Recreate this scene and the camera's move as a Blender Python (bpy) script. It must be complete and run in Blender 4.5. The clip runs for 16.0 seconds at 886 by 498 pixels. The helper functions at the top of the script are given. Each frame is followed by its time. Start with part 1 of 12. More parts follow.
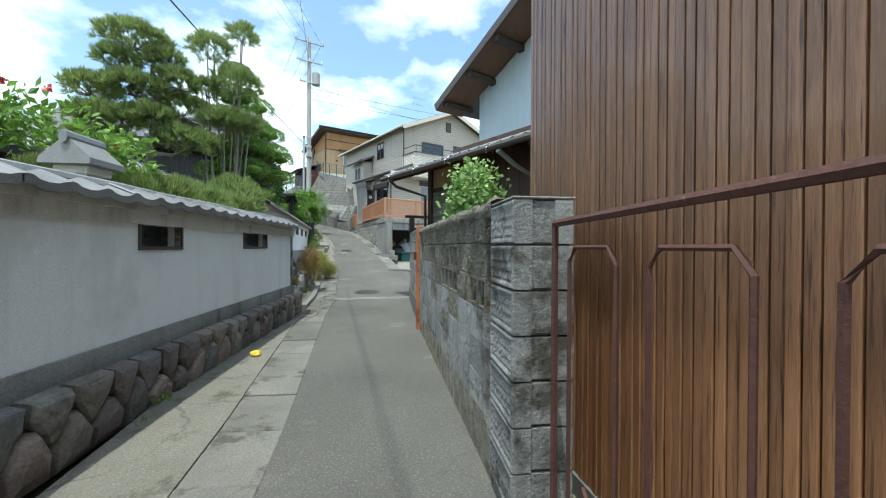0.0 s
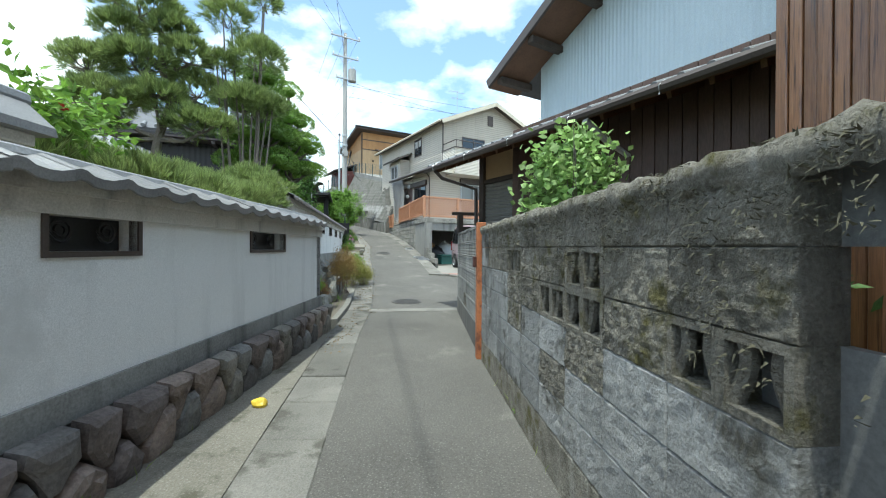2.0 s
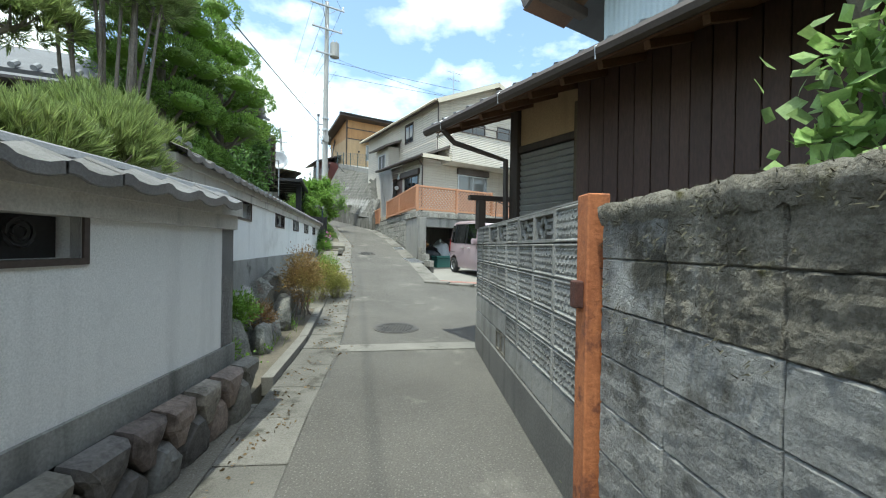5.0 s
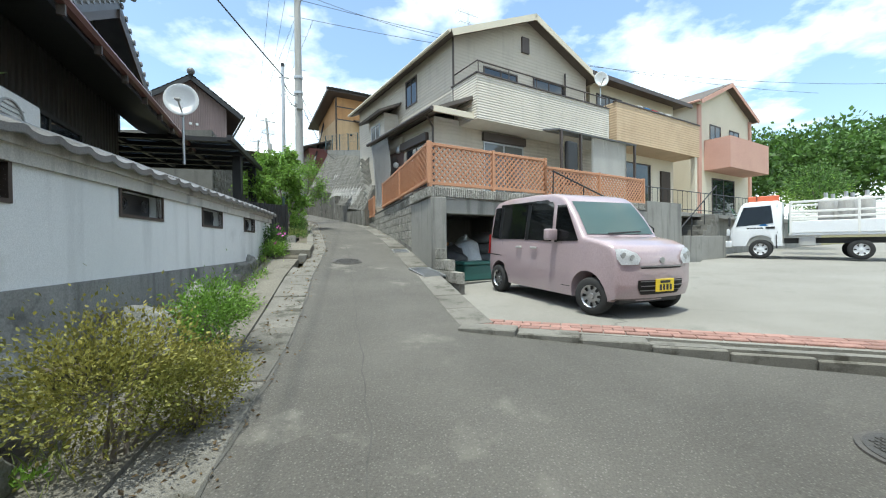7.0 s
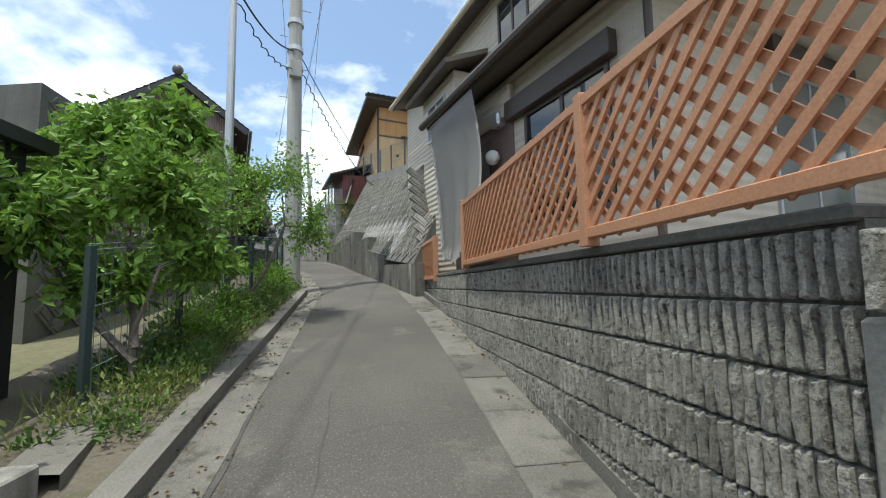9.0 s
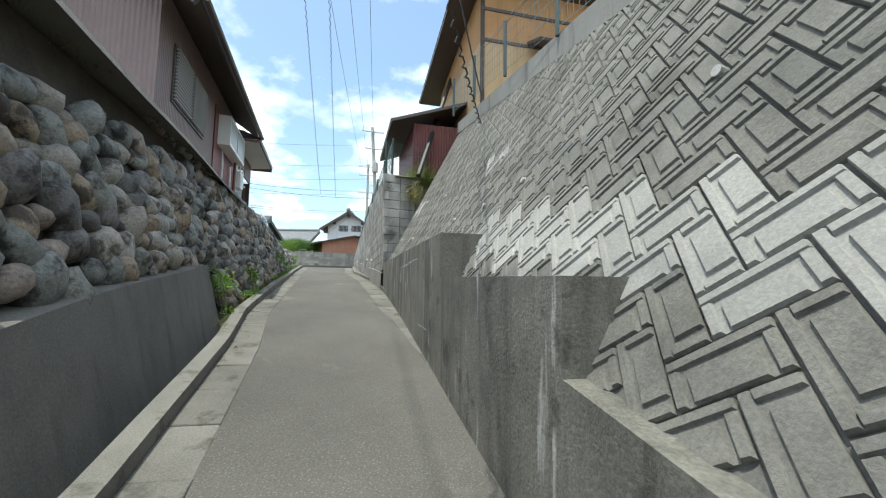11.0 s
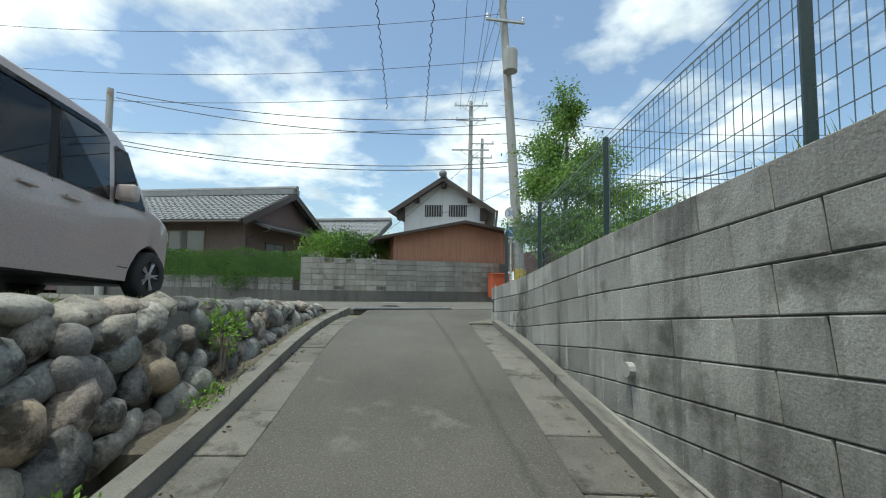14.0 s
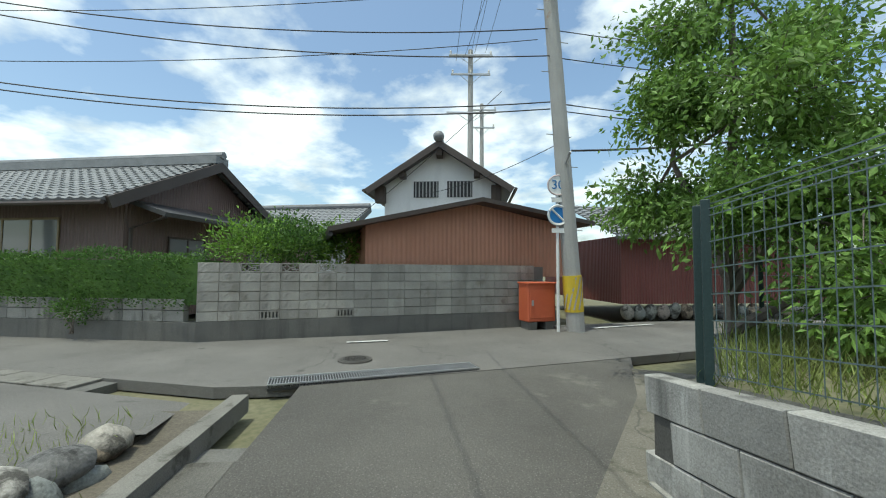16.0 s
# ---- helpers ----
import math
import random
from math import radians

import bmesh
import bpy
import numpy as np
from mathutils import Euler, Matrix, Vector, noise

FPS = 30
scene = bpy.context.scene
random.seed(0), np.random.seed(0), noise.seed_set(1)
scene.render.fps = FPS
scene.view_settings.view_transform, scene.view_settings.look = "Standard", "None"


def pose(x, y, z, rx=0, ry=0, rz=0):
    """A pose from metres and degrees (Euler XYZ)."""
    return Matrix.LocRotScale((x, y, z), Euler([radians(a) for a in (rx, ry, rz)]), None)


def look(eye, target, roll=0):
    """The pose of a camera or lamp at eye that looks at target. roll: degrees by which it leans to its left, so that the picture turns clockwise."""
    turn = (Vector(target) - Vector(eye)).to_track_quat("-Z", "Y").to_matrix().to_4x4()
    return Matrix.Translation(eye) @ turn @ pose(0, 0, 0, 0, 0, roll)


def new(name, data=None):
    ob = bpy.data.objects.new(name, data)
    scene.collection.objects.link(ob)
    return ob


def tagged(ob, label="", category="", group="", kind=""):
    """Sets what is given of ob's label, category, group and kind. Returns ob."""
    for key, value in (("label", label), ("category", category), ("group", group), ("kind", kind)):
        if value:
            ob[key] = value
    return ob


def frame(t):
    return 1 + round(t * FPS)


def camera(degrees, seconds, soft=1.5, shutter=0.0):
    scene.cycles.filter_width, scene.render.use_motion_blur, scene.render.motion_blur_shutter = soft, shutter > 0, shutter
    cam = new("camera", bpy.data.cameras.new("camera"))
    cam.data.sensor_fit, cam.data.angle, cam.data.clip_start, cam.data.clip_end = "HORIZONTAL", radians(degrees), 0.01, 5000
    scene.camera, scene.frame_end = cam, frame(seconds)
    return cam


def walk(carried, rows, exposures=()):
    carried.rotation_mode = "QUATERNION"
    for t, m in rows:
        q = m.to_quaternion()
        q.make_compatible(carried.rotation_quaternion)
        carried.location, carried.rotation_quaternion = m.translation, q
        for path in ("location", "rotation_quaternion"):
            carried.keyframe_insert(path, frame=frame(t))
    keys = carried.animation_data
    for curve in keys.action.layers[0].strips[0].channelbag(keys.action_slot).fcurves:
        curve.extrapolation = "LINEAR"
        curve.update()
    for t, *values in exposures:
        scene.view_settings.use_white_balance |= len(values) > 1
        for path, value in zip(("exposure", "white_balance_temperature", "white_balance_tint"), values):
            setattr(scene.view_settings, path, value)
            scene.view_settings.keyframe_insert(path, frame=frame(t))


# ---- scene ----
cam = camera(96.41, 16.0, 1.1)
# seconds, x, y, z, rx, ry, rz
PATH = [
    (0.0, (0.000, 0.000, 1.400), (-0.000, 10.000, 1.335), 0.30),
    (0.5, (-0.091, 0.392, 1.413), (-0.320, 10.389, 1.393), 0.46),
    (1.0, (-0.193, 0.736, 1.422), (-0.626, 10.727, 1.445), 0.76),
    (1.5, (-0.283, 1.083, 1.415), (-0.948, 11.060, 1.418), 0.45),
    (2.0, (-0.384, 1.425, 1.413), (-1.248, 11.387, 1.386), 0.32),
    (2.5, (-0.478, 1.749, 1.421), (-1.442, 11.702, 1.365), 0.56),
    (3.0, (-0.552, 2.049, 1.427), (-1.525, 12.002, 1.350), 0.65),
    (5.5, (-1.054, 5.094, 1.473), (-1.517, 15.083, 1.435), 0.74),
    (6.0, (-1.244, 6.357, 1.484), (-1.675, 16.347, 1.523), 0.54),
    (6.5, (-1.508, 7.842, 1.483), (-2.061, 17.827, 1.462), 0.59),
    (7.0, (-1.772, 9.504, 1.483), (-2.419, 19.482, 1.392), -0.66),
    (7.5, (-2.091, 11.378, 1.633), (-2.893, 21.332, 2.157), -2.33),
    (8.0, (-2.576, 13.543, 1.851), (-3.788, 23.443, 2.575), -2.69),
    (8.5, (-3.169, 15.588, 2.129), (-4.730, 25.430, 2.966), -1.65),
    (9.0, (-3.886, 17.524, 2.515), (-5.756, 27.306, 3.418), -1.07),
    (9.2, (-4.170, 18.274, 2.713), (-6.172, 28.029, 3.624), -0.33),
    (11.3, (-9.218, 28.699, 4.162), (-13.369, 37.744, 5.131), -0.43),
    (11.5, (-9.996, 29.841, 4.326), (-14.620, 38.627, 5.516), -1.51),
    (12.0, (-12.175, 32.677, 4.721), (-17.567, 41.065, 5.477), -1.36),
    (12.5, (-14.264, 35.194, 5.039), (-19.794, 43.482, 5.892), -1.02),
    (13.0, (-16.162, 37.535, 5.277), (-21.579, 45.908, 6.014), -0.41),
    (13.5, (-17.937, 39.693, 5.423), (-23.275, 48.103, 6.295), 0.66),
    (14.0, (-19.488, 41.573, 5.576), (-24.718, 50.063, 6.320), 1.19),
    (14.5, (-20.663, 43.027, 5.711), (-25.718, 51.635, 6.296), 1.22),
    (15.0, (-21.534, 44.187, 5.818), (-26.485, 52.852, 6.450), 1.11),
    (15.5, (-22.152, 45.076, 5.951), (-27.050, 53.777, 6.500), 0.64),
    (16.0, (-22.588, 45.819, 6.067), (-27.491, 54.519, 6.574), 0.32),
]
walk(cam, [(t, look(eye, target, roll)) for t, eye, target, roll in PATH],
     exposures=[(0, 0.58, 5950, -3), (3, 0.78, 6000, -3), (6, 0.68, 6200, -3), (6.6, 0.70, 6200, -2), (7.5, 0.32, 6200, 0), (9, 0.28, 6400, 2), (11.5, 0.60, 6320, 0), (12.5, 0.40, 6320, 0), (14, -0.14, 6330, -3), (15, -0.24, 6350, -3), (16, -0.10, 6350, -4)])

# ---- sky, sun, exposure ----
SUN_AZ, SUN_EL = radians(200), radians(75)      # azimuth clockwise from +y
world = bpy.data.worlds.new("sky")
scene.world = world
world.use_nodes = True
wn, wl = world.node_tree.nodes, world.node_tree.links
wn.clear()
w_out = wn.new("ShaderNodeOutputWorld")
w_bg = wn.new("ShaderNodeBackground")
w_sky = wn.new("ShaderNodeTexSky")
w_sky.sky_type = "NISHITA"
w_sky.sun_disc = False
w_sky.sun_elevation, w_sky.sun_rotation = SUN_EL, SUN_AZ
w_sky.air_density, w_sky.dust_density, w_sky.ozone_density = 1.0, 2.5, 0.8
w_bg.inputs[1].default_value = 0.15
# cumulus clouds over the blue
w_geo = wn.new("ShaderNodeTexCoord")
w_sep = wn.new("ShaderNodeSeparateXYZ")
wl.new(w_geo.outputs["Generated"], w_sep.inputs[0])
w_add = wn.new("ShaderNodeMath"); w_add.operation = "ADD"; w_add.inputs[1].default_value = 0.22
wl.new(w_sep.outputs[2], w_add.inputs[0])
w_dx = wn.new("ShaderNodeMath"); w_dx.operation = "DIVIDE"
w_dy = wn.new("ShaderNodeMath"); w_dy.operation = "DIVIDE"
for n, o in ((w_dx, 0), (w_dy, 1)):
    wl.new(w_sep.outputs[o], n.inputs[0]); wl.new(w_add.outputs[0], n.inputs[1])
w_com = wn.new("ShaderNodeCombineXYZ")
wl.new(w_dx.outputs[0], w_com.inputs[0]); wl.new(w_dy.outputs[0], w_com.inputs[1])
w_noi = wn.new("ShaderNodeTexNoise")
w_noi.inputs["Scale"].default_value, w_noi.inputs["Detail"].default_value, w_noi.inputs["Roughness"].default_value = 1.6, 9.0, 0.55
wl.new(w_com.outputs[0], w_noi.inputs["Vector"])
w_ramp = wn.new("ShaderNodeValToRGB")
w_ramp.color_ramp.elements[0].position, w_ramp.color_ramp.elements[1].position = 0.465, 0.595
wl.new(w_noi.outputs["Fac"], w_ramp.inputs[0])
w_noi2 = wn.new("ShaderNodeTexNoise")
w_noi2.inputs["Scale"].default_value, w_noi2.inputs["Detail"].default_value = 3.5, 6.0
wl.new(w_com.outputs[0], w_noi2.inputs["Vector"])
w_cc = wn.new("ShaderNodeValToRGB")
w_cc.color_ramp.elements[0].color, w_cc.color_ramp.elements[1].color = (5.6, 5.9, 6.3, 1), (9.6, 9.7, 9.8, 1)
w_cc.color_ramp.elements[0].position, w_cc.color_ramp.elements[1].position = 0.3, 0.6
wl.new(w_noi2.outputs["Fac"], w_cc.inputs[0])
w_mix = wn.new("ShaderNodeMix"); w_mix.data_type = "RGBA"
wl.new(w_ramp.outputs[0], w_mix.inputs["Factor"])
w_gain = wn.new("ShaderNodeVectorMath"); w_gain.operation = "SCALE"; w_gain.inputs[3].default_value = 1.45
wl.new(w_sky.outputs[0], w_gain.inputs[0])
wl.new(w_gain.outputs[0], w_mix.inputs["A"])
wl.new(w_cc.outputs[0], w_mix.inputs["B"])
wl.new(w_mix.outputs["Result"], w_bg.inputs[0])
wl.new(w_bg.outputs[0], w_out.inputs[0])

sun_data = bpy.data.lights.new("sun", "SUN")
sun_data.energy, sun_data.angle, sun_data.color = 3.3, radians(0.6), (1.0, 0.95, 0.87)
sun = new("sun", sun_data)
sun_dir = Vector((math.sin(SUN_AZ) * math.cos(SUN_EL), math.cos(SUN_AZ) * math.cos(SUN_EL), math.sin(SUN_EL)))
sun.matrix_world = look(sun_dir * 60, (0, 0, 0))
scene.view_settings.exposure = 0.45

# ---- materials ----
def surf(name, c1, c2, scale=1.0, rough=0.85, bump=0.15, bscale=40.0, metal=0.0, spot=None, spot_scale=6.0, spot_at=0.62,
         streak=0.0, pale=0.0, rand=0.0, coat=0.0, stretch=(1, 1, 1), bdist=0.01):
    """Two-scale colour, optional stains, vertical streaks, per-piece variation and fine relief, in world metres."""
    m = bpy.data.materials.new(name)
    m.use_nodes = True
    n, l = m.node_tree.nodes, m.node_tree.links
    b = n["Principled BSDF"]
    b.inputs["Roughness"].default_value, b.inputs["Metallic"].default_value = rough, metal
    if coat:
        b.inputs["Coat Weight"].default_value, b.inputs["Coat Roughness"].default_value = coat, 0.08
    geo = n.new("ShaderNodeNewGeometry")
    mp = n.new("ShaderNodeMapping"); mp.inputs["Scale"].default_value = stretch
    l.new(geo.outputs["Position"], mp.inputs[0])

    def noise_tex(s, detail=5.0, ro=0.6, src=mp):
        t = n.new("ShaderNodeTexNoise")
        t.inputs["Scale"].default_value, t.inputs["Detail"].default_value, t.inputs["Roughness"].default_value = s, detail, ro
        l.new(src.outputs[0], t.inputs["Vector"])
        return t

    def mix(fac, a, bb, kind="MIX"):
        x = n.new("ShaderNodeMix"); x.data_type = "RGBA"; x.blend_type = kind
        if isinstance(fac, float):
            x.inputs["Factor"].default_value = fac
        else:
            l.new(fac, x.inputs["Factor"])
        for sock, v in (("A", a), ("B", bb)):
            if isinstance(v, tuple):
                x.inputs[sock].default_value = (*v, 1)
            else:
                l.new(v, x.inputs[sock])
        return x.outputs["Result"]

    def ramp(v, lo, hi):
        r = n.new("ShaderNodeMapRange"); r.inputs[1].default_value, r.inputs[2].default_value = lo, hi
        l.new(v, r.inputs[0])
        return r.outputs[0]

    big = noise_tex(scale)
    col = mix(ramp(big.outputs["Fac"], 0.32, 0.68), c1, c2)
    fine = noise_tex(bscale * 1.7, 3.0)
    col = mix(0.35, col, mix(ramp(fine.outputs["Fac"], 0.3, 0.7), tuple(x * 0.62 for x in c1), tuple(min(1, x * 1.3) for x in c2)))
    if streak:
        mp2 = n.new("ShaderNodeMapping"); mp2.inputs["Scale"].default_value = (5, 5, 0.45)
        l.new(geo.outputs["Position"], mp2.inputs[0])
        st = noise_tex(1.0, 4.0, 0.55, mp2)
        col = mix(ramp(st.outputs["Fac"], 0.52, 0.75), col, mix(streak, col, (0.035, 0.035, 0.032)))
    if pale:
        mp3 = n.new("ShaderNodeMapping"); mp3.inputs["Scale"].default_value = (6.5, 6.5, 0.8); mp3.inputs["Location"].default_value = (3, 7, 1)
        l.new(geo.outputs["Position"], mp3.inputs[0])
        ps = noise_tex(1.0, 5.0, 0.6, mp3)
        col = mix(ramp(ps.outputs["Fac"], 0.60, 0.72), col, mix(pale, col, (0.55, 0.54, 0.51)))
    if spot:
        sp = noise_tex(spot_scale, 6.0, 0.65)
        col = mix(ramp(sp.outputs["Fac"], spot_at, spot_at + 0.1), col, spot)
    if rand:
        oi = n.new("ShaderNodeObjectInfo")
        hsv = n.new("ShaderNodeHueSaturation")
        r = n.new("ShaderNodeMapRange"); r.inputs[3].default_value, r.inputs[4].default_value = 1 - rand, 1 + rand
        l.new(oi.outputs["Random"], r.inputs[0]); l.new(r.outputs[0], hsv.inputs["Value"])
        l.new(col, hsv.inputs["Color"])
        col = hsv.outputs[0]
    l.new(col, b.inputs["Base Color"])
    if bump:
        bt = noise_tex(bscale, 6.0, 0.65)
        bp = n.new("ShaderNodeBump"); bp.inputs["Strength"].default_value, bp.inputs["Distance"].default_value = bump, bdist
        l.new(bt.outputs["Fac"], bp.inputs["Height"]); l.new(bp.outputs[0], b.inputs["Normal"])
    return m


def hued(m, stops):
    """Each piece its own shade: the colour is multiplied by one of the stops, by chance."""
    n, l = m.node_tree.nodes, m.node_tree.links
    b = n["Principled BSDF"]
    src = b.inputs["Base Color"].links[0].from_socket
    oi = n.new("ShaderNodeObjectInfo")
    ad = n.new("ShaderNodeMath"); ad.operation = "ADD"
    l.new(oi.outputs["Random"], ad.inputs[0]); l.new(n["Geometry"].outputs["Random Per Island"], ad.inputs[1])
    fr = n.new("ShaderNodeMath"); fr.operation = "FRACT"; l.new(ad.outputs[0], fr.inputs[0])
    cr_ = n.new("ShaderNodeValToRGB"); cr_.color_ramp.interpolation = "CONSTANT"
    el = cr_.color_ramp.elements
    while len(el) < len(stops):
        el.new(0.5)
    for k, c in enumerate(stops):
        el[k].position, el[k].color = k / len(stops), (*c, 1)
    l.new(fr.outputs[0], cr_.inputs[0])
    mx = n.new("ShaderNodeVectorMath"); mx.operation = "MULTIPLY"
    l.new(src, mx.inputs[0]); l.new(cr_.outputs[0], mx.inputs[1]); l.new(mx.outputs[0], b.inputs["Base Color"])
    return m


def glass(name, tint=(0.02, 0.025, 0.03), rough=0.03):
    m = bpy.data.materials.new(name); m.use_nodes = True
    b = m.node_tree.nodes["Principled BSDF"]
    b.inputs["Base Color"].default_value = (*tint, 1)
    b.inputs["Roughness"].default_value, b.inputs["Specular IOR Level"].default_value = rough, 0.9
    return m


def leafy(name, c1, c2, scale=2.0):
    m = surf(name, c1, c2, scale, rough=0.6, bump=0.0)
    n, l = m.node_tree.nodes, m.node_tree.links
    b = n["Principled BSDF"]
    src = b.inputs["Base Color"].links[0].from_socket
    isl = n.new("ShaderNodeHueSaturation")
    rnd = n.new("ShaderNodeMapRange"); rnd.inputs[3].default_value, rnd.inputs[4].default_value = 0.55, 1.5
    l.new(n["Geometry"].outputs["Random Per Island"], rnd.inputs[0])
    l.new(rnd.outputs[0], isl.inputs["Value"]); l.new(src, isl.inputs["Color"]); l.new(isl.outputs[0], b.inputs["Base Color"])
    tr = n.new("ShaderNodeBsdfTranslucent"); l.new(isl.outputs[0], tr.inputs[0])
    mx = n.new("ShaderNodeMixShader"); mx.inputs[0].default_value = 0.35
    out = n["Material Output"]
    l.new(b.outputs[0], mx.inputs[1]); l.new(tr.outputs[0], mx.inputs[2]); l.new(mx.outputs[0], out.inputs[0])
    return m


def cracked(m, scale, width, amount, dark):
    """Thin branching cracks and pale worn patches over a surface."""
    n, l = m.node_tree.nodes, m.node_tree.links
    b = n["Principled BSDF"]
    src = b.inputs["Base Color"].links[0].from_socket
    geo = n["Geometry"]
    no = n.new("ShaderNodeTexNoise"); no.inputs["Scale"].default_value, no.inputs["Detail"].default_value = 1.3, 4
    l.new(geo.outputs["Position"], no.inputs["Vector"])
    ad = n.new("ShaderNodeMix"); ad.data_type = "VECTOR"; ad.inputs["Factor"].default_value = 0.45
    l.new(geo.outputs["Position"], ad.inputs["A"]); l.new(no.outputs["Color"], ad.inputs["B"])
    vo = n.new("ShaderNodeTexVoronoi"); vo.feature = "DISTANCE_TO_EDGE"; vo.inputs["Scale"].default_value = scale
    l.new(ad.outputs["Result"], vo.inputs["Vector"])
    mr = n.new("ShaderNodeMapRange"); mr.inputs[1].default_value, mr.inputs[2].default_value, mr.inputs[3].default_value, mr.inputs[4].default_value = 0, width, 1, 0
    l.new(vo.outputs["Distance"], mr.inputs[0])
    n2 = n.new("ShaderNodeTexNoise"); n2.inputs["Scale"].default_value = 0.35
    l.new(geo.outputs["Position"], n2.inputs["Vector"])
    m2 = n.new("ShaderNodeMapRange"); m2.inputs[1].default_value, m2.inputs[2].default_value, m2.inputs[4].default_value = 0.46, 0.6, amount
    l.new(n2.outputs["Fac"], m2.inputs[0])
    mu = n.new("ShaderNodeMath"); mu.operation = "MULTIPLY"; l.new(mr.outputs[0], mu.inputs[0]); l.new(m2.outputs[0], mu.inputs[1])
    mx = n.new("ShaderNodeMix"); mx.data_type = "RGBA"; mx.inputs["B"].default_value = (*dark, 1)
    l.new(mu.outputs[0], mx.inputs["Factor"]); l.new(src, mx.inputs["A"])
    # pale grit
    n3 = n.new("ShaderNodeTexVoronoi"); n3.inputs["Scale"].default_value = 48
    l.new(geo.outputs["Position"], n3.inputs["Vector"])
    m3 = n.new("ShaderNodeMapRange"); m3.inputs[1].default_value, m3.inputs[2].default_value, m3.inputs[3].default_value, m3.inputs[4].default_value = 0.08, 0.32, 0.8, 0
    l.new(n3.outputs["Distance"], m3.inputs[0])
    mg = n.new("ShaderNodeMix"); mg.data_type = "RGBA"; mg.blend_type = "ADD"; mg.inputs["B"].default_value = (0.10, 0.097, 0.09, 1)
    l.new(m3.outputs[0], mg.inputs["Factor"]); l.new(mx.outputs["Result"], mg.inputs["A"])
    l.new(mg.outputs["Result"], b.inputs["Base Color"])
    return m


M_ASPH = cracked(surf("asphalt", (0.064, 0.060, 0.053), (0.132, 0.124, 0.110), 0.6, 0.9, 1.0, 45, spot=(0.17, 0.16, 0.14), spot_scale=1.1, spot_at=0.60, bdist=0.016), 0.42, 0.006, 0.45, (0.045, 0.044, 0.04))
M_ASPH2 = cracked(surf("old_asphalt", (0.105, 0.10, 0.092), (0.175, 0.167, 0.153), 0.9, 0.92, 0.9, 70, spot=(0.075, 0.072, 0.064), spot_scale=2.5), 0.8, 0.008, 0.5, (0.03, 0.03, 0.027))
M_CONC = surf("concrete", (0.13, 0.125, 0.11), (0.22, 0.21, 0.185), 2.2, 0.9, 0.7, 60, spot=(0.085, 0.08, 0.066), spot_scale=3.5, spot_at=0.55)
M_CONCW = surf("retaining_concrete", (0.22, 0.213, 0.195), (0.31, 0.30, 0.272), 1.1, 0.9, 0.25, 45, streak=0.6, spot=(0.17, 0.165, 0.15), spot_scale=1.6)
M_CONCD = surf("dark_concrete", (0.10, 0.098, 0.09), (0.17, 0.165, 0.15), 1.3, 0.9, 0.3, 45, streak=0.5)
M_BLOCK = surf("grey_block", (0.19, 0.187, 0.172), (0.31, 0.303, 0.28), 1.6, 0.92, 0.45, 55, streak=0.6, rand=0.16, spot=(0.11, 0.107, 0.095), spot_scale=2.2, spot_at=0.58)
M_BLOCKL = surf("stained_wall_block", (0.21, 0.204, 0.187), (0.43, 0.42, 0.39), 1.6, 0.93, 0.5, 55, streak=0.9, pale=0.9, rand=0.24, spot=(0.12, 0.116, 0.103), spot_scale=1.1, spot_at=0.54)
M_MOSS = surf("mossy_block", (0.075, 0.066, 0.046), (0.26, 0.24, 0.195), 9.0, 0.97, 1.0, 55, spot=(0.085, 0.075, 0.022), spot_scale=5.0, spot_at=0.56, pale=0.3, rand=0.15, bdist=0.03)
M_OLDB = surf("lichened_block", (0.16, 0.16, 0.15), (0.32, 0.316, 0.30), 4.0, 0.95, 0.8, 60, spot=(0.065, 0.06, 0.046), spot_scale=2.6, spot_at=0.52, streak=0.5, rand=0.22, bdist=0.015)
M_PLAST = surf("grey_plaster", (0.68, 0.69, 0.68), (0.78, 0.785, 0.77), 0.7, 0.9, 0.08, 80, streak=0.18, spot=(0.60, 0.605, 0.59), spot_scale=0.9, spot_at=0.55)
M_PLASTC = surf("cap_plaster", (0.47, 0.45, 0.41), (0.58, 0.56, 0.52), 1.5, 0.9, 0.2, 50, streak=0.6)
M_BAND = surf("dark_band", (0.17, 0.17, 0.163), (0.31, 0.31, 0.297), 2.0, 0.9, 0.3, 40, streak=0.7, spot=(0.10, 0.10, 0.095), spot_scale=2.5, spot_at=0.58)
M_STONE = hued(surf("fitted_stone", (0.085, 0.08, 0.073), (0.22, 0.208, 0.192), 4.0, 0.85, 0.7, 28, spot=(0.055, 0.05, 0.045), spot_scale=3.5, spot_at=0.56, rand=0.2),
               ((0.9, 0.95, 1.0), (1.15, 0.98, 0.92), (0.7, 0.7, 0.74), (1.25, 1.2, 1.12), (0.9, 0.8, 0.82), (1.05, 1.05, 1.0)))
M_ROCK = surf("garden_rock", (0.085, 0.09, 0.08), (0.33, 0.325, 0.295), 5.0, 0.8, 1.0, 24, spot=(0.20, 0.135, 0.11), spot_scale=2.4, spot_at=0.6, rand=0.25, bdist=0.03)
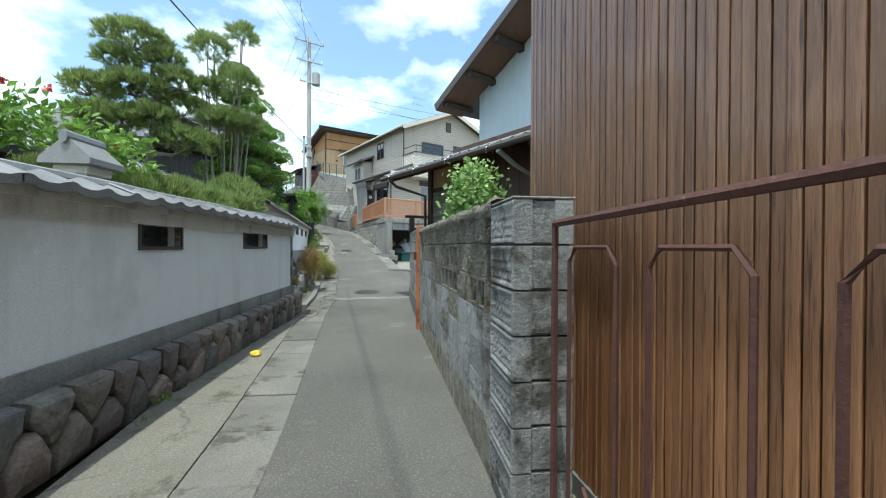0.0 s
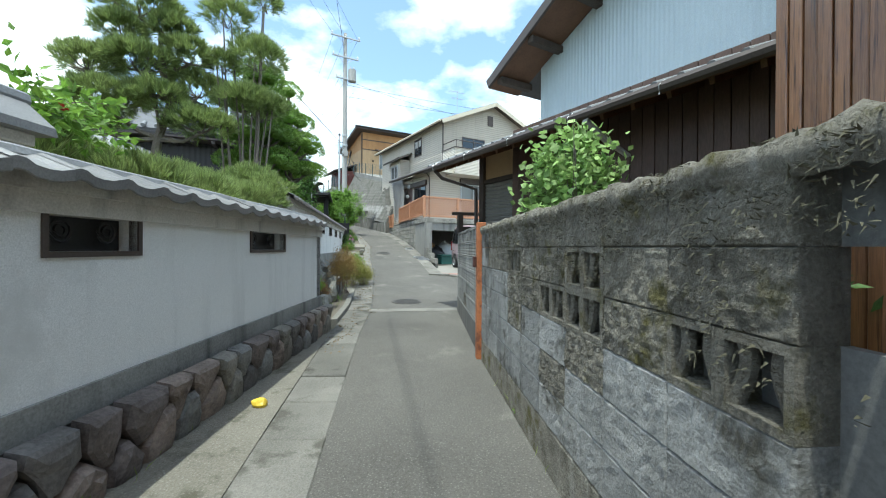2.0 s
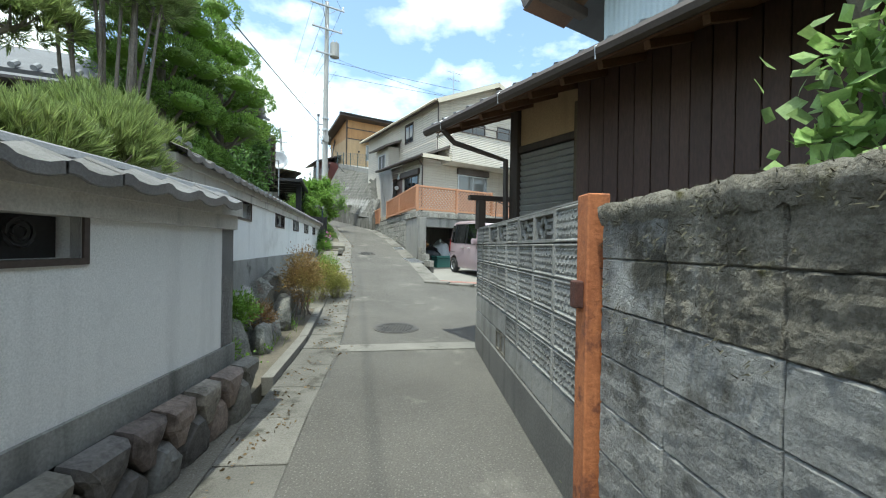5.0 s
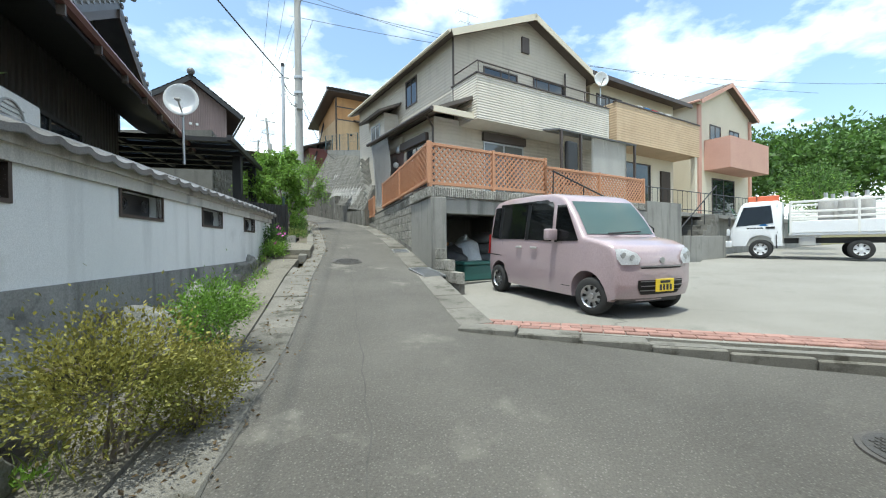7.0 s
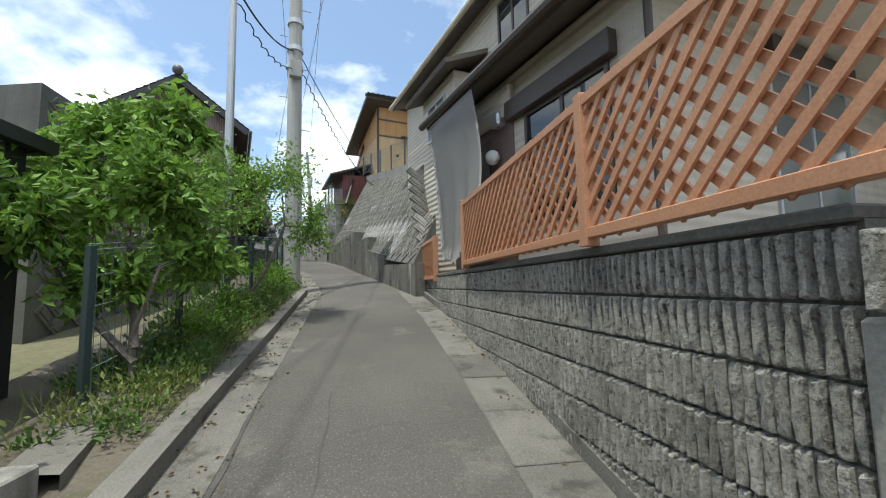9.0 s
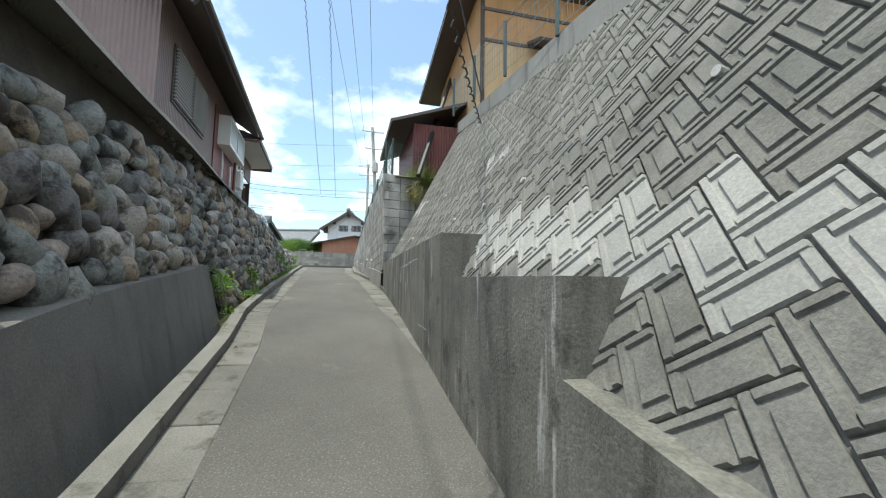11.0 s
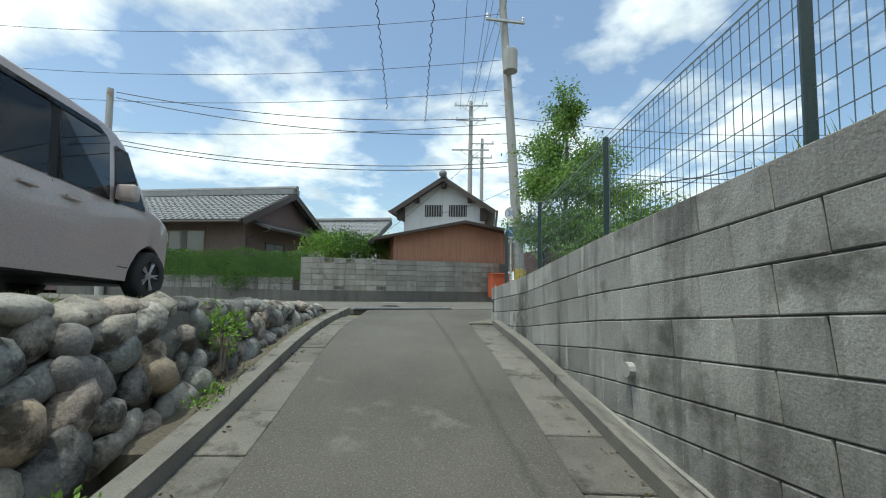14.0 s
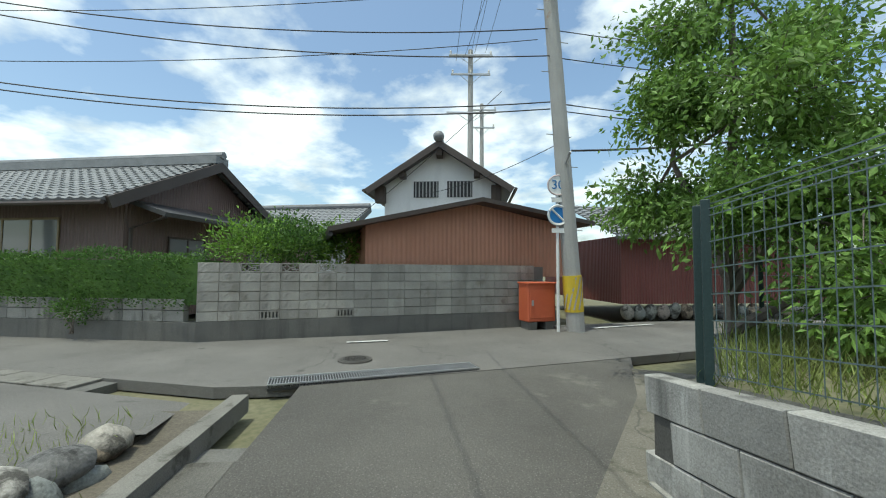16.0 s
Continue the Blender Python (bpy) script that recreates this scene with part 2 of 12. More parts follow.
M_BOULD = hued(surf("river_boulder", (0.15, 0.148, 0.138), (0.36, 0.352, 0.33), 8.0, 0.7, 1.0, 30, spot=(0.055, 0.052, 0.046), spot_scale=4.5, spot_at=0.50, pale=0.3, bdist=0.016),
               ((0.78, 0.84, 0.84), (1.12, 1.06, 0.97), (0.55, 0.55, 0.56), (1.3, 1.26, 1.2), (1.15, 0.95, 0.74), (0.88, 0.92, 0.88), (0.66, 0.64, 0.66), (1.12, 0.98, 0.90), (0.95, 1.0, 0.99)))
M_TILE = surf("grey_roof_tile", (0.15, 0.155, 0.16), (0.25, 0.255, 0.26), 3.0, 0.5, 0.2, 60, rand=0.12)
M_TILEC = surf("dark_cap_tile", (0.13, 0.126, 0.122), (0.22, 0.213, 0.205), 3.0, 0.38, 0.2, 60, rand=0.15)
M_TILED = surf("dark_roof_tile", (0.055, 0.055, 0.058), (0.10, 0.10, 0.105), 3.0, 0.45, 0.2, 60)
M_WOOD = surf("brown_cladding", (0.12, 0.05, 0.022), (0.33, 0.155, 0.066), 3.5, 0.42, 0.3, 30, stretch=(9, 9, 0.3), coat=0.35, rand=0.18, spot=(0.06, 0.024, 0.012), spot_scale=9, spot_at=0.56)
M_WOODD = surf("dark_wood", (0.035, 0.026, 0.02), (0.07, 0.05, 0.037), 3.0, 0.7, 0.2, 30, stretch=(6, 6, 0.7))
M_RAFT = surf("rafter_wood", (0.10, 0.052, 0.03), (0.17, 0.09, 0.05), 3.0, 0.75, 0.2, 30)
M_CRW = surf("cream_wall", (0.62, 0.56, 0.44), (0.68, 0.62, 0.50), 0.8, 0.85, 0.1, 50)
M_PINK = surf("salmon_wall", (0.52, 0.30, 0.24), (0.58, 0.35, 0.28), 0.8, 0.85, 0.1, 50)
M_ROOFB = surf("brown_slate_roof", (0.085, 0.07, 0.06), (0.13, 0.11, 0.095), 2.0, 0.75, 0.3, 40)
M_DKTRIM = surf("dark_brown_trim", (0.055, 0.04, 0.033), (0.075, 0.058, 0.05), 1.0, 0.5, 0.05, 30)
M_LATT = surf("orange_lattice", (0.45, 0.215, 0.115), (0.53, 0.27, 0.15), 3.0, 0.6, 0.1, 60)
M_ORANGE = surf("weathered_orange_boards", (0.37, 0.19, 0.075), (0.47, 0.26, 0.11), 1.5, 0.8, 0.15, 30, streak=0.25)
M_OCHRE = surf("ochre_plaster", (0.44, 0.30, 0.16), (0.50, 0.35, 0.20), 1.0, 0.85, 0.1, 40, streak=0.2)
M_MAROON = surf("maroon_corrugated", (0.16, 0.055, 0.048), (0.21, 0.08, 0.07), 1.0, 0.5, 0.05, 30, streak=0.2)
M_BROWNW = surf("dusty_brown_wall", (0.15, 0.10, 0.088), (0.19, 0.13, 0.115), 1.0, 0.7, 0.08, 30)
M_WHITE = surf("white_plaster", (0.70, 0.70, 0.69), (0.77, 0.77, 0.76), 0.8, 0.85, 0.05, 50, streak=0.12)
M_GREY = surf("grey_render", (0.36, 0.355, 0.34), (0.43, 0.425, 0.41), 1.2, 0.85, 0.15, 50, streak=0.25)
M_STEEL = surf("galvanised_steel", (0.42, 0.43, 0.44), (0.52, 0.53, 0.54), 3.0, 0.45, 0.05, 40, metal=0.7)
M_BLACK = surf("black_metal", (0.018, 0.018, 0.019), (0.03, 0.03, 0.032), 3.0, 0.5, 0.05, 40)
M_POLE = surf("pole_concrete", (0.34, 0.335, 0.32), (0.43, 0.42, 0.40), 1.5, 0.85, 0.15, 40, streak=0.2)
M_RUST = surf("rusty_iron", (0.045, 0.018, 0.013), (0.10, 0.036, 0.024), 8.0, 0.8, 0.5, 60, spot=(0.28, 0.24, 0.20), spot_scale=20, spot_at=0.66)
M_RUSTO = surf("rusted_orange_sheet", (0.30, 0.095, 0.035), (0.46, 0.17, 0.065), 5.0, 0.8, 0.5, 40, spot=(0.17, 0.06, 0.03), spot_scale=6, spot_at=0.52)
M_SOIL = surf("soil_verge", (0.08, 0.07, 0.052), (0.15, 0.13, 0.10), 2.0, 0.95, 0.8, 30, spot=(0.07, 0.09, 0.03), spot_scale=1.5)
M_GROUND = surf("hill_ground", (0.10, 0.11, 0.05), (0.19, 0.17, 0.11), 0.3, 0.95, 0.6, 8)
M_GLASS = glass("window_glass")
M_GLASSL = glass("curtained_glass", (0.16, 0.165, 0.16), 0.08)
M_VAN = surf("mauve_pink_car_paint", (0.40, 0.31, 0.325), (0.42, 0.325, 0.34), 1.0, 0.3, 0.0, 40, coat=1.0)
M_VAN2 = surf("rose_silver_car_paint", (0.44, 0.375, 0.365), (0.46, 0.395, 0.385), 1.0, 0.3, 0.0, 40, coat=1.0)
M_TYRE = surf("tyre_rubber", (0.02, 0.02, 0.02), (0.03, 0.03, 0.03), 3.0, 0.85, 0.2, 60)
M_CHROME = surf("silver_wheel", (0.5, 0.5, 0.5), (0.58, 0.58, 0.58), 3.0, 0.35, 0.0, 60, metal=0.6)
M_REDL = surf("red_lamp_plastic", (0.45, 0.02, 0.02), (0.5, 0.03, 0.03), 3.0, 0.2, 0.0)
M_LAMP = surf("clear_lamp", (0.7, 0.72, 0.74), (0.8, 0.82, 0.84), 3.0, 0.12, 0.0)
M_YEL = surf("yellow_plate", (0.78, 0.56, 0.03), (0.82, 0.6, 0.04), 3.0, 0.5, 0.0)
M_TRUCK = surf("white_truck_paint", (0.74, 0.75, 0.76), (0.78, 0.79, 0.8), 3.0, 0.35, 0.0, coat=0.6)
M_PINE = leafy("pine_needles", (0.18, 0.25, 0.075), (0.34, 0.41, 0.15))
M_MAKI = leafy("clipped_conifer", (0.10, 0.19, 0.035), (0.26, 0.40, 0.075))
M_LEAF = leafy("bright_leaves", (0.11, 0.22, 0.03), (0.22, 0.36, 0.06))
M_LEAFD = leafy("dark_leaves", (0.05, 0.115, 0.025), (0.11, 0.20, 0.04))
M_LEAFR = leafy("reddish_leaves", (0.30, 0.13, 0.065), (0.26, 0.22, 0.07))
M_GRASS = leafy("grass_blades", (0.14, 0.20, 0.045), (0.26, 0.29, 0.09))
M_BARK = surf("bark", (0.12, 0.10, 0.085), (0.22, 0.19, 0.16), 8.0, 0.9, 0.8, 30)
M_REDP = surf("orange_red_paint", (0.50, 0.10, 0.045), (0.58, 0.14, 0.06), 1.5, 0.5, 0.05, 30)
M_BRICK = surf("red_paver", (0.24, 0.135, 0.11), (0.34, 0.20, 0.17), 3.0, 0.85, 0.3, 50, rand=0.2)
M_SHADEC = surf("grey_shade_cloth", (0.33, 0.32, 0.31), (0.37, 0.36, 0.35), 1.0, 0.9, 0.1, 60)
M_CANV = surf("off_white_canvas", (0.68, 0.67, 0.63), (0.74, 0.73, 0.70), 1.0, 0.9, 0.1, 60)
M_PLASTIC = surf("clear_grey_bag", (0.40, 0.41, 0.42), (0.55, 0.56, 0.57), 5.0, 0.3, 0.5, 20)
M_GREEN = surf("dark_green_plastic", (0.02, 0.09, 0.08), (0.03, 0.12, 0.10), 1.0, 0.4, 0.0)
M_BLUES = surf("sign_blue", (0.02, 0.16, 0.42), (0.03, 0.18, 0.46), 1.0, 0.4, 0.0)
M_REDS = surf("sign_red", (0.5, 0.03, 0.03), (0.55, 0.04, 0.04), 1.0, 0.4, 0.0)
M_SIGNW = surf("sign_white", (0.72, 0.72, 0.70), (0.78, 0.78, 0.76), 1.0, 0.45, 0.0)
M_YELP = surf("yellow_band", (0.62, 0.45, 0.03), (0.7, 0.5, 0.05), 2.0, 0.5, 0.05)
M_AWN = surf("smoked_polycarbonate", (0.10, 0.105, 0.11), (0.14, 0.145, 0.15), 1.0, 0.3, 0.0)
M_CABLE = surf("cable", (0.03, 0.03, 0.032), (0.045, 0.045, 0.047), 1.0, 0.6, 0.0)


# ---- mesh helpers ----
def V2(a):
    return Vector((a[0], a[1]))


def link(name, bm, mat, parent=None, label="", smooth=False):
    me = bpy.data.meshes.new(name)
    bm.normal_update()
    bm.to_mesh(me)
    bm.free()
    if smooth:
        me.polygons.foreach_set("use_smooth", [True] * len(me.polygons))
    me.materials.append(mat)
    ob = new(name, me)
    if parent:
        ob.parent = parent
    if label:
        ob["label"] = label
    return ob


def part(name, bm, mat, parent, label="", smooth=False):
    return link(name, bm, mat, parent, label, smooth)


def thing(name, loc, label, category, group="", kind="", rz=0.0):
    ob = new(name)
    ob.matrix_world = pose(*loc, 0, 0, rz)
    ob.empty_display_size = 0.2
    return tagged(ob, label, category, group, kind)


def box(bm, lo, hi, m=None):
    (x0, y0, z0), (x1, y1, z1) = lo, hi
    v = [bm.verts.new(m @ Vector(p) if m else p) for p in
         ((x0, y0, z0), (x1, y0, z0), (x1, y1, z0), (x0, y1, z0), (x0, y0, z1), (x1, y0, z1), (x1, y1, z1), (x0, y1, z1))]
    for f in ((3, 2, 1, 0), (4, 5, 6, 7), (0, 1, 5, 4), (1, 2, 6, 5), (2, 3, 7, 6), (3, 0, 4, 7)):
        bm.faces.new([v[i] for i in f])
    return v


def bbox(lo, hi, m=None, bevel=0.0, seg=1):
    bm = bmesh.new()
    box(bm, lo, hi, m)
    if bevel:
        bmesh.ops.bevel(bm, geom=bm.edges[:], offset=bevel, segments=seg, affect="EDGES", profile=0.5)
    return bm


def prism(bm, poly, z0, z1, m=None):
    """A column over a counter-clockwise polygon; z0 and z1 may be one height or one a corner."""
    n = len(poly)
    a = z0 if isinstance(z0, (list, tuple)) else [z0] * n
    b = z1 if isinstance(z1, (list, tuple)) else [z1] * n
    f = (lambda p: m @ Vector(p)) if m else (lambda p: p)
    lo = [bm.verts.new(f((p[0], p[1], a[i]))) for i, p in enumerate(poly)]
    hi = [bm.verts.new(f((p[0], p[1], b[i]))) for i, p in enumerate(poly)]
    bm.faces.new(lo[::-1]); bm.faces.new(hi)
    for i in range(n):
        j = (i + 1) % n
        bm.faces.new((lo[i], lo[j], hi[j], hi[i]))


def extrude_y(bm, prof, y0, y1, m=None):
    """A profile of (x, z) points, counter-clockwise seen from -y, drawn out from y0 to y1."""
    f = (lambda p: m @ Vector(p)) if m else (lambda p: p)
    a = [bm.verts.new(f((x, y0, z))) for x, z in prof]
    b = [bm.verts.new(f((x, y1, z))) for x, z in prof]
    n = len(prof)
    bm.faces.new(a); bm.faces.new(b[::-1])
    for i in range(n):
        j = (i + 1) % n
        bm.faces.new((a[j], a[i], b[i], b[j]))


def tube(bm, pts, r, sides=6, r2=None):
    """A round bar along points, tapering from r to r2."""
    pts = [Vector(p) for p in pts]
    r2 = r if r2 is None else r2
    rings = []
    for i, p in enumerate(pts):
        d = (pts[min(i + 1, len(pts) - 1)] - pts[max(i - 1, 0)]).normalized()
        a = d.cross(Vector((0, 0, 1)) if abs(d.z) < 0.9 else Vector((1, 0, 0))).normalized()
        b = d.cross(a)
        rr = r + (r2 - r) * i / max(1, len(pts) - 1)
        rings.append([bm.verts.new(p + rr * (math.cos(t) * a + math.sin(t) * b)) for t in (2 * math.pi * k / sides for k in range(sides))])
    for q, s in zip(rings, rings[1:]):
        for k in range(sides):
            j = (k + 1) % sides
            bm.faces.new((q[k], q[j], s[j], s[k]))
    bm.faces.new(rings[0][::-1]); bm.faces.new(rings[-1])


def bar(pts, r, sides=6, r2=None):
    bm = bmesh.new(); tube(bm, pts, r, sides, r2)
    return bm


def along(a, b):
    """A frame with x from a to b on the ground plan, y to its left, z up, at a."""
    d = (V2(b) - V2(a)).normalized()
    return Matrix(((d.x, -d.y, 0, a[0]), (d.y, d.x, 0, a[1]), (0, 0, 1, 0), (0, 0, 0, 1)))


def dist2(a, b):
    return (V2(b) - V2(a)).length

# ---- ground, road and kerbs ----
PROFILE = [(1.5, -14, 0.0), (0.7, -6, 0.05), (0, 0, 0.11), (-0.5, 1.8, 0.13), (-0.89, 4.04, 0.17), (-1.46, 7.55, 0.19), (-1.9, 10.25, 0.25), (-2.58, 13.54, 0.56),
           (-3.6, 16.75, 1.07), (-5.13, 20.26, 1.7), (-7.05, 24.23, 2.25), (-8.98, 28.2, 2.8), (-12.18, 32.68, 3.43), (-15.4, 36.6, 3.89),
           (-18.25, 40.07, 4.16), (-20.43, 42.74, 4.39), (-22.59, 45.82, 4.74), (-24.6, 48.9, 4.78), (-27, 52.5, 4.78), (-33, 62, 4.8)]


def resample(pts, n):
    p = np.array(pts, float)
    s = np.concatenate([[0], np.cumsum(np.linalg.norm(np.diff(p[:, :2], axis=0), axis=1))])
    q = np.linspace(0, s[-1], n)
    return np.stack([np.interp(q, s, p[:, k]) for k in range(p.shape[1])], 1)


PROF = resample(PROFILE, 260)


def gz(x, y):
    d = np.hypot(PROF[:, 0] - x, PROF[:, 1] - y)
    m = d.min()
    w = np.exp(-((d - m) / (0.35 + 0.22 * m)) ** 2)
    return float((w * PROF[:, 2]).sum() / w.sum())


def sheet(name, left, right, mat, label, category, lift=0.0, n=70, across=6, parent=None, thick=0.12, kind="structure"):
    """A strip between two edge lines, lying on the slope, with a closed underside."""
    a, b = resample(left, n), resample(right, n)
    bm = bmesh.new()
    rows = []
    for i in range(n):
        r = []
        for k in range(across + 1):
            f = k / across
            x, y = a[i, 0] * (1 - f) + b[i, 0] * f, a[i, 1] * (1 - f) + b[i, 1] * f
            r.append(bm.verts.new((x, y, gz(x, y) + lift)))
        rows.append(r)
    for p, q in zip(rows, rows[1:]):
        for k in range(across):
            bm.faces.new((p[k], p[k + 1], q[k + 1], q[k]))
    rim = [e for e in bm.edges if e.is_boundary]
    ext = bmesh.ops.extrude_edge_only(bm, edges=rim)
    for v in ext["geom"]:
        if isinstance(v, bmesh.types.BMVert):
            v.co.z -= thick
    bmesh.ops.recalc_face_normals(bm, faces=bm.faces[:])
    ob = link(name, bm, mat)
    return tagged(ob, label, category, kind=kind)


ASPH_L = [(-0.1, -8), (-0.55, 0), (-1.12, 2.9), (-1.4, 4.1), (-1.8, 5.85), (-2.04, 6.9), (-2.46, 9.06), (-2.80, 10.39), (-3.31, 12.36), (-3.5, 13.22), (-4.36, 15.88),
          (-4.66, 17), (-5.04, 18.4), (-5.42, 19.35), (-6.05, 20.85), (-6.46, 21.8), (-7.85, 25.0), (-9.85, 28.2), (-11.76, 30.55), (-13, 31.9), (-16.6, 36.6), (-20.65, 41.55), (-22.09, 43.5), (-24.2, 46.2), (-26.0, 48.75), (-27.0, 50.0)]
ASPH_R = [(1.3, -8), (0.62, 0), (0.14, 3.01), (-0.09, 4.24), (-0.3, 6.06), (-0.42, 7.84), (-0.55, 10), (-1.1, 12), (-1.85, 13.8), (-2.6, 16.14), (-2.98, 17.1), (-3.36, 18.27),
          (-3.98, 19.83), (-4.54, 21.31), (-5.36, 23.37), (-7.0, 26.9), (-10.0, 31.1), (-10.6, 31.86), (-11.97, 33.49), (-15.31, 37.98), (-17.43, 40.62), (-19.06, 42.54), (-20.24, 44.2), (-21.62, 46.2), (-22.3, 47.15), (-22.95, 48.15), (-22.85, 50.4), (-23.1, 52.6)]


def offset(pts, d, lo=-1e9, hi=1e9):
    """The line moved d metres to its right, kept between two values of y."""
    p = np.array(pts, float)
    t = np.gradient(p, axis=0)
    t /= np.linalg.norm(t, axis=1)[:, None]
    q = p + d * np.stack([t[:, 1], -t[:, 0]], 1)
    return [tuple(v) for v in q if lo <= v[1] <= hi]


def cut(pts, lo, hi, n=60):
    p = np.array(pts, float)
    y = np.linspace(lo, hi, n)
    return [(float(np.interp(v, p[:, 1], p[:, 0])), float(v)) for v in y]


# terrain to the horizon
bm = bmesh.new()
xs = [-3000, -900, -300, -120, -80] + [x * 1.5 for x in range(-40, 31)] + [60, 90, 160, 400, 1000, 3000]
ys = [-3000, -900, -300, -100, -50] + [y * 1.5 for y in range(-20, 56)] + [100, 140, 220, 450, 1000, 3000]
grid = [[bm.verts.new((x, y, (lambda h: min(h, 0.1) if (x > -1.5 and 10 < y < 45) or (13 < y < 27 and x > 4.2 - 0.42 * y + 0.0) else h)(gz(min(max(x, -60), 45), min(max(y, -30), 82)) - 0.13))) for x in xs] for y in ys]
for r, s in zip(grid, grid[1:]):
    for i in range(len(xs) - 1):
        bm.faces.new((r[i], r[i + 1], s[i + 1], s[i]))
tagged(link("ground", bm, M_GROUND), "sloping weedy hillside ground under the lane", "ground", kind="structure")

sheet("road", ASPH_L, ASPH_R, M_ASPH, "narrow grey asphalt lane climbing between walls", "road", n=130, across=8)
APRON_L = [(-0.5, 9.9), (1.2, 9.6), (8, 8.0), (18, 5.5)]
APRON_R = [(-1.85, 13.8), (0.52, 13.0), (3.2, 12.3), (18, 9.5)]
sheet("side_lane", APRON_L[::-1], APRON_R[::-1], M_ASPH, "grey asphalt side lane opening beside the block wall", "road", lift=-0.004, n=40)


def strip(name, line, d0, d1, mat, label, category, lo, hi, lift, thick=0.16, n=80):
    c = cut(line, lo, hi, n)
    return sheet(name, offset(c, d0), offset(c, d1), mat, label, category, lift, n, 2, thick=thick)


# left concrete gutter lids and verge strips
def lids(line, d0, d1, lo, hi, step, label, mat):
    """Channel lids one after another, each a slab of its own with an open joint."""
    a, b = offset(cut(line, lo, hi, 240), d0), offset(cut(line, lo, hi, 240), d1)
    base = sheet("gutter", a[::4], b[::4], M_CONCD, label, "gutter", -0.03, 60, 1)
    a, b = resample(a, 400), resample(b, 400)
    s = np.concatenate([[0], np.cumsum(np.linalg.norm(np.diff(a, axis=0), axis=1))])
    d = 0.0
    while d + step < s[-1]:
        q = []
        for p, e in ((a, d + 0.006), (b, d + 0.006), (b, d + step - 0.006), (a, d + step - 0.006)):
            q.append((float(np.interp(e, s, p[:, 0])), float(np.interp(e, s, p[:, 1]))))
        bm = bmesh.new()
        dz = RNG0.uniform(-0.004, 0.006)
        top = [gz(*v) + 0.006 + dz for v in q]
        prism(bm, q, [z - 0.07 for z in top], top)
        bmesh.ops.recalc_face_normals(bm, faces=bm.faces[:])
        bmesh.ops.bevel(bm, geom=bm.edges[:], offset=0.006, segments=1, affect="EDGES")
        part("gutter_lid", bm, mat, base)
        d += step


RNG0 = random.Random(3)
M_LID = surf("worn_lid_concrete", (0.115, 0.11, 0.096), (0.20, 0.19, 0.168), 2.6, 0.94, 0.9, 50, spot=(0.075, 0.072, 0.058), spot_scale=3.2, spot_at=0.54, rand=0.2, bdist=0.02)
lids(ASPH_L, -0.42, 0.0, -1, 16.6, 0.62, "worn concrete gutter lids beside the asphalt", M_LID)
strip("gutter", ASPH_L, -0.27, 0.0, M_LID, "worn concrete gutter strip below the kerb", "gutter", 16.6, 27, 0.004)
M_VERGE = cracked(surf("rough_verge", (0.13, 0.12, 0.098), (0.22, 0.205, 0.17), 1.6, 0.95, 0.9, 45, spot=(0.09, 0.085, 0.06), spot_scale=2.5, spot_at=0.56, bdist=0.02), 0.9, 0.008, 0.7, (0.05, 0.047, 0.04))
strip("verge", ASPH_L, -1.05, -0.42, M_VERGE, "rough old concrete verge beside the wall", "verge", -7, 7.2, 0.012)
strip("kerb", ASPH_L, -0.52, -0.42, M_CONC, "low concrete kerb with a dark inner edge", "kerb", 7.6, 10.8, 0.08)
strip("verge", ASPH_L, -0.98, -0.42, M_VERGE, "flat concrete verge below the garden rocks", "verge", 10.9, 17.2, 0.034)
strip("planting_bed", ASPH_L, -2.6, -0.52, M_SOIL, "stony earth bed below the plaster wall", "verge", 7.0, 15.6, 0.03)
strip("kerb", ASPH_L, -0.42, -0.27, M_CONC, "mossy concrete kerb along the planted verge", "kerb", 17.2, 27, 0.10)
strip("planting_bed", ASPH_L, -1.9, -0.42, M_SOIL, "weedy earth strip behind the kerb", "verge", 17.2, 28, 0.06)
lids(ASPH_L, -0.32, 0.0, 27, 48.0, 0.62, "concrete gutter edge lids beside the asphalt", M_LID)
strip("kerb", ASPH_L, -0.47, -0.32, M_CONC, "continuous concrete kerb below the boulder wall", "kerb", 27, 48.4, 0.11)
strip("planting_bed", ASPH_L, -1.2, -0.46, M_SOIL, "grassy earth strip between kerb and boulders", "verge", 43.0, 48.2, 0.06)
lids(ASPH_R, 0.0, 0.40, 13.9, 48.1, 0.62, "concrete channel lids along the retaining wall", M_LID)
strip("kerb", ASPH_R, 0.40, 0.53, M_CONC, "concrete kerb of the side channel", "kerb", 18.4, 47.9, 0.10)
strip("verge", ASPH_R, -0.02, 0.75, M_VERGE, "rough concrete verge at the end of the side channel", "verge", 48.1, 51.6, 0.006)

# the cross lane at the top
CROSS_N = [(-46, 43.5), (-33.1, 48.3), (-29.67, 49.72), (-27.63, 51.82), (-25.46, 54.42), (-22.6, 57.4), (-12, 66)]
CROSS_S = [(-44, 40.5), (-30.5, 47.3), (-26.6, 48.45), (-24.9, 50.2), (-23.6, 51.7), (-21.3, 54.4), (-10, 63)]
sheet("road", CROSS_N, CROSS_S, M_ASPH2, "worn grey asphalt lane crossing at the hilltop", "road", lift=0.008, n=60)
lids(CROSS_S, -0.02, 0.36, 40.8, 48.1, 0.62, "pale concrete gutter lids along the crossing lane", M_CONC)

# ---- garden walls on the west side ----
WALL1_A, WALL1_B = (-1.72, -5.0), (-2.655, 7.0)
WALL2_A, WALL2_B = (-3.25, 7.1), (-6.06, 17.83)
RNG = random.Random(7)


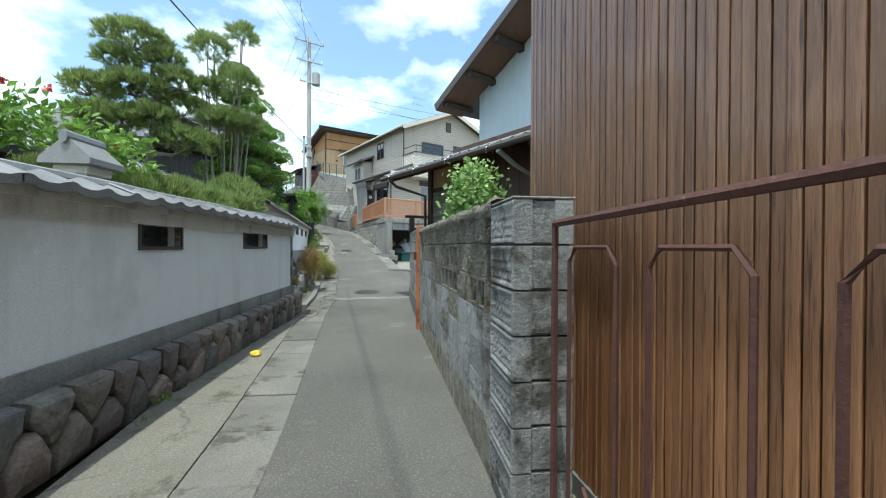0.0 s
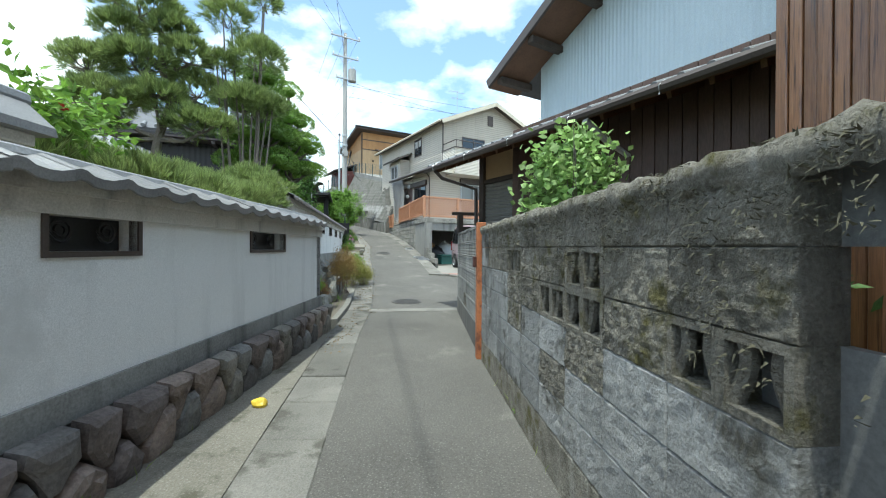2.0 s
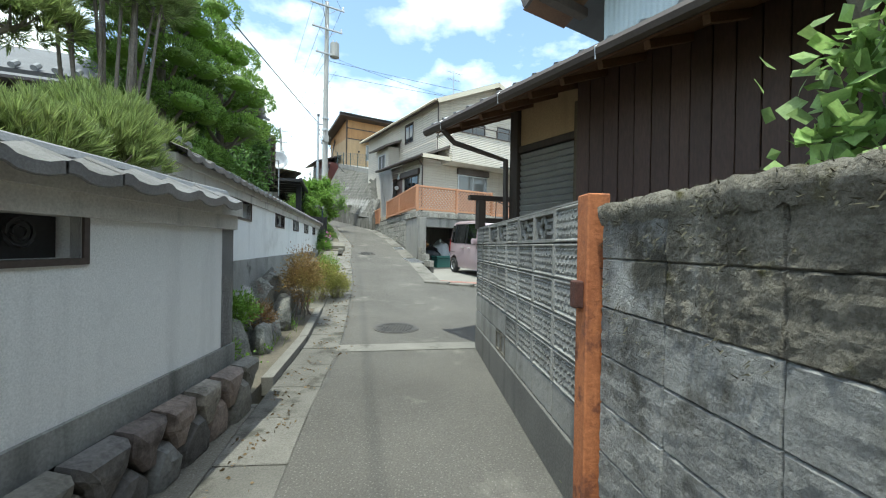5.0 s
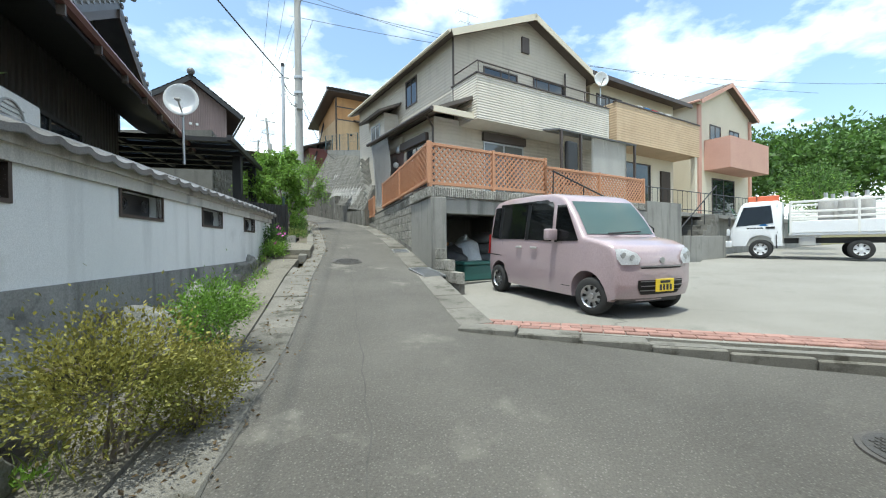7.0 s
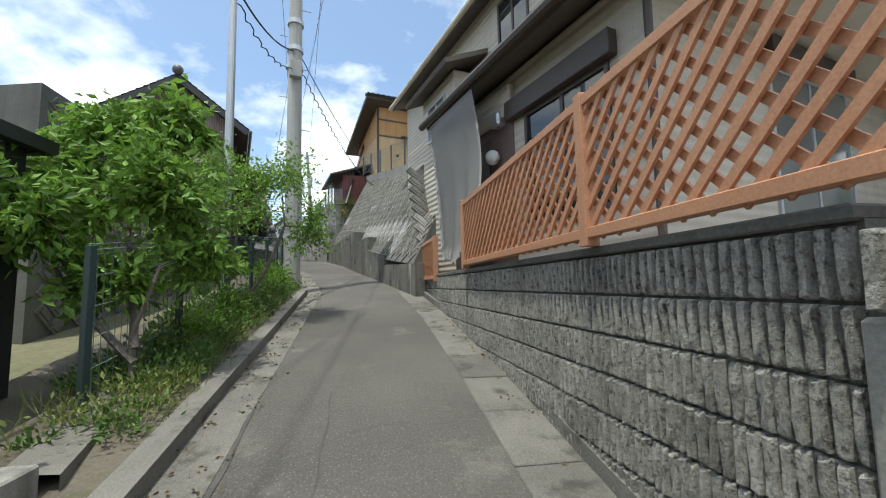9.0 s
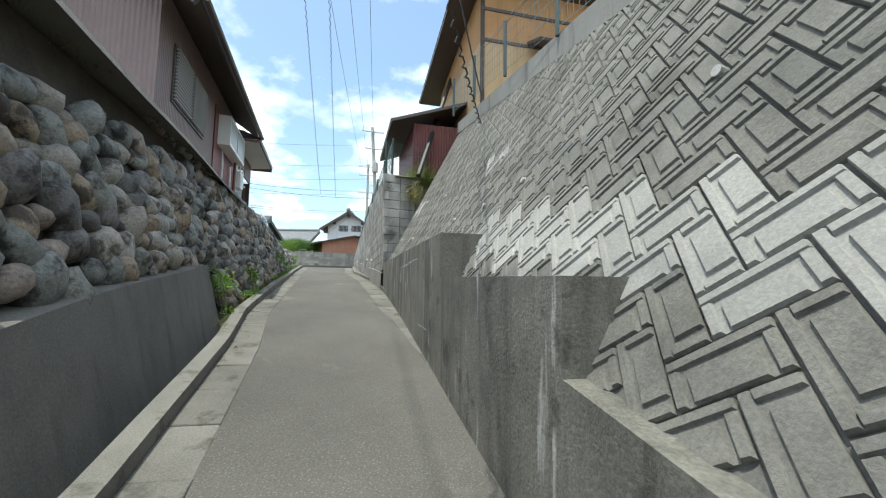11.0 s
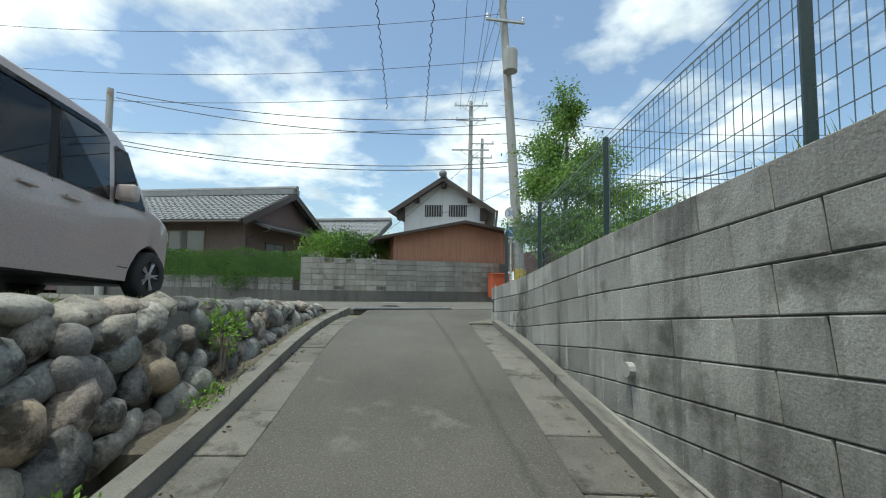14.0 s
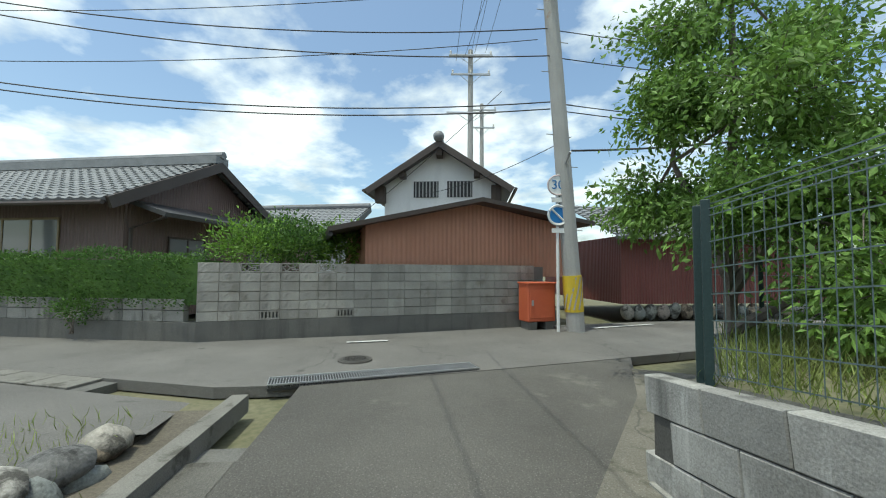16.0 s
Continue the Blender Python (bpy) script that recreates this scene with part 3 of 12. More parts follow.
def tile_mesh(width=0.27, run=0.24, drop=0.13):
    """One wavy pan tile with a rolled front edge; x along the wall, front edge towards -y."""
    bm = bmesh.new()
    prof = [(-0.5, 0.035), (-0.40, 0.05), (-0.28, 0.045), (-0.15, 0.012), (0.05, 0.0), (0.25, 0.006), (0.42, 0.03), (0.5, 0.035)]
    rows = []
    for y, z, lift in ((-0.46, -0.085, 0), (-0.5, -0.075, 0), (-0.5, 0.0, 0), (0.5, drop, 0)):
        rows.append([bm.verts.new((x * width * 1.04, y * run, z + (h if z > -0.04 else h * 0.9))) for x, h in prof])
    for a, b in zip(rows, rows[1:]):
        for i in range(len(prof) - 1):
            bm.faces.new((a[i], a[i + 1], b[i + 1], b[i]))
    me = bpy.data.meshes.new("cap_tile")
    bm.to_mesh(me); bm.free()
    me.materials.append(M_TILEC)
    return me


TILE_ME = tile_mesh()


def piece(me, name, m, parent):
    ob = new(name, me)
    ob.parent = parent
    ob.matrix_world = m
    return ob


def plaster_wall(name, a, b, z0, z1, slots, label, thick=0.16):
    """A plastered garden wall with real slots; local x runs from a to b, the lane lies towards -y."""
    m, ln = along(a, b), dist2(a, b)
    bm = bmesh.new()
    x = 0.0
    zs0, zs1 = slots[0][2], slots[0][3]
    box(bm, (0, 0, z0), (ln, thick, zs0), m)
    box(bm, (0, 0, zs1), (ln, thick, z1), m)
    for s0, s1, _, _ in slots + [(ln, ln, 0, 0)]:
        box(bm, (x, 0, zs0), (s0, thick, zs1), m)
        x = s1
    wall = tagged(link(name, bm, M_PLAST), label, "wall", kind="structure")
    for s0, s1, _, _ in slots:
        fr = bmesh.new()
        t = 0.028
        for lo, hi in (((s0 - t, -0.012, zs0 - t), (s1 + t, 0.05, zs0)), ((s0 - t, -0.012, zs1), (s1 + t, 0.05, zs1 + t)),
                       ((s0 - t, -0.012, zs0), (s0, 0.05, zs1)), ((s1, -0.012, zs0), (s1 + t, 0.05, zs1))):
            box(fr, lo, hi, m)
        part("slot_frame", fr, M_DKTRIM, wall, "dark bronze slot frame")
        gr = bmesh.new()
        # black back pane stands in for the shade inside the slot
        box(gr, (s0, 0.11, zs0), (s1, 0.12, zs1), m)
        for k in range(2):
            c = s0 + (s1 - s0) * (0.25 + 0.5 * k)
            for r in (0.055, 0.03):
                tube(gr, [m @ Vector((c + r * math.cos(q), 0.07, (zs0 + zs1) / 2 + r * math.sin(q))) for q in np.linspace(0, 6.28, 13)], 0.008, 5)
        part("slot_grille", gr, M_BLACK, wall, "black grille rings before a black pane for the slot's shade")
    cap = bmesh.new()
    box(cap, (0, -0.03, z1 - 0.10), (ln, thick + 0.03, z1 + 0.0), m)
    box(cap, (-0.02, -0.06, z1), (ln + 0.02, thick + 0.06, z1 + 0.07), m)
    part("cap_moulding", cap, M_PLASTC, wall, "stained plaster moulding under the tiles")
    ridge = bmesh.new()
    n = 24
    tube(ridge, [m @ Vector((ln * i / n, thick * 0.5, z1 + 0.155 + 0.004 * math.sin(i * 2.1))) for i in range(n + 1)], 0.045, 8)
    box(ridge, (0, 0.02, z1 + 0.07), (ln, thick - 0.02, z1 + 0.14), m)
    part("ridge_tile", ridge, M_TILE, wall, "grey ridge roll along the wall top")
    cnt = int(ln / 0.27)
    for i in range(cnt):
        for side in (0, 1):
            q = m @ Matrix.Translation((0.135 + i * 0.27, -0.035 if side == 0 else thick + 0.035, z1 + 0.078 + RNG.uniform(-0.004, 0.004))) @ Matrix.Diagonal((1, 0.85, 0.62, 1))
            piece(TILE_ME, "cap_tile", q @ (Matrix.Rotation(math.pi, 4, "Z") if side else Matrix()), wall)
    return wall, m, ln


wl1, m1, ln1 = plaster_wall("wall_west_1", WALL1_A, WALL1_B, 0.60, 1.66, [(8.1, 8.63, 1.385, 1.59), (10.0, 10.75, 1.385, 1.59)], "smooth grey plastered garden wall with slots")
wl2, m2, ln2 = plaster_wall("wall_west_2", WALL2_A, WALL2_B, 1.05, 2.10, [(1.47, 2.35, 1.785, 1.995), (3.95, 4.68, 1.785, 1.995), (5.77, 6.45, 1.785, 1.995), (7.48, 8.15, 1.785, 1.995), (9.23, 9.83, 1.785, 1.995)],
                            "smooth grey plastered garden wall set back, with slots")
bm = bmesh.new()
box(bm, (0, -0.022, 0.56), (ln1, 0.16, 0.71), m1)
box(bm, (ln1 - 0.16, 0.0, 0.60), (ln1, 0.78, 1.66), m1)
part("wall_band", bm, M_BAND, wl1, "weather-blackened cement band")
bm = bmesh.new(); box(bm, (ln1 - 0.14, 0.165, 0.2), (ln1 - 0.004, 0.9, 1.76), m1)
part("return_wall", bm, M_PLAST, wl1, "plastered return at the wall end")
bm = bmesh.new(); box(bm, (0, -0.03, 0.75), (ln2, 0.18, 1.25), m2)
part("wall_band", bm, M_BAND, wl2, "weather-blackened cement band")


def tile_pillar(x, y, z0, z1, label, rz, s=1.0):
    t = thing("gate_pillar", (x, y, 0), label, "wall pillar", "tile-capped wall pillars", rz=rz)
    part("shaft", bbox((-0.17, -0.17, z0), (0.17, 0.17, z1), bevel=0.012), M_PLASTC, t)
    part("neck", bbox((-0.21, -0.21, z1), (0.21, 0.21, z1 + 0.07), bevel=0.01), M_PLASTC, t)
    bm = bmesh.new()
    lo = [bm.verts.new((sx * 0.31, sy * 0.31, z1 + 0.07)) for sx, sy in ((-1, -1), (1, -1), (1, 1), (-1, 1))]
    mid = [bm.verts.new((sx * 0.30, sy * 0.30, z1 + 0.12)) for sx, sy in ((-1, -1), (1, -1), (1, 1), (-1, 1))]
    hi = [bm.verts.new((sx * 0.05, sy * 0.28, z1 + 0.27)) for sx, sy in ((-1, -1), (1, -1), (1, 1), (-1, 1))]
    bm.faces.new(lo[::-1]); bm.faces.new(hi)
    for a, b in ((lo, mid), (mid, hi)):
        for i in range(4):
            bm.faces.new((a[i], a[(i + 1) % 4], b[(i + 1) % 4], b[i]))
    part("tile_cap", bm, M_TILEC, t, "grey tiled pillar cap")
    part("ridge_tile", bar([(0, -0.32, z1 + 0.285), (0, 0.32, z1 + 0.285)], 0.055, 8), M_TILE, t)
    t.scale = (s, s, 1.0)
    return t


tile_pillar(-3.04, 3.35, 0.6, 1.98, "plastered pillar with a grey tile cap behind the wall", 5, 0.64)
tile_pillar(-3.72, 7.35, 0.6, 2.28, "plastered pillar with a grey tile cap at the wall corner", 15)


# fitted stones under the first wall
def stone(poly, bulge, m):
    """A convex stone in the x-z plane that bulges towards -y, with a broken-edged face."""
    bm = bmesh.new()
    c = Vector((sum(p[0] for p in poly) / len(poly), 0, sum(p[1] for p in poly) / len(poly)))
    rings = []
    for s, d in ((1.0, 0.08), (0.97, -0.01), (0.80, -0.75 * bulge), (0.42, -bulge)):
        rings.append([bm.verts.new(m @ Vector((c.x + (p[0] - c.x) * s, d + RNG.uniform(-0.008, 0.008), c.z + (p[1] - c.z) * s))) for p in poly])
    for a, b in zip(rings, rings[1:]):
        for i in range(len(poly)):
            j = (i + 1) % len(poly)
            bm.faces.new((a[i], a[j], b[j], b[i]))
    bm.faces.new(rings[-1])
    return bm


bm = bmesh.new()
for x0 in range(0, 12):
    box(bm, (x0, 0.02, -0.1), (x0 + 1, 0.14, 0.60), m1)
part("mortar_backing", bm, M_CONCD, wl1, "dark mortar behind the fitted stones")
SW = 0.27
n_st = int((ln1 - 2.2) / SW)
j_ = lambda a: RNG.uniform(-a, a)
tips = [(2.2 + SW * i + j_(0.03), 0.27 + j_(0.05)) for i in range(n_st + 2)]
vals = [(2.2 + SW * (i + 0.5) + j_(0.03), 0.14 + j_(0.03)) for i in range(n_st + 2)]
M_ST = m1 @ Matrix.Translation((0, -0.055, 0)) @ Matrix.Rotation(radians(8), 4, "X")
for i in range(1, n_st + 1):
    (xa, za), (xt, zt), (xb, zb) = vals[i - 1], tips[i], vals[i]
    zg = gz(*(m1 @ Vector((xt, 0, 0)))[:2]) - 0.05
    k = 0.25 + j_(0.08)
    lower = [(xa, zg), (xb, zg), (xb, zg + za * 0.5 + 0.10), (xt + k * 0.2, zg + zt + 0.03), (xt - k * 0.2, zg + zt + 0.03), (xa, zg + zb * 0.5 + 0.10)]
    part("fitted_stone", stone(lower, RNG.uniform(0.05, 0.08), M_ST), M_STONE, wl1)
    x2, z2 = tips[i + 1]
    upper = [(xb - 0.03, zg + zb * 0.5 + 0.12), (xb + 0.03, zg + zb * 0.5 + 0.12), (x2 - 0.055, zg + z2 + 0.03), (x2 - 0.012, zg + z2 + 0.09), (x2 + j_(0.02) - 0.015, 0.575), (xt + 0.015, 0.575), (xt + 0.012, zg + zt + 0.09), (xt + 0.055, zg + zt + 0.03)]
    part("fitted_stone", stone(upper, RNG.uniform(0.03, 0.055), M_ST), M_STONE, wl1)

# ---- east side: block walls, rusty gate ----
RA, RB = (0.27, 2.10), (-0.335, 5.80)       # old mossy stretch, along the lane
RC, RD = (-0.36, 5.98), (-0.765, 9.02)      # patterned stretch up to the corner
BL, BH = 0.398, 0.2


def block_mesh(name, mat, height, nx=14, nz=7, depth=0.12):
    """A block 390 x 190 mm: its face (towards -y) is a relief given by height(u, v), the rest a plain box."""
    bm = bmesh.new()
    w, h = 0.39, 0.19
    us = [0.0, 0.014] + [i / nx for i in range(1, nx)] + [0.986, 1.0]
    vs = [0.0, 0.028] + [k / nz for k in range(1, nz)] + [0.972, 1.0]
    nx, nz = len(us) - 1, len(vs) - 1
    g = [[bm.verts.new(((u - 0.5) * w, -height(u, v), (v - 0.5) * h)) for u in us] for v in vs]
    for k in range(nz):
        for i in range(nx):
            bm.faces.new((g[k][i], g[k][i + 1], g[k + 1][i + 1], g[k + 1][i]))
    back = [bm.verts.new((sx * w / 2, depth, sz * h / 2)) for sx, sz in ((-1, -1), (1, -1), (1, 1), (-1, 1))]
    rim = [[g[0][i] for i in range(nx + 1)], [g[k][nx] for k in range(nz + 1)], [g[nz][i] for i in range(nx, -1, -1)], [g[k][0] for k in range(nz, -1, -1)]]
    for s in range(4):
        bm.faces.new([back[s]] + [back[(s + 1) % 4]] + rim[s][::-1])
    bm.faces.new(back[::-1])
    bmesh.ops.recalc_face_normals(bm, faces=bm.faces[:])
    me = bpy.data.meshes.new(name)
    bm.to_mesh(me); bm.free()
    me.materials.append(mat)
    return me


def relief(seed, amp):
    r = random.Random(seed)
    ph = [(r.uniform(0, 6.28), r.uniform(0.85, 1.2), r.uniform(-0.05, 0.05)) for _ in range(6)]

    def f(u, v):
        e = min(u, 1 - u) * 0.39, min(v, 1 - v) * 0.19
        if min(e) < 0.002:
            return -0.006
        if min(e) < 0.020:
            return 0.004
        if min(e) < 0.026:
            return -0.009
        k = 0
        q = v * 4.6
        row = int(q)
        p_, w_, d_ = ph[row % 6]
        sc = 0.34 * abs(math.sin(u * 3.14159 * 7.0 * w_ + p_)) + 0.10 * math.sin(u * 37 + p_ * 3) + d_
        fr = (q + sc) % 1.0
        return -0.010 + amp * (1.0 - fr) ** 0.7 + 0.002 * noise.noise(Vector((u * 30, v * 16, seed)))
    return f


def rough_face(seed, amp):
    def f(u, v):
        e = min(min(u, 1 - u) * 0.39, min(v, 1 - v) * 0.19)
        return (-0.008 if e < 0.002 else 0.0) + amp * noise.noise(Vector((u * 9 + seed * 3.1, v * 5, seed))) + 0.45 * amp * noise.noise(Vector((u * 31, v * 16 + seed, seed)))
    return f


PAT = [block_mesh("patterned_block", M_BLOCK, relief(s, 0.011), 40, 18) for s in range(3)]
PLAIN = block_mesh("plain_block", M_BLOCK, rough_face(5, 0.004), 6, 3)
MOSSY = [block_mesh("mossy_block", M_MOSS, rough_face(s, 0.009), 22, 11) for s in range(5)]
OLDB = [block_mesh("lichened_block", M_OLDB, rough_face(s + 20, 0.005), 12, 6) for s in range(3)]
M_MORT = surf("mortar", (0.20, 0.195, 0.18), (0.29, 0.28, 0.26), 3.0, 0.95, 0.3, 50, streak=0.3)
BACKED = surf("block_core", (0.12, 0.12, 0.11), (0.17, 0.17, 0.16), 2.0, 0.95, 0.3, 40)


def frame_block(mat, flower):
    """An openwork block: a frame and a pierced pattern."""
    bm = bmesh.new()
    t = 0.022
    for lo, hi in (((-0.195, 0, -0.095), (0.195, 0.11, -0.095 + t)), ((-0.195, 0, 0.095 - t), (0.195, 0.11, 0.095)), ((-0.195, 0, -0.073), (-0.195 + t, 0.11, 0.073)), ((0.195 - t, 0, -0.073), (0.195, 0.11, 0.073))):
        box(bm, lo, hi)
    if flower:
        for cx in (-0.075,):
            q = [(cx + (0.045 + 0.022 * abs(math.cos(2 * a))) * math.cos(a), 0.03, (0.045 + 0.022 * abs(math.cos(2 * a))) * math.sin(a)) for a in np.linspace(0, 6.2832, 25)]
            tube(bm, q, 0.014, 6)
        for cx, s in ((0.14, 1), (-0.2, -1)):
            q = [(cx - s * 0.05 * math.cos(a), 0.03, 0.05 * math.sin(a)) for a in np.linspace(-1.57, 1.57, 9)]
            tube(bm, q, 0.014, 6)
        box(bm, (-0.02, 0.015, -0.012), (0.1, 0.09, 0.012))
        box(bm, (0.03, 0.012, 0.03), (0.18, 0.09, 0.048)); box(bm, (0.03, 0.012, -0.048), (0.18, 0.09, -0.03))
    else:
        box(bm, (-0.02, 0, -0.073), (0.02, 0.11, 0.073))
        for cx in (-0.1, 0.1):
            for s in (-1, 1):
                tube(bm, [(cx + s * (0.075 - 0.035 * math.sin(2.2 * k) ** 2), 0.03, -0.08 + 0.16 * k) for k in np.linspace(0, 1, 7)], 0.02, 6)
    me = bpy.data.meshes.new("openwork_block")
    bm.to_mesh(me); bm.free()
    me.materials.append(mat)
    return me


OPEN_F = frame_block(M_BLOCK, True)
OPEN_M = frame_block(M_MOSS, False)

mA, lA = along(RA, RB), dist2(RA, RB)
wra = tagged(link("wall_east_1", bbox((0, -0.19, -0.1), (lA, 0.0, 0.42), mA, 0.012), M_MOSS), "old concrete block wall overgrown with dry moss", "wall", kind="structure")
# local frame with the lane towards -y needs the reverse direction
mAr, mCr = along(RB, RA), along(RD, RC)
lC = dist2(RC, RD)
rows = 6
for r in range(rows):
    for i in range(int(lA / BL + 0.5)):
        z = 0.42 + BH * (r + 0.5)
        hole = (r == 4 and i in (3, 6)) or (r == 3 and i in (5, 6, 8))
        q = mAr @ Matrix.Translation((BL * (i + 0.5), 0.0, z)) @ Matrix.Diagonal((1.016, 1, 1.045, 1))
        mossy = r >= 4 or (r == 3 and i != 2) or (r == 2 and i % 3 == 0) or (r == 1 and i == 5)
        if i < 3:
            me = OLDB[(i + r) % 3] if r < 4 or i == 0 else RNG.choice(MOSSY)
        else:
            me = OPEN_M if hole else (RNG.choice(MOSSY) if mossy else OLDB[(i + r) % 3])
        piece(me, "mossy_block" if mossy else "lichened_block", q, wra)
bm = bmesh.new()
box(bm, (0, 0.10, 0.82), (lA, 0.13, 1.22), mAr)
box(bm, (0, 0.10, 0.42), (lA, 0.13, 0.62), mAr)
box(bm, (0, 0.10, 1.42), (lA, 0.13, 1.60), mAr)
part("block_core", bm, BACKED, wra)
# crumbling mossy coping with hanging dry roots
cop = bmesh.new()
n = 220
ring = []
for i in range(n + 1):
    xx = lA * i / n
    h = 0.030 + 0.022 * noise.noise(Vector((xx * 3, 0, 1))) + 0.022 * noise.noise(Vector((xx * 11, 2, 1)))
    pr_ = [(-0.004, -0.06), (-0.022, -0.02), (-0.018, h * 0.6), (0.02, h), (0.09, h * 0.9), (0.13, h * 0.5), (0.14, -0.05)]
    ring.append([cop.verts.new(mAr @ Vector((xx, y + 0.018 * noise.noise(Vector((xx * 16, y * 30, z * 9))), 1.62 + z + 0.016 * noise.noise(Vector((xx * 27, y * 19, 4)))))) for y, z in pr_])
for a, b in zip(ring, ring[1:]):
    for k in range(6):
        cop.faces.new((a[k], b[k], b[k + 1], a[k + 1]))
part("coping", cop, M_MOSS, wra, "crumbling moss-covered coping", smooth=True)
rt = bmesh.new()
for i in range(9000):
    xx = RNG.uniform(0.02, lA - 0.02) if RNG.random() < 0.7 else RNG.uniform(1.2, lA - 0.02)
    dz = RNG.random() ** 2 * 0.55
    if noise.noise(Vector((xx * 4, dz * 5, 3))) < -0.12 + dz * 0.7:
        continue
    z1_ = 1.65 - dz
    y = -0.016 + RNG.uniform(0, 0.006) if dz > 0.03 else RNG.uniform(-0.02, 0.13)
    ln_, w = RNG.uniform(0.012, 0.030), RNG.uniform(0.004, 0.010)
    p = [(xx, y, z1_), (xx + w, y, z1_ + RNG.uniform(-0.004, 0.004)), (xx + RNG.uniform(-0.02, 0.02), y - RNG.uniform(0.004, 0.018), z1_ + RNG.uniform(-1, 0.7) * ln_)]
    rt.faces.new([rt.verts.new(mAr @ Vector(v)) for v in p])
tagged(part("dry_roots", rt, surf("dry_moss_tufts", (0.04, 0.036, 0.02), (0.10, 0.09, 0.055), 9, 0.97, 0.0, spot=(0.11, 0.09, 0.025), spot_scale=5, spot_at=0.6), wra), "dry moss tufts clinging to the blocks", kind="stuff")

# end pillar of the mossy wall
PATO = [block_mesh("patterned_block", M_OLDB, relief(s, 0.008), 30, 14) for s in range(3)]
pil = thing("block_pillar", (0.425, 1.92, -0.15), "weathered grey concrete block gate pillar with scalloped panels", "gate pillar", rz=7)
part("base", bbox((-0.135, -0.18, 0.05), (0.135, 0.18, 0.36), bevel=0.01), M_CONCD, pil)
pm = pil.matrix_world @ Matrix.Diagonal((0.72, 1, 1, 1))
for r in range(7):
    for k in range(4):
        q = pm @ Matrix.Rotation(k * math.pi / 2, 4, "Z") @ Matrix.Translation((0, -0.205 if k == 3 else -0.18, 0.36 + BH * (r + 0.5)))
        piece(PATO[r % 3] if k == 3 else OLDB[(r + k) % 3], "patterned_block" if k == 3 else "lichened_block", q, pil)
part("cap", bbox((-0.15, -0.19, 1.76), (0.14, 0.19, 1.772), bevel=0.005), M_OLDB, pil)
part("core", bbox((-0.12, -0.15, 0.3), (0.12, 0.15, 1.755)), M_MORT, pil)

# patterned stretch
wrc = tagged(link("wall_east_2", bbox((0, 0.0, -0.05), (lC, 0.16, 0.50), mCr, 0.01), M_CONCD), "grey concrete block wall of patterned blocks", "wall", kind="structure")
nC = int(lC / 0.38 + 0.5)
for r in range(6):
    for i in range(nC):
        q = mCr @ Matrix.Translation((0.38 * (i + 0.5), 0.01, 0.50 + 0.198 * (r + 0.5))) @ Matrix.Diagonal((0.955, 1, 1.0, 1)) 
        if r == 0 and i == 3:
            piece(OPEN_M, "drain_block", q, wrc)
        elif r == 5 and i in (2, 3, 5, 6):
            piece(OPEN_F, "openwork_block", q, wrc)
        elif r < 1 or (r < 2 and i < 4):
            piece(PLAIN, "plain_block", q, wrc)
        else:
            piece(PAT[(r * 5 + i) % 3], "patterned_block", q, wrc)
bm = bmesh.new(); box(bm, (0.004, 0.021, 0.45), (lC - 0.004, 0.12, 1.486), mCr)
box(bm, (0.0, 0.02, 1.69), (lC, 0.12, 1.70), mCr)
part("block_core", bm, M_MORT, wrc, "pale mortar between the blocks")
# the wall's return at the corner, facing the side lane
mE = along((2.4, 10.3), RD)
wre = tagged(link("wall_north_return", bbox((0, 0.0, 0.0), (dist2((2.4, 10.3), RD) - 0.16, 0.14, 1.69), mE, 0.006), M_BLOCK), "grey concrete block wall returning along the side lane", "wall", kind="structure")

# rust-orange gate posts between the two stretches
gp = thing("gate_post", (-0.345, 5.89, 0), "rust-streaked orange steel gate post between block walls", "gate post", rz=8)
part("post", bbox((-0.05, -0.055, 0.1), (0.05, 0.055, 1.70), bevel=0.006), M_RUSTO, gp)
part("hinge", bbox((-0.09, -0.03, 1.2), (-0.05, 0.03, 1.32), bevel=0.006), M_RUST, gp)
part("sheet", bbox((0.04, -0.02, 0.3), (0.5, 0.0, 1.66), bevel=0.004), M_RUSTO, gp, "rusted sheet-steel gate leaf")

# rusty iron gate in front of the clad building
gt = thing("iron_gate", (0.43, 1.52, -0.03), "rusty wrought iron gate beside the block pillar", "gate", rz=-81)
GW = 1.75
part("top_rail", bar([(0, 0, 1.52), (GW, 0, 1.56)], 0.015, 6), M_RUST, gt)
part("bottom_rail", bar([(0, 0, 0.35), (GW, 0, 0.35)], 0.012, 6), M_RUST, gt)
part("stile", bar([(0.0, 0, 0.2), (0.0, 0, 1.52)], 0.014, 6), M_RUST, gt)
part("stile", bar([(GW, 0, 0.2), (GW, 0, 1.60)], 0.02, 6), M_RUST, gt)
for k in range(4):
    x0, x1 = 0.12 + 0.42 * k, 0.40 + 0.42 * k
    part("hoop", bar([(x0, 0, 0.35), (x0, 0, 1.38), (x0 + 0.04, 0, 1.43), (x1 - 0.04, 0, 1.43), (x1, 0, 1.38), (x1, 0, 0.35)], 0.008, 5), M_RUST, gt)
    part("scroll", bar([(x0 + 0.3 * math.sin(a) * 0.5, 0, 0.42 + 0.09 * a) for a in np.linspace(0, 2.4, 8)], 0.009, 5), M_RUST, gt)

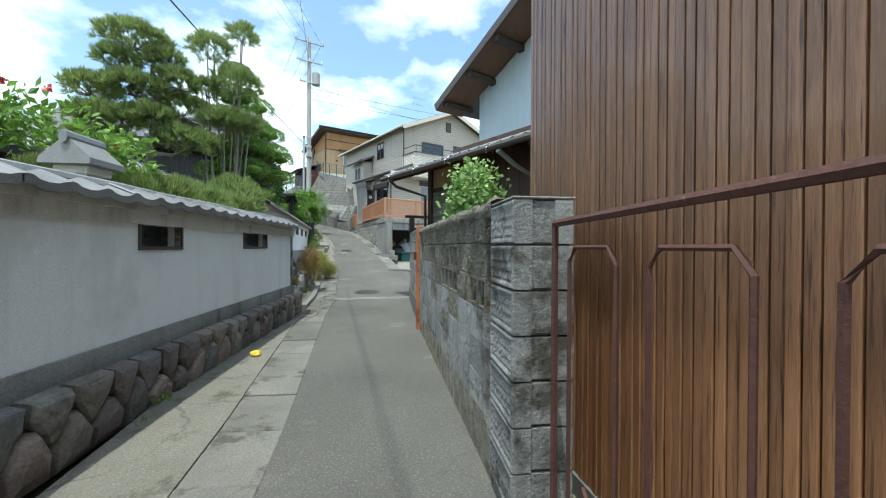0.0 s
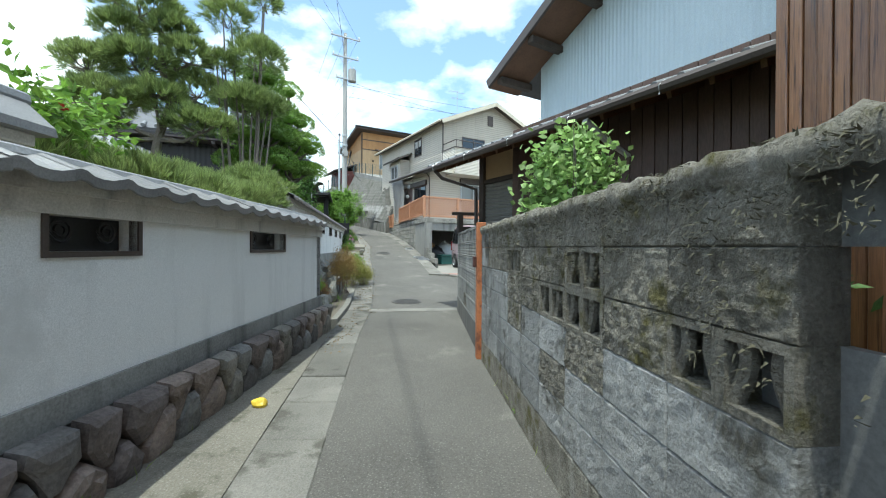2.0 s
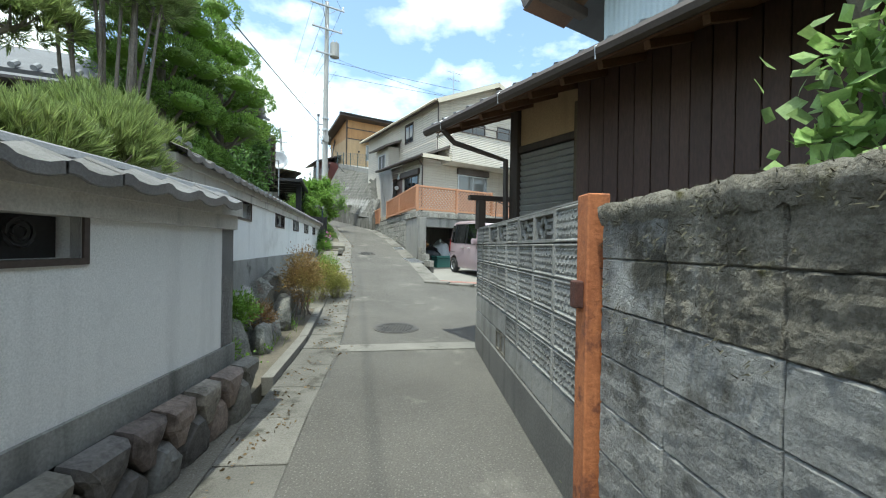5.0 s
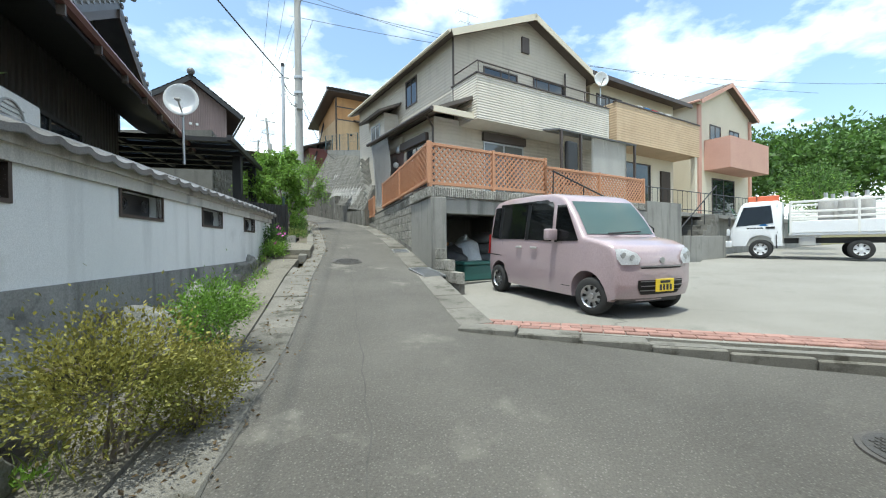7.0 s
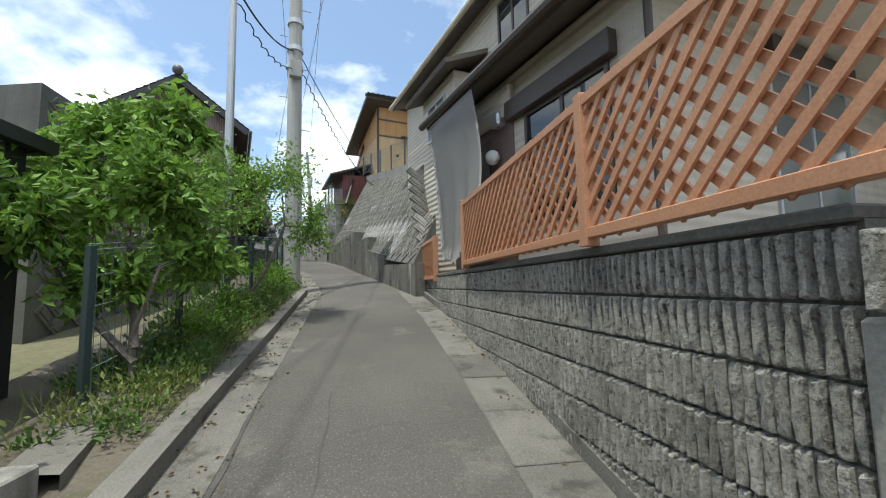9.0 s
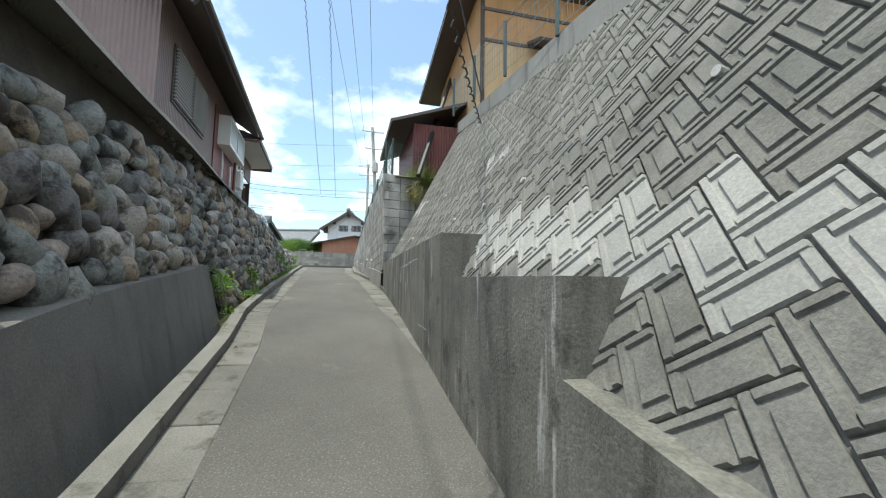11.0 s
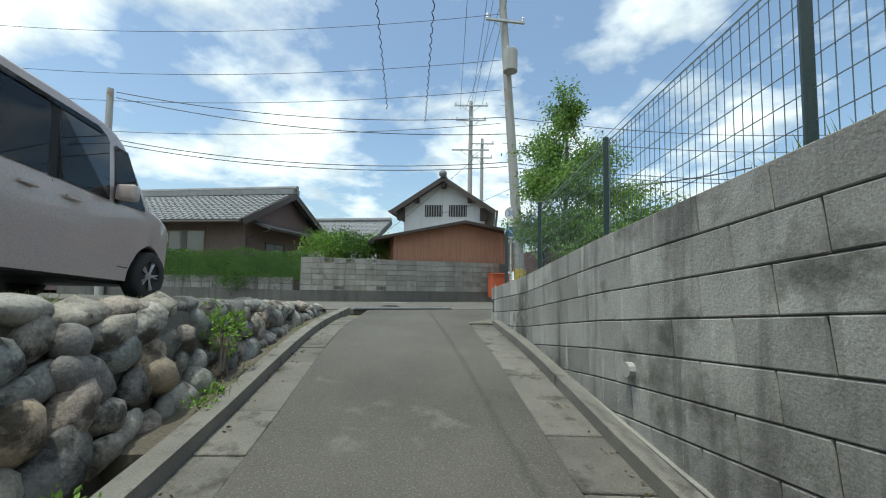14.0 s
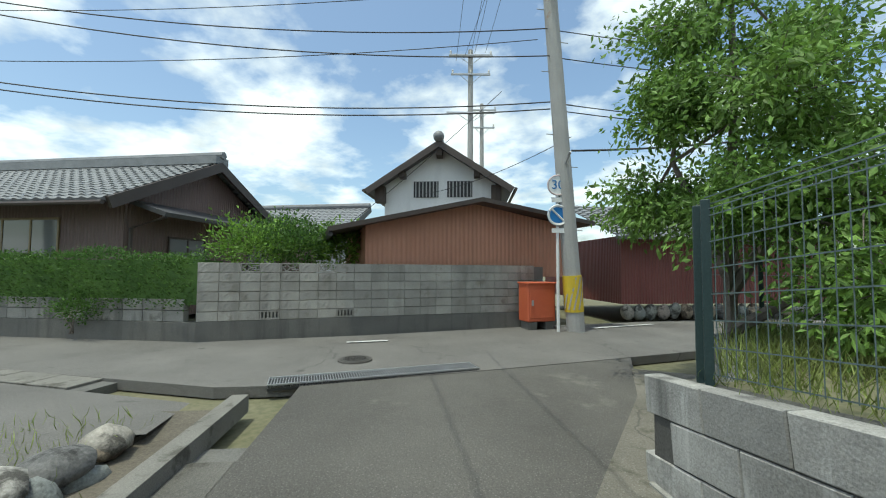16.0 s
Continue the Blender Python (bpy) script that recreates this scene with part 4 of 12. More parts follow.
# ---- house building kit ----
def siding(name, c1, c2, pitch, axis="z", depth=0.5, rough=0.8):
    """Boarded or ribbed cladding: shallow grooves every pitch metres, along z or round the wall."""
    m = surf(name, c1, c2, 0.9, rough, 0.1, 50, streak=0.12)
    n, l = m.node_tree.nodes, m.node_tree.links
    w = n.new("ShaderNodeTexWave")
    w.wave_type, w.bands_direction, w.wave_profile = "BANDS", "Z", "SIN"
    w.inputs["Scale"].default_value = 2 * math.pi / pitch / 20
    w.inputs["Distortion"].default_value = 0.0
    if axis == "z":
        l.new(n["Geometry"].outputs["Position"], w.inputs["Vector"])
    else:
        # the third component of place x normal is the distance along an upright wall
        cr = n.new("ShaderNodeVectorMath"); cr.operation = "CROSS_PRODUCT"
        l.new(n["Geometry"].outputs["Position"], cr.inputs[0]); l.new(n["Geometry"].outputs["True Normal"], cr.inputs[1])
        l.new(cr.outputs[0], w.inputs["Vector"])
    b2 = n.new("ShaderNodeBump"); b2.inputs["Strength"].default_value, b2.inputs["Distance"].default_value = depth, 0.02
    l.new(w.outputs["Fac"], b2.inputs["Height"])
    b = n["Principled BSDF"]
    if b.inputs["Normal"].links:
        l.new(b.inputs["Normal"].links[0].from_socket, b2.inputs["Normal"])
    l.new(b2.outputs[0], b.inputs["Normal"])
    return m


S_BEIGE = siding("beige_lap_siding", (0.46, 0.415, 0.35), (0.53, 0.48, 0.41), 0.11)
S_CREAM = siding("cream_lap_siding", (0.52, 0.48, 0.41), (0.62, 0.575, 0.50), 0.075, depth=0.8)
S_TAN = siding("tan_lap_siding", (0.46, 0.33, 0.21), (0.57, 0.43, 0.28), 0.1)
S_BLUE = siding("pale_blue_ribbed_siding", (0.44, 0.52, 0.55), (0.50, 0.57, 0.60), 0.07, "v", 0.35, 0.5)
S_MAROON = siding("maroon_ribbed_siding", (0.17, 0.05, 0.045), (0.22, 0.075, 0.065), 0.08, "v", 0.8, 0.5)
S_BROWNW = siding("dusty_brown_ribbed_siding", (0.16, 0.105, 0.092), (0.20, 0.135, 0.12), 0.09, "v", 0.7, 0.6)
S_COPPER = siding("copper_ribbed_sheet", (0.40, 0.185, 0.12), (0.50, 0.25, 0.165), 0.1, "v", 0.8, 0.55)
S_DUSK = siding("dusty_mauve_ribbed_siding", (0.20, 0.145, 0.135), (0.26, 0.19, 0.178), 0.085, "v", 0.8, 0.6)
S_DARKM = siding("dark_maroon_ribbed_siding", (0.115, 0.055, 0.05), (0.15, 0.075, 0.068), 0.085, "v", 0.8, 0.55)
M_RENDER = surf("stained_render", (0.30, 0.30, 0.285), (0.40, 0.40, 0.385), 1.6, 0.88, 0.2, 40, pale=0.5, streak=0.25)
M_SOFF = surf("pale_soffit", (0.50, 0.49, 0.46), (0.58, 0.57, 0.54), 1.0, 0.8, 0.05, 40)
M_FROST = glass("frosted_glass", (0.34, 0.37, 0.36), 0.35)
M_SLAT = surf("warm_grey_slat", (0.19, 0.178, 0.158), (0.26, 0.245, 0.22), 2.0, 0.5, 0.1, 40, streak=0.2)
S_SHUT = siding("grey_slatted_shutter", (0.20, 0.195, 0.185), (0.26, 0.255, 0.24), 0.055, depth=1.0, rough=0.6)
S_BLK = siding("near_black_boards", (0.022, 0.02, 0.019), (0.04, 0.036, 0.033), 0.12, "v", 0.6, 0.6)


def window(parent, m, x0, x1, z0, z1, y, curtain=False, sash=2, frame=None, depth=0.08, sill=False):
    """A framed window proud of a wall face that looks to -y: frame > panes."""
    bm = bmesh.new()
    t = 0.05
    for lo, hi in (((x0, y - 0.03, z0), (x1, y + depth, z0 + t)), ((x0, y - 0.03, z1 - t), (x1, y + depth, z1)), ((x0, y - 0.03, z0 + t), (x0 + t, y + depth, z1 - t)), ((x1 - t, y - 0.03, z0 + t), (x1, y + depth, z1 - t))):
        box(bm, lo, hi, m)
    for k in range(1, sash):
        c = x0 + (x1 - x0) * k / sash
        box(bm, (c - t / 2, y - 0.02, z0 + t), (c + t / 2, y + depth, z1 - t), m)
    if sill:
        box(bm, (x0 - 0.04, y - 0.09, z0 - 0.04), (x1 + 0.04, y + 0.02, z0 - 0.001), m)
    w = part("window", bm, frame or M_STEEL, parent)
    for k in range(sash):
        a, b = x0 + (x1 - x0) * k / sash, x0 + (x1 - x0) * (k + 1) / sash
        part("pane", bbox((a + t * 0.6, y - 0.008, z0 + t), (b - t * 0.6, y + 0.004, z1 - t), m), M_GLASSL if curtain else M_GLASS, w)
    return w


def slab(bm, pts, t):
    """A plate of thickness t under four or more points in one plane."""
    p = [Vector(q) for q in pts]
    nrm = (p[1] - p[0]).cross(p[2] - p[0]).normalized()
    if nrm.z < 0:
        p.reverse(); nrm = -nrm
    a = [bm.verts.new(q) for q in p]
    b = [bm.verts.new(q - nrm * t) for q in p]
    n = len(p)
    bm.faces.new(a); bm.faces.new(b[::-1])
    for i in range(n):
        j = (i + 1) % n
        bm.faces.new((a[j], a[i], b[i], b[j]))


def tile_roof(parent, m, x0, x1, ya, za, yb, zb, mat, label="", wave=0.27, course=0.24, amp=0.035):
    """Wavy tile courses from the eave (ya, za) up to the ridge (yb, zb); x along the eave."""
    run = math.hypot(yb - ya, zb - za)
    nc, nw = max(2, int(run / course)), max(2, int(abs(x1 - x0) / wave))
    prof = [(0.0, 1.0), (0.12, 0.9), (0.3, 0.25), (0.5, 0.0), (0.75, 0.2), (0.9, 0.75)]
    xs_, hs = [], []
    for i in range(nw):
        for f, h in prof:
            xs_.append(x0 + (x1 - x0) * (i + f) / nw); hs.append(h * amp)
    xs_.append(x1); hs.append(amp)
    ny, nz_ = -(zb - za) / run, (yb - ya) / run
    bm = bmesh.new()
    prev = None
    for c in range(nc):
        for f, up in ((c / nc, 0.03), ((c + 1) / nc, 0.0)):
            yy, zz = ya + (yb - ya) * f, za + (zb - za) * f
            row = [bm.verts.new(m @ Vector((x, yy + ny * (h + up), zz + nz_ * (h + up)))) for x, h in zip(xs_, hs)]
            if prev:
                for i in range(len(row) - 1):
                    bm.faces.new((prev[i], prev[i + 1], row[i + 1], row[i]))
            prev = row
    low = [bm.verts.new(m @ Vector((x, ya - ny * 0.03, za - 0.035 + h * 0.3))) for x, h in zip(xs_, hs)]
    bm.verts.ensure_lookup_table()
    first = [bm.verts[i] for i in range(len(xs_))]
    for i in range(len(xs_) - 1):
        bm.faces.new((low[i], low[i + 1], first[i + 1], first[i]))
    bmesh.ops.recalc_face_normals(bm, faces=bm.faces[:])
    return part("roof", bm, mat, parent, label)


def gable_walls(bm, m, x0, x1, y0, y1, z0, ze, zp, along_y=True):
    """A closed house body with a gable; along_y: the ridge runs along y (gables face -y and +y)."""
    if along_y:
        xm = (x0 + x1) / 2
        prof = [(x0, z0), (x1, z0), (x1, ze), (xm, zp), (x0, ze)]
        extrude_y(bm, prof, y0, y1, m)
    else:
        q = m @ Matrix(((0, 1, 0, 0), (1, 0, 0, 0), (0, 0, 1, 0), (0, 0, 0, 1)))
        ym = (y0 + y1) / 2
        prof = [(y0, z0), (y1, z0), (y1, ze), (ym, zp), (y0, ze)]
        extrude_y(bm, prof, x0, x1, q)
    bmesh.ops.recalc_face_normals(bm, faces=bm.faces[:])


def roof_pair(parent, m, x0, x1, y0, y1, ze, zp, over_e, over_g, t, mat, fascia, along_y=True, name="roof"):
    """Two plain roof slopes with fascia boards."""
    def pt(a, b, z):
        return m @ Vector((a, b, z) if along_y else (b, a, z))
    if not along_y:
        x0, x1, y0, y1 = y0, y1, x0, x1
    xm = (x0 + x1) / 2
    k = (zp - ze) / (xm - x0)
    for s in (0, 1):
        xe = x0 - over_e if s == 0 else x1 + over_e
        zl = ze - k * over_e
        bm = bmesh.new()
        slab(bm, [pt(xe, y0 - over_g, zl + t), pt(xm, y0 - over_g, zp + t), pt(xm, y1 + over_g, zp + t), pt(xe, y1 + over_g, zl + t)], t)
        part(name, bm, mat, parent)
        fb = bmesh.new()
        d = 0.02 if s == 0 else -0.02
        slab(fb, [pt(xe - d, y0 - over_g - 0.02, zl + t - 0.02), pt(xm, y0 - over_g - 0.02, zp + t - 0.02), pt(xm, y0 - over_g - 0.05, zp + t - 0.02), pt(xe - d, y0 - over_g - 0.05, zl + t - 0.02)], 0.2)
        part("bargeboard", fb, fascia, parent)
        gb = bmesh.new()
        tube(gb, [pt(xe - d * 3, y0 - over_g, zl + t - 0.06), pt(xe - d * 3, y1 + over_g, zl + t - 0.06)], 0.055, 8)
        part("gutter", gb, fascia, parent)


# ---- house R: tiled low roof, pale blue gable, cladding and ivy ----
# local x runs along the eave away from its tip, local y into the house
MR = Matrix(((0.581, 0.814, 0, -1.32), (-0.814, 0.581, 0, 9.2), (0, 0, 1, 0), (0, 0, 0, 1)))
hr = thing("tiled_house", (0, 0, 0), "old house with a low grey tile roof and pale blue gable", "house")
tile_roof(hr, MR, -0.05, 5.9, 0.0, 2.97, 2.2, 3.85, M_TILE, "grey pan tiles with rolled eave ends")
bm = bmesh.new()
for i in range(23):
    x = 0.0 + i * 0.255
    tube(bm, [MR @ Vector((x, -0.03, 3.0)), MR @ Vector((x, 0.5, 3.21))], 0.045, 7)
part("eave_roll_tile", bm, M_TILE, hr)
bm = bmesh.new()
slab(bm, [MR @ Vector(p) for p in ((-0.02, 0.02, 2.95), (5.9, 0.02, 2.95), (5.9, 2.2, 3.80), (-0.02, 2.2, 3.80))], 0.03)
part("soffit", bm, M_RAFT, hr, "brown boarded soffit")
for i in range(16):
    x = 0.1 + i * 0.38
    bm = bmesh.new()
    slab(bm, [MR @ Vector(p) for p in ((x, 0.05, 2.93), (x + 0.045, 0.05, 2.93), (x + 0.045, 1.2, 3.37), (x, 1.2, 3.37))], 0.06)
    part("rafter", bm, M_RAFT, hr)
part("gutter", bar([MR @ Vector((-0.1, -0.07, 2.94)), MR @ Vector((5.9, -0.07, 2.95))], 0.055, 8), M_DKTRIM, hr, "dark brown half-round gutter")
for x in (0.35, 1.4, 2.5, 3.6, 4.7):
    part("gutter_bracket", bar([MR @ Vector((x, -0.13, 2.86)), MR @ Vector((x, -0.14, 2.95)), MR @ Vector((x, -0.04, 3.02))], 0.006, 4), M_STEEL, hr)
part("downpipe", bar([MR @ Vector(p) for p in ((0.3, -0.07, 2.88), (0.3, 0.1, 2.75), (0.60, 0.68, 2.55), (0.60, 0.70, 1.2))], 0.035, 8), M_DKTRIM, hr)
part("downpipe", bar([MR @ Vector(p) for p in ((3.8, -0.07, 2.88), (3.8, 0.3, 2.7), (3.85, 0.82, 2.5), (3.85, 0.85, 1.0))], 0.04, 8), M_GREY, hr)
MR2 = MR @ Matrix.Translation((0.2, -0.22, 0))
part("corner_post", bbox((0.36, 1.0, 0.2), (0.5, 1.14, 3.3), MR2, 0.008), M_WOODD, hr)
part("plaster_panel", bbox((0.5, 1.06, 2.72), (1.55, 1.2, 3.25), MR2), M_OCHRE, hr, "ochre mud-plaster panel")
part("lintel", bbox((0.46, 1.02, 2.64), (1.55, 1.2, 2.72), MR2, 0.006), M_WOODD, hr)
sh_ = part("shutter", bbox((0.5, 1.08, 0.4), (1.45, 1.2, 2.64), MR2), S_SHUT, hr, "warm grey slatted rain shutter")
bm = bmesh.new()
extrude_y(bm, [(0.0, -0.034), (-0.012, -0.03), (-0.030, 0.012), (-0.022, 0.022), (0.0, 0.034)][::-1], -0.475, 0.475)
bmesh.ops.recalc_face_normals(bm, faces=bm.faces[:])
SLAT = bpy.data.meshes.new("shutter_slat"); bm.to_mesh(SLAT); bm.free(); SLAT.materials.append(M_SLAT)
for k in range(31):
    piece(SLAT, "shutter_slat", MR2 @ Matrix.Translation((0.975, 1.08, 0.46 + 0.0715 * k)) @ Matrix.Rotation(math.pi / 2, 4, "Z"), sh_)
part("reed_screen", bbox((1.40, 0.96, 0.6), (1.62, 0.99, 3.0), MR2), surf("reed", (0.10, 0.075, 0.045), (0.17, 0.13, 0.08), 4, 0.9, 0.8, 60, stretch=(0.4, 0.4, 8)), hr, "dark reed screen")
# vertical boards of the lower wall
# dark brown siding, its colour darkened further for the eave's deep shade
M_BOARDD = surf("shaded_brown_boards", (0.055, 0.030, 0.022), (0.095, 0.055, 0.04), 2.0, 0.6, 0.4, 40, rand=0.15, stretch=(1, 1, 0.2))
x = 1.5
while x < 5.9:
    part("board", bbox((x, 0.88 + 0.004 * (int(x * 7) % 2), 0.3), (x + 0.148, 0.93, 3.4), MR2, 0.004), M_BOARDD, hr)
    x += 0.155
bm = bmesh.new(); box(bm, (0.45, 1.2, 0.0), (5.9, 6.0, 3.35), MR2)
part("body_wall", bm, M_WOODD, hr)
# upper gable
bm = bmesh.new()
gable_walls(bm, MR, 1.13, 7.9, 1.85, 6.5, 3.2, 4.95, 6.5)
part("upper_wall", bm, S_BLUE, hr, "pale blue ribbed metal gable wall")
for s in (0, 1):
    xe, ze, xp, zp = (0.45, 4.70, 4.5, 6.65) if s == 0 else (8.55, 4.70, 4.5, 6.65)
    bm = bmesh.new()
    slab(bm, [MR @ Vector(p) for p in ((xe, 1.05, ze), (xp, 1.05, zp), (xp, 7.0, zp), (xe, 7.0, ze))], 0.05)
    part("upper_roof", bm, M_TILED, hr, "dark tiled upper roof")
    bm = bmesh.new()
    slab(bm, [MR @ Vector(p) for p in ((xe, 1.07, ze - 0.055), (xp, 1.07, zp - 0.055), (xp, 1.86, zp - 0.055), (xe, 1.86, ze - 0.055))], 0.02)
    part("verge_soffit", bm, M_RAFT, hr, "red-brown boarded verge soffit")
    bm = bmesh.new()
    slab(bm, [MR @ Vector(p) for p in ((xe, 1.02, ze + 0.06), (xp, 1.02, zp + 0.06), (xp, 1.07, zp + 0.06), (xe, 1.07, ze + 0.06))], 0.16)
    part("bargeboard", bm, M_DKTRIM, hr)
for k in range(5):
    f = 0.08 + 0.21 * k
    x, z = 0.45 + 4.05 * f, 4.70 + 1.95 * f - 0.14
    part("purlin", bbox((x - 0.07, 1.1, z - 0.09), (x + 0.07, 1.9, z + 0.03), MR, 0.01), M_WOODD, hr)

# the clad outbuilding beside the gate
MW = along((0.63, 2.88), (2.3, -5.94))
ob_ = thing("clad_outbuilding", (0.63, 2.88, 0), "tall outbuilding clad in glossy brown vertical boards", "outbuilding")
obm = ob_.matrix_world.inverted() @ MW
bm = bmesh.new(); box(bm, (0.02, 0.06, 0.0), (9, 5.0, 4.4), obm)
part("body_wall", bm, M_WOODD, ob_)
x = 0.0
k = 0
while x < 8.9:
    w = 0.046
    part("board", bbox((x, 0.0 + 0.003 * (k % 3), 0.12), (x + w - 0.005, 0.06, 4.4), obm, 0.004), M_WOOD, ob_)
    x += w; k += 1
for i in range(20):
    part("board", bbox((-0.004, 0.06 + 0.118 * i, 0.12), (0.02, 0.06 + 0.118 * i + 0.106, 4.4), obm), M_WOOD, ob_)
bm = bmesh.new()
slab(bm, [obm @ Vector(p) for p in ((-0.5, -0.45, 4.35), (9, -0.45, 4.35), (9, 5.4, 5.6), (-0.5, 5.4, 5.6))], 0.1)
part("roof", bm, M_TILED, ob_)
part("plinth", bbox((0, -0.01, 0.0), (9, 0.05, 0.12), obm), M_CONCD, ob_)

# ---- house A on its terrace ----
UV = Matrix(((0.81, -0.585, 0, -1.49), (0.585, 0.81, 0, 20.8), (0, 0, 1, 0), (0, 0, 0, 1)))


def uv(x, y, z=0.0):
    return UV @ Vector((x, y, z))


ha = thing("beige_house", (0, 0, 0), "two-storey beige sided house with brown gutters", "house")
bm = bmesh.new(); box(bm, (-0.9, 0.9, 2.5), (6.2, 4.6, 5.25), UV); box(bm, (0.12, 4.6, 2.5), (6.2, 9.6, 5.25), UV)
part("lower_wall", bm, S_BEIGE, ha)
bm = bmesh.new(); gable_walls(bm, UV, 0.1, 6.4, 1.3, 9.6, 5.2, 8.0, 9.35)
part("upper_wall", bm, S_BEIGE, ha)
roof_pair(ha, UV, 0.1, 6.4, 1.3, 9.6, 8.0, 9.35, 0.35, 0.4, 0.1, M_ROOFB, M_CRW)
bm = bmesh.new()
slab(bm, [UV @ Vector(p) for p in ((-1.35, 0.2, 5.22), (0.15, 0.2, 5.85), (0.15, 4.75, 5.85), (-1.35, 4.75, 5.22))], 0.1)
part("pent_roof", bm, M_ROOFB, ha)
part("gutter", bar([UV @ Vector((-1.4, 0.15, 5.18)), UV @ Vector((-1.4, 4.8, 5.18))], 0.06, 8), M_DKTRIM, ha, "dark brown gutter")
part("bargeboard", bbox((-1.35, 0.14, 5.1), (0.1, 0.2, 5.26), UV), M_CRW, ha)
bm = bmesh.new(); box(bm, (-0.5, 5.32, 2.5), (0.11, 6.9, 6.7), UV)
part("back_wing", bm, S_BEIGE, ha)
bm = bmesh.new()
slab(bm, [UV @ Vector(p) for p in ((-0.85, 5.0, 6.68), (0.2, 5.0, 7.15), (0.2, 7.2, 7.15), (-0.85, 7.2, 6.68))], 0.09)
part("pent_roof", bm, M_ROOFB, ha)
# balcony: floor, three parapets, dark rail
bm = bmesh.new()
for lo, hi in (((0, 0, 5.08), (6.0, 1.3, 5.2)), ((0, 0, 5.2), (6.0, 0.12, 6.36)), ((0, 0.12, 5.2), (0.12, 1.3, 6.36)), ((5.88, 0.12, 5.2), (6.0, 1.3, 6.36))):
    box(bm, lo, hi, UV)
part("balcony", bm, S_CREAM, ha, "cream stone-pattern balcony parapet")
bm = bmesh.new()
box(bm, (-0.03, -0.03, 6.36), (6.03, 0.15, 6.40), UV); box(bm, (-0.03, 0.15, 6.36), (0.15, 1.3, 6.40), UV)
part("balcony_coping", bm, M_DKTRIM, ha)
part("rail", bar([UV @ Vector((0.06, 1.25, 6.75)), UV @ Vector((0.06, 0.06, 6.75)), UV @ Vector((5.95, 0.06, 6.75))], 0.022, 6), M_DKTRIM, ha)
for k in range(6):
    part("rail_post", bar([UV @ Vector((0.1 + 1.16 * k, 0.06, 6.4)), UV @ Vector((0.1 + 1.16 * k, 0.06, 6.75))], 0.015, 5), M_DKTRIM, ha)
window(ha, UV, 0.9, 2.6, 2.75, 4.75, 0.9, True, 2, M_STEEL)
part("shutter_box", bbox((0.85, 0.78, 4.76), (2.65, 0.92, 5.02), UV, 0.01), M_DKTRIM, ha)
window(ha, UV, 1.25, 2.75, 6.3, 7.35, 1.3, False, 2, M_DKTRIM)
window(ha, UV, 3.5, 5.1, 6.3, 7.45, 1.3, False, 2, M_DKTRIM)
part("gable_vent", bbox((2.95, 1.24, 8.2), (3.3, 1.32, 8.75), UV, 0.01), M_DKTRIM, ha, "dark louvred gable vent")
MSL = UV @ Matrix(((0, 1, 0, 0), (-1, 0, 0, 10.0), (0, 0, 1, 0), (0, 0, 0, 1)))   # x runs back to front, -y looks to the lane
window(ha, MSL, 10 - 4.6, 10 - 3.7, 6.7, 7.7, 0.1, False, 2, M_DKTRIM)
window(ha, MSL, 10 - 7.4, 10 - 6.8, 6.6, 7.2, 0.1, False, 1, M_DKTRIM)
window(ha, MSL, 10 - 6.6, 10 - 5.7, 5.6, 6.4, -0.5, True, 2, M_STEEL)
window(ha, MSL, 10 - 2.6, 10 - 1.3, 3.2, 4.6, -0.9, False, 2, M_DKTRIM)
part("shutter_box", bbox((10 - 2.9, -1.02, 4.6), (10 - 1.2, -0.9, 4.85), MSL, 0.01), M_DKTRIM, ha)
bm = bmesh.new()
# no real recess: brown porch and its shade are put into a flat panel
box(bm, (10 - 4.55, -0.92, 2.6), (10 - 2.85, -0.895, 4.75), MSL)
part("porch_recess", bm, M_BROWNW, ha, "flat dark brown panel for the shaded porch recess")
part("entrance_door", bbox((10 - 4.3, -0.94, 2.6), (10 - 3.4, -0.92, 4.55), MSL, 0.006), M_DKTRIM, ha, "dark brown entrance door")
part("door_handle", bar([MSL @ Vector((10 - 3.5, -0.97, 3.3)), MSL @ Vector((10 - 3.5, -0.97, 3.8))], 0.014, 6), M_STEEL, ha)
part("porch_arch", bbox((10 - 4.6, -1.0, 4.7), (10 - 2.8, -0.9, 5.1), MSL, 0.02), S_BEIGE, ha)
lamp_b = bmesh.new(); bmesh.ops.create_uvsphere(lamp_b, u_segments=10, v_segments=8, radius=0.1, matrix=Matrix.Translation(MSL @ Vector((10 - 3.15, -1.05, 4.2))))
part("porch_lamp", lamp_b, M_SIGNW, ha, "white globe porch lamp", True)
part("exhaust_hood", bbox((10 - 3.2, -1.05, 4.6), (10 - 3.0, -0.9, 4.8), MSL, 0.03), M_STEEL, ha)
for xx in (0.12, 5.2):
    part("downpipe", bar([UV @ Vector((xx - 0.1, 1.22, 7.9)), UV @ Vector((xx - 0.1, 1.22, 5.3))], 0.035, 7), M_DKTRIM, ha)
part("downpipe", bar([UV @ Vector(p) for p in ((-1.3, 0.6, 5.1), (-0.98, 0.82, 4.9), (-0.98, 0.82, 2.6))], 0.035, 7), M_DKTRIM, ha)
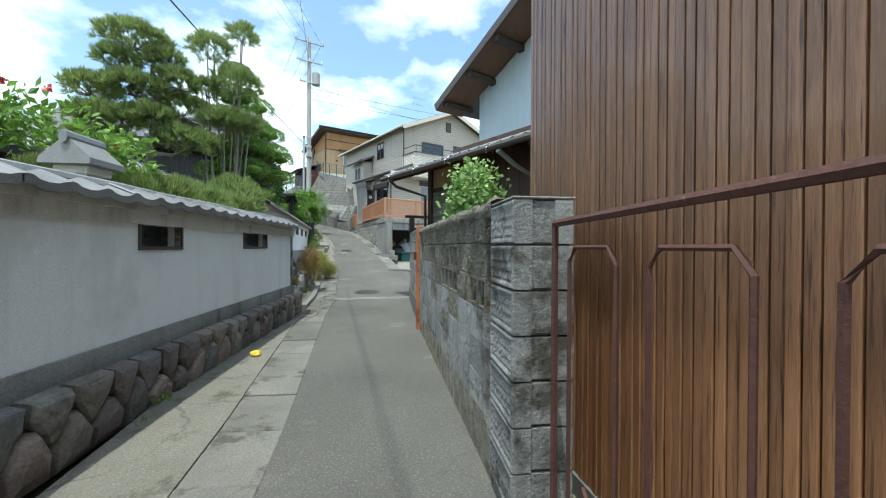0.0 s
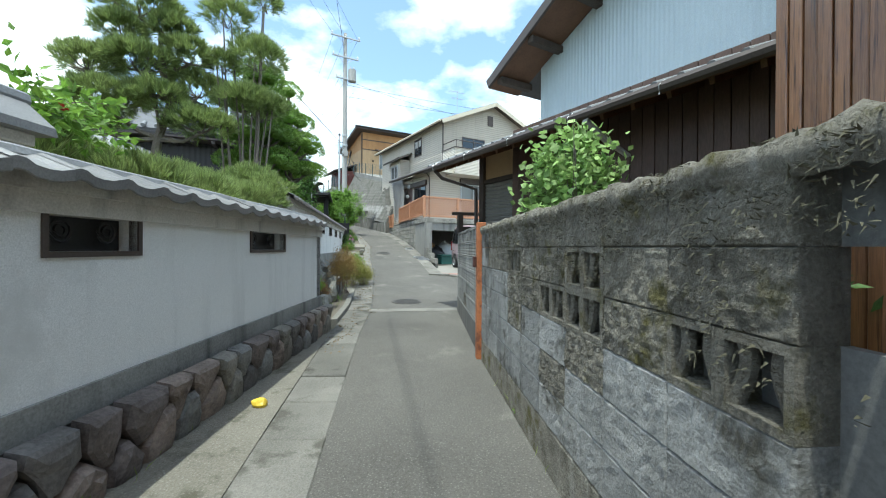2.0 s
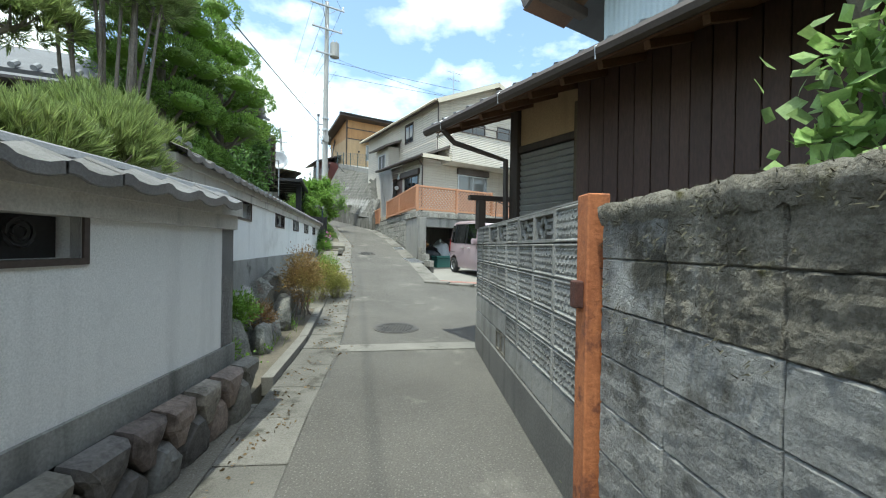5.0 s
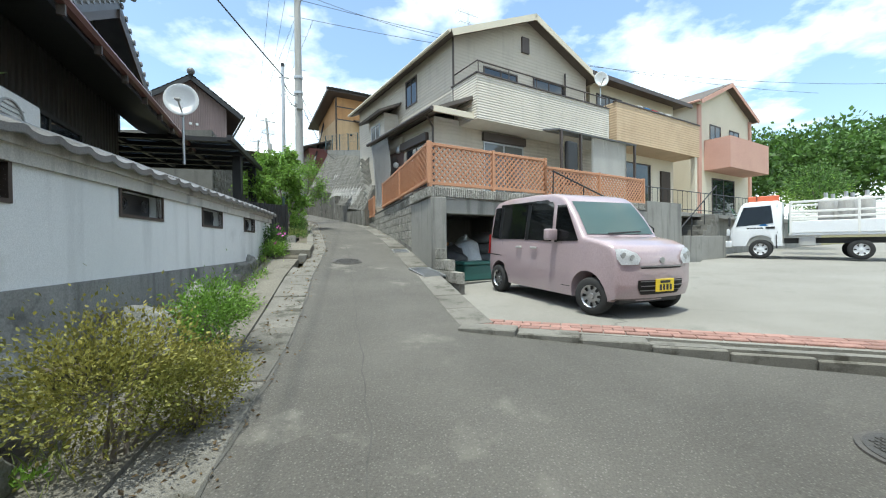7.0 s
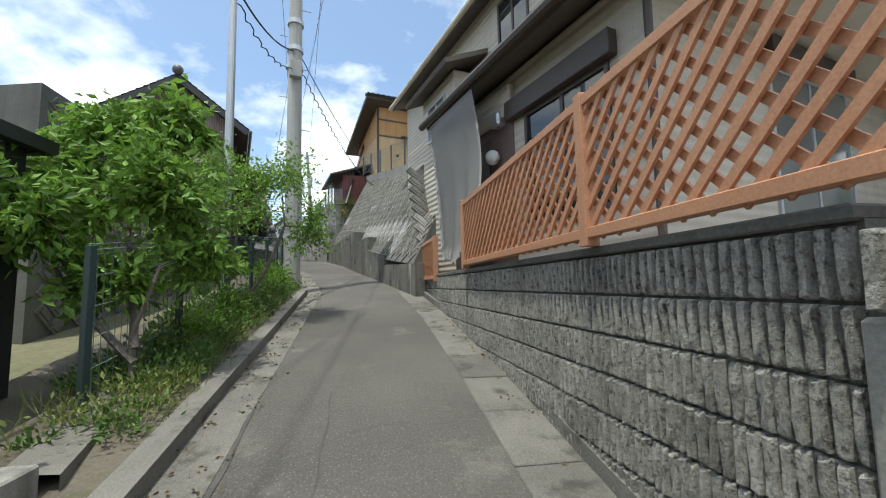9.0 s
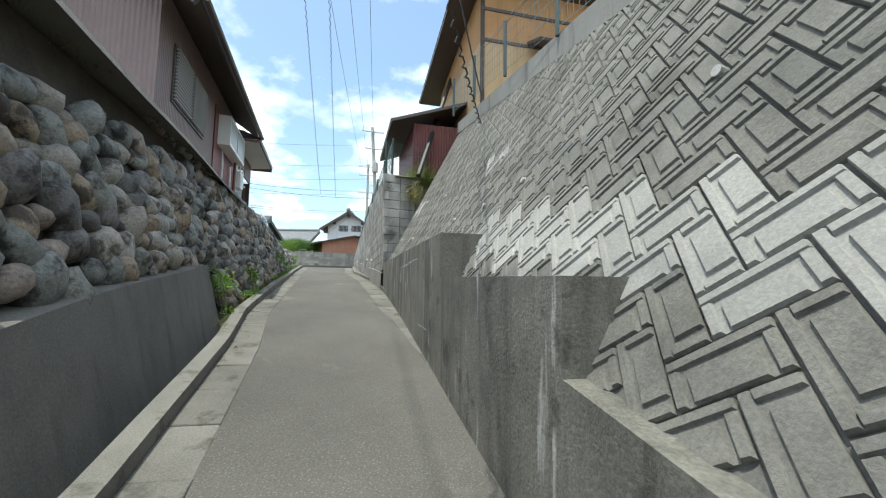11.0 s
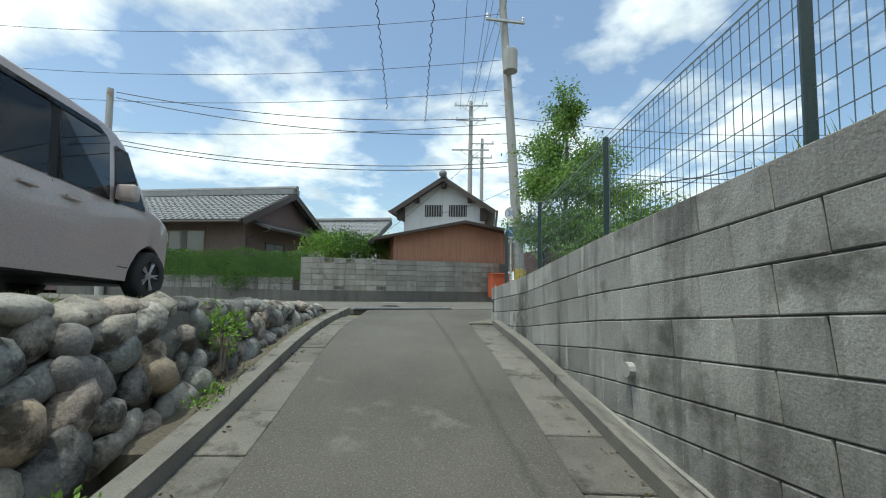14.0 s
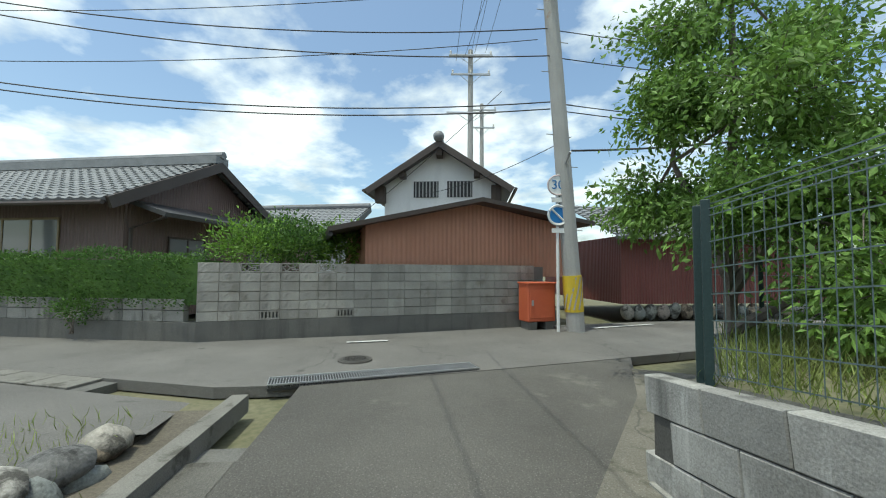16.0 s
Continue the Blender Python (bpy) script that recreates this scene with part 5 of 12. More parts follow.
# awning with canvas
aw = thing("awning", (0, 0, 0), "dark framed terrace awning with hanging off-white canvas", "awning")
bm = bmesh.new(); slab(bm, [UV @ Vector(p) for p in ((2.6, -0.7, 5.0), (6.6, -0.7, 5.0), (6.6, 0.9, 5.35), (2.6, 0.9, 5.35))], 0.05)
part("roof_panel", bm, M_AWN, aw)
for xx in (2.7, 3.6, 6.5):
    part("post", bbox((xx - 0.035, -0.7, 2.6), (xx + 0.035, -0.63, 4.98), UV), M_DKTRIM, aw)
bm = bmesh.new()
pv = None
for i in range(15):
    xx = 4.2 + 1.9 * i / 14
    row = [bm.verts.new(UV @ Vector((xx, -0.6 + 0.03 * math.sin(i * 1.3) * (1 - z / 6), z))) for z in (5.0, 4.3, 3.6, 3.05 + 0.06 * math.sin(i))]
    if pv:
        for k in range(3):
            bm.faces.new((pv[k], pv[k + 1], row[k + 1], row[k]))
    pv = row
bmesh.ops.solidify(bm, geom=bm.faces[:], thickness=0.006)
part("canvas", bm, M_CANV, aw, "hanging off-white canvas sheet", True)
part("hanging_coat", bbox((3.0, -0.66, 3.3), (3.5, -0.5, 4.7), UV, 0.06, 2), M_BLACK, aw, "dark clothes hung to dry")
# shade cloth from the pent roof
sc = thing("shade_cloth", (0, 0, 0), "grey shade cloth slung from the eave", "shade cloth")
bm = bmesh.new(); pv = None
for i in range(17):
    f = i / 16
    row = []
    for k in range(11):
        g = k / 10
        a, b = uv(-1.38, 3.1 + 1.4 * f, 5.08), Vector((-4.50 - 0.53 * f, 22.2 + 1.33 * f, 2.86 + 0.06 * math.sin(f * 9)))
        p = a.lerp(b, g)
        fold = 0.035 * math.sin(f * 21 + g * 1.5) * g + 0.16 * math.sin(math.pi * g) * (1 - f)
        row.append(bm.verts.new((p.x + 0.9 * fold, p.y + 0.38 * fold, p.z)))
    if pv:
        for k in range(10):
            bm.faces.new((pv[k], pv[k + 1], row[k + 1], row[k]))
    pv = row
bmesh.ops.solidify(bm, geom=bm.faces[:], thickness=0.006)
part("cloth", bm, M_SHADEC, sc, "", True)


def antenna(x, y, z, h, label):
    a = thing("tv_antenna", (x, y, z), label, "antenna", "roof antennas", rz=35)
    part("mast", bar([(0, 0, 0), (0, 0, h)], 0.016, 5), M_STEEL, a)
    for zz, ln in ((h - 0.1, 1.0), (h - 0.5, 0.8)):
        part("boom", bar([(-ln / 2, 0, zz), (ln / 2, 0, zz)], 0.01, 4), M_STEEL, a)
        for k in range(7):
            xx = -ln / 2 + ln * k / 6
            part("element", bar([(xx, -0.22 + 0.02 * k, zz), (xx, 0.22 - 0.02 * k, zz)], 0.006, 4), M_STEEL, a)
    return a


p = UV @ Vector((3.0, 4.5, 9.35))
antenna(p.x, p.y, p.z, 1.9, "thin metal television antenna on the beige house roof")

# house D and house E further along the terrace
hd = thing("tan_house", (0, 0, 0), "two-storey cream house with a tan tiled balcony", "house")
bm = bmesh.new(); box(bm, (6.9, 1.5, 2.5), (13.2, 9, 8.15), UV)
part("wall", bm, M_CRW, hd)
bm = bmesh.new()
c = [(6.3, 0.9, 8.15), (13.7, 0.9, 8.15), (13.7, 9.6, 8.15), (6.3, 9.6, 8.15)]
top = [(8.8, 4.2, 9.5), (11.3, 4.2, 9.5), (11.3, 6.3, 9.5), (8.8, 6.3, 9.5)]
a = [bm.verts.new(UV @ Vector(q)) for q in c]; b = [bm.verts.new(UV @ Vector(q)) for q in top]
bm.faces.new(b); bm.faces.new(a[::-1])
for i in range(4):
    bm.faces.new((a[i], a[(i + 1) % 4], b[(i + 1) % 4], b[i]))
part("roof", bm, M_ROOFB, hd)
part("fascia", bbox((6.25, 0.85, 8.0), (13.75, 0.93, 8.17), UV), M_DKTRIM, hd)
bm = bmesh.new()
for lo, hi in (((6.9, 0.3, 5.45), (13.2, 1.5, 5.6)), ((6.9, 0.3, 5.6), (13.2, 0.42, 6.9)), ((6.9, 0.42, 5.6), (7.02, 1.5, 6.9)), ((13.08, 0.42, 5.6), (13.2, 1.5, 6.9))):
    box(bm, lo, hi, UV)
part("balcony", bm, S_TAN, hd, "tan tile-pattern balcony parapet")
part("balcony_coping", bbox((6.87, 0.27, 6.9), (13.23, 0.45, 6.95), UV), M_DKTRIM, hd)
part("column", bbox((12.9, 0.35, 2.5), (13.1, 0.55, 5.45), UV, 0.01), M_CRW, hd)
window(hd, UV, 8.6, 11.2, 2.7, 5.1, 1.5, False, 2, M_DKTRIM)
window(hd, UV, 7.3, 9.0, 6.2, 7.7, 1.5, False, 2, M_DKTRIM)
window(hd, UV, 10.4, 12.4, 6.2, 7.7, 1.5, False, 2, M_DKTRIM)
part("door", bbox((12.0, 1.42, 2.6), (12.8, 1.52, 4.9), UV, 0.01), M_WOODD, hd, "dark panelled front door")
for k, cm in enumerate((M_CANV, M_BLUES, M_REDS, M_GREY, M_CANV)):
    part("laundry", bbox((9.2 + 0.55 * k, 0.85, 6.75), (9.6 + 0.55 * k, 0.9, 7.35), UV, 0.02), cm, hd, "clothes drying on the balcony")

he = thing("salmon_house", (0, 0, 0), "cream gabled house with a salmon balcony", "house")
bm = bmesh.new(); gable_walls(bm, UV, 14.9, 21.0, 1.2, 9, 2.5, 8.65, 10.0)
part("wall", bm, M_CRW, he)
roof_pair(he, UV, 14.9, 21.0, 1.2, 9, 8.65, 10.0, 0.35, 0.35, 0.1, M_ROOFB, M_PINK)
bm = bmesh.new()
for lo, hi in (((15.6, 0.0, 5.2), (20.2, 1.2, 5.4)), ((15.6, 0.0, 5.4), (20.2, 0.12, 6.75)), ((15.6, 0.12, 5.4), (15.72, 1.2, 6.75)), ((20.08, 0.12, 5.4), (20.2, 1.2, 6.75))):
    box(bm, lo, hi, UV)
part("balcony", bm, M_PINK, he, "salmon rendered balcony")
part("corner_strip", bbox((14.85, 1.1, 2.5), (15.15, 1.19, 8.5), UV), M_PINK, he)
part("corner_strip", bbox((20.8, 1.1, 2.5), (21.05, 1.19, 8.5), UV), M_PINK, he)
window(he, UV, 16.2, 17.4, 6.3, 7.7, 1.2, False, 2, M_DKTRIM)
window(he, UV, 18.4, 19.6, 6.3, 7.7, 1.2, False, 2, M_DKTRIM)
window(he, UV, 16.4, 19.0, 2.8, 4.9, 1.2, False, 2, M_DKTRIM)

# ---- the beige house's terrace: garage, walls, lattice, stairs ----
bm = bmesh.new()
prism(bm, [(-2.30, 17.25), tuple(uv(24, -1.1)[:2]), tuple(uv(24, 12)[:2]), tuple(uv(4, 12)[:2]), (-5.85, 26.2), (-2.95, 18.8)], 2.40, 2.52)
tr = tagged(link("terrace_slab", bm, M_CONCW), "concrete terrace slab above the garage", "terrace", kind="structure")
bm = bmesh.new()
box(bm, (1.6, -2.36, 0.3), (4.4, -2.12, 2.40), UV)
box(bm, (4.4, -2.36, 0.3), (6.3, -2.12, 2.72), UV)
box(bm, (6.3, -1.2, 0.3), (24, -1.0, 2.62), UV)
box(bm, (6.1, -2.12, 0.3), (6.3, -1.0, 2.72), UV)
tagged(link("wall_terrace_front", bm, M_CONCW), "stained grey concrete retaining wall beside the garage", "wall", kind="structure")
gar = tagged(link("garage_interior", bmesh.new(), M_CONCW), "bare concrete garage bay under the terrace", "garage", kind="structure")
bm = bmesh.new()
box(bm, (-1.45, 2.6, 0.6), (1.8, 2.75, 2.40), UV); box(bm, (1.62, -2.1, 0.6), (1.8, 2.6, 2.40), UV)
part("inner_wall", bm, M_CONCW, gar)
part("lintel", bbox((-2.62, -2.38, 2.12), (4.4, -2.1, 2.40), UV, 0.01), M_CONCW, gar)
part("floor_slab", bbox((-2.6, -2.4, 0.5), (1.7, 2.6, 0.72), UV), M_CONC, gar, "pale concrete garage floor")

# lane-side wall: smooth panel, then ribbed blocks
LA, LB, LC = (-2.47, 17.05), (-3.10, 18.65), (-6.15, 26.3)
mp_ = along(LB, LA)
wp = tagged(link("wall_lane_panel", bbox((0, 0, 0.4), (dist2(LA, LB), 0.3, 2.42), mp_, 0.012), M_CONCW), "smooth stained concrete panel at the garage corner", "wall", kind="structure")
part("inset_pillar", bbox((dist2(LA, LB) - 0.28, -0.012, 0.5), (dist2(LA, LB) + 0.01, 0.0, 2.3), mp_), M_CONCW, wp)


def rib_block():
    bm = bmesh.new()
    prof = []
    n = 8
    for i in range(n):
        a = -0.195 + 0.39 * i / n
        w = 0.39 / n
        prof += [(a + 0.002, 0.0), (a + 0.008, -0.024), (a + w - 0.016, -0.027), (a + w - 0.011, 0.0)]
    lo = [bm.verts.new((x, y * 0.75 + 0.008 + RNG.uniform(-0.003, 0.003), -0.094)) for x, y in prof]
    mids = [[bm.verts.new((x + RNG.uniform(-0.002, 0.002), y + RNG.uniform(-0.006, 0.006), zz + RNG.uniform(-0.008, 0.008))) for x, y in prof] for zz in (-0.084, -0.03, 0.03, 0.084)]
    hi = [bm.verts.new((x, y * 0.75 + 0.008 + RNG.uniform(-0.003, 0.003), 0.094)) for x, y in prof]
    lv = [lo] + mids + [hi]
    for a, b in zip(lv, lv[1:]):
        for i in range(len(prof) - 1):
            bm.faces.new((a[i], a[i + 1], b[i + 1], b[i]))
    c = [bm.verts.new(p) for p in ((-0.195, 0.1, -0.095), (0.195, 0.1, -0.095), (0.195, 0.1, 0.095), (-0.195, 0.1, 0.095))]
    bm.faces.new(hi + [c[2], c[3]]); bm.faces.new([c[0], c[1]] + lo[::-1])
    bm.faces.new([hi[0], c[3], c[0], lo[0]] + [q[0] for q in mids]); bm.faces.new([c[2], hi[-1]] + [q[-1] for q in mids[::-1]] + [lo[-1], c[1]])
    bmesh.ops.recalc_face_normals(bm, faces=bm.faces[:])
    me = bpy.data.meshes.new("ribbed_block"); bm.to_mesh(me); bm.free()
    me.materials.append(M_RIB)
    return me


M_RIB = surf("split_rib_block", (0.21, 0.20, 0.178), (0.46, 0.445, 0.40), 22.0, 0.95, 1.0, 60, streak=0.4, pale=0.3, rand=0.14, spot=(0.12, 0.113, 0.098), spot_scale=30, spot_at=0.54, bdist=0.02)
RIBS = [rib_block() for _ in range(3)]
mr_, lr_ = along(LC, LB), dist2(LB, LC)
wr_ = tagged(link("wall_lane_ribbed", bbox((0, 0.06, 0.9), (lr_, 0.3, 2.66), mr_), BACKED), "split-rib concrete block retaining wall along the lane", "wall", kind="structure")
part("coping", bbox((-0.02, 0.02, 2.655), (lr_, 0.32, 2.70), mr_, 0.008), M_CONCD, wr_)
for r in range(8):
    for i in range(int(lr_ / BL)):
        z = 2.65 - BH * (r + 0.5)
        p = mr_ @ Vector((lr_ - BL * (i + 0.5), 0, z))
        if z + 0.1 > gz(p.x, p.y):
            piece(RIBS[(i + r) % 3], "ribbed_block", mr_ @ Matrix.Translation((lr_ - BL * (i + 0.5), 0.05, z)), wr_)
# ribbed course over the garage and its corner
for i in range(18):
    piece(RIBS[i % 3], "ribbed_block", UV @ Matrix.Translation((-2.75 + BL * i, -2.40, 2.53)), wr_)
ml_ = along(LB, LA)
for i in range(4):
    piece(RIBS[i % 3], "ribbed_block", ml_ @ Matrix.Translation((0.24 + BL * i, -0.02, 2.53)), wr_)


# orange lattice screens
def clip_line(p, d, w, h):
    """The stretch of p + s d inside a w x h rectangle."""
    lo, hi = -1e9, 1e9
    for c, dd, top in ((p[0], d[0], w), (p[1], d[1], h)):
        a, b = (0 - c) / dd, (top - c) / dd
        lo, hi = max(lo, min(a, b)), min(hi, max(a, b))
    return (lo, hi) if hi - lo > 0.05 else None


def lattice(a, b, z0, z1, label, pitch=0.127, group="orange lattice screens", bay=1.8):
    m, w, h = along(a, b), dist2(a, b), z1 - z0
    t = thing("lattice_screen", (a[0], a[1], z0), label, "lattice", group, rz=math.degrees(math.atan2(b[1] - a[1], b[0] - a[0])))
    fr = 0.055
    part("top_rail", bbox((0, -0.03, h - fr), (w, 0.03, h), None, 0.004), M_LATT, t)
    part("bottom_rail", bbox((0, -0.03, 0), (w, 0.03, fr), None, 0.004), M_LATT, t)
    n = max(1, round(w / bay))
    for k in range(n + 1):
        x = w * k / n
        part("post", bbox((x - 0.035, -0.04, -0.04), (x + 0.035, 0.04, h + 0.02), None, 0.004), M_LATT, t)
    s = 0.70710678
    cnt = int((w + h) / pitch)
    for k in range(1, cnt + 1):
        for sign, y in ((1, -0.012), (-1, 0.012)):
            p = (k * pitch - h, 0.0) if sign > 0 else (k * pitch, 0.0)
            d = (s * sign, s)
            c = clip_line(p, d, w, h)
            if not c:
                continue
            u = Vector((p[0] + d[0] * c[0], y, p[1] + d[1] * c[0])); v = Vector((p[0] + d[0] * c[1], y, p[1] + d[1] * c[1]))
            dv = (v - u).normalized()
            nn = Vector((-dv.z, 0, dv.x)) * 0.017
            yy = Vector((0, 0.008, 0))
            bm = bmesh.new()
            q = [bm.verts.new(x_ + sg * nn + s2 * yy) for x_ in (u, v) for sg in (-1, 1) for s2 in (-1, 1)]
            for f in ((0, 1, 3, 2), (4, 6, 7, 5), (0, 4, 5, 1), (2, 3, 7, 6), (0, 2, 6, 4), (1, 5, 7, 3)):
                bm.faces.new([q[i] for i in f])
            bmesh.ops.recalc_face_normals(bm, faces=bm.faces[:])
            part("slat", bm, M_LATT, t)
    return t


pf0, pf1, pf2 = uv(-2.93, -2.3), uv(0.25, -2.3), uv(4.3, -2.3)
lattice(pf0[:2], pf1[:2], 2.68, 3.50, "tall orange wooden lattice above the garage")
lattice(pf1[:2], pf2[:2], 2.64, 3.34, "low orange wooden lattice beside the awning")
lattice((-4.51, 22.17), (-2.53, 17.2), 2.74, 3.50, "long orange wooden lattice along the lane wall", bay=3.0)
lattice((-5.95, 25.75), (-5.3, 24.2), 2.62, 3.35, "short orange lattice beyond the shade cloth")

# stairs with rails
st = thing("outdoor_stairs", (0, 0, 0), "grey concrete steps up to the terrace houses", "stairs")
for k in range(9):
    part("step", bbox((6.35 + 0.29 * k, -2.3, 0.7), (6.35 + 0.29 * (k + 1), -1.2, 0.98 + 0.185 * k), UV, 0.008), M_CONC, st)
part("rail", bar([uv(6.4, -2.2, 1.85), uv(9.0, -2.2, 3.5)], 0.02, 6), M_BLACK, st)
for k in range(4):
    part("rail_post", bar([uv(6.4 + 0.86 * k, -2.2, 1.0 + 0.55 * k), uv(6.4 + 0.86 * k, -2.2, 1.86 + 0.548 * k)], 0.016, 5), M_BLACK, st)
part("side_wall", bbox((6.35, -2.42, 0.5), (9.2, -2.3, 1.7), UV, 0.01), M_CONCW, st)
hrail = thing("handrail", (0, 0, 0), "dark metal handrail down from the terrace", "handrail")
part("rail", bar([uv(0.3, -2.5, 3.2), uv(2.6, -2.5, 2.6), uv(4.3, -2.6, 1.9), uv(4.35, -2.6, 1.0)], 0.02, 6), M_BLACK, hrail)
for x, z in ((0.32, 3.2), (1.4, 2.9), (2.6, 2.6), (3.5, 2.25)):
    part("rail_post", bar([uv(x, -2.5, z), uv(x, -2.47, max(0.9, z - 0.75))], 0.016, 5), M_BLACK, hrail)
fe = thing("terrace_railing", (0, 0, 0), "thin dark railing along the terrace edge", "railing")
for zz in (3.45, 2.75):
    part("rail", bar([uv(6.4, -1.1, zz), uv(23, -1.1, zz)], 0.018, 5), M_BLACK, fe)
for k in range(48):
    x = 6.5 + 0.34 * k
    part("baluster", bar([uv(x, -1.1, 2.62), uv(x, -1.1, 3.45)], 0.009, 4), M_BLACK, fe)

# parking court
bm = bmesh.new()
poly = [(-1.85, 13.95), (0.6, 13.3), (3.6, 12.6), (22, 12.0), (26, 38), (9.0, 28.2), (5.6, 22.6), (2.4, 21.1), (-2.3, 17.0)]
prism(bm, poly, 0.2, [0.55 + 0.034 * (y - 13.5) + 0.012 for x, y in poly])
M_COURT = cracked(surf("court_concrete", (0.18, 0.172, 0.152), (0.265, 0.255, 0.23), 0.6, 0.92, 0.4, 60, spot=(0.19, 0.185, 0.165), spot_scale=1.2, spot_at=0.58), 0.35, 0.004, 0.8, (0.10, 0.097, 0.085))
tagged(link("parking_court", bm, M_COURT), "pale concrete parking court in front of the garage", "parking court", kind="structure")


def lot_z(x, y):
    return 0.562 + 0.034 * (y - 13.5)


# edge blocks and red pavers of the court, one by one
edge = tagged(link("court_edge", bbox((0, 0, -0.3), (6.0, 0.1, -0.06), along((-1.9, 13.75), (3.7, 12.35)) @ Matrix.Translation((0, 0, 0.6))), M_CONC), "concrete edge of the parking court", "kerb", kind="structure")
me_ = along((-1.9, 13.72), (3.7, 12.35))
for k in range(9):
    p = me_ @ Vector((0.62 * k + 0.31, 0, 0))
    part("edge_block", bbox((0.62 * k + 0.008, -0.02, 0.3), (0.62 * k + 0.612, 0.25, gz(p.x, p.y) + 0.05), me_, 0.012), M_CONC, edge)
bm = bbox((-0.1, -0.05, -0.03), (0.1, 0.05, 0.03), None, 0.006)
PAV = bpy.data.meshes.new("red_paver"); bm.to_mesh(PAV); bm.free(); PAV.materials.append(M_BRICK)
for r in range(3):
    for k in range(27):
        x, y = 0.105 + 0.21 * k + 0.1 * (r % 2), 0.31 + 0.11 * r
        p = me_ @ Vector((x, y, 0))
        piece(PAV, "red_paver", me_ @ Matrix.Translation((x, y, lot_z(p.x, p.y) - 0.012 + RNG.uniform(-0.003, 0.003))), edge)
mk2 = along((3.55, 12.9), (9.5, 19.5))
for r in range(3):
    for k in range(40):
        x, y = 0.105 + 0.21 * k + 0.1 * (r % 2), 0.05 + 0.11 * r
        p = mk2 @ Vector((x, y, 0))
        piece(PAV, "red_paver", mk2 @ Matrix.Translation((x, y, lot_z(p.x, p.y) - 0.012)), edge)
# low stepped block wall beside the garage
lw = thing("stepped_block_wall", (0, 0, 0), "low stepped wall of split-rib blocks beside the garage", "low wall")
for k, n_ in enumerate((1, 2, 3)):
    for r in range(n_):
        piece(RIBS[(k + r) % 3], "ribbed_block", along((-2.5, 17.35), (-1.95, 16.15)) @ Matrix.Translation((1.2 - 0.4 * k, -0.02, 0.93 + 0.2 * r)), lw)
part("core", bbox((0.2, 0.0, 0.5), (1.35, 0.1, 1.02), along((-2.5, 17.35), (-1.95, 16.15))), M_CONC, lw)


# ---- slope of patterned blocks above the lane ----
NV = Vector((0.82, 0.572, 0))
Bn, Bf = Vector((-6.0, 25.3, 2.95)), Vector((-13.15, 35.85, 4.35))
Tn, Tf = Bn + NV * 1.3 + Vector((0, 0, 2.5)), Bf + NV * 2.0 + Vector((0, 0, 3.9))
sl = tagged(link("wall_slope", bmesh.new(), M_CONCW), "steep retaining slope faced with interlocking patterned blocks", "retaining wall", kind="structure")
bm = bmesh.new()
slab(bm, [Bn, Bf, Tf, Tn], 0.3)
part("backing", bm, M_CONCD, sl)
M_KUMI = surf("kumi_block", (0.12, 0.116, 0.102), (0.205, 0.197, 0.175), 3.0, 0.95, 0.6, 50, rand=0.16, streak=0.4, spot=(0.10, 0.096, 0.08), spot_scale=1.2, spot_at=0.55)
M_KUMIN = surf("new_kumi_block", (0.27, 0.263, 0.243), (0.36, 0.352, 0.327), 2.0, 0.95, 0.4, 50, rand=0.12, streak=0.2)


def kumi(mat, L=0.34, W=0.17):
    """A slope block with a U-shaped groove in its cast face."""
    bm = bmesh.new()
    a, b = L / 2 - 0.006, W / 2 - 0.006
    lo = [bm.verts.new((sx * a, sy * b, -0.03)) for sx, sy in ((-1, -1), (1, -1), (1, 1), (-1, 1))]
    up = [bm.verts.new((sx * a, sy * b, 0.010)) for sx, sy in ((-1, -1), (1, -1), (1, 1), (-1, 1))]
    for i in range(4):
        bm.faces.new((lo[i], lo[(i + 1) % 4], up[(i + 1) % 4], up[i]))
    bm.faces.new(up)
    g0, g1, t = 0.036, 0.058, 0.024
    for x0, y0, x1, y1 in ((-a, b - g0, a, b), (-a, -b, -a + g0, b - g0), (a - g0, -b, a, b - g0), (-a + g1, -b, a - g1, b - g1)):
        q = [bm.verts.new((x, y, z)) for z, e in ((0.010, 0.0), (t, 0.005)) for x, y in ((x0 + e, y0 + e), (x1 - e, y0 + e), (x1 - e, y1 - e), (x0 + e, y1 - e))]
        bm.faces.new(q[4:])
        for i in range(4):
            bm.faces.new((q[i], q[(i + 1) % 4], q[4 + (i + 1) % 4], q[4 + i]))
    me = bpy.data.meshes.new("patterned_slope_block"); bm.to_mesh(me); bm.free(); me.materials.append(mat)
    return me


KUM, KUMN = kumi(M_KUMI), kumi(M_KUMIN)


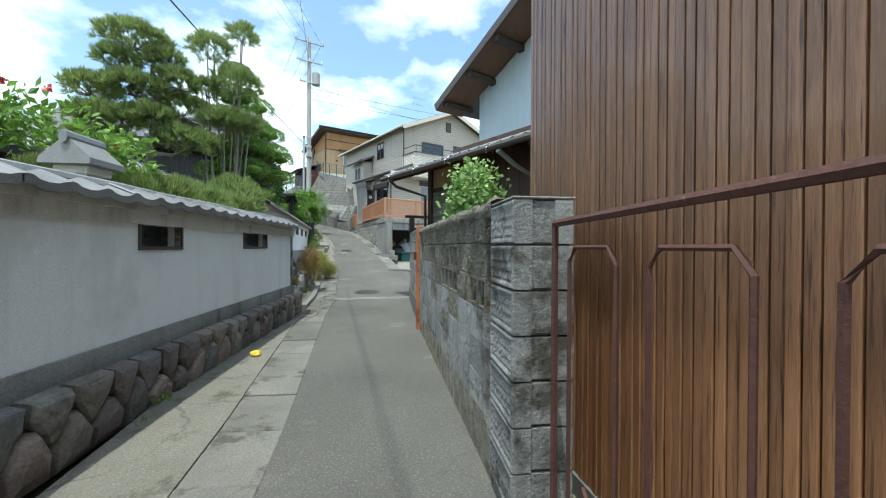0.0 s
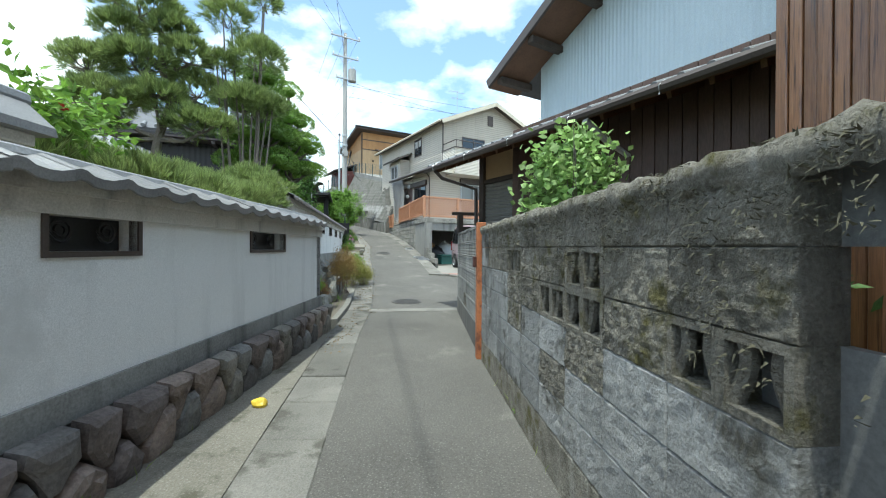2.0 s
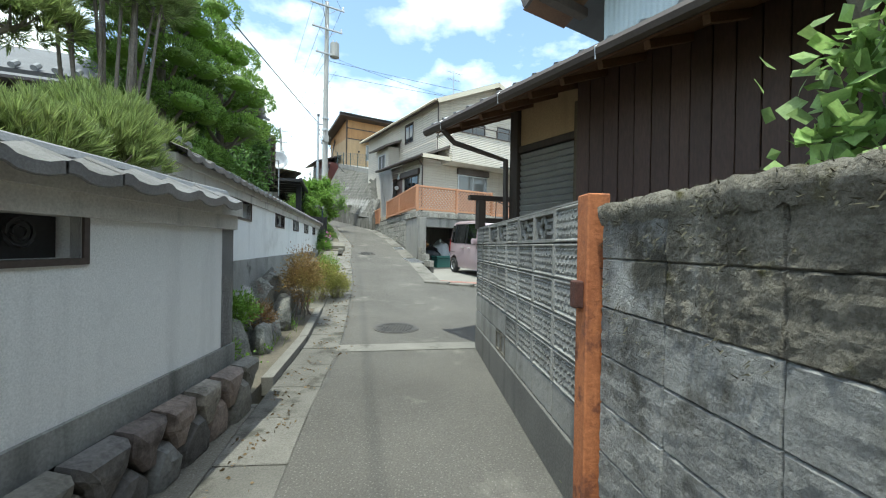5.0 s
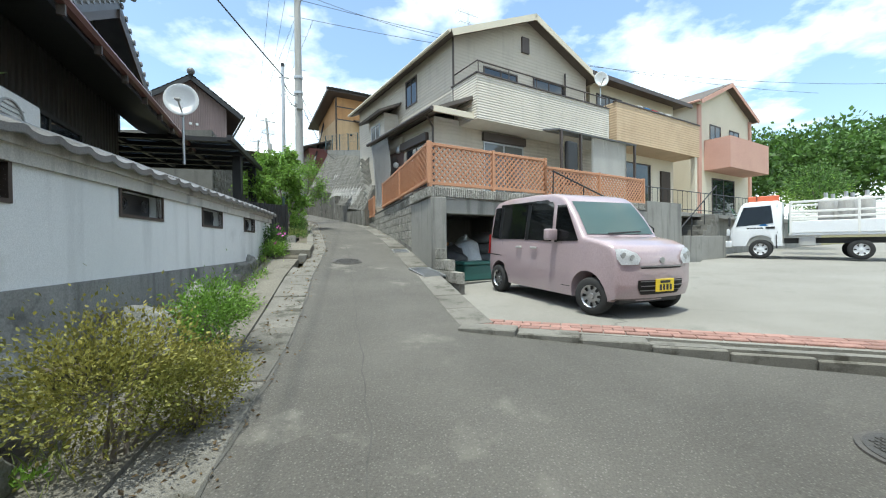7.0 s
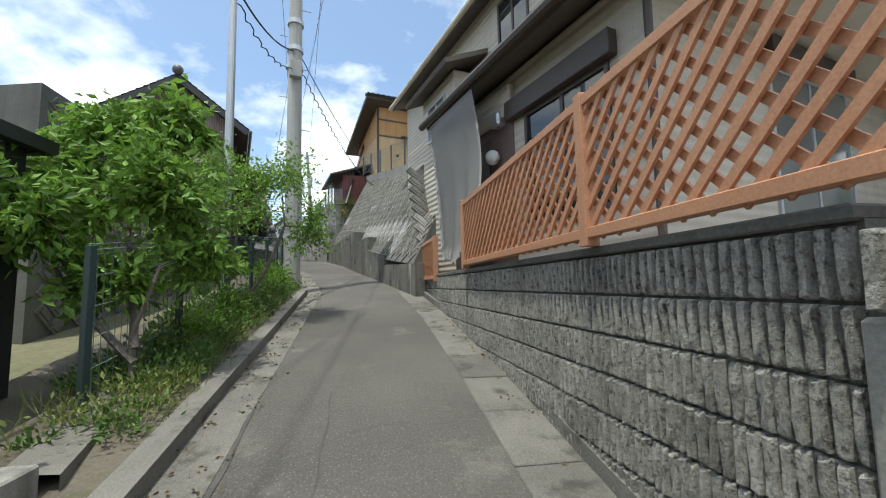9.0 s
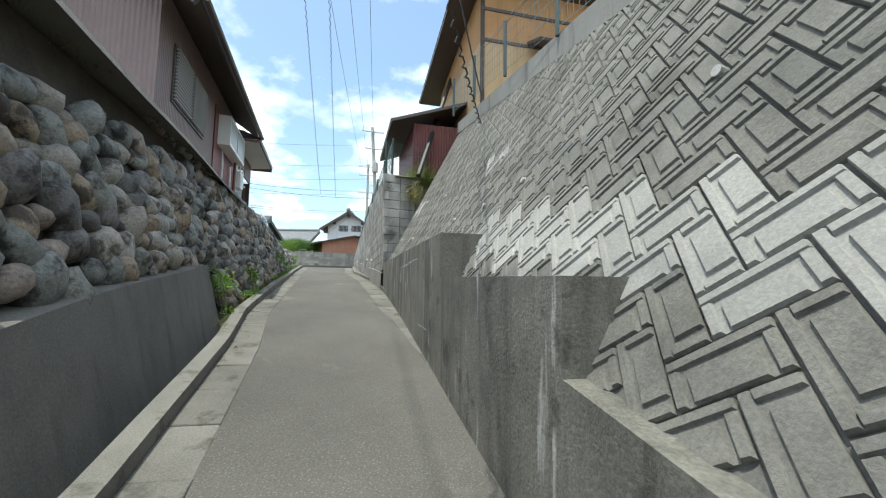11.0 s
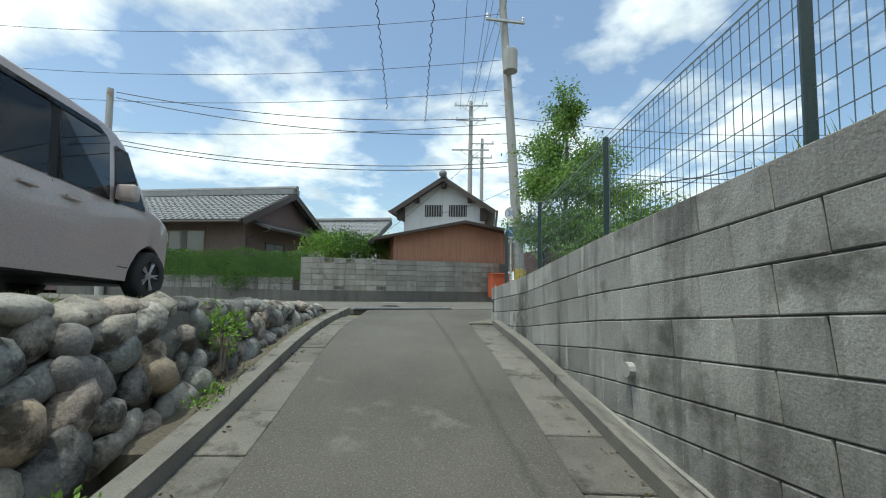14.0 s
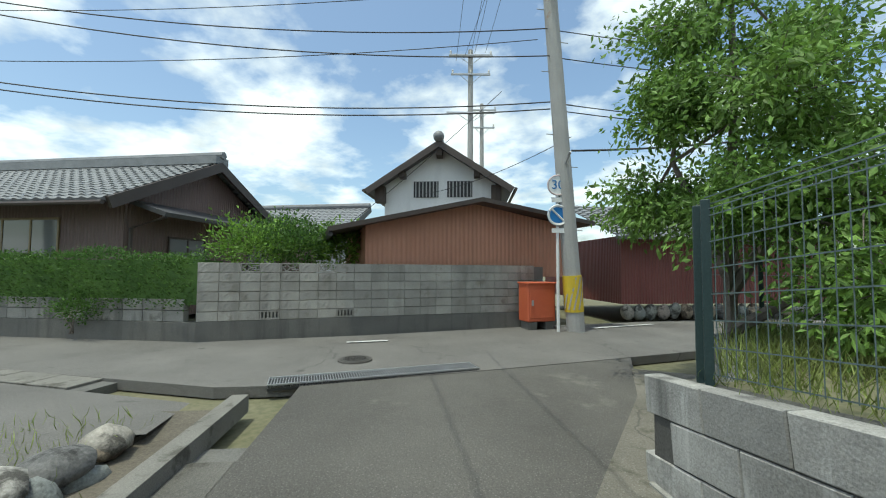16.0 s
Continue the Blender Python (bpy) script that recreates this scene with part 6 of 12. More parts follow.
def kumi_field(parent, o, ux, uy, w, h0, h1, lo=None, new_patch=None):
    """Herringbone blocks turned by 45 degrees over a field w wide and h0 to h1 high."""
    nz = ux.cross(uy).normalized()
    c = 0.17
    count, rest = 0, bmesh.new()
    r = 0.70710678
    R = int((w + 5) / c)
    for ix in range(-R, R):
        for iy in range(-R, R):
            k = (ix - iy) % 4
            if k == 0:
                cx, cy, ang = (ix + 1.0) * c, (iy + 0.5) * c, 0.0
            elif k == 3:
                cx, cy, ang = (ix + 0.5) * c, (iy + 1.0) * c, math.pi / 2
            else:
                continue
            x, y = r * (cx - cy), r * (cx + cy)
            hh = h0 + (h1 - h0) * x / w
            if not (0.10 < x < w - 0.12 and 0.16 < y < hh - 0.12):
                continue
            ex = math.cos(ang + math.pi / 4) * ux + math.sin(ang + math.pi / 4) * uy
            ey = nz.cross(ex)
            p = o + ux * x + uy * y
            m = Matrix(((ex.x, ey.x, nz.x, p.x), (ex.y, ey.y, nz.y, p.y), (ex.z, ey.z, nz.z, p.z), (0, 0, 0, 1)))
            fresh = new_patch and new_patch(x, y)
            if fresh or (count < 230 and (h1 > h0 or x < 5.2)):
                piece(KUMN if fresh else KUM, "slope_block", m, parent); count += 1
            else:
                n0 = len(rest.verts)
                rest.from_mesh(KUM)
                rest.verts.ensure_lookup_table()
                bmesh.ops.transform(rest, matrix=m, verts=rest.verts[n0:])
    if len(rest.verts):
        tagged(part("slope_blocks", rest, M_KUMI, parent), kind="stuff")
    else:
        rest.free()


uxs = (Bf - Bn).normalized()
nrm = uxs.cross((Tn - Bn)).normalized()
if nrm.dot(NV) > 0:
    nrm = -nrm
uys = (NV * 1.65 + Vector((0, 0, 3.2)))
uys = (uys - uxs * uys.dot(uxs)).normalized()
# looking from the lane the blocks must face -NV: run x from far to near
kumi_field(sl, Bf, -uxs, uys, (Bf - Bn).length, (Tf - Bf).length, (Tn - Bn).length,
           new_patch=lambda x, y: (6.1 < x < 10.4 and 0.55 < y < 1.08) or (10.4 <= x < 11.3 and 0.25 < y < 1.12) or (4.9 < x < 5.75 and 1.78 < y < 2.08) or (x < 0.9 and 1.5 < y < 1.76))
# return of the slope behind the beige house
Rn = Bn + Vector((4.2, 2.6, 0.1))
bm = bmesh.new(); slab(bm, [Rn, Bn, Tn, Rn + Vector((-0.4, 0.9, 2.5))], 0.25)
part("backing", bm, M_CONCD, sl)
u2 = (Rn - Bn).normalized()
v2 = Vector((-0.1, 0.35, 1.0)); v2 = (v2 - u2 * v2.dot(u2)).normalized()
kumi_field(sl, Bn + Vector((0, 0, 0)), u2, v2, 4.8, 2.5, 2.5, new_patch=lambda x, y: y < 1.2 and x < 1.6)
bm = bmesh.new()
slab(bm, [Tn + Vector((0, 0, 0.06)) - NV * 0.15, Tf + Vector((0, 0, 0.06)) - NV * 0.15, Tf + NV * 9 + Vector((0, 0, 0.1)), Tn + NV * 9 + Vector((0, 0, 0.1))], 0.3)
part("upper_terrace", bm, M_CONCW, sl)
# concrete footing boxes along the lane
mb = along((-13.3, 36.0), (-5.9, 25.1))
lb = dist2((-13.3, 36.0), (-5.9, 25.1))
bm = bmesh.new()
steps = [(0, 6.7, 4.44, 4.42), (6.7, 8.9, 4.0, 3.98), (8.9, 10.8, 3.58, 3.3), (10.8, lb, 3.05, 2.95)]
for x0, x1, za, zb in steps:
    v = []
    for x in (x0, x1):
        for y in (0.0, 0.5):
            for z in (1.8, za if x == x0 else zb):
                v.append(bm.verts.new(mb @ Vector((x, y, z))))
    for f in ((0, 1, 5, 4), (2, 6, 7, 3), (1, 3, 7, 5), (0, 2, 3, 1), (4, 5, 7, 6)):
        bm.faces.new([v[i] for i in f])
bmesh.ops.recalc_face_normals(bm, faces=bm.faces[:])
M_FOOT = surf("stained_footing", (0.075, 0.071, 0.060), (0.21, 0.20, 0.172), 1.8, 0.9, 0.6, 40, streak=0.75, pale=0.9, spot=(0.055, 0.052, 0.043), spot_scale=2.2, spot_at=0.57)
part("footing", bm, M_FOOT, sl, "dark water-stained concrete footing with pale cracks")
M_EFFL = surf("efflorescence", (0.26, 0.255, 0.235), (0.48, 0.47, 0.44), 14, 0.95, 0.4, 60, spot=(0.17, 0.165, 0.15), spot_scale=18, spot_at=0.5)
for x, z, w, h in ((3.7, 4.205, 0.4, 0.010), (4.1, 4.22, 0.5, 0.045), (4.6, 4.24, 0.35, 0.03), (4.95, 4.25, 0.45, 0.012), (4.33, 3.95, 0.05, 0.3), (5.5, 3.45, 0.6, 0.012)):
    bm = bmesh.new()
    n_ = max(4, int(w / 0.022))
    up_ = [bm.verts.new(mb @ Vector((x + w * i / n_, -0.003, z + RNG.uniform(-0.006, 0.006)))) for i in range(n_ + 1)]
    lo_ = [bm.verts.new(mb @ Vector((x + w * i / n_ + RNG.uniform(-0.004, 0.004), -0.002, z - 0.010 - h * RNG.random() ** 1.8))) for i in range(n_ + 1)]
    for i in range(n_):
        bm.faces.new((up_[i], up_[i + 1], lo_[i + 1], lo_[i]))
    part("lime_streak", bm, M_EFFL, sl, "whitish lime bloom running from a crack")
for x, y in ((6.1, 0.6), (6.8, 1.42), (5.65, 1.93), (6.0, 1.23), (4.95, 1.1), (3.25, 1.67), (0.65, 0.75), (1.32, 1.73), (2.2, 0.8), (8.6, 1.7)):
    p = Bf - uxs * x + uys * y
    part("weep_pipe", bar([p, p - NV * 0.05 + Vector((0, 0, 0.01))], 0.028, 10), M_GREY, sl, "grey plastic weep pipe")

# ---- tall block wall with fence ----
W3A, W3B = (-13.4, 36.1), (-22.68, 48.60)
W3L = dist2(W3A, W3B)
mw3 = along(W3B, W3A)        # lane towards -y


def w3_top(s):
    """Height of the wall top at s metres from its lower corner."""
    return float(np.interp(s, [0, 3.2, 6.9, 9.2, 11.3, 12.5, 13.5, W3L], [6.85, 6.72, 6.42, 6.2, 5.95, 5.78, 5.63, 5.42]))


w3 = tagged(link("wall_fence_side", bmesh.new(), BACKED), "tall stained concrete block retaining wall", "retaining wall", kind="structure")
bm = bmesh.new()
n = 40
rows_ = []
for i in range(n + 1):
    x = (W3L - 0.12) * i / n
    t_ = w3_top(W3L - x) - 0.03
    rows_.append([bm.verts.new(mw3 @ Vector((x, y, z))) for y, z in ((0.012, 3.0), (0.012, t_), (0.3, t_), (0.3, 3.0))])
for a, b in zip(rows_, rows_[1:]):
    for k in range(4):
        bm.faces.new((a[k], a[(k + 1) % 4], b[(k + 1) % 4], b[k]))
bm.faces.new(rows_[0]); bm.faces.new(rows_[-1][::-1])
bmesh.ops.recalc_face_normals(bm, faces=bm.faces[:])
M_JOINT = surf("dark_joint", (0.06, 0.058, 0.052), (0.11, 0.106, 0.096), 3.0, 0.95, 0.3, 50)
part("core", bm, M_JOINT, w3)
PLH = lambda s: float(np.interp(s, [0, 4, 9], [0.45, 0.42, 0.02]))
bmB = block_mesh("wall_block", M_BLOCKL, rough_face(9, 0.003), 5, 3)
BW, BHH = 0.46, 0.235
for k in range(13):
    i = 0
    while True:
        s = BW * (i + 0.5 + 0.5 * (k % 2))
        i += 1
        x = W3L - s
        if x < 0.1:
            break
        p = mw3 @ Vector((x, 0, 0))
        z = w3_top(s) - BHH * (k + 0.5)
        if z < gz(p.x, p.y) + PLH(s) - 0.2:
            continue
        q = mw3 @ Matrix.Translation((x, 0.0, z)) @ Matrix.Rotation(-math.atan((w3_top(s - 0.2) - w3_top(s + 0.2)) / 0.4), 4, "Y") @ Matrix.Diagonal((BW / 0.394, 1, BHH / 0.1975, 1))
        piece(bmB, "wall_block", q, w3)
bm = bmesh.new()
prev = None
for i in range(n + 1):
    x = W3L * i / n
    p = mw3 @ Vector((x, 0, 0)); g = gz(p.x, p.y)
    cur = [bm.verts.new(mw3 @ Vector((x, y, z))) for y, z in ((-0.03, g - 0.2), (-0.03, g + PLH(W3L - x)), (0.06, g + PLH(W3L - x) + 0.01))]
    if prev:
        for k in range(2):
            bm.faces.new((prev[k], prev[k + 1], cur[k + 1], cur[k]))
    prev = cur
bmesh.ops.recalc_face_normals(bm, faces=bm.faces[:])
part("plinth", bm, M_CONCW, w3, "cast concrete plinth with pale streaks")
# short end face of the wall towards the slope
mend = along(W3A, (-12.2, 37.5))
we = tagged(link("wall_fence_end", bbox((0.14, 0.05, 3.4), (1.3, 0.3, 6.82), mend), BACKED), "stepped end face of the concrete block wall", "retaining wall", kind="structure")
for r in range(11):
    for k in range(3):
        piece(bmB, "wall_block", mend @ Matrix.Translation((BW * (k + 0.5), 0.0, 6.85 - BHH * (r + 0.5))) @ Matrix.Diagonal((BW / 0.398, 1, BHH / 0.196, 1)), we)
for s, z in ((2.9, 4.65), (4.7, 4.75), (8.2, 4.75), (10.8, 4.95)):
    p = mw3 @ Vector((W3L - s, 0.02, z))
    part("weep_pipe", bar([p, mw3 @ Vector((W3L - s, -0.05, z))], 0.055, 10), M_GREY, w3, "grey weep pipe mouth")
# ground behind the wall
bm = bmesh.new(); prev = None
for i in range(n + 1):
    s = W3L * i / n
    cur = [bm.verts.new(mw3 @ Vector((W3L - s, y, w3_top(s) - 0.06 + 0.012 * y))) for y in (0.28, 3, 7, 14)]
    if prev:
        for k in range(3):
            bm.faces.new((prev[k], prev[k + 1], cur[k + 1], cur[k]))
    prev = cur
bmesh.ops.recalc_face_normals(bm, faces=bm.faces[:])
tagged(link("grass_bank", bm, M_GROUND), "grassy bank behind the block wall", "ground", kind="structure")


# wire mesh fence
def mesh_fence(pts, height, label, post_every=2.0, group="green wire mesh fences", cell=(0.055, 0.16)):
    """Welded mesh panels with curled top and bottom edges between posts."""
    t = thing("mesh_fence", tuple(pts[0]), label, "fence", group)
    off = Vector(pts[0])
    P = resample(pts, 200)
    s = np.concatenate([[0], np.cumsum(np.linalg.norm(np.diff(P[:, :2], axis=0), axis=1))])

    def at(d):
        return Vector([float(np.interp(d, s, P[:, k])) for k in range(3)]) - off
    L = s[-1]
    nn = max(1, round(L / post_every))
    for k in range(nn + 1):
        p = at(L * k / nn)
        part("post", bbox((-0.024, -0.024, -0.05), (0.024, 0.024, height + 0.06), Matrix.Translation(p), 0.004), M_FPOST, t)
    for k in range(nn):
        a, b = L * k / nn, L * (k + 1) / nn
        bm = bmesh.new()
        m_ = int((b - a) / cell[0])
        for i in range(1, m_):
            p = at(a + (b - a) * i / m_)
            tube(bm, [p + Vector((0, 0, 0.05)), p + Vector((0, 0, height))], 0.0028, 3)
        for i in range(int(height / cell[1]) + 1):
            z = 0.06 + i * cell[1]
            tube(bm, [at(a + (b - a) * q / 4) + Vector((0, 0, min(z, height))) for q in range(5)], 0.004, 3)
        part("mesh_panel", bm, M_FWIRE, t)
        d = (at(b) - at(a)).normalized()
        sd = Vector((d.y, -d.x, 0))
        bm = bmesh.new()
        for zz in (height, height + 0.07, height + 0.035):
            tube(bm, [at(a + (b - a) * q / 4) + Vector((0, 0, zz)) + sd * (0.03 if zz == height + 0.035 else 0) for q in range(5)], 0.004, 3)
        part("top_roll", bm, M_FWIRE, t)
    return t


M_FPOST = surf("dark_green_post", (0.022, 0.045, 0.045), (0.035, 0.06, 0.06), 3, 0.45, 0.0)
M_FWIRE = surf("green_grey_wire", (0.09, 0.13, 0.13), (0.13, 0.17, 0.17), 3, 0.45, 0.0)
fp = [tuple((mw3 @ Vector((W3L - s, 0.22, w3_top(s) - 0.02)))) for s in np.linspace(0.15, W3L - 0.2, 14)]
mesh_fence(fp, 1.0, "dark green welded wire fence on the block wall", 2.0, cell=(0.06, 0.15))
mesh_fence([tuple(mend @ Vector((x, 0.2, 6.83))) for x in (0.1, 1.3)], 0.9, "short wire fence on the wall's end", 1.2)
# return wall round the bank at the crossing
for ra, rb in (((-22.2, 51.3), (-22.05, 48.05)), ((-20.6, 53.7), (-22.2, 51.3))):
    mrt, lrt = along(ra, rb), dist2(ra, rb)
    wrt = tagged(link("wall_bank_return", bbox((0, 0.04, 4.5), (lrt, 0.2, 5.34), mrt), BACKED), "low block retaining wall round the bank at the crossing", "retaining wall", kind="structure")
    for i in range(int(lrt / BW)):
        for r in range(3):
            piece(bmB, "wall_block", mrt @ Matrix.Translation((BW * (i + 0.5), 0.0, 5.34 - BHH * (r + 0.5))) @ Matrix.Diagonal((BW / 0.398, 1, BHH / 0.196, 1)), wrt)
bm = bmesh.new()
prism(bm, [(-22.15, 48.0), (-10.5, 56.5), (-9.0, 62.5), (-20.5, 53.6), (-22.1, 51.3)], 4.6, 5.33)
tagged(link("grass_bank", bm, M_GROUND), "grassy corner of the bank above the crossing", "ground", kind="structure")
q0 = mw3 @ Vector((0.1, 0.25, 5.40))
mesh_fence([tuple(q0), (-22.2, 51.2, 5.36), (-20.5, 53.5, 5.34)], 1.0, "dark wire fence turning along the crossing lane", 1.6, cell=(0.11, 0.2))

# ---- brown house above the slope ----
MB = Matrix(((0.82, -0.572, 0, -10.9), (0.572, 0.82, 0, 36.6), (0, 0, 1, 0), (0, 0, 0, 1)))
hb = thing("brown_house", (0, 0, 0), "weathered orange-brown house with a dark tile roof", "house")
bm = bmesh.new(); box(bm, (0, 0, 7.2), (8, 4.6, 10.35), MB)
part("lower_wall", bm, M_OCHRE, hb)
bm = bmesh.new()
extrude_y(bm, [(0.0, 10.35), (4.6, 10.35), (4.6, 11.1), (0.0, 12.0)], 0, 8, MB @ Matrix(((0, 1, 0, 0), (1, 0, 0, 0), (0, 0, 1, 0), (0, 0, 0, 1))))
bmesh.ops.recalc_face_normals(bm, faces=bm.faces[:])
part("upper_wall", bm, M_ORANGE, hb, "weathered orange boarding")
tile_roof(hb, MB @ Matrix.Rotation(math.pi, 4, "Z") @ Matrix.Translation((0, -4.9, 0)), -8.6, 0.7, -0.5, 10.98, 4.3 + 1.4, 12.2, M_TILED, "dark tile roof")
bm = bmesh.new(); slab(bm, [MB @ Vector(p) for p in ((-0.7, -0.6, 12.12), (8.5, -0.6, 12.12), (8.5, 5.3, 10.98), (-0.7, 5.3, 10.98))], 0.1)
part("roof_deck", bm, M_DKTRIM, hb)
part("ridge_tile", bar([MB @ Vector((-0.75, -0.5, 12.22)), MB @ Vector((8.5, -0.5, 12.22))], 0.09, 8), M_TILED, hb)
bm = bmesh.new(); slab(bm, [MB @ Vector(p) for p in ((1.3, -0.75, 10.2), (6.5, -0.75, 10.2), (6.5, 0.0, 10.5), (1.3, 0.0, 10.5))], 0.07)
part("pent_roof", bm, M_DKTRIM, hb)
window(hb, MB, 1.7, 3.2, 8.7, 10.05, 0.0, True, 2, M_STEEL)
window(hb, MB, 3.6, 5.4, 8.7, 10.05, 0.0, True, 2, M_STEEL)
window(hb, MB, 4.3, 5.6, 10.8, 11.6, 0.0, False, 2, M_WOODD)
for z in (10.33, 11.2):
    part("trim_board", bbox((-0.02, -0.03, z), (8, 0.0, z + 0.08), MB), M_DKTRIM, hb)
part("corner_board", bbox((-0.03, -0.03, 7.2), (0.08, 0.0, 12), MB), M_WOODD, hb)
part("vent_hood", bbox((1.0, -0.12, 9.3), (1.14, 0.0, 9.44), MB, 0.03), M_BLACK, hb)
bm = bmesh.new(); box(bm, (-1.5, 1.6, 6.6), (-0.02, 4.8, 8.55), MB)
part("lean_to", bm, S_MAROON, hb, "maroon corrugated lean-to")
bm = bmesh.new(); slab(bm, [MB @ Vector(p) for p in ((-2.2, 1.2, 8.45), (0.0, 1.2, 9.2), (0.0, 5.0, 9.2), (-2.2, 5.0, 8.45))], 0.08)
part("lean_to_roof", bm, M_DKTRIM, hb)
part("brace", bar([(-12.5, 36.3, 6.75), (-12.75, 39.4, 11.1)], 0.07, 6), M_BLACK, hb, "dark diagonal brace pole")
tf = [tuple(Bn + NV * 1.5 + (Bf - Bn) * k + Vector((0, 0, 2.56 + 1.42 * k))) for k in np.linspace(0.0, 0.93, 12)]
mesh_fence(tf, 0.85, "rusty thin wire fence along the slope top", 1.6, "slope top fences", (0.12, 0.2))

# ---- boulder wall and the houses west of the upper lane ----
SLINE = cut(ASPH_L, 28.4, 47.8, 130)
SBASE = offset(SLINE, -0.62)


def sl_top(y):
    return float(np.interp(y, [30, 31.5, 33, 36, 38, 40, 42, 44.5, 46.5, 48], [5.85, 6.0, 5.9, 5.83, 5.70, 5.57, 5.40, 5.2, 5.0, 4.86]))


def boulder(seed):
    bm = bmesh.new()
    bmesh.ops.create_icosphere(bm, subdivisions=2, radius=1.0)
    for v in bm.verts:
        d = v.co.copy()
        v.co *= 1 + 0.34 * noise.noise(d * 0.9 + Vector((seed * 7.3, 0, 0))) + 0.09 * noise.noise(d * 2.6 + Vector((0, seed * 3.1, 0)))
    me = bpy.data.meshes.new("boulder"); bm.to_mesh(me); bm.free()
    me.polygons.foreach_set("use_smooth", [True] * len(me.polygons))
    me.materials.append(M_BOULD)
    return me


BOULD = [boulder(s) for s in range(9)]
sb = tagged(link("wall_boulders", bmesh.new(), M_CONCD), "retaining wall of rounded river boulders", "retaining wall", kind="structure")
bm = bmesh.new(); prev = None
P = np.array(SBASE); tang = np.gradient(P, axis=0); tang /= np.linalg.norm(tang, axis=1)[:, None]
LEFT = np.stack([-tang[:, 1], tang[:, 0]], 1)
for i in range(len(P)):
    g, t_ = gz(*P[i]) - 0.2, sl_top(P[i, 1])
    lean = 0.28 * max(0, t_ - g - 0.2)
    q = [(P[i] + LEFT[i] * 0.10, g), (P[i] + LEFT[i] * (0.10 + lean), t_ - 0.06), (P[i] + LEFT[i] * (0.6 + lean), t_ - 0.03)]
    cur = [bm.verts.new((a[0], a[1], z)) for a, z in q]
    if prev:
        for k in range(2):
            bm.faces.new((prev[k], cur[k], cur[k + 1], prev[k + 1]))
    prev = cur
bmesh.ops.recalc_face_normals(bm, faces=bm.faces[:])
part("packing", bm, M_SOILD := surf("dark_packing_soil", (0.04, 0.036, 0.028), (0.09, 0.08, 0.06), 3, 0.95, 0.6, 30), sb)
s_arc = np.concatenate([[0], np.cumsum(np.linalg.norm(np.diff(P, axis=0), axis=1))])
far_bm = bmesh.new()
count = 0
row = 0
while row < 11:
    d = 0.1 + 0.14 * (row % 2)
    while d < s_arc[-1] - 0.1:
        r = RNG.uniform(0.085, 0.185)
        c = np.array([np.interp(d, s_arc, P[:, 0]), np.interp(d, s_arc, P[:, 1])])
        lf = np.array([np.interp(d, s_arc, LEFT[:, 0]), np.interp(d, s_arc, LEFT[:, 1])])
        z = gz(*c) + 0.10 + row * 0.205 + RNG.uniform(-0.06, 0.06)
        top = sl_top(c[1])
        if z + r * 0.3 < top and (c[1] > 31.6 or z > gz(*c) + 0.85):
            p = c + lf * (0.10 + 0.28 * (z - gz(*c)) + RNG.uniform(-0.02, 0.02))
            m = Matrix.Translation((p[0], p[1], z)) @ Euler((RNG.uniform(-1.2, 1.2), RNG.uniform(-0.5, 0.5), math.atan2(lf[1], lf[0]) + RNG.uniform(-0.4, 0.4))).to_matrix().to_4x4() @ Matrix.Diagonal((r * 0.8, r * RNG.uniform(1.05, 1.5), r * RNG.uniform(0.76, 1.0), 1))
            me = RNG.choice(BOULD)
            if count < 240 and 31.8 < c[1] < 45.5:
                piece(me, "boulder", m, sb); count += 1
            else:
                tmp = bmesh.new(); tmp.from_mesh(me); tmp.transform(m)
                mm = bpy.data.meshes.new("t"); tmp.to_mesh(mm); tmp.free(); far_bm.from_mesh(mm); bpy.data.meshes.remove(mm)
        d += r * RNG.uniform(1.65, 2.05)
    row += 1
# capstones laid lengthwise along the top
d = 3.6
while d < s_arc[-1] - 0.2:
    ln_ = RNG.uniform(0.14, 0.23)
    c = np.array([np.interp(d, s_arc, P[:, 0]), np.interp(d, s_arc, P[:, 1])])
    lf = np.array([np.interp(d, s_arc, LEFT[:, 0]), np.interp(d, s_arc, LEFT[:, 1])])
    z = sl_top(c[1]) + RNG.uniform(-0.03, 0.03)
    p = c + lf * (0.16 + 0.28 * (z - gz(*c)))
    m = Matrix.Translation((p[0], p[1], z)) @ Euler((RNG.uniform(-0.15, 0.15), 0, math.atan2(lf[1], lf[0]) + RNG.uniform(-0.15, 0.15))).to_matrix().to_4x4() @ Matrix.Diagonal((0.16, ln_, RNG.uniform(0.085, 0.12), 1))
    piece(RNG.choice(BOULD), "capstone", m, sb)
    d += ln_ * 1.85
tagged(part("boulders", far_bm, M_BOULD, sb, "", True), kind="stuff")
# sloped concrete apron before the boulders
bm = bmesh.new(); prev = None
for p, lf in zip(offset(cut(ASPH_L, 27.0, 31.6, 12), -0.58), offset(cut(ASPH_L, 27.0, 31.6, 12), -1.5)):
    g = gz(*p)
    h = float(np.interp(p[1], [27, 29, 31.2, 31.6], [0.75, 0.85, 0.8, 0.1]))
    cur = [bm.verts.new(q) for q in ((p[0], p[1], g - 0.2), (p[0] * 0.75 + lf[0] * 0.25, p[1] * 0.75 + lf[1] * 0.25, g + h), (lf[0], lf[1], g + h + 0.1))]
    if prev:
        for k in range(2):
            bm.faces.new((prev[k], cur[k], cur[k + 1], prev[k + 1]))
    prev = cur
bmesh.ops.recalc_face_normals(bm, faces=bm.faces[:])
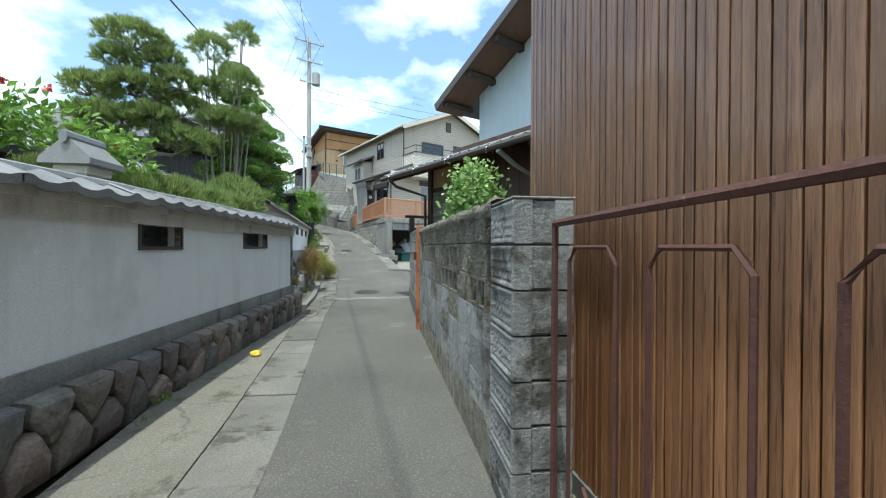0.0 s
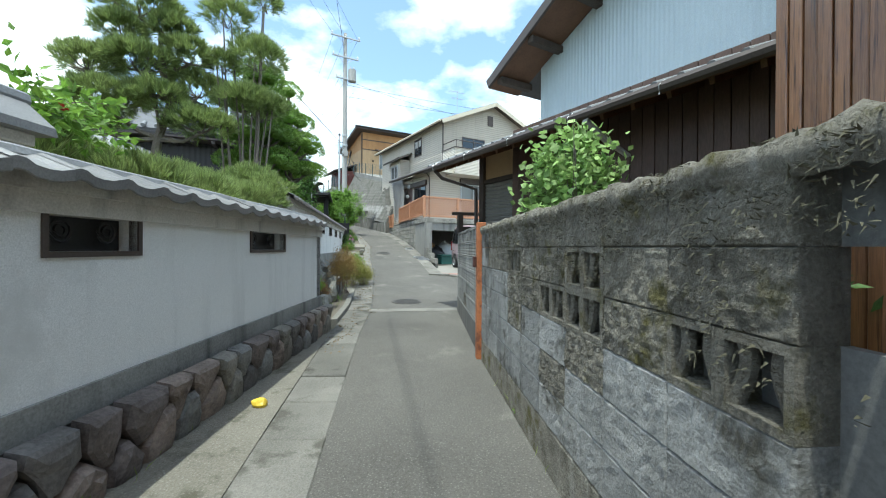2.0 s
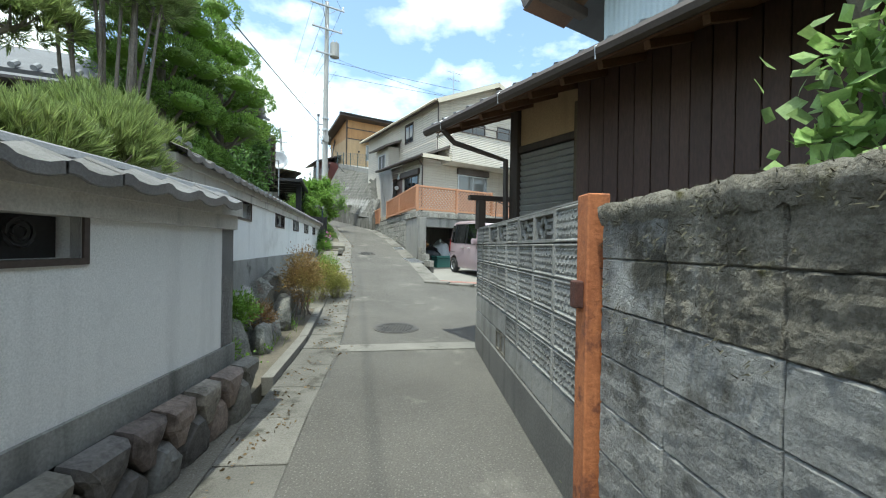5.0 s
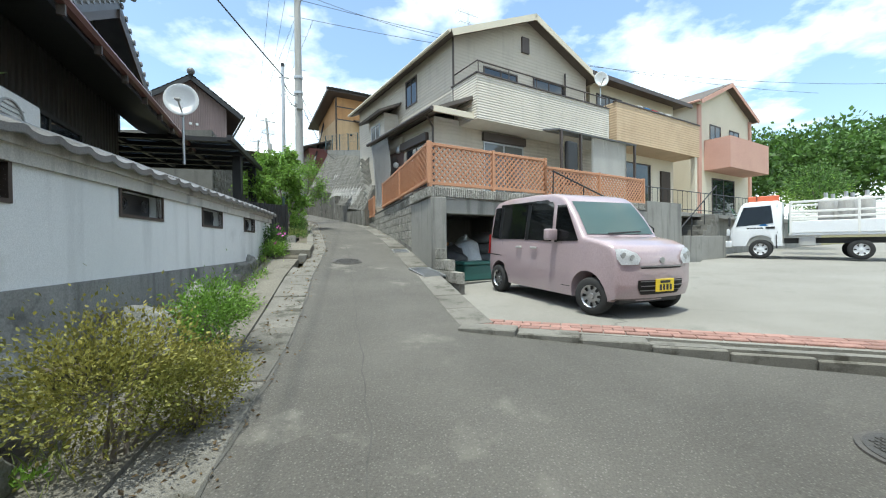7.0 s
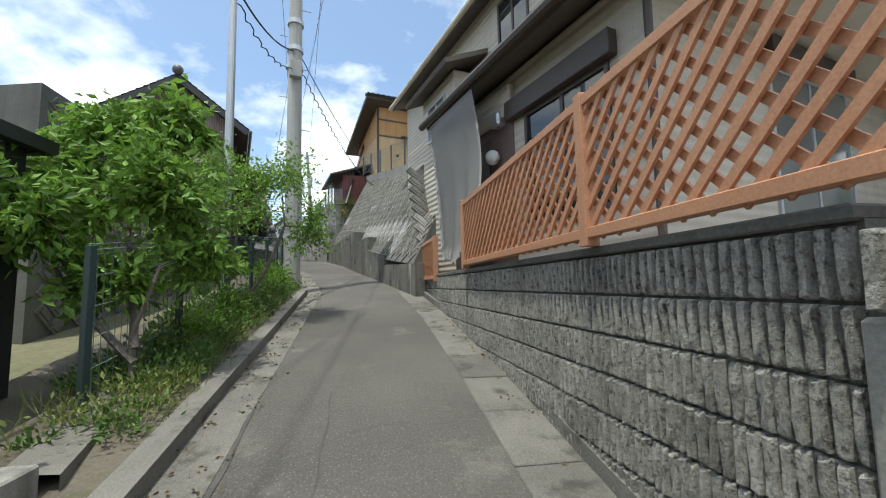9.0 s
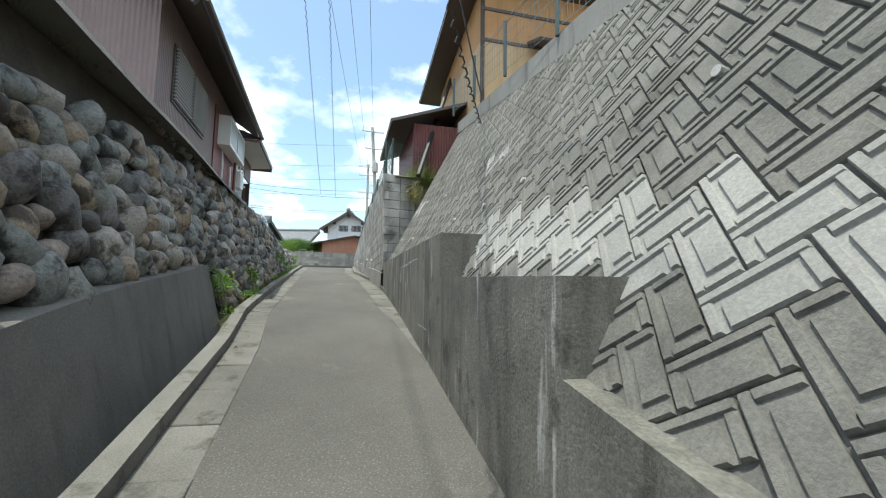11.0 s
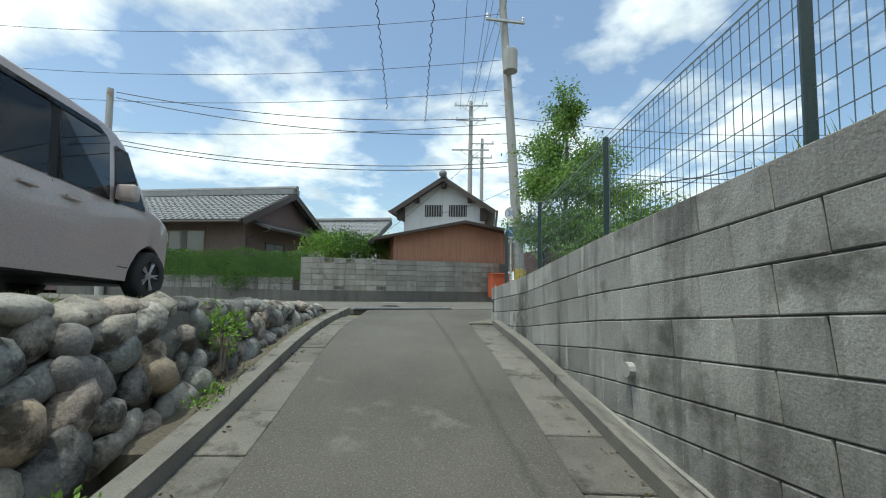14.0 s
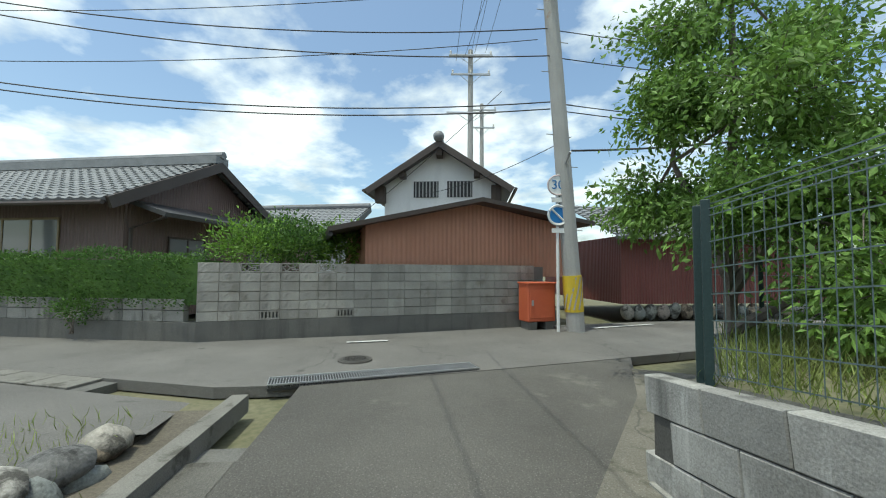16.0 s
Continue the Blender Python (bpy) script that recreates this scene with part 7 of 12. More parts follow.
tagged(link("concrete_apron", bm, M_CONCD), "sloping stained concrete apron beside the kerb", "retaining wall", kind="structure")
# yard behind the boulders
bm = bmesh.new(); prev = None
for i in range(0, len(P), 4):
    t_ = sl_top(P[i, 1])
    cur = [bm.verts.new((P[i, 0] + LEFT[i, 0] * w, P[i, 1] + LEFT[i, 1] * w, t_ - 0.02 + dz)) for w, dz in ((0.16 if P[i, 1] > 43 else 0.5, -0.6 if P[i, 1] > 43 else -0.1), (0.55 if P[i, 1] < 43 else 0.24, 0.0), (1.4, 0.08), (5, 0.12), (13, 0.1))]
    if prev:
        for k in range(4):
            bm.faces.new((prev[k], cur[k], cur[k + 1], prev[k + 1]))
    prev = cur
bmesh.ops.recalc_face_normals(bm, faces=bm.faces[:])
_e = (len(P) - 1) // 4 * 4
_a, _b = P[_e] + LEFT[_e] * 0.05, P[_e] + LEFT[_e] * 13
_zt = sl_top(P[_e, 1]) - 0.02
yv = [bm.verts.new(q) for q in ((_a[0], _a[1], _zt), (-26.55, 47.98, 4.785), (-30.4, 46.9, 4.79), (-44, 40.05, 4.80), (_b[0] - 4, _b[1] - 3, _zt + 0.1), (_b[0], _b[1], _zt + 0.1))]
for k in range(1, 5):
    bm.faces.new((yv[0], yv[k], yv[k + 1]))
bmesh.ops.recalc_face_normals(bm, faces=bm.faces[:])
tagged(link("yard", bm, M_ASPH2), "cracked old asphalt yard behind the boulder wall", "yard", kind="structure")

# house above the boulder wall and its lower wing; local x along the lane, y away from it
ME = along((-18.2, 34.9), (-21.9, 39.55))
hg = thing("dark_gabled_house", (0, 0, 0), "dusty brown ribbed-metal house with tile roof above the lane", "house")
GX0, GX1, GYW, GYR, GYB = -4.2, 2.6, 0.06, 1.8, 3.6
bm = bmesh.new()
gable_walls(bm, ME, GX0, GX1, GYW, GYB, 5.0, 9.45, 10.75, along_y=False)
part("wall", bm, S_DUSK, hg, "dusty brown ribbed metal wall")
part("maroon_panel", bbox((-0.15, GYW - 0.03, 5.2), (GX1, GYW - 0.004, 8.9), ME), S_MAROON, hg, "maroon ribbed metal lower wall")
GK = (10.75 - 9.45) / (GYR - GYW)
tile_roof(hg, ME, GX0 - 0.55, GX1 + 0.1, -0.72, 9.45 - GK * 0.72 + 0.12, GYR, 10.87, M_TILED, "dark tile roof slope")
tile_roof(hg, ME @ Matrix.Translation((GX0 + GX1, 2 * GYR, 0)) @ Matrix.Rotation(math.pi, 4, "Z"), GX0 - 0.1, GX1 + 0.55, -0.72, 9.45 - GK * 0.72 + 0.12, GYR, 10.87, M_TILED)
bm = bmesh.new(); slab(bm, [ME @ Vector(p) for p in ((GX0 - 0.55, -0.7, 9.0), (GX1 + 0.1, -0.7, 9.0), (GX1 + 0.1, GYW, 9.5), (GX0 - 0.55, GYW, 9.5))], 0.03)
part("soffit", bm, M_WOODD, hg, "dark boarded eave soffit")
for y0 in (-0.74, 2 * GYR + 0.74):
    bm = bmesh.new()
    slab(bm, [ME @ Vector(p) for p in ((GX0 - 0.58, y0, 9.0), (GX0 - 0.58, GYR, 10.86), (GX0 - 0.48, GYR, 10.86), (GX0 - 0.48, y0, 9.0))], 0.22)
    part("bargeboard", bm, M_BLACK, hg)
part("ridge_tile", bar([ME @ Vector((GX0 - 0.62, GYR, 10.98)), ME @ Vector((GX1 + 0.1, GYR, 10.98))], 0.11, 8), M_TILED, hg)
bm = bmesh.new(); bmesh.ops.create_icosphere(bm, subdivisions=2, radius=0.2, matrix=Matrix.Translation(ME @ Vector((GX0 - 0.6, GYR, 11.02))))
part("ridge_ornament", bm, M_TILED, hg, "carved ridge-end tile", True)
part("gutter", bar([ME @ Vector((GX0 - 0.5, -0.8, 9.0)), ME @ Vector((GX1 + 0.15, -0.8, 9.0))], 0.06, 7), M_DKTRIM, hg)
part("gutter_outlet", bar([ME @ Vector(p) for p in ((GX1 + 0.05, -0.8, 8.97), (GX1 - 0.1, -0.65, 8.8), (GX1 - 0.45, -0.1, 8.72), (GX1 - 0.45, -0.06, 5.6))], 0.045, 7), M_MAROON, hg, "maroon downpipe")
part("downpipe", bar([ME @ Vector(p) for p in ((1.75, -0.03, 7.6), (1.75, -0.05, 5.5))], 0.03, 6), M_SIGNW, hg, "thin white pipe")
part("torn_strip", bar([ME @ Vector(p) for p in ((0.75, -0.0, 7.85), (0.72, -0.03, 7.4), (0.76, -0.01, 6.9), (0.7, -0.03, 6.4))], 0.03, 4), M_SIGNW, hg, "torn white sealing strip")
for x0 in (-3.45, -2.3):
    w_ = window(hg, ME, x0, x0 + 1.12, 7.5, 8.72, GYW, False, 1, M_DKTRIM)
    for k in range(15):
        part("louvre_bar", bbox((x0 + 0.05, GYW - 0.09, 7.57 + 0.075 * k), (x0 + 1.07, GYW - 0.035, 7.60 + 0.075 * k), ME), M_GREY, w_)
bx = thing("bay_window", tuple(ME @ Vector((0.2, GYW, 7.9))), "shallow box window with silver frame and frosted panes", "window")
bi = bx.matrix_world.inverted() @ ME
for lo, hi in (((0.2, -0.30, 7.86), (2.45, 0.05, 7.95)), ((0.2, -0.30, 8.66), (2.45, 0.05, 8.74)), ((0.2, -0.30, 7.95), (0.26, 0.05, 8.66)), ((2.39, -0.30, 7.95), (2.45, 0.05, 8.66)), ((1.30, -0.30, 7.95), (1.36, -0.24, 8.66))):
    part("box_frame", bbox(lo, hi, bi), M_STEEL if lo[1] < -0.2 and hi[1] < 0 else M_SIGNW, bx)
for x0, x1 in ((0.26, 1.30), (1.36, 2.39)):
    part("pane", bbox((x0, -0.285, 7.95), (x1, -0.275, 8.66), bi), M_FROST, bx, "frosted pane")
part("back_board", bbox((0.2, 0.04, 7.86), (2.45, 0.055, 8.74), bi), M_SIGNW, bx)
part("balcony_rail", bar([ME @ Vector((GX0 - 0.9, -0.2, 6.4)), ME @ Vector((GX0 - 0.9, 4.4, 6.4))], 0.025, 5), M_STEEL, hg)
for k in range(12):
    part("baluster", bar([ME @ Vector((GX0 - 0.9, -0.2 + 0.4 * k, 5.5)), ME @ Vector((GX0 - 0.9, -0.2 + 0.4 * k, 6.4))], 0.012, 4), M_STEEL, hg)
part("gable_window", bbox((GX0 - 0.03, 1.3, 6.6), (GX0 + 0.02, 2.1, 7.8), ME), M_GLASSL, hg, "pale curtained gable window")
for y0 in (1.45, 1.75):
    part("vent_cap", bbox((GX0 - 0.06, y0, 8.3), (GX0, y0 + 0.14, 8.44), ME, 0.02), M_SIGNW, hg, "round white vent cap")

rw = thing("maroon_wing", (0, 0, 0), "lower house wing with grey render and white-framed windows", "house")
LW = 6.1
bm = bmesh.new(); box(bm, (GX1, 0.12, 5.3), (4.72, 4.0, 8.85), ME); box(bm, (4.72, 0.9, 5.3), (LW, 4.0, 8.85), ME)
part("rendered_wall", bm, M_RENDER, rw, "grey rendered wall with pale stains")
part("upper_siding", bbox((GX1, 0.06, 8.32), (LW, 0.115, 8.88), ME), S_DARKM, rw, "dark maroon ribbed siding under the eave")
part("upper_siding", bbox((4.72, 0.06, 8.05), (LW, 0.115, 8.32), ME), S_DARKM, rw)
part("corner_post", bbox((LW - 0.12, 0.07, 5.3), (LW, 0.2, 8.05), ME), M_WOODD, rw, "dark timber corner post")
part("porch_wall", bbox((LW - 0.1, 0.2, 5.3), (LW - 0.02, 0.9, 8.05), ME), M_BROWNW, rw)
tile_roof(rw, ME, GX1 + 0.1, LW + 0.5, -0.72, 8.98, 2.2, 9.95, M_TILED, "dark tile roof slope with rolled eave ends")
bm = bmesh.new()
for i in range(15):
    x = GX1 + 0.2 + i * 0.27
    tube(bm, [ME @ Vector((x, -0.74, 9.0)), ME @ Vector((x, -0.45, 9.1))], 0.05, 7)
part("eave_roll_tile", bm, M_TILED, rw)
bm = bmesh.new(); slab(bm, [ME @ Vector(p) for p in ((GX1, -0.68, 8.93), (LW + 0.46, -0.68, 8.93), (LW + 0.46, 0.12, 8.87), (GX1, 0.12, 8.87))], 0.03)
part("soffit", bm, M_SOFF, rw, "pale boarded soffit")
part("verge_board", bbox((LW + 0.4, -0.72, 8.78), (LW + 0.47, 0.2, 8.96), ME), M_BROWNW, rw)
part("fascia", bbox((GX1, -0.74, 8.88), (LW + 0.5, -0.69, 9.0), ME), M_BLACK, rw)
window(rw, ME, 2.66, 3.3, 7.72, 8.32, 0.10, True, 1, M_SIGNW, sill=True)
window(rw, ME, 3.42, 4.66, 7.62, 8.34, 0.10, True, 2, M_SIGNW, sill=True)
part("heater_unit", bbox((2.72, -0.18, 7.15), (3.2, 0.1, 7.75), ME, 0.025), M_SIGNW, rw, "white wall-hung water heater")
for k in range(3):
    part("pipe", bar([ME @ Vector((2.8 + 0.1 * k, -0.02, 7.15)), ME @ Vector((2.8 + 0.1 * k, 0.02, 6.6 + 0.1 * k)), ME @ Vector((2.75 + 0.05 * k, 0.06, 6.3))], 0.02, 6), M_SIGNW, rw)
part("cable_loop", bar([ME @ Vector((3.35 + 0.1 * math.sin(a), 0.06, 6.9 + 0.22 * math.cos(a))) for a in np.linspace(0, 6.0, 12)], 0.012, 4), M_CABLE, rw)
tk = thing("water_tank", tuple(ME @ Vector((LW + 0.75, 1.1, 5.6))), "tall white cylindrical tank behind the house corner", "tank")
bm = bmesh.new(); bmesh.ops.create_cone(bm, cap_ends=True, segments=20, radius1=0.3, radius2=0.3, depth=1.6, matrix=Matrix.Translation((0, 0, 0.8)))
part("body", bm, M_SIGNW, tk, "", True)
bm = bmesh.new(); bmesh.ops.create_cone(bm, cap_ends=True, segments=20, radius1=0.3, radius2=0.08, depth=0.14, matrix=Matrix.Translation((0, 0, 1.67)))
part("dome", bm, M_SIGNW, tk, "", True)
sd_ = thing("pale_shed", (0, 0, 0), "small pale grey shed with a green-grey metal roof edge", "shed")
part("wall", bbox((LW + 0.5, 1.9, 5.4), (LW + 1.5, 3.6, 7.9), ME), M_WHITE, sd_)
part("roof", bbox((LW + 0.4, 1.75, 7.9), (LW + 1.62, 3.7, 8.02), ME, 0.01), M_FPOST, sd_, "green-grey metal roof edge")

# terrace wall with patterned blocks west of the lane, under house G
tw = tagged(link("wall_west_terrace", bmesh.new(), M_CONCD), "patterned block retaining wall below the gabled house", "retaining wall", kind="structure")
ta, tb = Vector((-9.6, 21.2, 1.9)), Vector((-13.4, 30.2, 2.6))
bm = bmesh.new()
prism(bm, [(-9.6, 21.2), (-13.3, 30.0), (-22, 33), (-20, 20)], 1.2, 5.1)
part("backing", bm, M_CONCD, tw)
kumi_field(tw, ta, (tb - ta).normalized(), Vector((0, 0, 1)), (tb - ta).length, 3.1, 2.5)

# ---- black house behind the second plaster wall ----
BE0, BE1 = (-4.55, 11.6), (-7.36, 17.3)
MK = along(BE0, BE1)
LK = dist2(BE0, BE1)
bk = thing("black_house", (0, 0, 0), "dark timber house with black tile roof behind the garden wall", "house")
bm = bmesh.new(); box(bm, (0.75, 1.05, 0.6), (LK - 0.7, 7, 3.95), MK)
part("wall", bm, S_BLK, bk)
tile_roof(bk, MK, 0.35, LK + 0.5, 0.18, 3.66, 3.6, 5.3, M_TILED, "black tile roof with round eave ends")
bm = bmesh.new()
for i in range(24):
    x = 0.42 + i * 0.27
    tube(bm, [MK @ Vector((x, 0.15, 3.69)), MK @ Vector((x, 0.43, 3.83))], 0.05, 8)
part("eave_roll_tile", bm, M_TILE, bk)
bm = bmesh.new(); slab(bm, [MK @ Vector(p) for p in ((0.35, 0.2, 3.62), (LK + 0.5, 0.2, 3.62), (LK + 0.5, 1.1, 3.98), (0.35, 1.1, 3.98))], 0.03)
part("soffit", bm, M_BLACK, bk)
part("gutter", bar([MK @ Vector((0.35, 0.10, 3.60)), MK @ Vector((LK + 0.5, 0.10, 3.60))], 0.055, 7), surf("maroon_gutter", (0.10, 0.04, 0.035), (0.13, 0.055, 0.05), 2, 0.4, 0.0), bk, "maroon half-round gutter")
for k in range(9):
    part("bracket", bbox((0.45 + 0.75 * k, 0.07, 3.46), (0.48 + 0.75 * k, 0.13, 3.56), MK), M_DKTRIM, bk)
# raised hipped corner at the near end, with carved ridge-end tiles
HA, HB, HD, HE, HF = (0.28, 0.32, 4.22), (1.25, 0.30, 4.16), (2.1, 2.3, 5.25), (2.1, 4.6, 5.25), (0.28, 6.6, 4.22)
for name, pts in (("corner_roof", (HA, HB, HD)), ("end_roof", (HA, HD, HE, HF))):
    bm = bmesh.new(); slab(bm, [MK @ Vector(p) for p in pts], 0.07)
    part(name, bm, M_TILED, bk)
bm = bmesh.new()
for k in range(22):
    y = 0.45 + 0.27 * k
    f = 0.16
    tube(bm, [MK @ Vector((0.24, y, 4.26)), MK @ Vector((0.24 + f, y, 4.36))], 0.05, 7)
for k in range(4):
    tube(bm, [MK @ Vector((0.40 + 0.25 * k, 0.28, 4.24 - 0.012 * k)), MK @ Vector((0.46 + 0.25 * k, 0.46, 4.34))], 0.05, 7)
part("eave_roll_tile", bm, M_TILE, bk)
bm = bmesh.new()
slab(bm, [MK @ Vector(p) for p in ((0.32, 0.36, 4.12), (1.22, 0.34, 4.08), (1.25, 1.2, 4.12), (0.85, 1.2, 4.12))], 0.05)
slab(bm, [MK @ Vector(p) for p in ((0.32, 0.36, 4.12), (0.85, 1.2, 4.12), (0.85, 6.4, 4.12), (0.32, 6.4, 4.12))], 0.05)
part("soffit", bm, M_DKTRIM, bk, "dark timber soffit")
bm = bmesh.new(); box(bm, (0.85, 1.15, 3.6), (3.4, 6.2, 4.15), MK)
part("upper_wall", bm, S_BLK, bk)
for k in range(9):
    part("rafter", bbox((0.36, 0.7 + 0.45 * k, 3.99), (0.86, 0.78 + 0.45 * k, 4.06), MK), M_DKTRIM, bk)
part("hip_ridge", bar([MK @ Vector(HA) + Vector((0, 0, 0.12)), MK @ Vector(HD) + Vector((0, 0, 0.12))], 0.10, 8), M_TILE, bk)
part("corner_post", bbox((0.80, 1.08, 1.2), (0.94, 1.22, 4.1), MK), M_DKTRIM, bk)


def ridge_end(c, k):
    """A carved tile: a curled boss on a shield, with round tile ends at its foot."""
    bm = bmesh.new()
    for dx, dz, r in ((0.0, 0.10, 0.15), (-0.12, 0.04, 0.09), (0.12, 0.04, 0.09), (0.0, 0.24, 0.08)):
        bmesh.ops.create_icosphere(bm, subdivisions=2, radius=r * k, matrix=Matrix.Translation(c + Vector((dx * k, 0.05 * dx, dz * k))))
    for a0 in (0.3, 2.2):
        pts = [c + Vector((k * 0.15 * math.cos(a0) + k * 0.09 * math.cos(a), -0.1 * k, k * 0.16 + k * 0.09 * math.sin(a))) for a in np.linspace(0, 5.2, 9)]
        tube(bm, pts, 0.03 * k, 6, 0.015 * k)
    for dx in (-0.26, -0.02, 0.24):
        tube(bm, [c + Vector((dx * k, -0.12 * k, -0.05 * k)), c + Vector((dx * k, 0.12 * k, -0.02 * k))], 0.055 * k, 8)
    part("ridge_ornament", bm, M_TILE, bk, "carved curled ridge-end tile", True)


ridge_end(MK @ Vector((0.36, 0.62, 4.42)), 1.15)
ridge_end(MK @ Vector((1.28, 0.36, 4.22)), 0.62)
# upper gable facing the lane at the far end
GXC, GY, GZP, GW, GZE = 6.7, 1.3, 6.42, 2.1, 5.2
bm = bmesh.new()
extrude_y(bm, [(GXC - 1.6, 3.75), (GXC + 1.6, 3.75), (GXC + 1.6, 5.3), (GXC, 6.2), (GXC - 1.6, 5.3)], GY + 0.5, 7, MK)
bmesh.ops.recalc_face_normals(bm, faces=bm.faces[:])
part("upper_gable", bm, S_BLK, bk)
for s in (-1, 1):
    bm = bmesh.new(); slab(bm, [MK @ Vector(p) for p in ((GXC, GY, GZP), (GXC + s * GW, GY, GZE), (GXC + s * GW, 7.2, GZE), (GXC, 7.2, GZP))], 0.12)
    part("upper_roof", bm, M_TILED, bk)
    bm = bmesh.new()
    for k in range(9):
        f = (k + 0.5) / 9
        x, z = GXC + s * GW * f, GZP + (GZE - GZP) * f + 0.05
        tube(bm, [MK @ Vector((x, GY - 0.02, z)), MK @ Vector((x, GY + 0.35, z))], 0.06, 7)
    part("verge_tile", bm, M_TILE, bk)
    bm = bmesh.new(); slab(bm, [MK @ Vector(p) for p in ((GXC, GY + 0.04, GZP - 0.12), (GXC + s * GW, GY + 0.04, GZE - 0.12), (GXC + s * GW, GY + 0.04, GZE - 0.30), (GXC, GY + 0.04, GZP - 0.32))], 0.04)
    part("barge_board", bm, M_DKTRIM, bk)
ridge_end(MK @ Vector((GXC, GY, GZP + 0.12)), 0.9)
part("ridge_tile", bar([MK @ Vector((GXC, GY, GZP + 0.1)), MK @ Vector((GXC, 7.2, GZP + 0.1))], 0.11, 8), M_TILE, bk)
window(bk, MK, 2.2, 3.9, 2.2, 3.1, 0.95, False, 2, M_BLACK)
ac = thing("air_conditioner", tuple(MK @ Vector((1.6, 0.72, 2.3))), "white outdoor air conditioning unit by the dark house", "air conditioner", rz=math.degrees(math.atan2(BE1[1] - BE0[1], BE1[0] - BE0[0])))
part("casing", bbox((-0.4, -0.15, 0), (0.4, 0.15, 0.58), None, 0.02), M_SIGNW, ac)
part("fan_grille", bar([(-0.1 + 0.2 * math.cos(a), -0.158, 0.29 + 0.2 * math.sin(a)) for a in np.linspace(0, 6.2832, 21)], 0.012, 5), M_GREY, ac)
for k in range(8):
    part("grille_bar", bbox((-0.3, -0.16, 0.12 + 0.045 * k), (0.1, -0.152, 0.13 + 0.045 * k)), M_GREY, ac)
part("bracket", bbox((-0.35, -0.1, -0.9), (-0.3, 0.15, 0.0)), M_STEEL, ac)
part("bracket", bbox((0.3, -0.1, -0.9), (0.35, 0.15, 0.0)), M_STEEL, ac)


def dish(x, y, z, r, rz, label):
    d = thing("satellite_dish", (x, y, z), label, "satellite dish", "satellite dishes", rz=rz)
    bm = bmesh.new()
    rings = []
    for k in range(5):
        rr = r * k / 4
        rings.append([bm.verts.new((rr * math.cos(a), -0.12 * r + 0.35 * r * (1 - (k / 4) ** 2), rr * math.sin(a))) for a in np.linspace(0, 6.2832, 25)[:-1]])
    for a, b in zip(rings, rings[1:]):
        for i in range(24):
            j = (i + 1) % 24
            if a is rings[0]:
                bm.faces.new((b[i], b[j], a[0])) if i % 1 == 0 else None
            else:
                bm.faces.new((a[i], b[i], b[j], a[j]))
    bmesh.ops.remove_doubles(bm, verts=bm.verts[:], dist=1e-5)
    bmesh.ops.solidify(bm, geom=bm.faces[:], thickness=0.01)
    part("reflector", bm, M_SIGNW, d, "", True)
    part("feed_arm", bar([(0, 0.1, -r), (0, -0.7 * r, -0.2 * r)], 0.015, 5), M_GREY, d)
    part("feed_horn", bbox((-0.04, -0.75 * r - 0.05, -0.28 * r), (0.04, -0.7 * r + 0.03, -0.14 * r), None, 0.01), M_GREY, d)
    part("mast", bar([(0, 0.2 * r, -0.1), (0, 0.3 * r, -1.1)], 0.02, 6), M_STEEL, d)
    return d


dish(-6.72, 16.1, 4.06, 0.27, 20, "white satellite dish on the dark house")
pd = uv(6.4, 0.6, 8.0)
dish(pd.x, pd.y, 7.75, 0.28, 10, "white satellite dish on the tan house balcony")

# carport with smoked panels, black gate
cp = thing("carport", (0, 0, 0), "black framed carport with smoked translucent panels", "carport")
MC = along((-6.35, 16.9), (-7.3, 19.75))
CL = dist2((-6.35, 16.9), (-7.3, 19.75))
M_SMOKE = bpy.data.materials.new("smoked_sheet"); M_SMOKE.use_nodes = True
_b = M_SMOKE.node_tree.nodes["Principled BSDF"]
_b.inputs["Base Color"].default_value = (0.10, 0.115, 0.13, 1); _b.inputs["Roughness"].default_value = 0.25
_b.inputs["Transmission Weight"].default_value = 0.55; _b.inputs["IOR"].default_value = 1.05
for k in range(5):
    part("roof_panel", bbox((k * CL / 5 + 0.03, 0.0, 3.60), ((k + 1) * CL / 5 - 0.03, 3.0, 3.62), MC), M_SMOKE, cp, "smoked translucent roof sheet")
for k in range(6):
    part("roof_beam", bbox((k * CL / 5 - 0.035, 0.0, 3.52), (k * CL / 5 + 0.035, 3.0, 3.60), MC), M_BLACK, cp)
for y in (0.0, 1.0, 2.0, 3.0):
    part("purlin", bbox((-0.1, y - 0.04, 3.54), (CL + 0.1, y + 0.04, 3.64), MC), M_BLACK, cp)
for x in (1.3, CL - 0.1):
    part("post", bbox((x - 0.09, 0.08, 1.0), (x + 0.09, 0.26, 3.55), MC, 0.008), M_BLACK, cp)
gt2 = thing("black_gate", (-6.60, 17.8, 1.27), "tall black slatted aluminium gate", "gate", rz=68)
part("gate_frame", bbox((0, -0.025, 0.05), (0.06, 0.025, 1.25), None, 0.004), M_BLACK, gt2)
part("gate_frame", bbox((1.1, -0.025, 0.05), (1.16, 0.025, 1.25), None, 0.004), M_BLACK, gt2)
for k in range(14):
    part("slat", bbox((0.07 + 0.074 * k, -0.012, 0.1), (0.125 + 0.074 * k, 0.012, 1.22)), M_BLACK, gt2)
part("handle", bbox((0.5, -0.06, 0.6), (0.56, -0.025, 0.78), None, 0.01), M_STEEL, gt2, "silver lever handle")
gpl = thing("gate_pillar_block", (-6.06, 18.86, 1.3), "short grey concrete gate pillar beside the entrance slab", "gate pillar", rz=20)
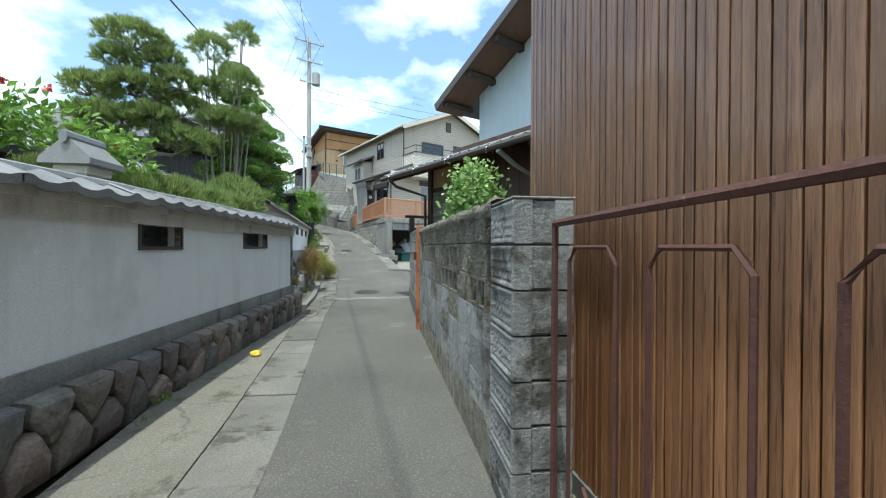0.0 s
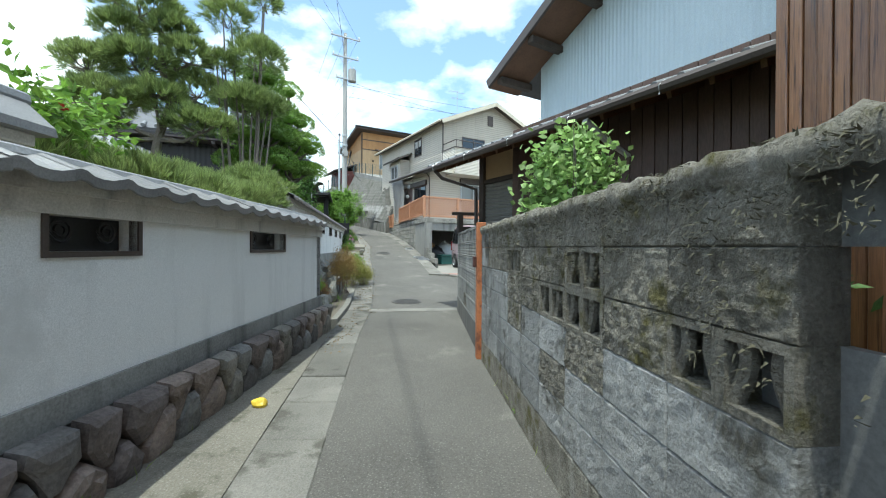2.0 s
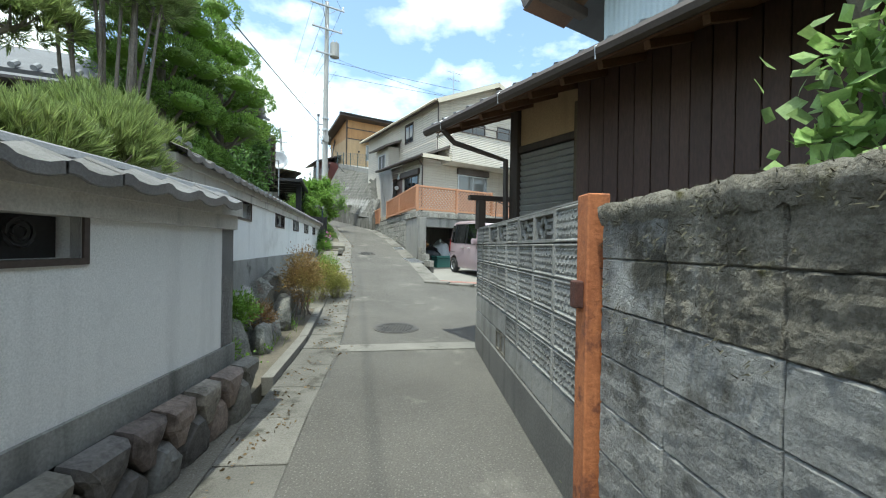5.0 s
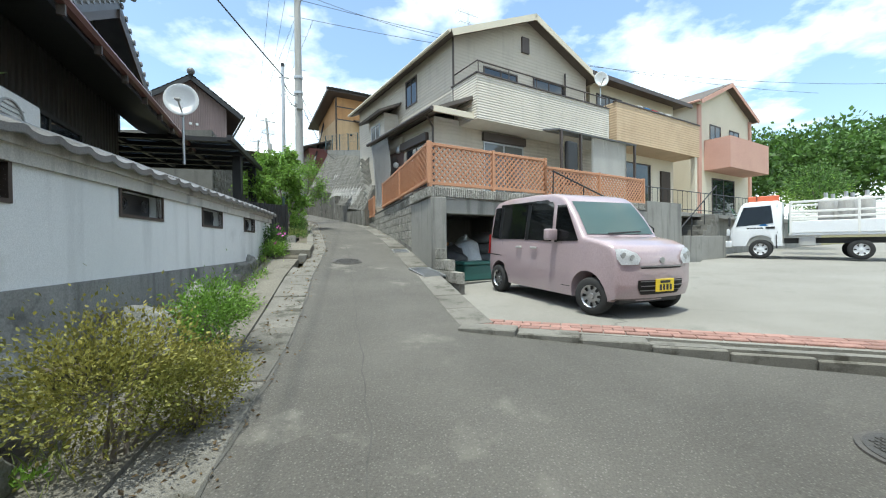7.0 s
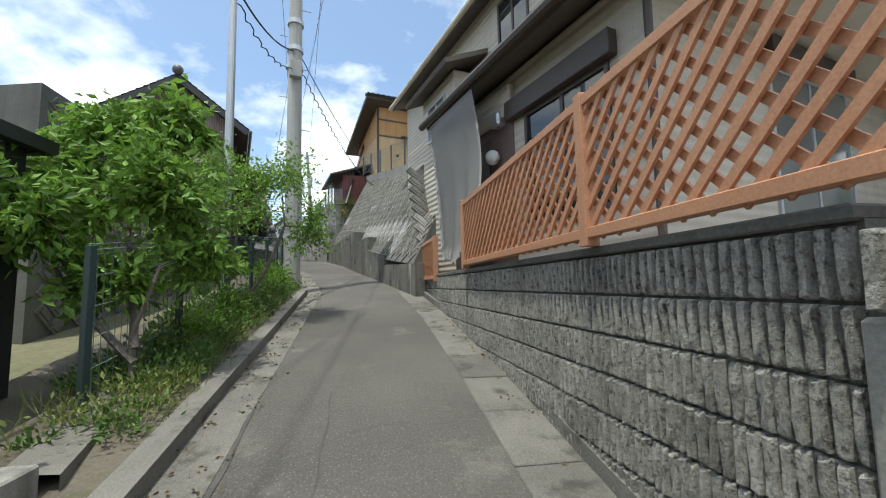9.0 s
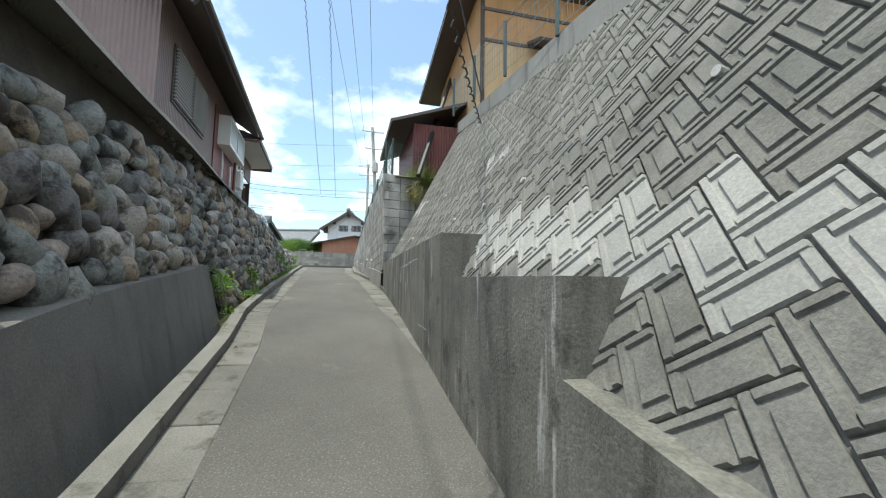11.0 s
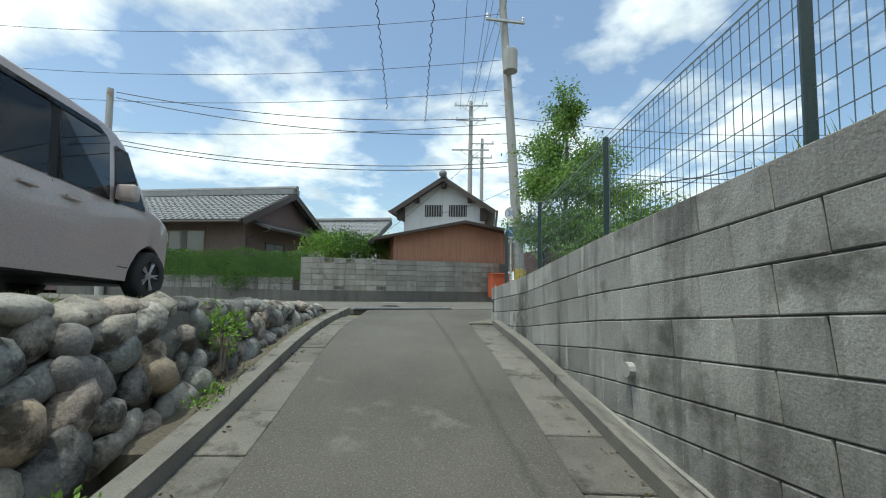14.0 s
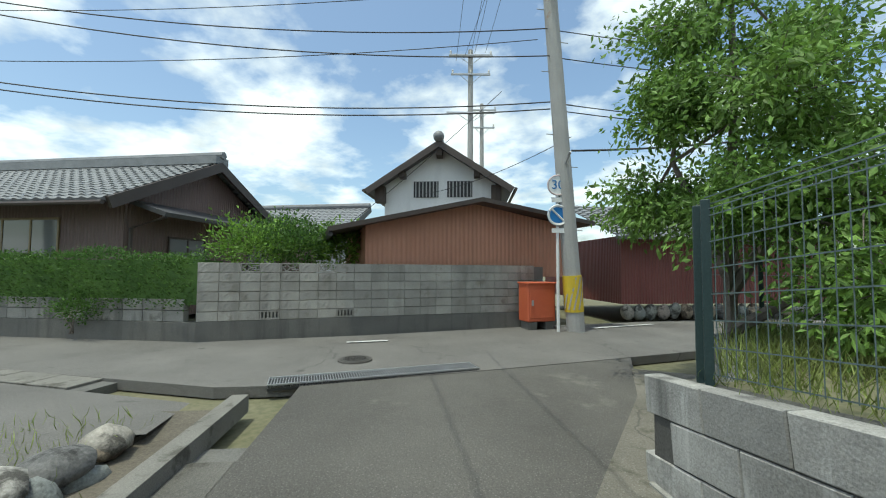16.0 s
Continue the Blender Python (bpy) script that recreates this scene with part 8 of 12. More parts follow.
part("shaft", bbox((-0.1, -0.1, 0), (0.1, 0.1, 0.46), None, 0.01), M_CONCW, gpl)
bm = bmesh.new(); prism(bm, [(-4.97, 17.3), (-5.38, 18.5), (-6.05, 18.74), (-6.32, 18.5), (-5.85, 17.3)], 1.2, [1.42, 1.56, 1.60, 1.60, 1.44])
tagged(link("entrance_slab", bm, M_VERGE), "pale concrete entrance slab before the black gate", "slab", kind="structure")
bf = [(-6.12, 18.95, 1.70), (-6.6, 19.6, 1.75), (-7.6, 22.2, 2.15), (-8.9, 25.0, 2.5), (-10.2, 27.4, 2.9)]
mesh_fence(bf[1:], 1.0, "dark mesh fence above a low garden wall", 1.3, "garden mesh fences", (0.07, 0.2))
bm = bmesh.new(); prev = None
for x, y, z in bf:
    cur = [bm.verts.new((x + dx, y + dx * 0.4, z + dz)) for dx, dz in ((0.18, -0.6), (0.18, 0.0), (-0.05, 0.02), (-0.05, -0.6))]
    if prev:
        for k in range(3):
            bm.faces.new((prev[k], cur[k], cur[k + 1], prev[k + 1]))
    prev = cur
bmesh.ops.recalc_face_normals(bm, faces=bm.faces[:])
tagged(link("garden_kerb_wall", bm, M_CONC), "low concrete garden wall under the mesh fence", "wall", kind="structure")

# grey tiled house seen over the first wall
h0 = thing("grey_tiled_house", (0, 0, 0), "single-storey house with grey tile roofs in the garden", "house")
M0 = along((-5.6, 3.0), (-6.4, 13.0))
bm = bmesh.new(); box(bm, (0.3, 0.9, 0.5), (9.5, 6, 2.9), M0)
part("wall", bm, M_WOODD, h0)
tile_roof(h0, M0, -0.3, 10.0, 0.0, 2.75, 3.2, 4.15, M_TILE, "silver-grey tile roof")
part("eave_board", bbox((-0.3, 0.0, 2.62), (10, 0.06, 2.74), M0), M_BLACK, h0)
part("white_panel", bbox((0.8, 0.86, 1.6), (4.0, 0.9, 2.5), M0), M_WHITE, h0)

# ---- hilltop crossing: block wall, hedge terrace, storehouse, sheds, houses ----
NA, NB = (-29.67, 49.72), (-25.02, 54.91)
NL = dist2(NA, NB)
MNf = along(NA, NB)
wn_ = tagged(link("wall_crossing", bbox((0, 0.06, 4.5), (NL + 0.3, 0.25, 5.13), MNf @ Matrix.Translation((0, -0.06, 0)), 0.006), M_CONCD), "grey patterned block wall across the lane end", "wall", kind="structure")
bm = bmesh.new(); box(bm, (0, 0.09, 5.13), (NL, 0.12, 5.94), MNf); box(bm, (2.55, 0.09, 5.94), (NL, 0.12, 6.13), MNf)
part("block_core", bm, BACKED, wn_)
M_BLKN = surf("weathered_pattern_block", (0.24, 0.23, 0.205), (0.39, 0.375, 0.335), 2.2, 0.92, 0.5, 50, streak=0.35, rand=0.16, spot=(0.22, 0.205, 0.175), spot_scale=3.5, spot_at=0.57)
PATN = [block_mesh("patterned_block", M_BLKN, rough_face(s + 10, 0.005), 8, 5) for s in range(3)]
OPENN = frame_block(M_BLKN, True)
BLN, BHN = BL * 0.84, BH * 0.86
bm = bmesh.new()
box(bm, (-0.195, 0, 0.06), (0.195, 0.11, 0.095)); box(bm, (-0.195, 0, -0.095), (0.195, 0.11, -0.06))
for k in range(6):
    box(bm, (-0.195 + 0.071 * k, 0, -0.06), (-0.16 + 0.071 * k, 0.11, 0.06))
VENTN = bpy.data.meshes.new("vent_block"); bm.to_mesh(VENTN); bm.free(); VENTN.materials.append(M_BLKN)
for r in range(6):
    for i in range(int(NL / BLN)):
        q = MNf @ Matrix.Translation((BLN * (i + 0.5), 0.0, 5.13 + BHN * (r + 0.5))) @ Matrix.Diagonal((0.853, 1, 0.87, 1))
        if r == 0 and i in (3, 7):
            piece(VENTN, "vent_block", q, wn_)
        elif r == 5 and i in (2, 4, 6):
            piece(OPENN, "openwork_block", q, wn_)
        else:
            piece(PATN[(i * 3 + r) % 3], "patterned_block", q, wn_)
# hedge terrace further west
HA, HB = (-38.0, 46.3), NA
MH = along(HA, HB)
HLn = dist2(HA, HB)
wh = tagged(link("wall_hedge", bbox((0, 0.0, 4.5), (HLn, 0.25, 5.12), MH, 0.008), M_CONCD), "low stained concrete wall under the hedge", "wall", kind="structure")
for i in range(int(HLn / BL)):
    for r in range(2):
        piece(PLAIN, "plain_block", MH @ Matrix.Translation((BL * (i + 0.5), 0.02, 5.12 + BH * (r + 0.5))), wh)

# copper-coloured shed
cs = thing("copper_shed", (0, 0, 0), "lean shed clad in copper-coloured ribbed sheet", "shed")
bm = bmesh.new()
extrude_y(bm, [(2.9, 5.9), (7.6, 5.9), (7.6, 7.15), (5.3, 7.52), (2.9, 6.95)], 0.18, 4.5, MNf)
bmesh.ops.recalc_face_normals(bm, faces=bm.faces[:])
part("wall", bm, S_COPPER, cs)
for x0, z0, x1, z1 in ((2.15, 6.85, 5.3, 7.60), (5.3, 7.60, 8.2, 7.20)):
    bm = bmesh.new(); slab(bm, [MNf @ Vector(p) for p in ((x0, -0.25, z0), (x1, -0.25, z1), (x1, 4.8, z1), (x0, 4.8, z0))], 0.09)
    part("roof", bm, M_DKTRIM, cs, "dark sheet-metal roof")
part("gutter", bar([MNf @ Vector((2.2, -0.2, 6.72)), MNf @ Vector((2.2, 4.8, 6.72))], 0.05, 6), M_BLACK, cs)

# white storehouse
MKU = along((-31.2, 56.5), (-27.3, 58.3))
ku = thing("white_storehouse", (0, 0, 0), "white plastered storehouse with a tiled gable roof", "storehouse")
bm = bmesh.new(); gable_walls(bm, MKU, 0.25, 4.05, 0, 6, 5.0, 8.95, 10.2)
part("wall", bm, M_WHITE, ku)
roof_pair(ku, MKU, 0.25, 4.05, 0, 6, 8.95, 10.2, 0.55, 0.5, 0.14, M_TILED, M_DKTRIM)
part("ridge_tile", bar([MKU @ Vector((2.15, -0.6, 10.42)), MKU @ Vector((2.15, 6.4, 10.42))], 0.13, 8), M_TILE, ku)
bm = bmesh.new(); bmesh.ops.create_icosphere(bm, subdivisions=2, radius=0.19, matrix=Matrix.Translation(MKU @ Vector((2.15, -0.55, 10.42))))
part("ridge_ornament", bm, M_TILE, ku, "", True)
for x in (1.25, 2.4):
    # flat black panel paints the dark of the window behind the bars
    part("window_recess", bbox((x, -0.02, 8.5), (x + 0.85, 0.03, 9.05), MKU), M_BLACK, ku)
    for k in range(7):
        part("window_bar", bbox((x + 0.06 + 0.12 * k, -0.06, 8.5), (x + 0.1 + 0.12 * k, -0.02, 9.05), MKU), M_GREY, ku)
for x, z in ((0.9, 9.25), (2.15, 9.95), (3.4, 9.25)):
    part("purlin_end", bbox((x - 0.1, -0.45, z - 0.12), (x + 0.1, 0.0, z + 0.08), MKU), M_WOODD, ku)
for x in (0.1, 4.0):
    part("eave_bracket", bbox((x - 0.12, -0.3, 8.3), (x + 0.2, 0.0, 8.85), MKU), M_WOODD, ku)

# long brown house behind the hedge
ML = Matrix(((0.93, -0.367, 0, -34.6), (0.367, 0.93, 0, 49.4), (0, 0, 1, 0), (0, 0, 0, 1)))
hl = thing("brown_tiled_house", (0, 0, 0), "single-storey brown ribbed house with grey tile roof", "house")
bm = bmesh.new(); gable_walls(bm, ML, -12, 1.6, 0, 5.0, 4.8, 7.75, 9.0, along_y=False)
part("wall", bm, S_BROWNW, hl)
tile_roof(hl, ML, -12.5, 2.0, -0.8, 7.45, 2.5, 9.05, M_TILE, "silver-grey tile roof slope")
tile_roof(hl, ML @ Matrix.Translation((-10.4, 5.0, 0)) @ Matrix.Rotation(math.pi, 4, "Z"), -12.4, 2.1, -0.8, 7.45, 2.5, 9.05, M_TILE)
bm = bmesh.new(); slab(bm, [ML @ Vector(p) for p in ((-12.5, -0.8, 7.42), (2.0, -0.8, 7.42), (2.0, 0.05, 7.82), (-12.5, 0.05, 7.82))], 0.04)
part("soffit", bm, M_WOODD, hl)
bm = bmesh.new(); box(bm, (-12.6, 2.25, 9.0), (2.05, 2.75, 9.22), ML)
part("ridge_tile", bm, M_TILE, hl)
part("ridge_roll", bar([ML @ Vector((-12.6, 2.5, 9.28)), ML @ Vector((2.1, 2.5, 9.28))], 0.11, 8), M_TILE, hl)
for y0, y1 in ((-0.8, 2.5), (5.8, 2.5)):
    bm = bmesh.new(); slab(bm, [ML @ Vector(p) for p in ((1.98, y0, 7.5), (1.98, y1, 9.08), (2.06, y1, 9.08), (2.06, y0, 7.5))], 0.25)
    part("bargeboard", bm, M_DKTRIM, hl)
part("gutter", bar([ML @ Vector((-12.5, -0.86, 7.38)), ML @ Vector((2.0, -0.86, 7.38))], 0.05, 7), M_DKTRIM, hl)
window(hl, ML, -3.2, -0.05, 5.9, 7.2, 0.0, True, 4, surf("bronze_frame", (0.20, 0.14, 0.06), (0.25, 0.18, 0.08), 2, 0.4, 0.0))
window(hl, ML, -7.0, -4.2, 5.9, 7.2, 0.0, True, 4, M_WOODD)
bm = bmesh.new(); box(bm, (-3.0, 5.0, 4.8), (1.6, 9.5, 7.3), ML)
part("rear_wing", bm, S_BROWNW, hl)
bm = bmesh.new(); slab(bm, [ML @ Vector(p) for p in ((1.6, 0.1, 7.62), (2.55, 0.1, 7.30), (2.55, 9.8, 7.30), (1.6, 9.8, 7.62))], 0.1)
part("side_roof", bm, M_TILED, hl)
bm = bmesh.new(); slab(bm, [ML @ Vector(p) for p in ((-3.2, 5.0, 7.5), (1.6, 5.0, 7.6), (1.6, 9.8, 7.6), (-3.2, 9.8, 7.5))], 0.1)
part("rear_roof", bm, M_TILED, hl)
MLS = ML @ Matrix(((0, -1, 0, 1.6), (1, 0, 0, 0), (0, 0, 1, 0), (0, 0, 0, 1)))
window(hl, MLS, 1.2, 2.5, 5.9, 6.85, 0.0, True, 2, M_DKTRIM)
window(hl, MLS, 4.4, 6.2, 5.9, 6.85, 0.0, True, 2, M_DKTRIM)
part("downpipe", bar([ML @ Vector((2.5, 0.15, 7.2)), ML @ Vector((1.68, 0.1, 6.95)), ML @ Vector((1.68, 0.1, 4.9))], 0.04, 6), M_DKTRIM, hl)

# grey-roofed house between
hm = thing("grey_roofed_house", (0, 0, 0), "distant house under a wide grey tile roof", "house")
MM = along((-43.0, 58.5), (-37.2, 60.6))
bm = bmesh.new(); box(bm, (0, 0, 4.6), (6.4, 6, 7.9), MM)
part("wall", bm, M_WHITE, hm)
tile_roof(hm, MM, -0.6, 6.9, -0.8, 7.75, 3, 9.6, M_TILE, "grey tile roof slope", 0.32, 0.3)
part("ridge_tile", bar([MM @ Vector((-0.6, 3, 9.72)), MM @ Vector((6.9, 3, 9.72))], 0.16, 8), M_TILE, hm)
bm = bmesh.new(); slab(bm, [MM @ Vector(p) for p in ((6.88, -0.8, 7.75), (6.88, 3, 9.65), (6.96, 3, 9.65), (6.96, -0.8, 7.75))], 0.3)
part("bargeboard", bm, M_BLACK, hm)

# maroon house past the crossing
hx = thing("maroon_house", (0, 0, 0), "maroon sided house with a grey tile roof beside the crossing", "house")
MX = along((-23.6, 56.9), (-17.5, 61.5))
bm = bmesh.new(); box(bm, (0, 0, 5.2), (6.5, 5, 6.95), MX)
part("wall", bm, S_MAROON, hx)
tile_roof(hx, MX, -0.5, 7, -0.6, 6.85, 2.5, 8.1, M_TILE, "grey tile roof slope")
for i in range(20):
    piece(BOULD[i % 9], "plinth_stone", Matrix.Translation(MX @ Vector((0.16 + 0.33 * i, 0.02, 5.0))) @ Matrix.Rotation(0.646, 4, "Z") @ Matrix.Diagonal((0.18, 0.11, 0.21, 1)), hx)

# far right house over the bank
hf = thing("grey_rendered_house", (0, 0, 0), "distant grey rendered house over the grassy bank", "house")
MF = along((-14.5, 60.5), (-8.5, 57.0))
bm = bmesh.new(); box(bm, (0, 0, 5), (7, 6, 10.0), MF)
part("wall", bm, M_GREY, hf)
bm = bmesh.new(); slab(bm, [MF @ Vector(p) for p in ((-0.6, -0.6, 9.9), (7.6, -0.6, 9.9), (7.0, 3, 11.2), (0.2, 3, 11.2))], 0.12)
part("roof", bm, M_TILED, hf)
window(hf, MF, 1.6, 2.9, 8.0, 9.3, 0.0, False, 2, M_SIGNW)
window(hf, MF, 4.2, 5.4, 8.0, 9.3, 0.0, False, 2, M_SIGNW)

# ---- vehicles ----
def wheel(parent, x, y, r, side, steel, spokes=5, steer=0.0, dark=False):
    """A tyre with a rim under it; side is -1 for the right-hand wheels."""
    m = Matrix.Translation((x, y, r)) @ Matrix.Rotation(steer, 4, "Z")
    bm = bmesh.new(); rings = []
    for rr, yy in ((0.60, -0.085), (0.72, -0.088), (0.93, -0.085), (0.99, -0.068), (1.0, -0.035), (1.0, 0.035), (0.99, 0.068), (0.93, 0.085), (0.72, 0.088), (0.60, 0.085)):
        rings.append([bm.verts.new(m @ Vector((r * rr * math.cos(a), yy, r * rr * math.sin(a)))) for a in np.linspace(0, 6.28319, 33)[:-1]])
    for p, q in zip(rings, rings[1:]):
        for i in range(32):
            bm.faces.new((p[i], q[i], q[(i + 1) % 32], p[(i + 1) % 32]))
    bmesh.ops.recalc_face_normals(bm, faces=bm.faces[:])
    w = part("wheel", bm, M_TYRE, parent, "black tyre on a silver rim", True)
    bm = bmesh.new(); rings = []
    for rr, yy in ((0.66, 0.075), (0.63, 0.055), (0.50, 0.045), (0.2, 0.05), (0.0, 0.05)):
        rings.append([bm.verts.new(m @ Vector((r * rr * math.cos(a), side * yy, r * rr * math.sin(a)))) for a in np.linspace(0, 6.28319, 33)[:-1]])
    for p, q in zip(rings, rings[1:]):
        for i in range(32):
            bm.faces.new((p[i], q[i], q[(i + 1) % 32], p[(i + 1) % 32]))
    bmesh.ops.remove_doubles(bm, verts=bm.verts[:], dist=1e-5)
    bmesh.ops.recalc_face_normals(bm, faces=bm.faces[:])
    part("rim", bm, M_BLACK if dark else steel, w, "", True)
    for k in range(spokes):
        a = 2 * math.pi * k / spokes
        if dark:
            for da in (-0.13, 0.13):
                part("spoke", bar([m @ Vector((0.12 * r * math.cos(a), side * 0.062, 0.12 * r * math.sin(a))), m @ Vector((0.64 * r * math.cos(a + da), side * 0.066, 0.64 * r * math.sin(a + da)))], 0.012, 5), steel, w)
        else:
            bm = bmesh.new()
            p = [(0.34, -0.16), (0.56, -0.16), (0.56, 0.16), (0.34, 0.16)]
            vs = [bm.verts.new(m @ Vector((r * q * math.cos(a + b), side * 0.0585, r * q * math.sin(a + b)))) for q, b in p]
            bm.faces.new(vs); bmesh.ops.solidify(bm, geom=bm.faces[:], thickness=0.01)
            part("rim_slot", bm, M_BLACK, w)
    bm = bmesh.new()
    bmesh.ops.create_cone(bm, cap_ends=True, segments=16, radius1=0.17 * r, radius2=0.14 * r, depth=0.02, matrix=m @ Matrix.Translation((0, side * 0.062, 0)) @ Matrix.Rotation(math.pi / 2 * -side, 4, "X"))
    part("hub_cap", bm, steel, w)
    return w


class Shell:
    """A car body drawn from a side outline, narrowed in plan towards its ends and leaning in above the belt."""

    def __init__(self, outline, width, belt, roof, lean=0.11, arches=(), base=0.2, nose=0.09, tail=0.07):
        self.w, self.belt, self.roof, self.lean, self.nose, self.tail = width / 2, belt, roof, lean, nose, tail
        self.L = max(p[0] for p in outline)
        low = []
        for ax, ar, az in arches:
            a0 = math.asin((base - az) / ar)
            low += [(ax + ar * math.cos(a), az + ar * math.sin(a)) for a in np.linspace(math.pi - a0, a0, 13)]
        self.poly = low + outline          # along the bottom from tail to nose, then over the top

    def half(self, x, z):
        u = 2 * x / self.L - 1
        k = self.nose if u > 0 else self.tail
        y = self.w * (1 - k * abs(u) ** 5)
        if z > self.belt:
            y -= self.lean * ((z - self.belt) / (self.roof - self.belt)) ** 1.3
        elif z < 0.45:
            y -= 0.05 * (0.45 - z) / 0.3
        return y

    def mesh(self):
        bm = bmesh.new()
        extrude_y(bm, [(x, z) for x, z in self.poly], -self.w, self.w)
        bmesh.ops.recalc_face_normals(bm, faces=bm.faces[:])
        rim = [e for e in bm.edges if abs(abs(e.verts[0].co.y) - self.w) < 1e-4 and abs(e.verts[0].co.y - e.verts[1].co.y) < 1e-4 and max(v.co.z for v in e.verts) > 0.62]
        bmesh.ops.bevel(bm, geom=rim, offset=0.07, segments=3, affect="EDGES", profile=0.6, clamp_overlap=True)
        for x in np.linspace(0.1, self.L - 0.08, 16):
            bmesh.ops.bisect_plane(bm, geom=bm.verts[:] + bm.edges[:] + bm.faces[:], plane_co=(x, 0, 0), plane_no=(1, 0, 0))
        for z in (0.45, self.belt, (self.belt + self.roof) / 2):
            bmesh.ops.bisect_plane(bm, geom=bm.verts[:] + bm.edges[:] + bm.faces[:], plane_co=(0, 0, z), plane_no=(0, 0, 1))
        for y in (-0.45, 0, 0.45):
            bmesh.ops.bisect_plane(bm, geom=bm.verts[:] + bm.edges[:] + bm.faces[:], plane_co=(0, y, 0), plane_no=(0, 1, 0))
        for v in bm.verts:
            f = v.co.y / self.w
            v.co.y = f * self.half(v.co.x, v.co.z)
            if v.co.x > self.L * 0.6:
                v.co.x -= 0.11 * abs(f) ** 2.5 * (v.co.x / self.L) ** 3
            elif v.co.x < self.L * 0.2:
                v.co.x += 0.06 * abs(f) ** 3
        return bm

    def side(self, pts, s, out=0.006, t=0.01):
        """A panel lying on the side s (-1 right) through points (x, z)."""
        bm = bmesh.new()
        vs = [bm.verts.new((x, s * (self.half(x, z) + out), z)) for x, z in pts]
        f = bm.faces.new(vs)
        bmesh.ops.solidify(bm, geom=[f], thickness=t)
        bmesh.ops.recalc_face_normals(bm, faces=bm.faces[:])
        return bm

    def front(self, pts, x_of, out=0.008, n=8, bend=2.5, k=0.11):
        """A panel over nose or tail: pts are (f, z) pairs of rows from low to high with f the half breadth share."""
        bm = bmesh.new(); rows = []
        for f0, f1, z in pts:
            r = []
            for i in range(n + 1):
                f = f0 + (f1 - f0) * i / n
                x = x_of(z)
                y = f * self.half(x, z)
                if k > 0:
                    x -= k * abs(f) ** bend * (x / self.L) ** 3
                else:
                    x += 0.06 * abs(f) ** 3
                r.append(bm.verts.new((x + (out if k > 0 else -out), y, z)))
            rows.append(r)
        for a, b in zip(rows, rows[1:]):
            for i in range(n):
                bm.faces.new((a[i], a[i + 1], b[i + 1], b[i]))
        bmesh.ops.solidify(bm, geom=bm.faces[:], thickness=0.012)
        bmesh.ops.recalc_face_normals(bm, faces=bm.faces[:])
        return bm


def smooth_part(name, bm, mat, parent, label="", angle=38):
    ob = part(name, bm, mat, parent, label, True)
    ob.data.set_sharp_from_angle(angle=radians(angle))
    return ob


def plate_at(parent, m):
    p = part("number_plate", bbox((-0.165, -0.006, -0.083), (0.165, 0.006, 0.083), m, 0.004), M_YEL, parent, "yellow plate with plain black bars")
    part("plate_mark", bbox((-0.09, -0.009, 0.03), (0.09, -0.0065, 0.062), m), M_BLACK, p)
    for k in range(4):
        part("plate_mark", bbox((-0.10 + 0.06 * k, -0.009, -0.062), (-0.062 + 0.06 * k, -0.0065, 0.012), m), M_BLACK, p)


M_TINT = glass("tinted_car_glass", (0.012, 0.014, 0.015), 0.02)
# pale cyan base colour stands for the light reflected in the windscreens
M_SCREEN = glass("windscreen_glass", (0.16, 0.24, 0.23), 0.02)
M_SILV = surf("silver_alloy", (0.42, 0.42, 0.43), (0.5, 0.5, 0.51), 3.0, 0.3, 0.0, 60, metal=0.8)


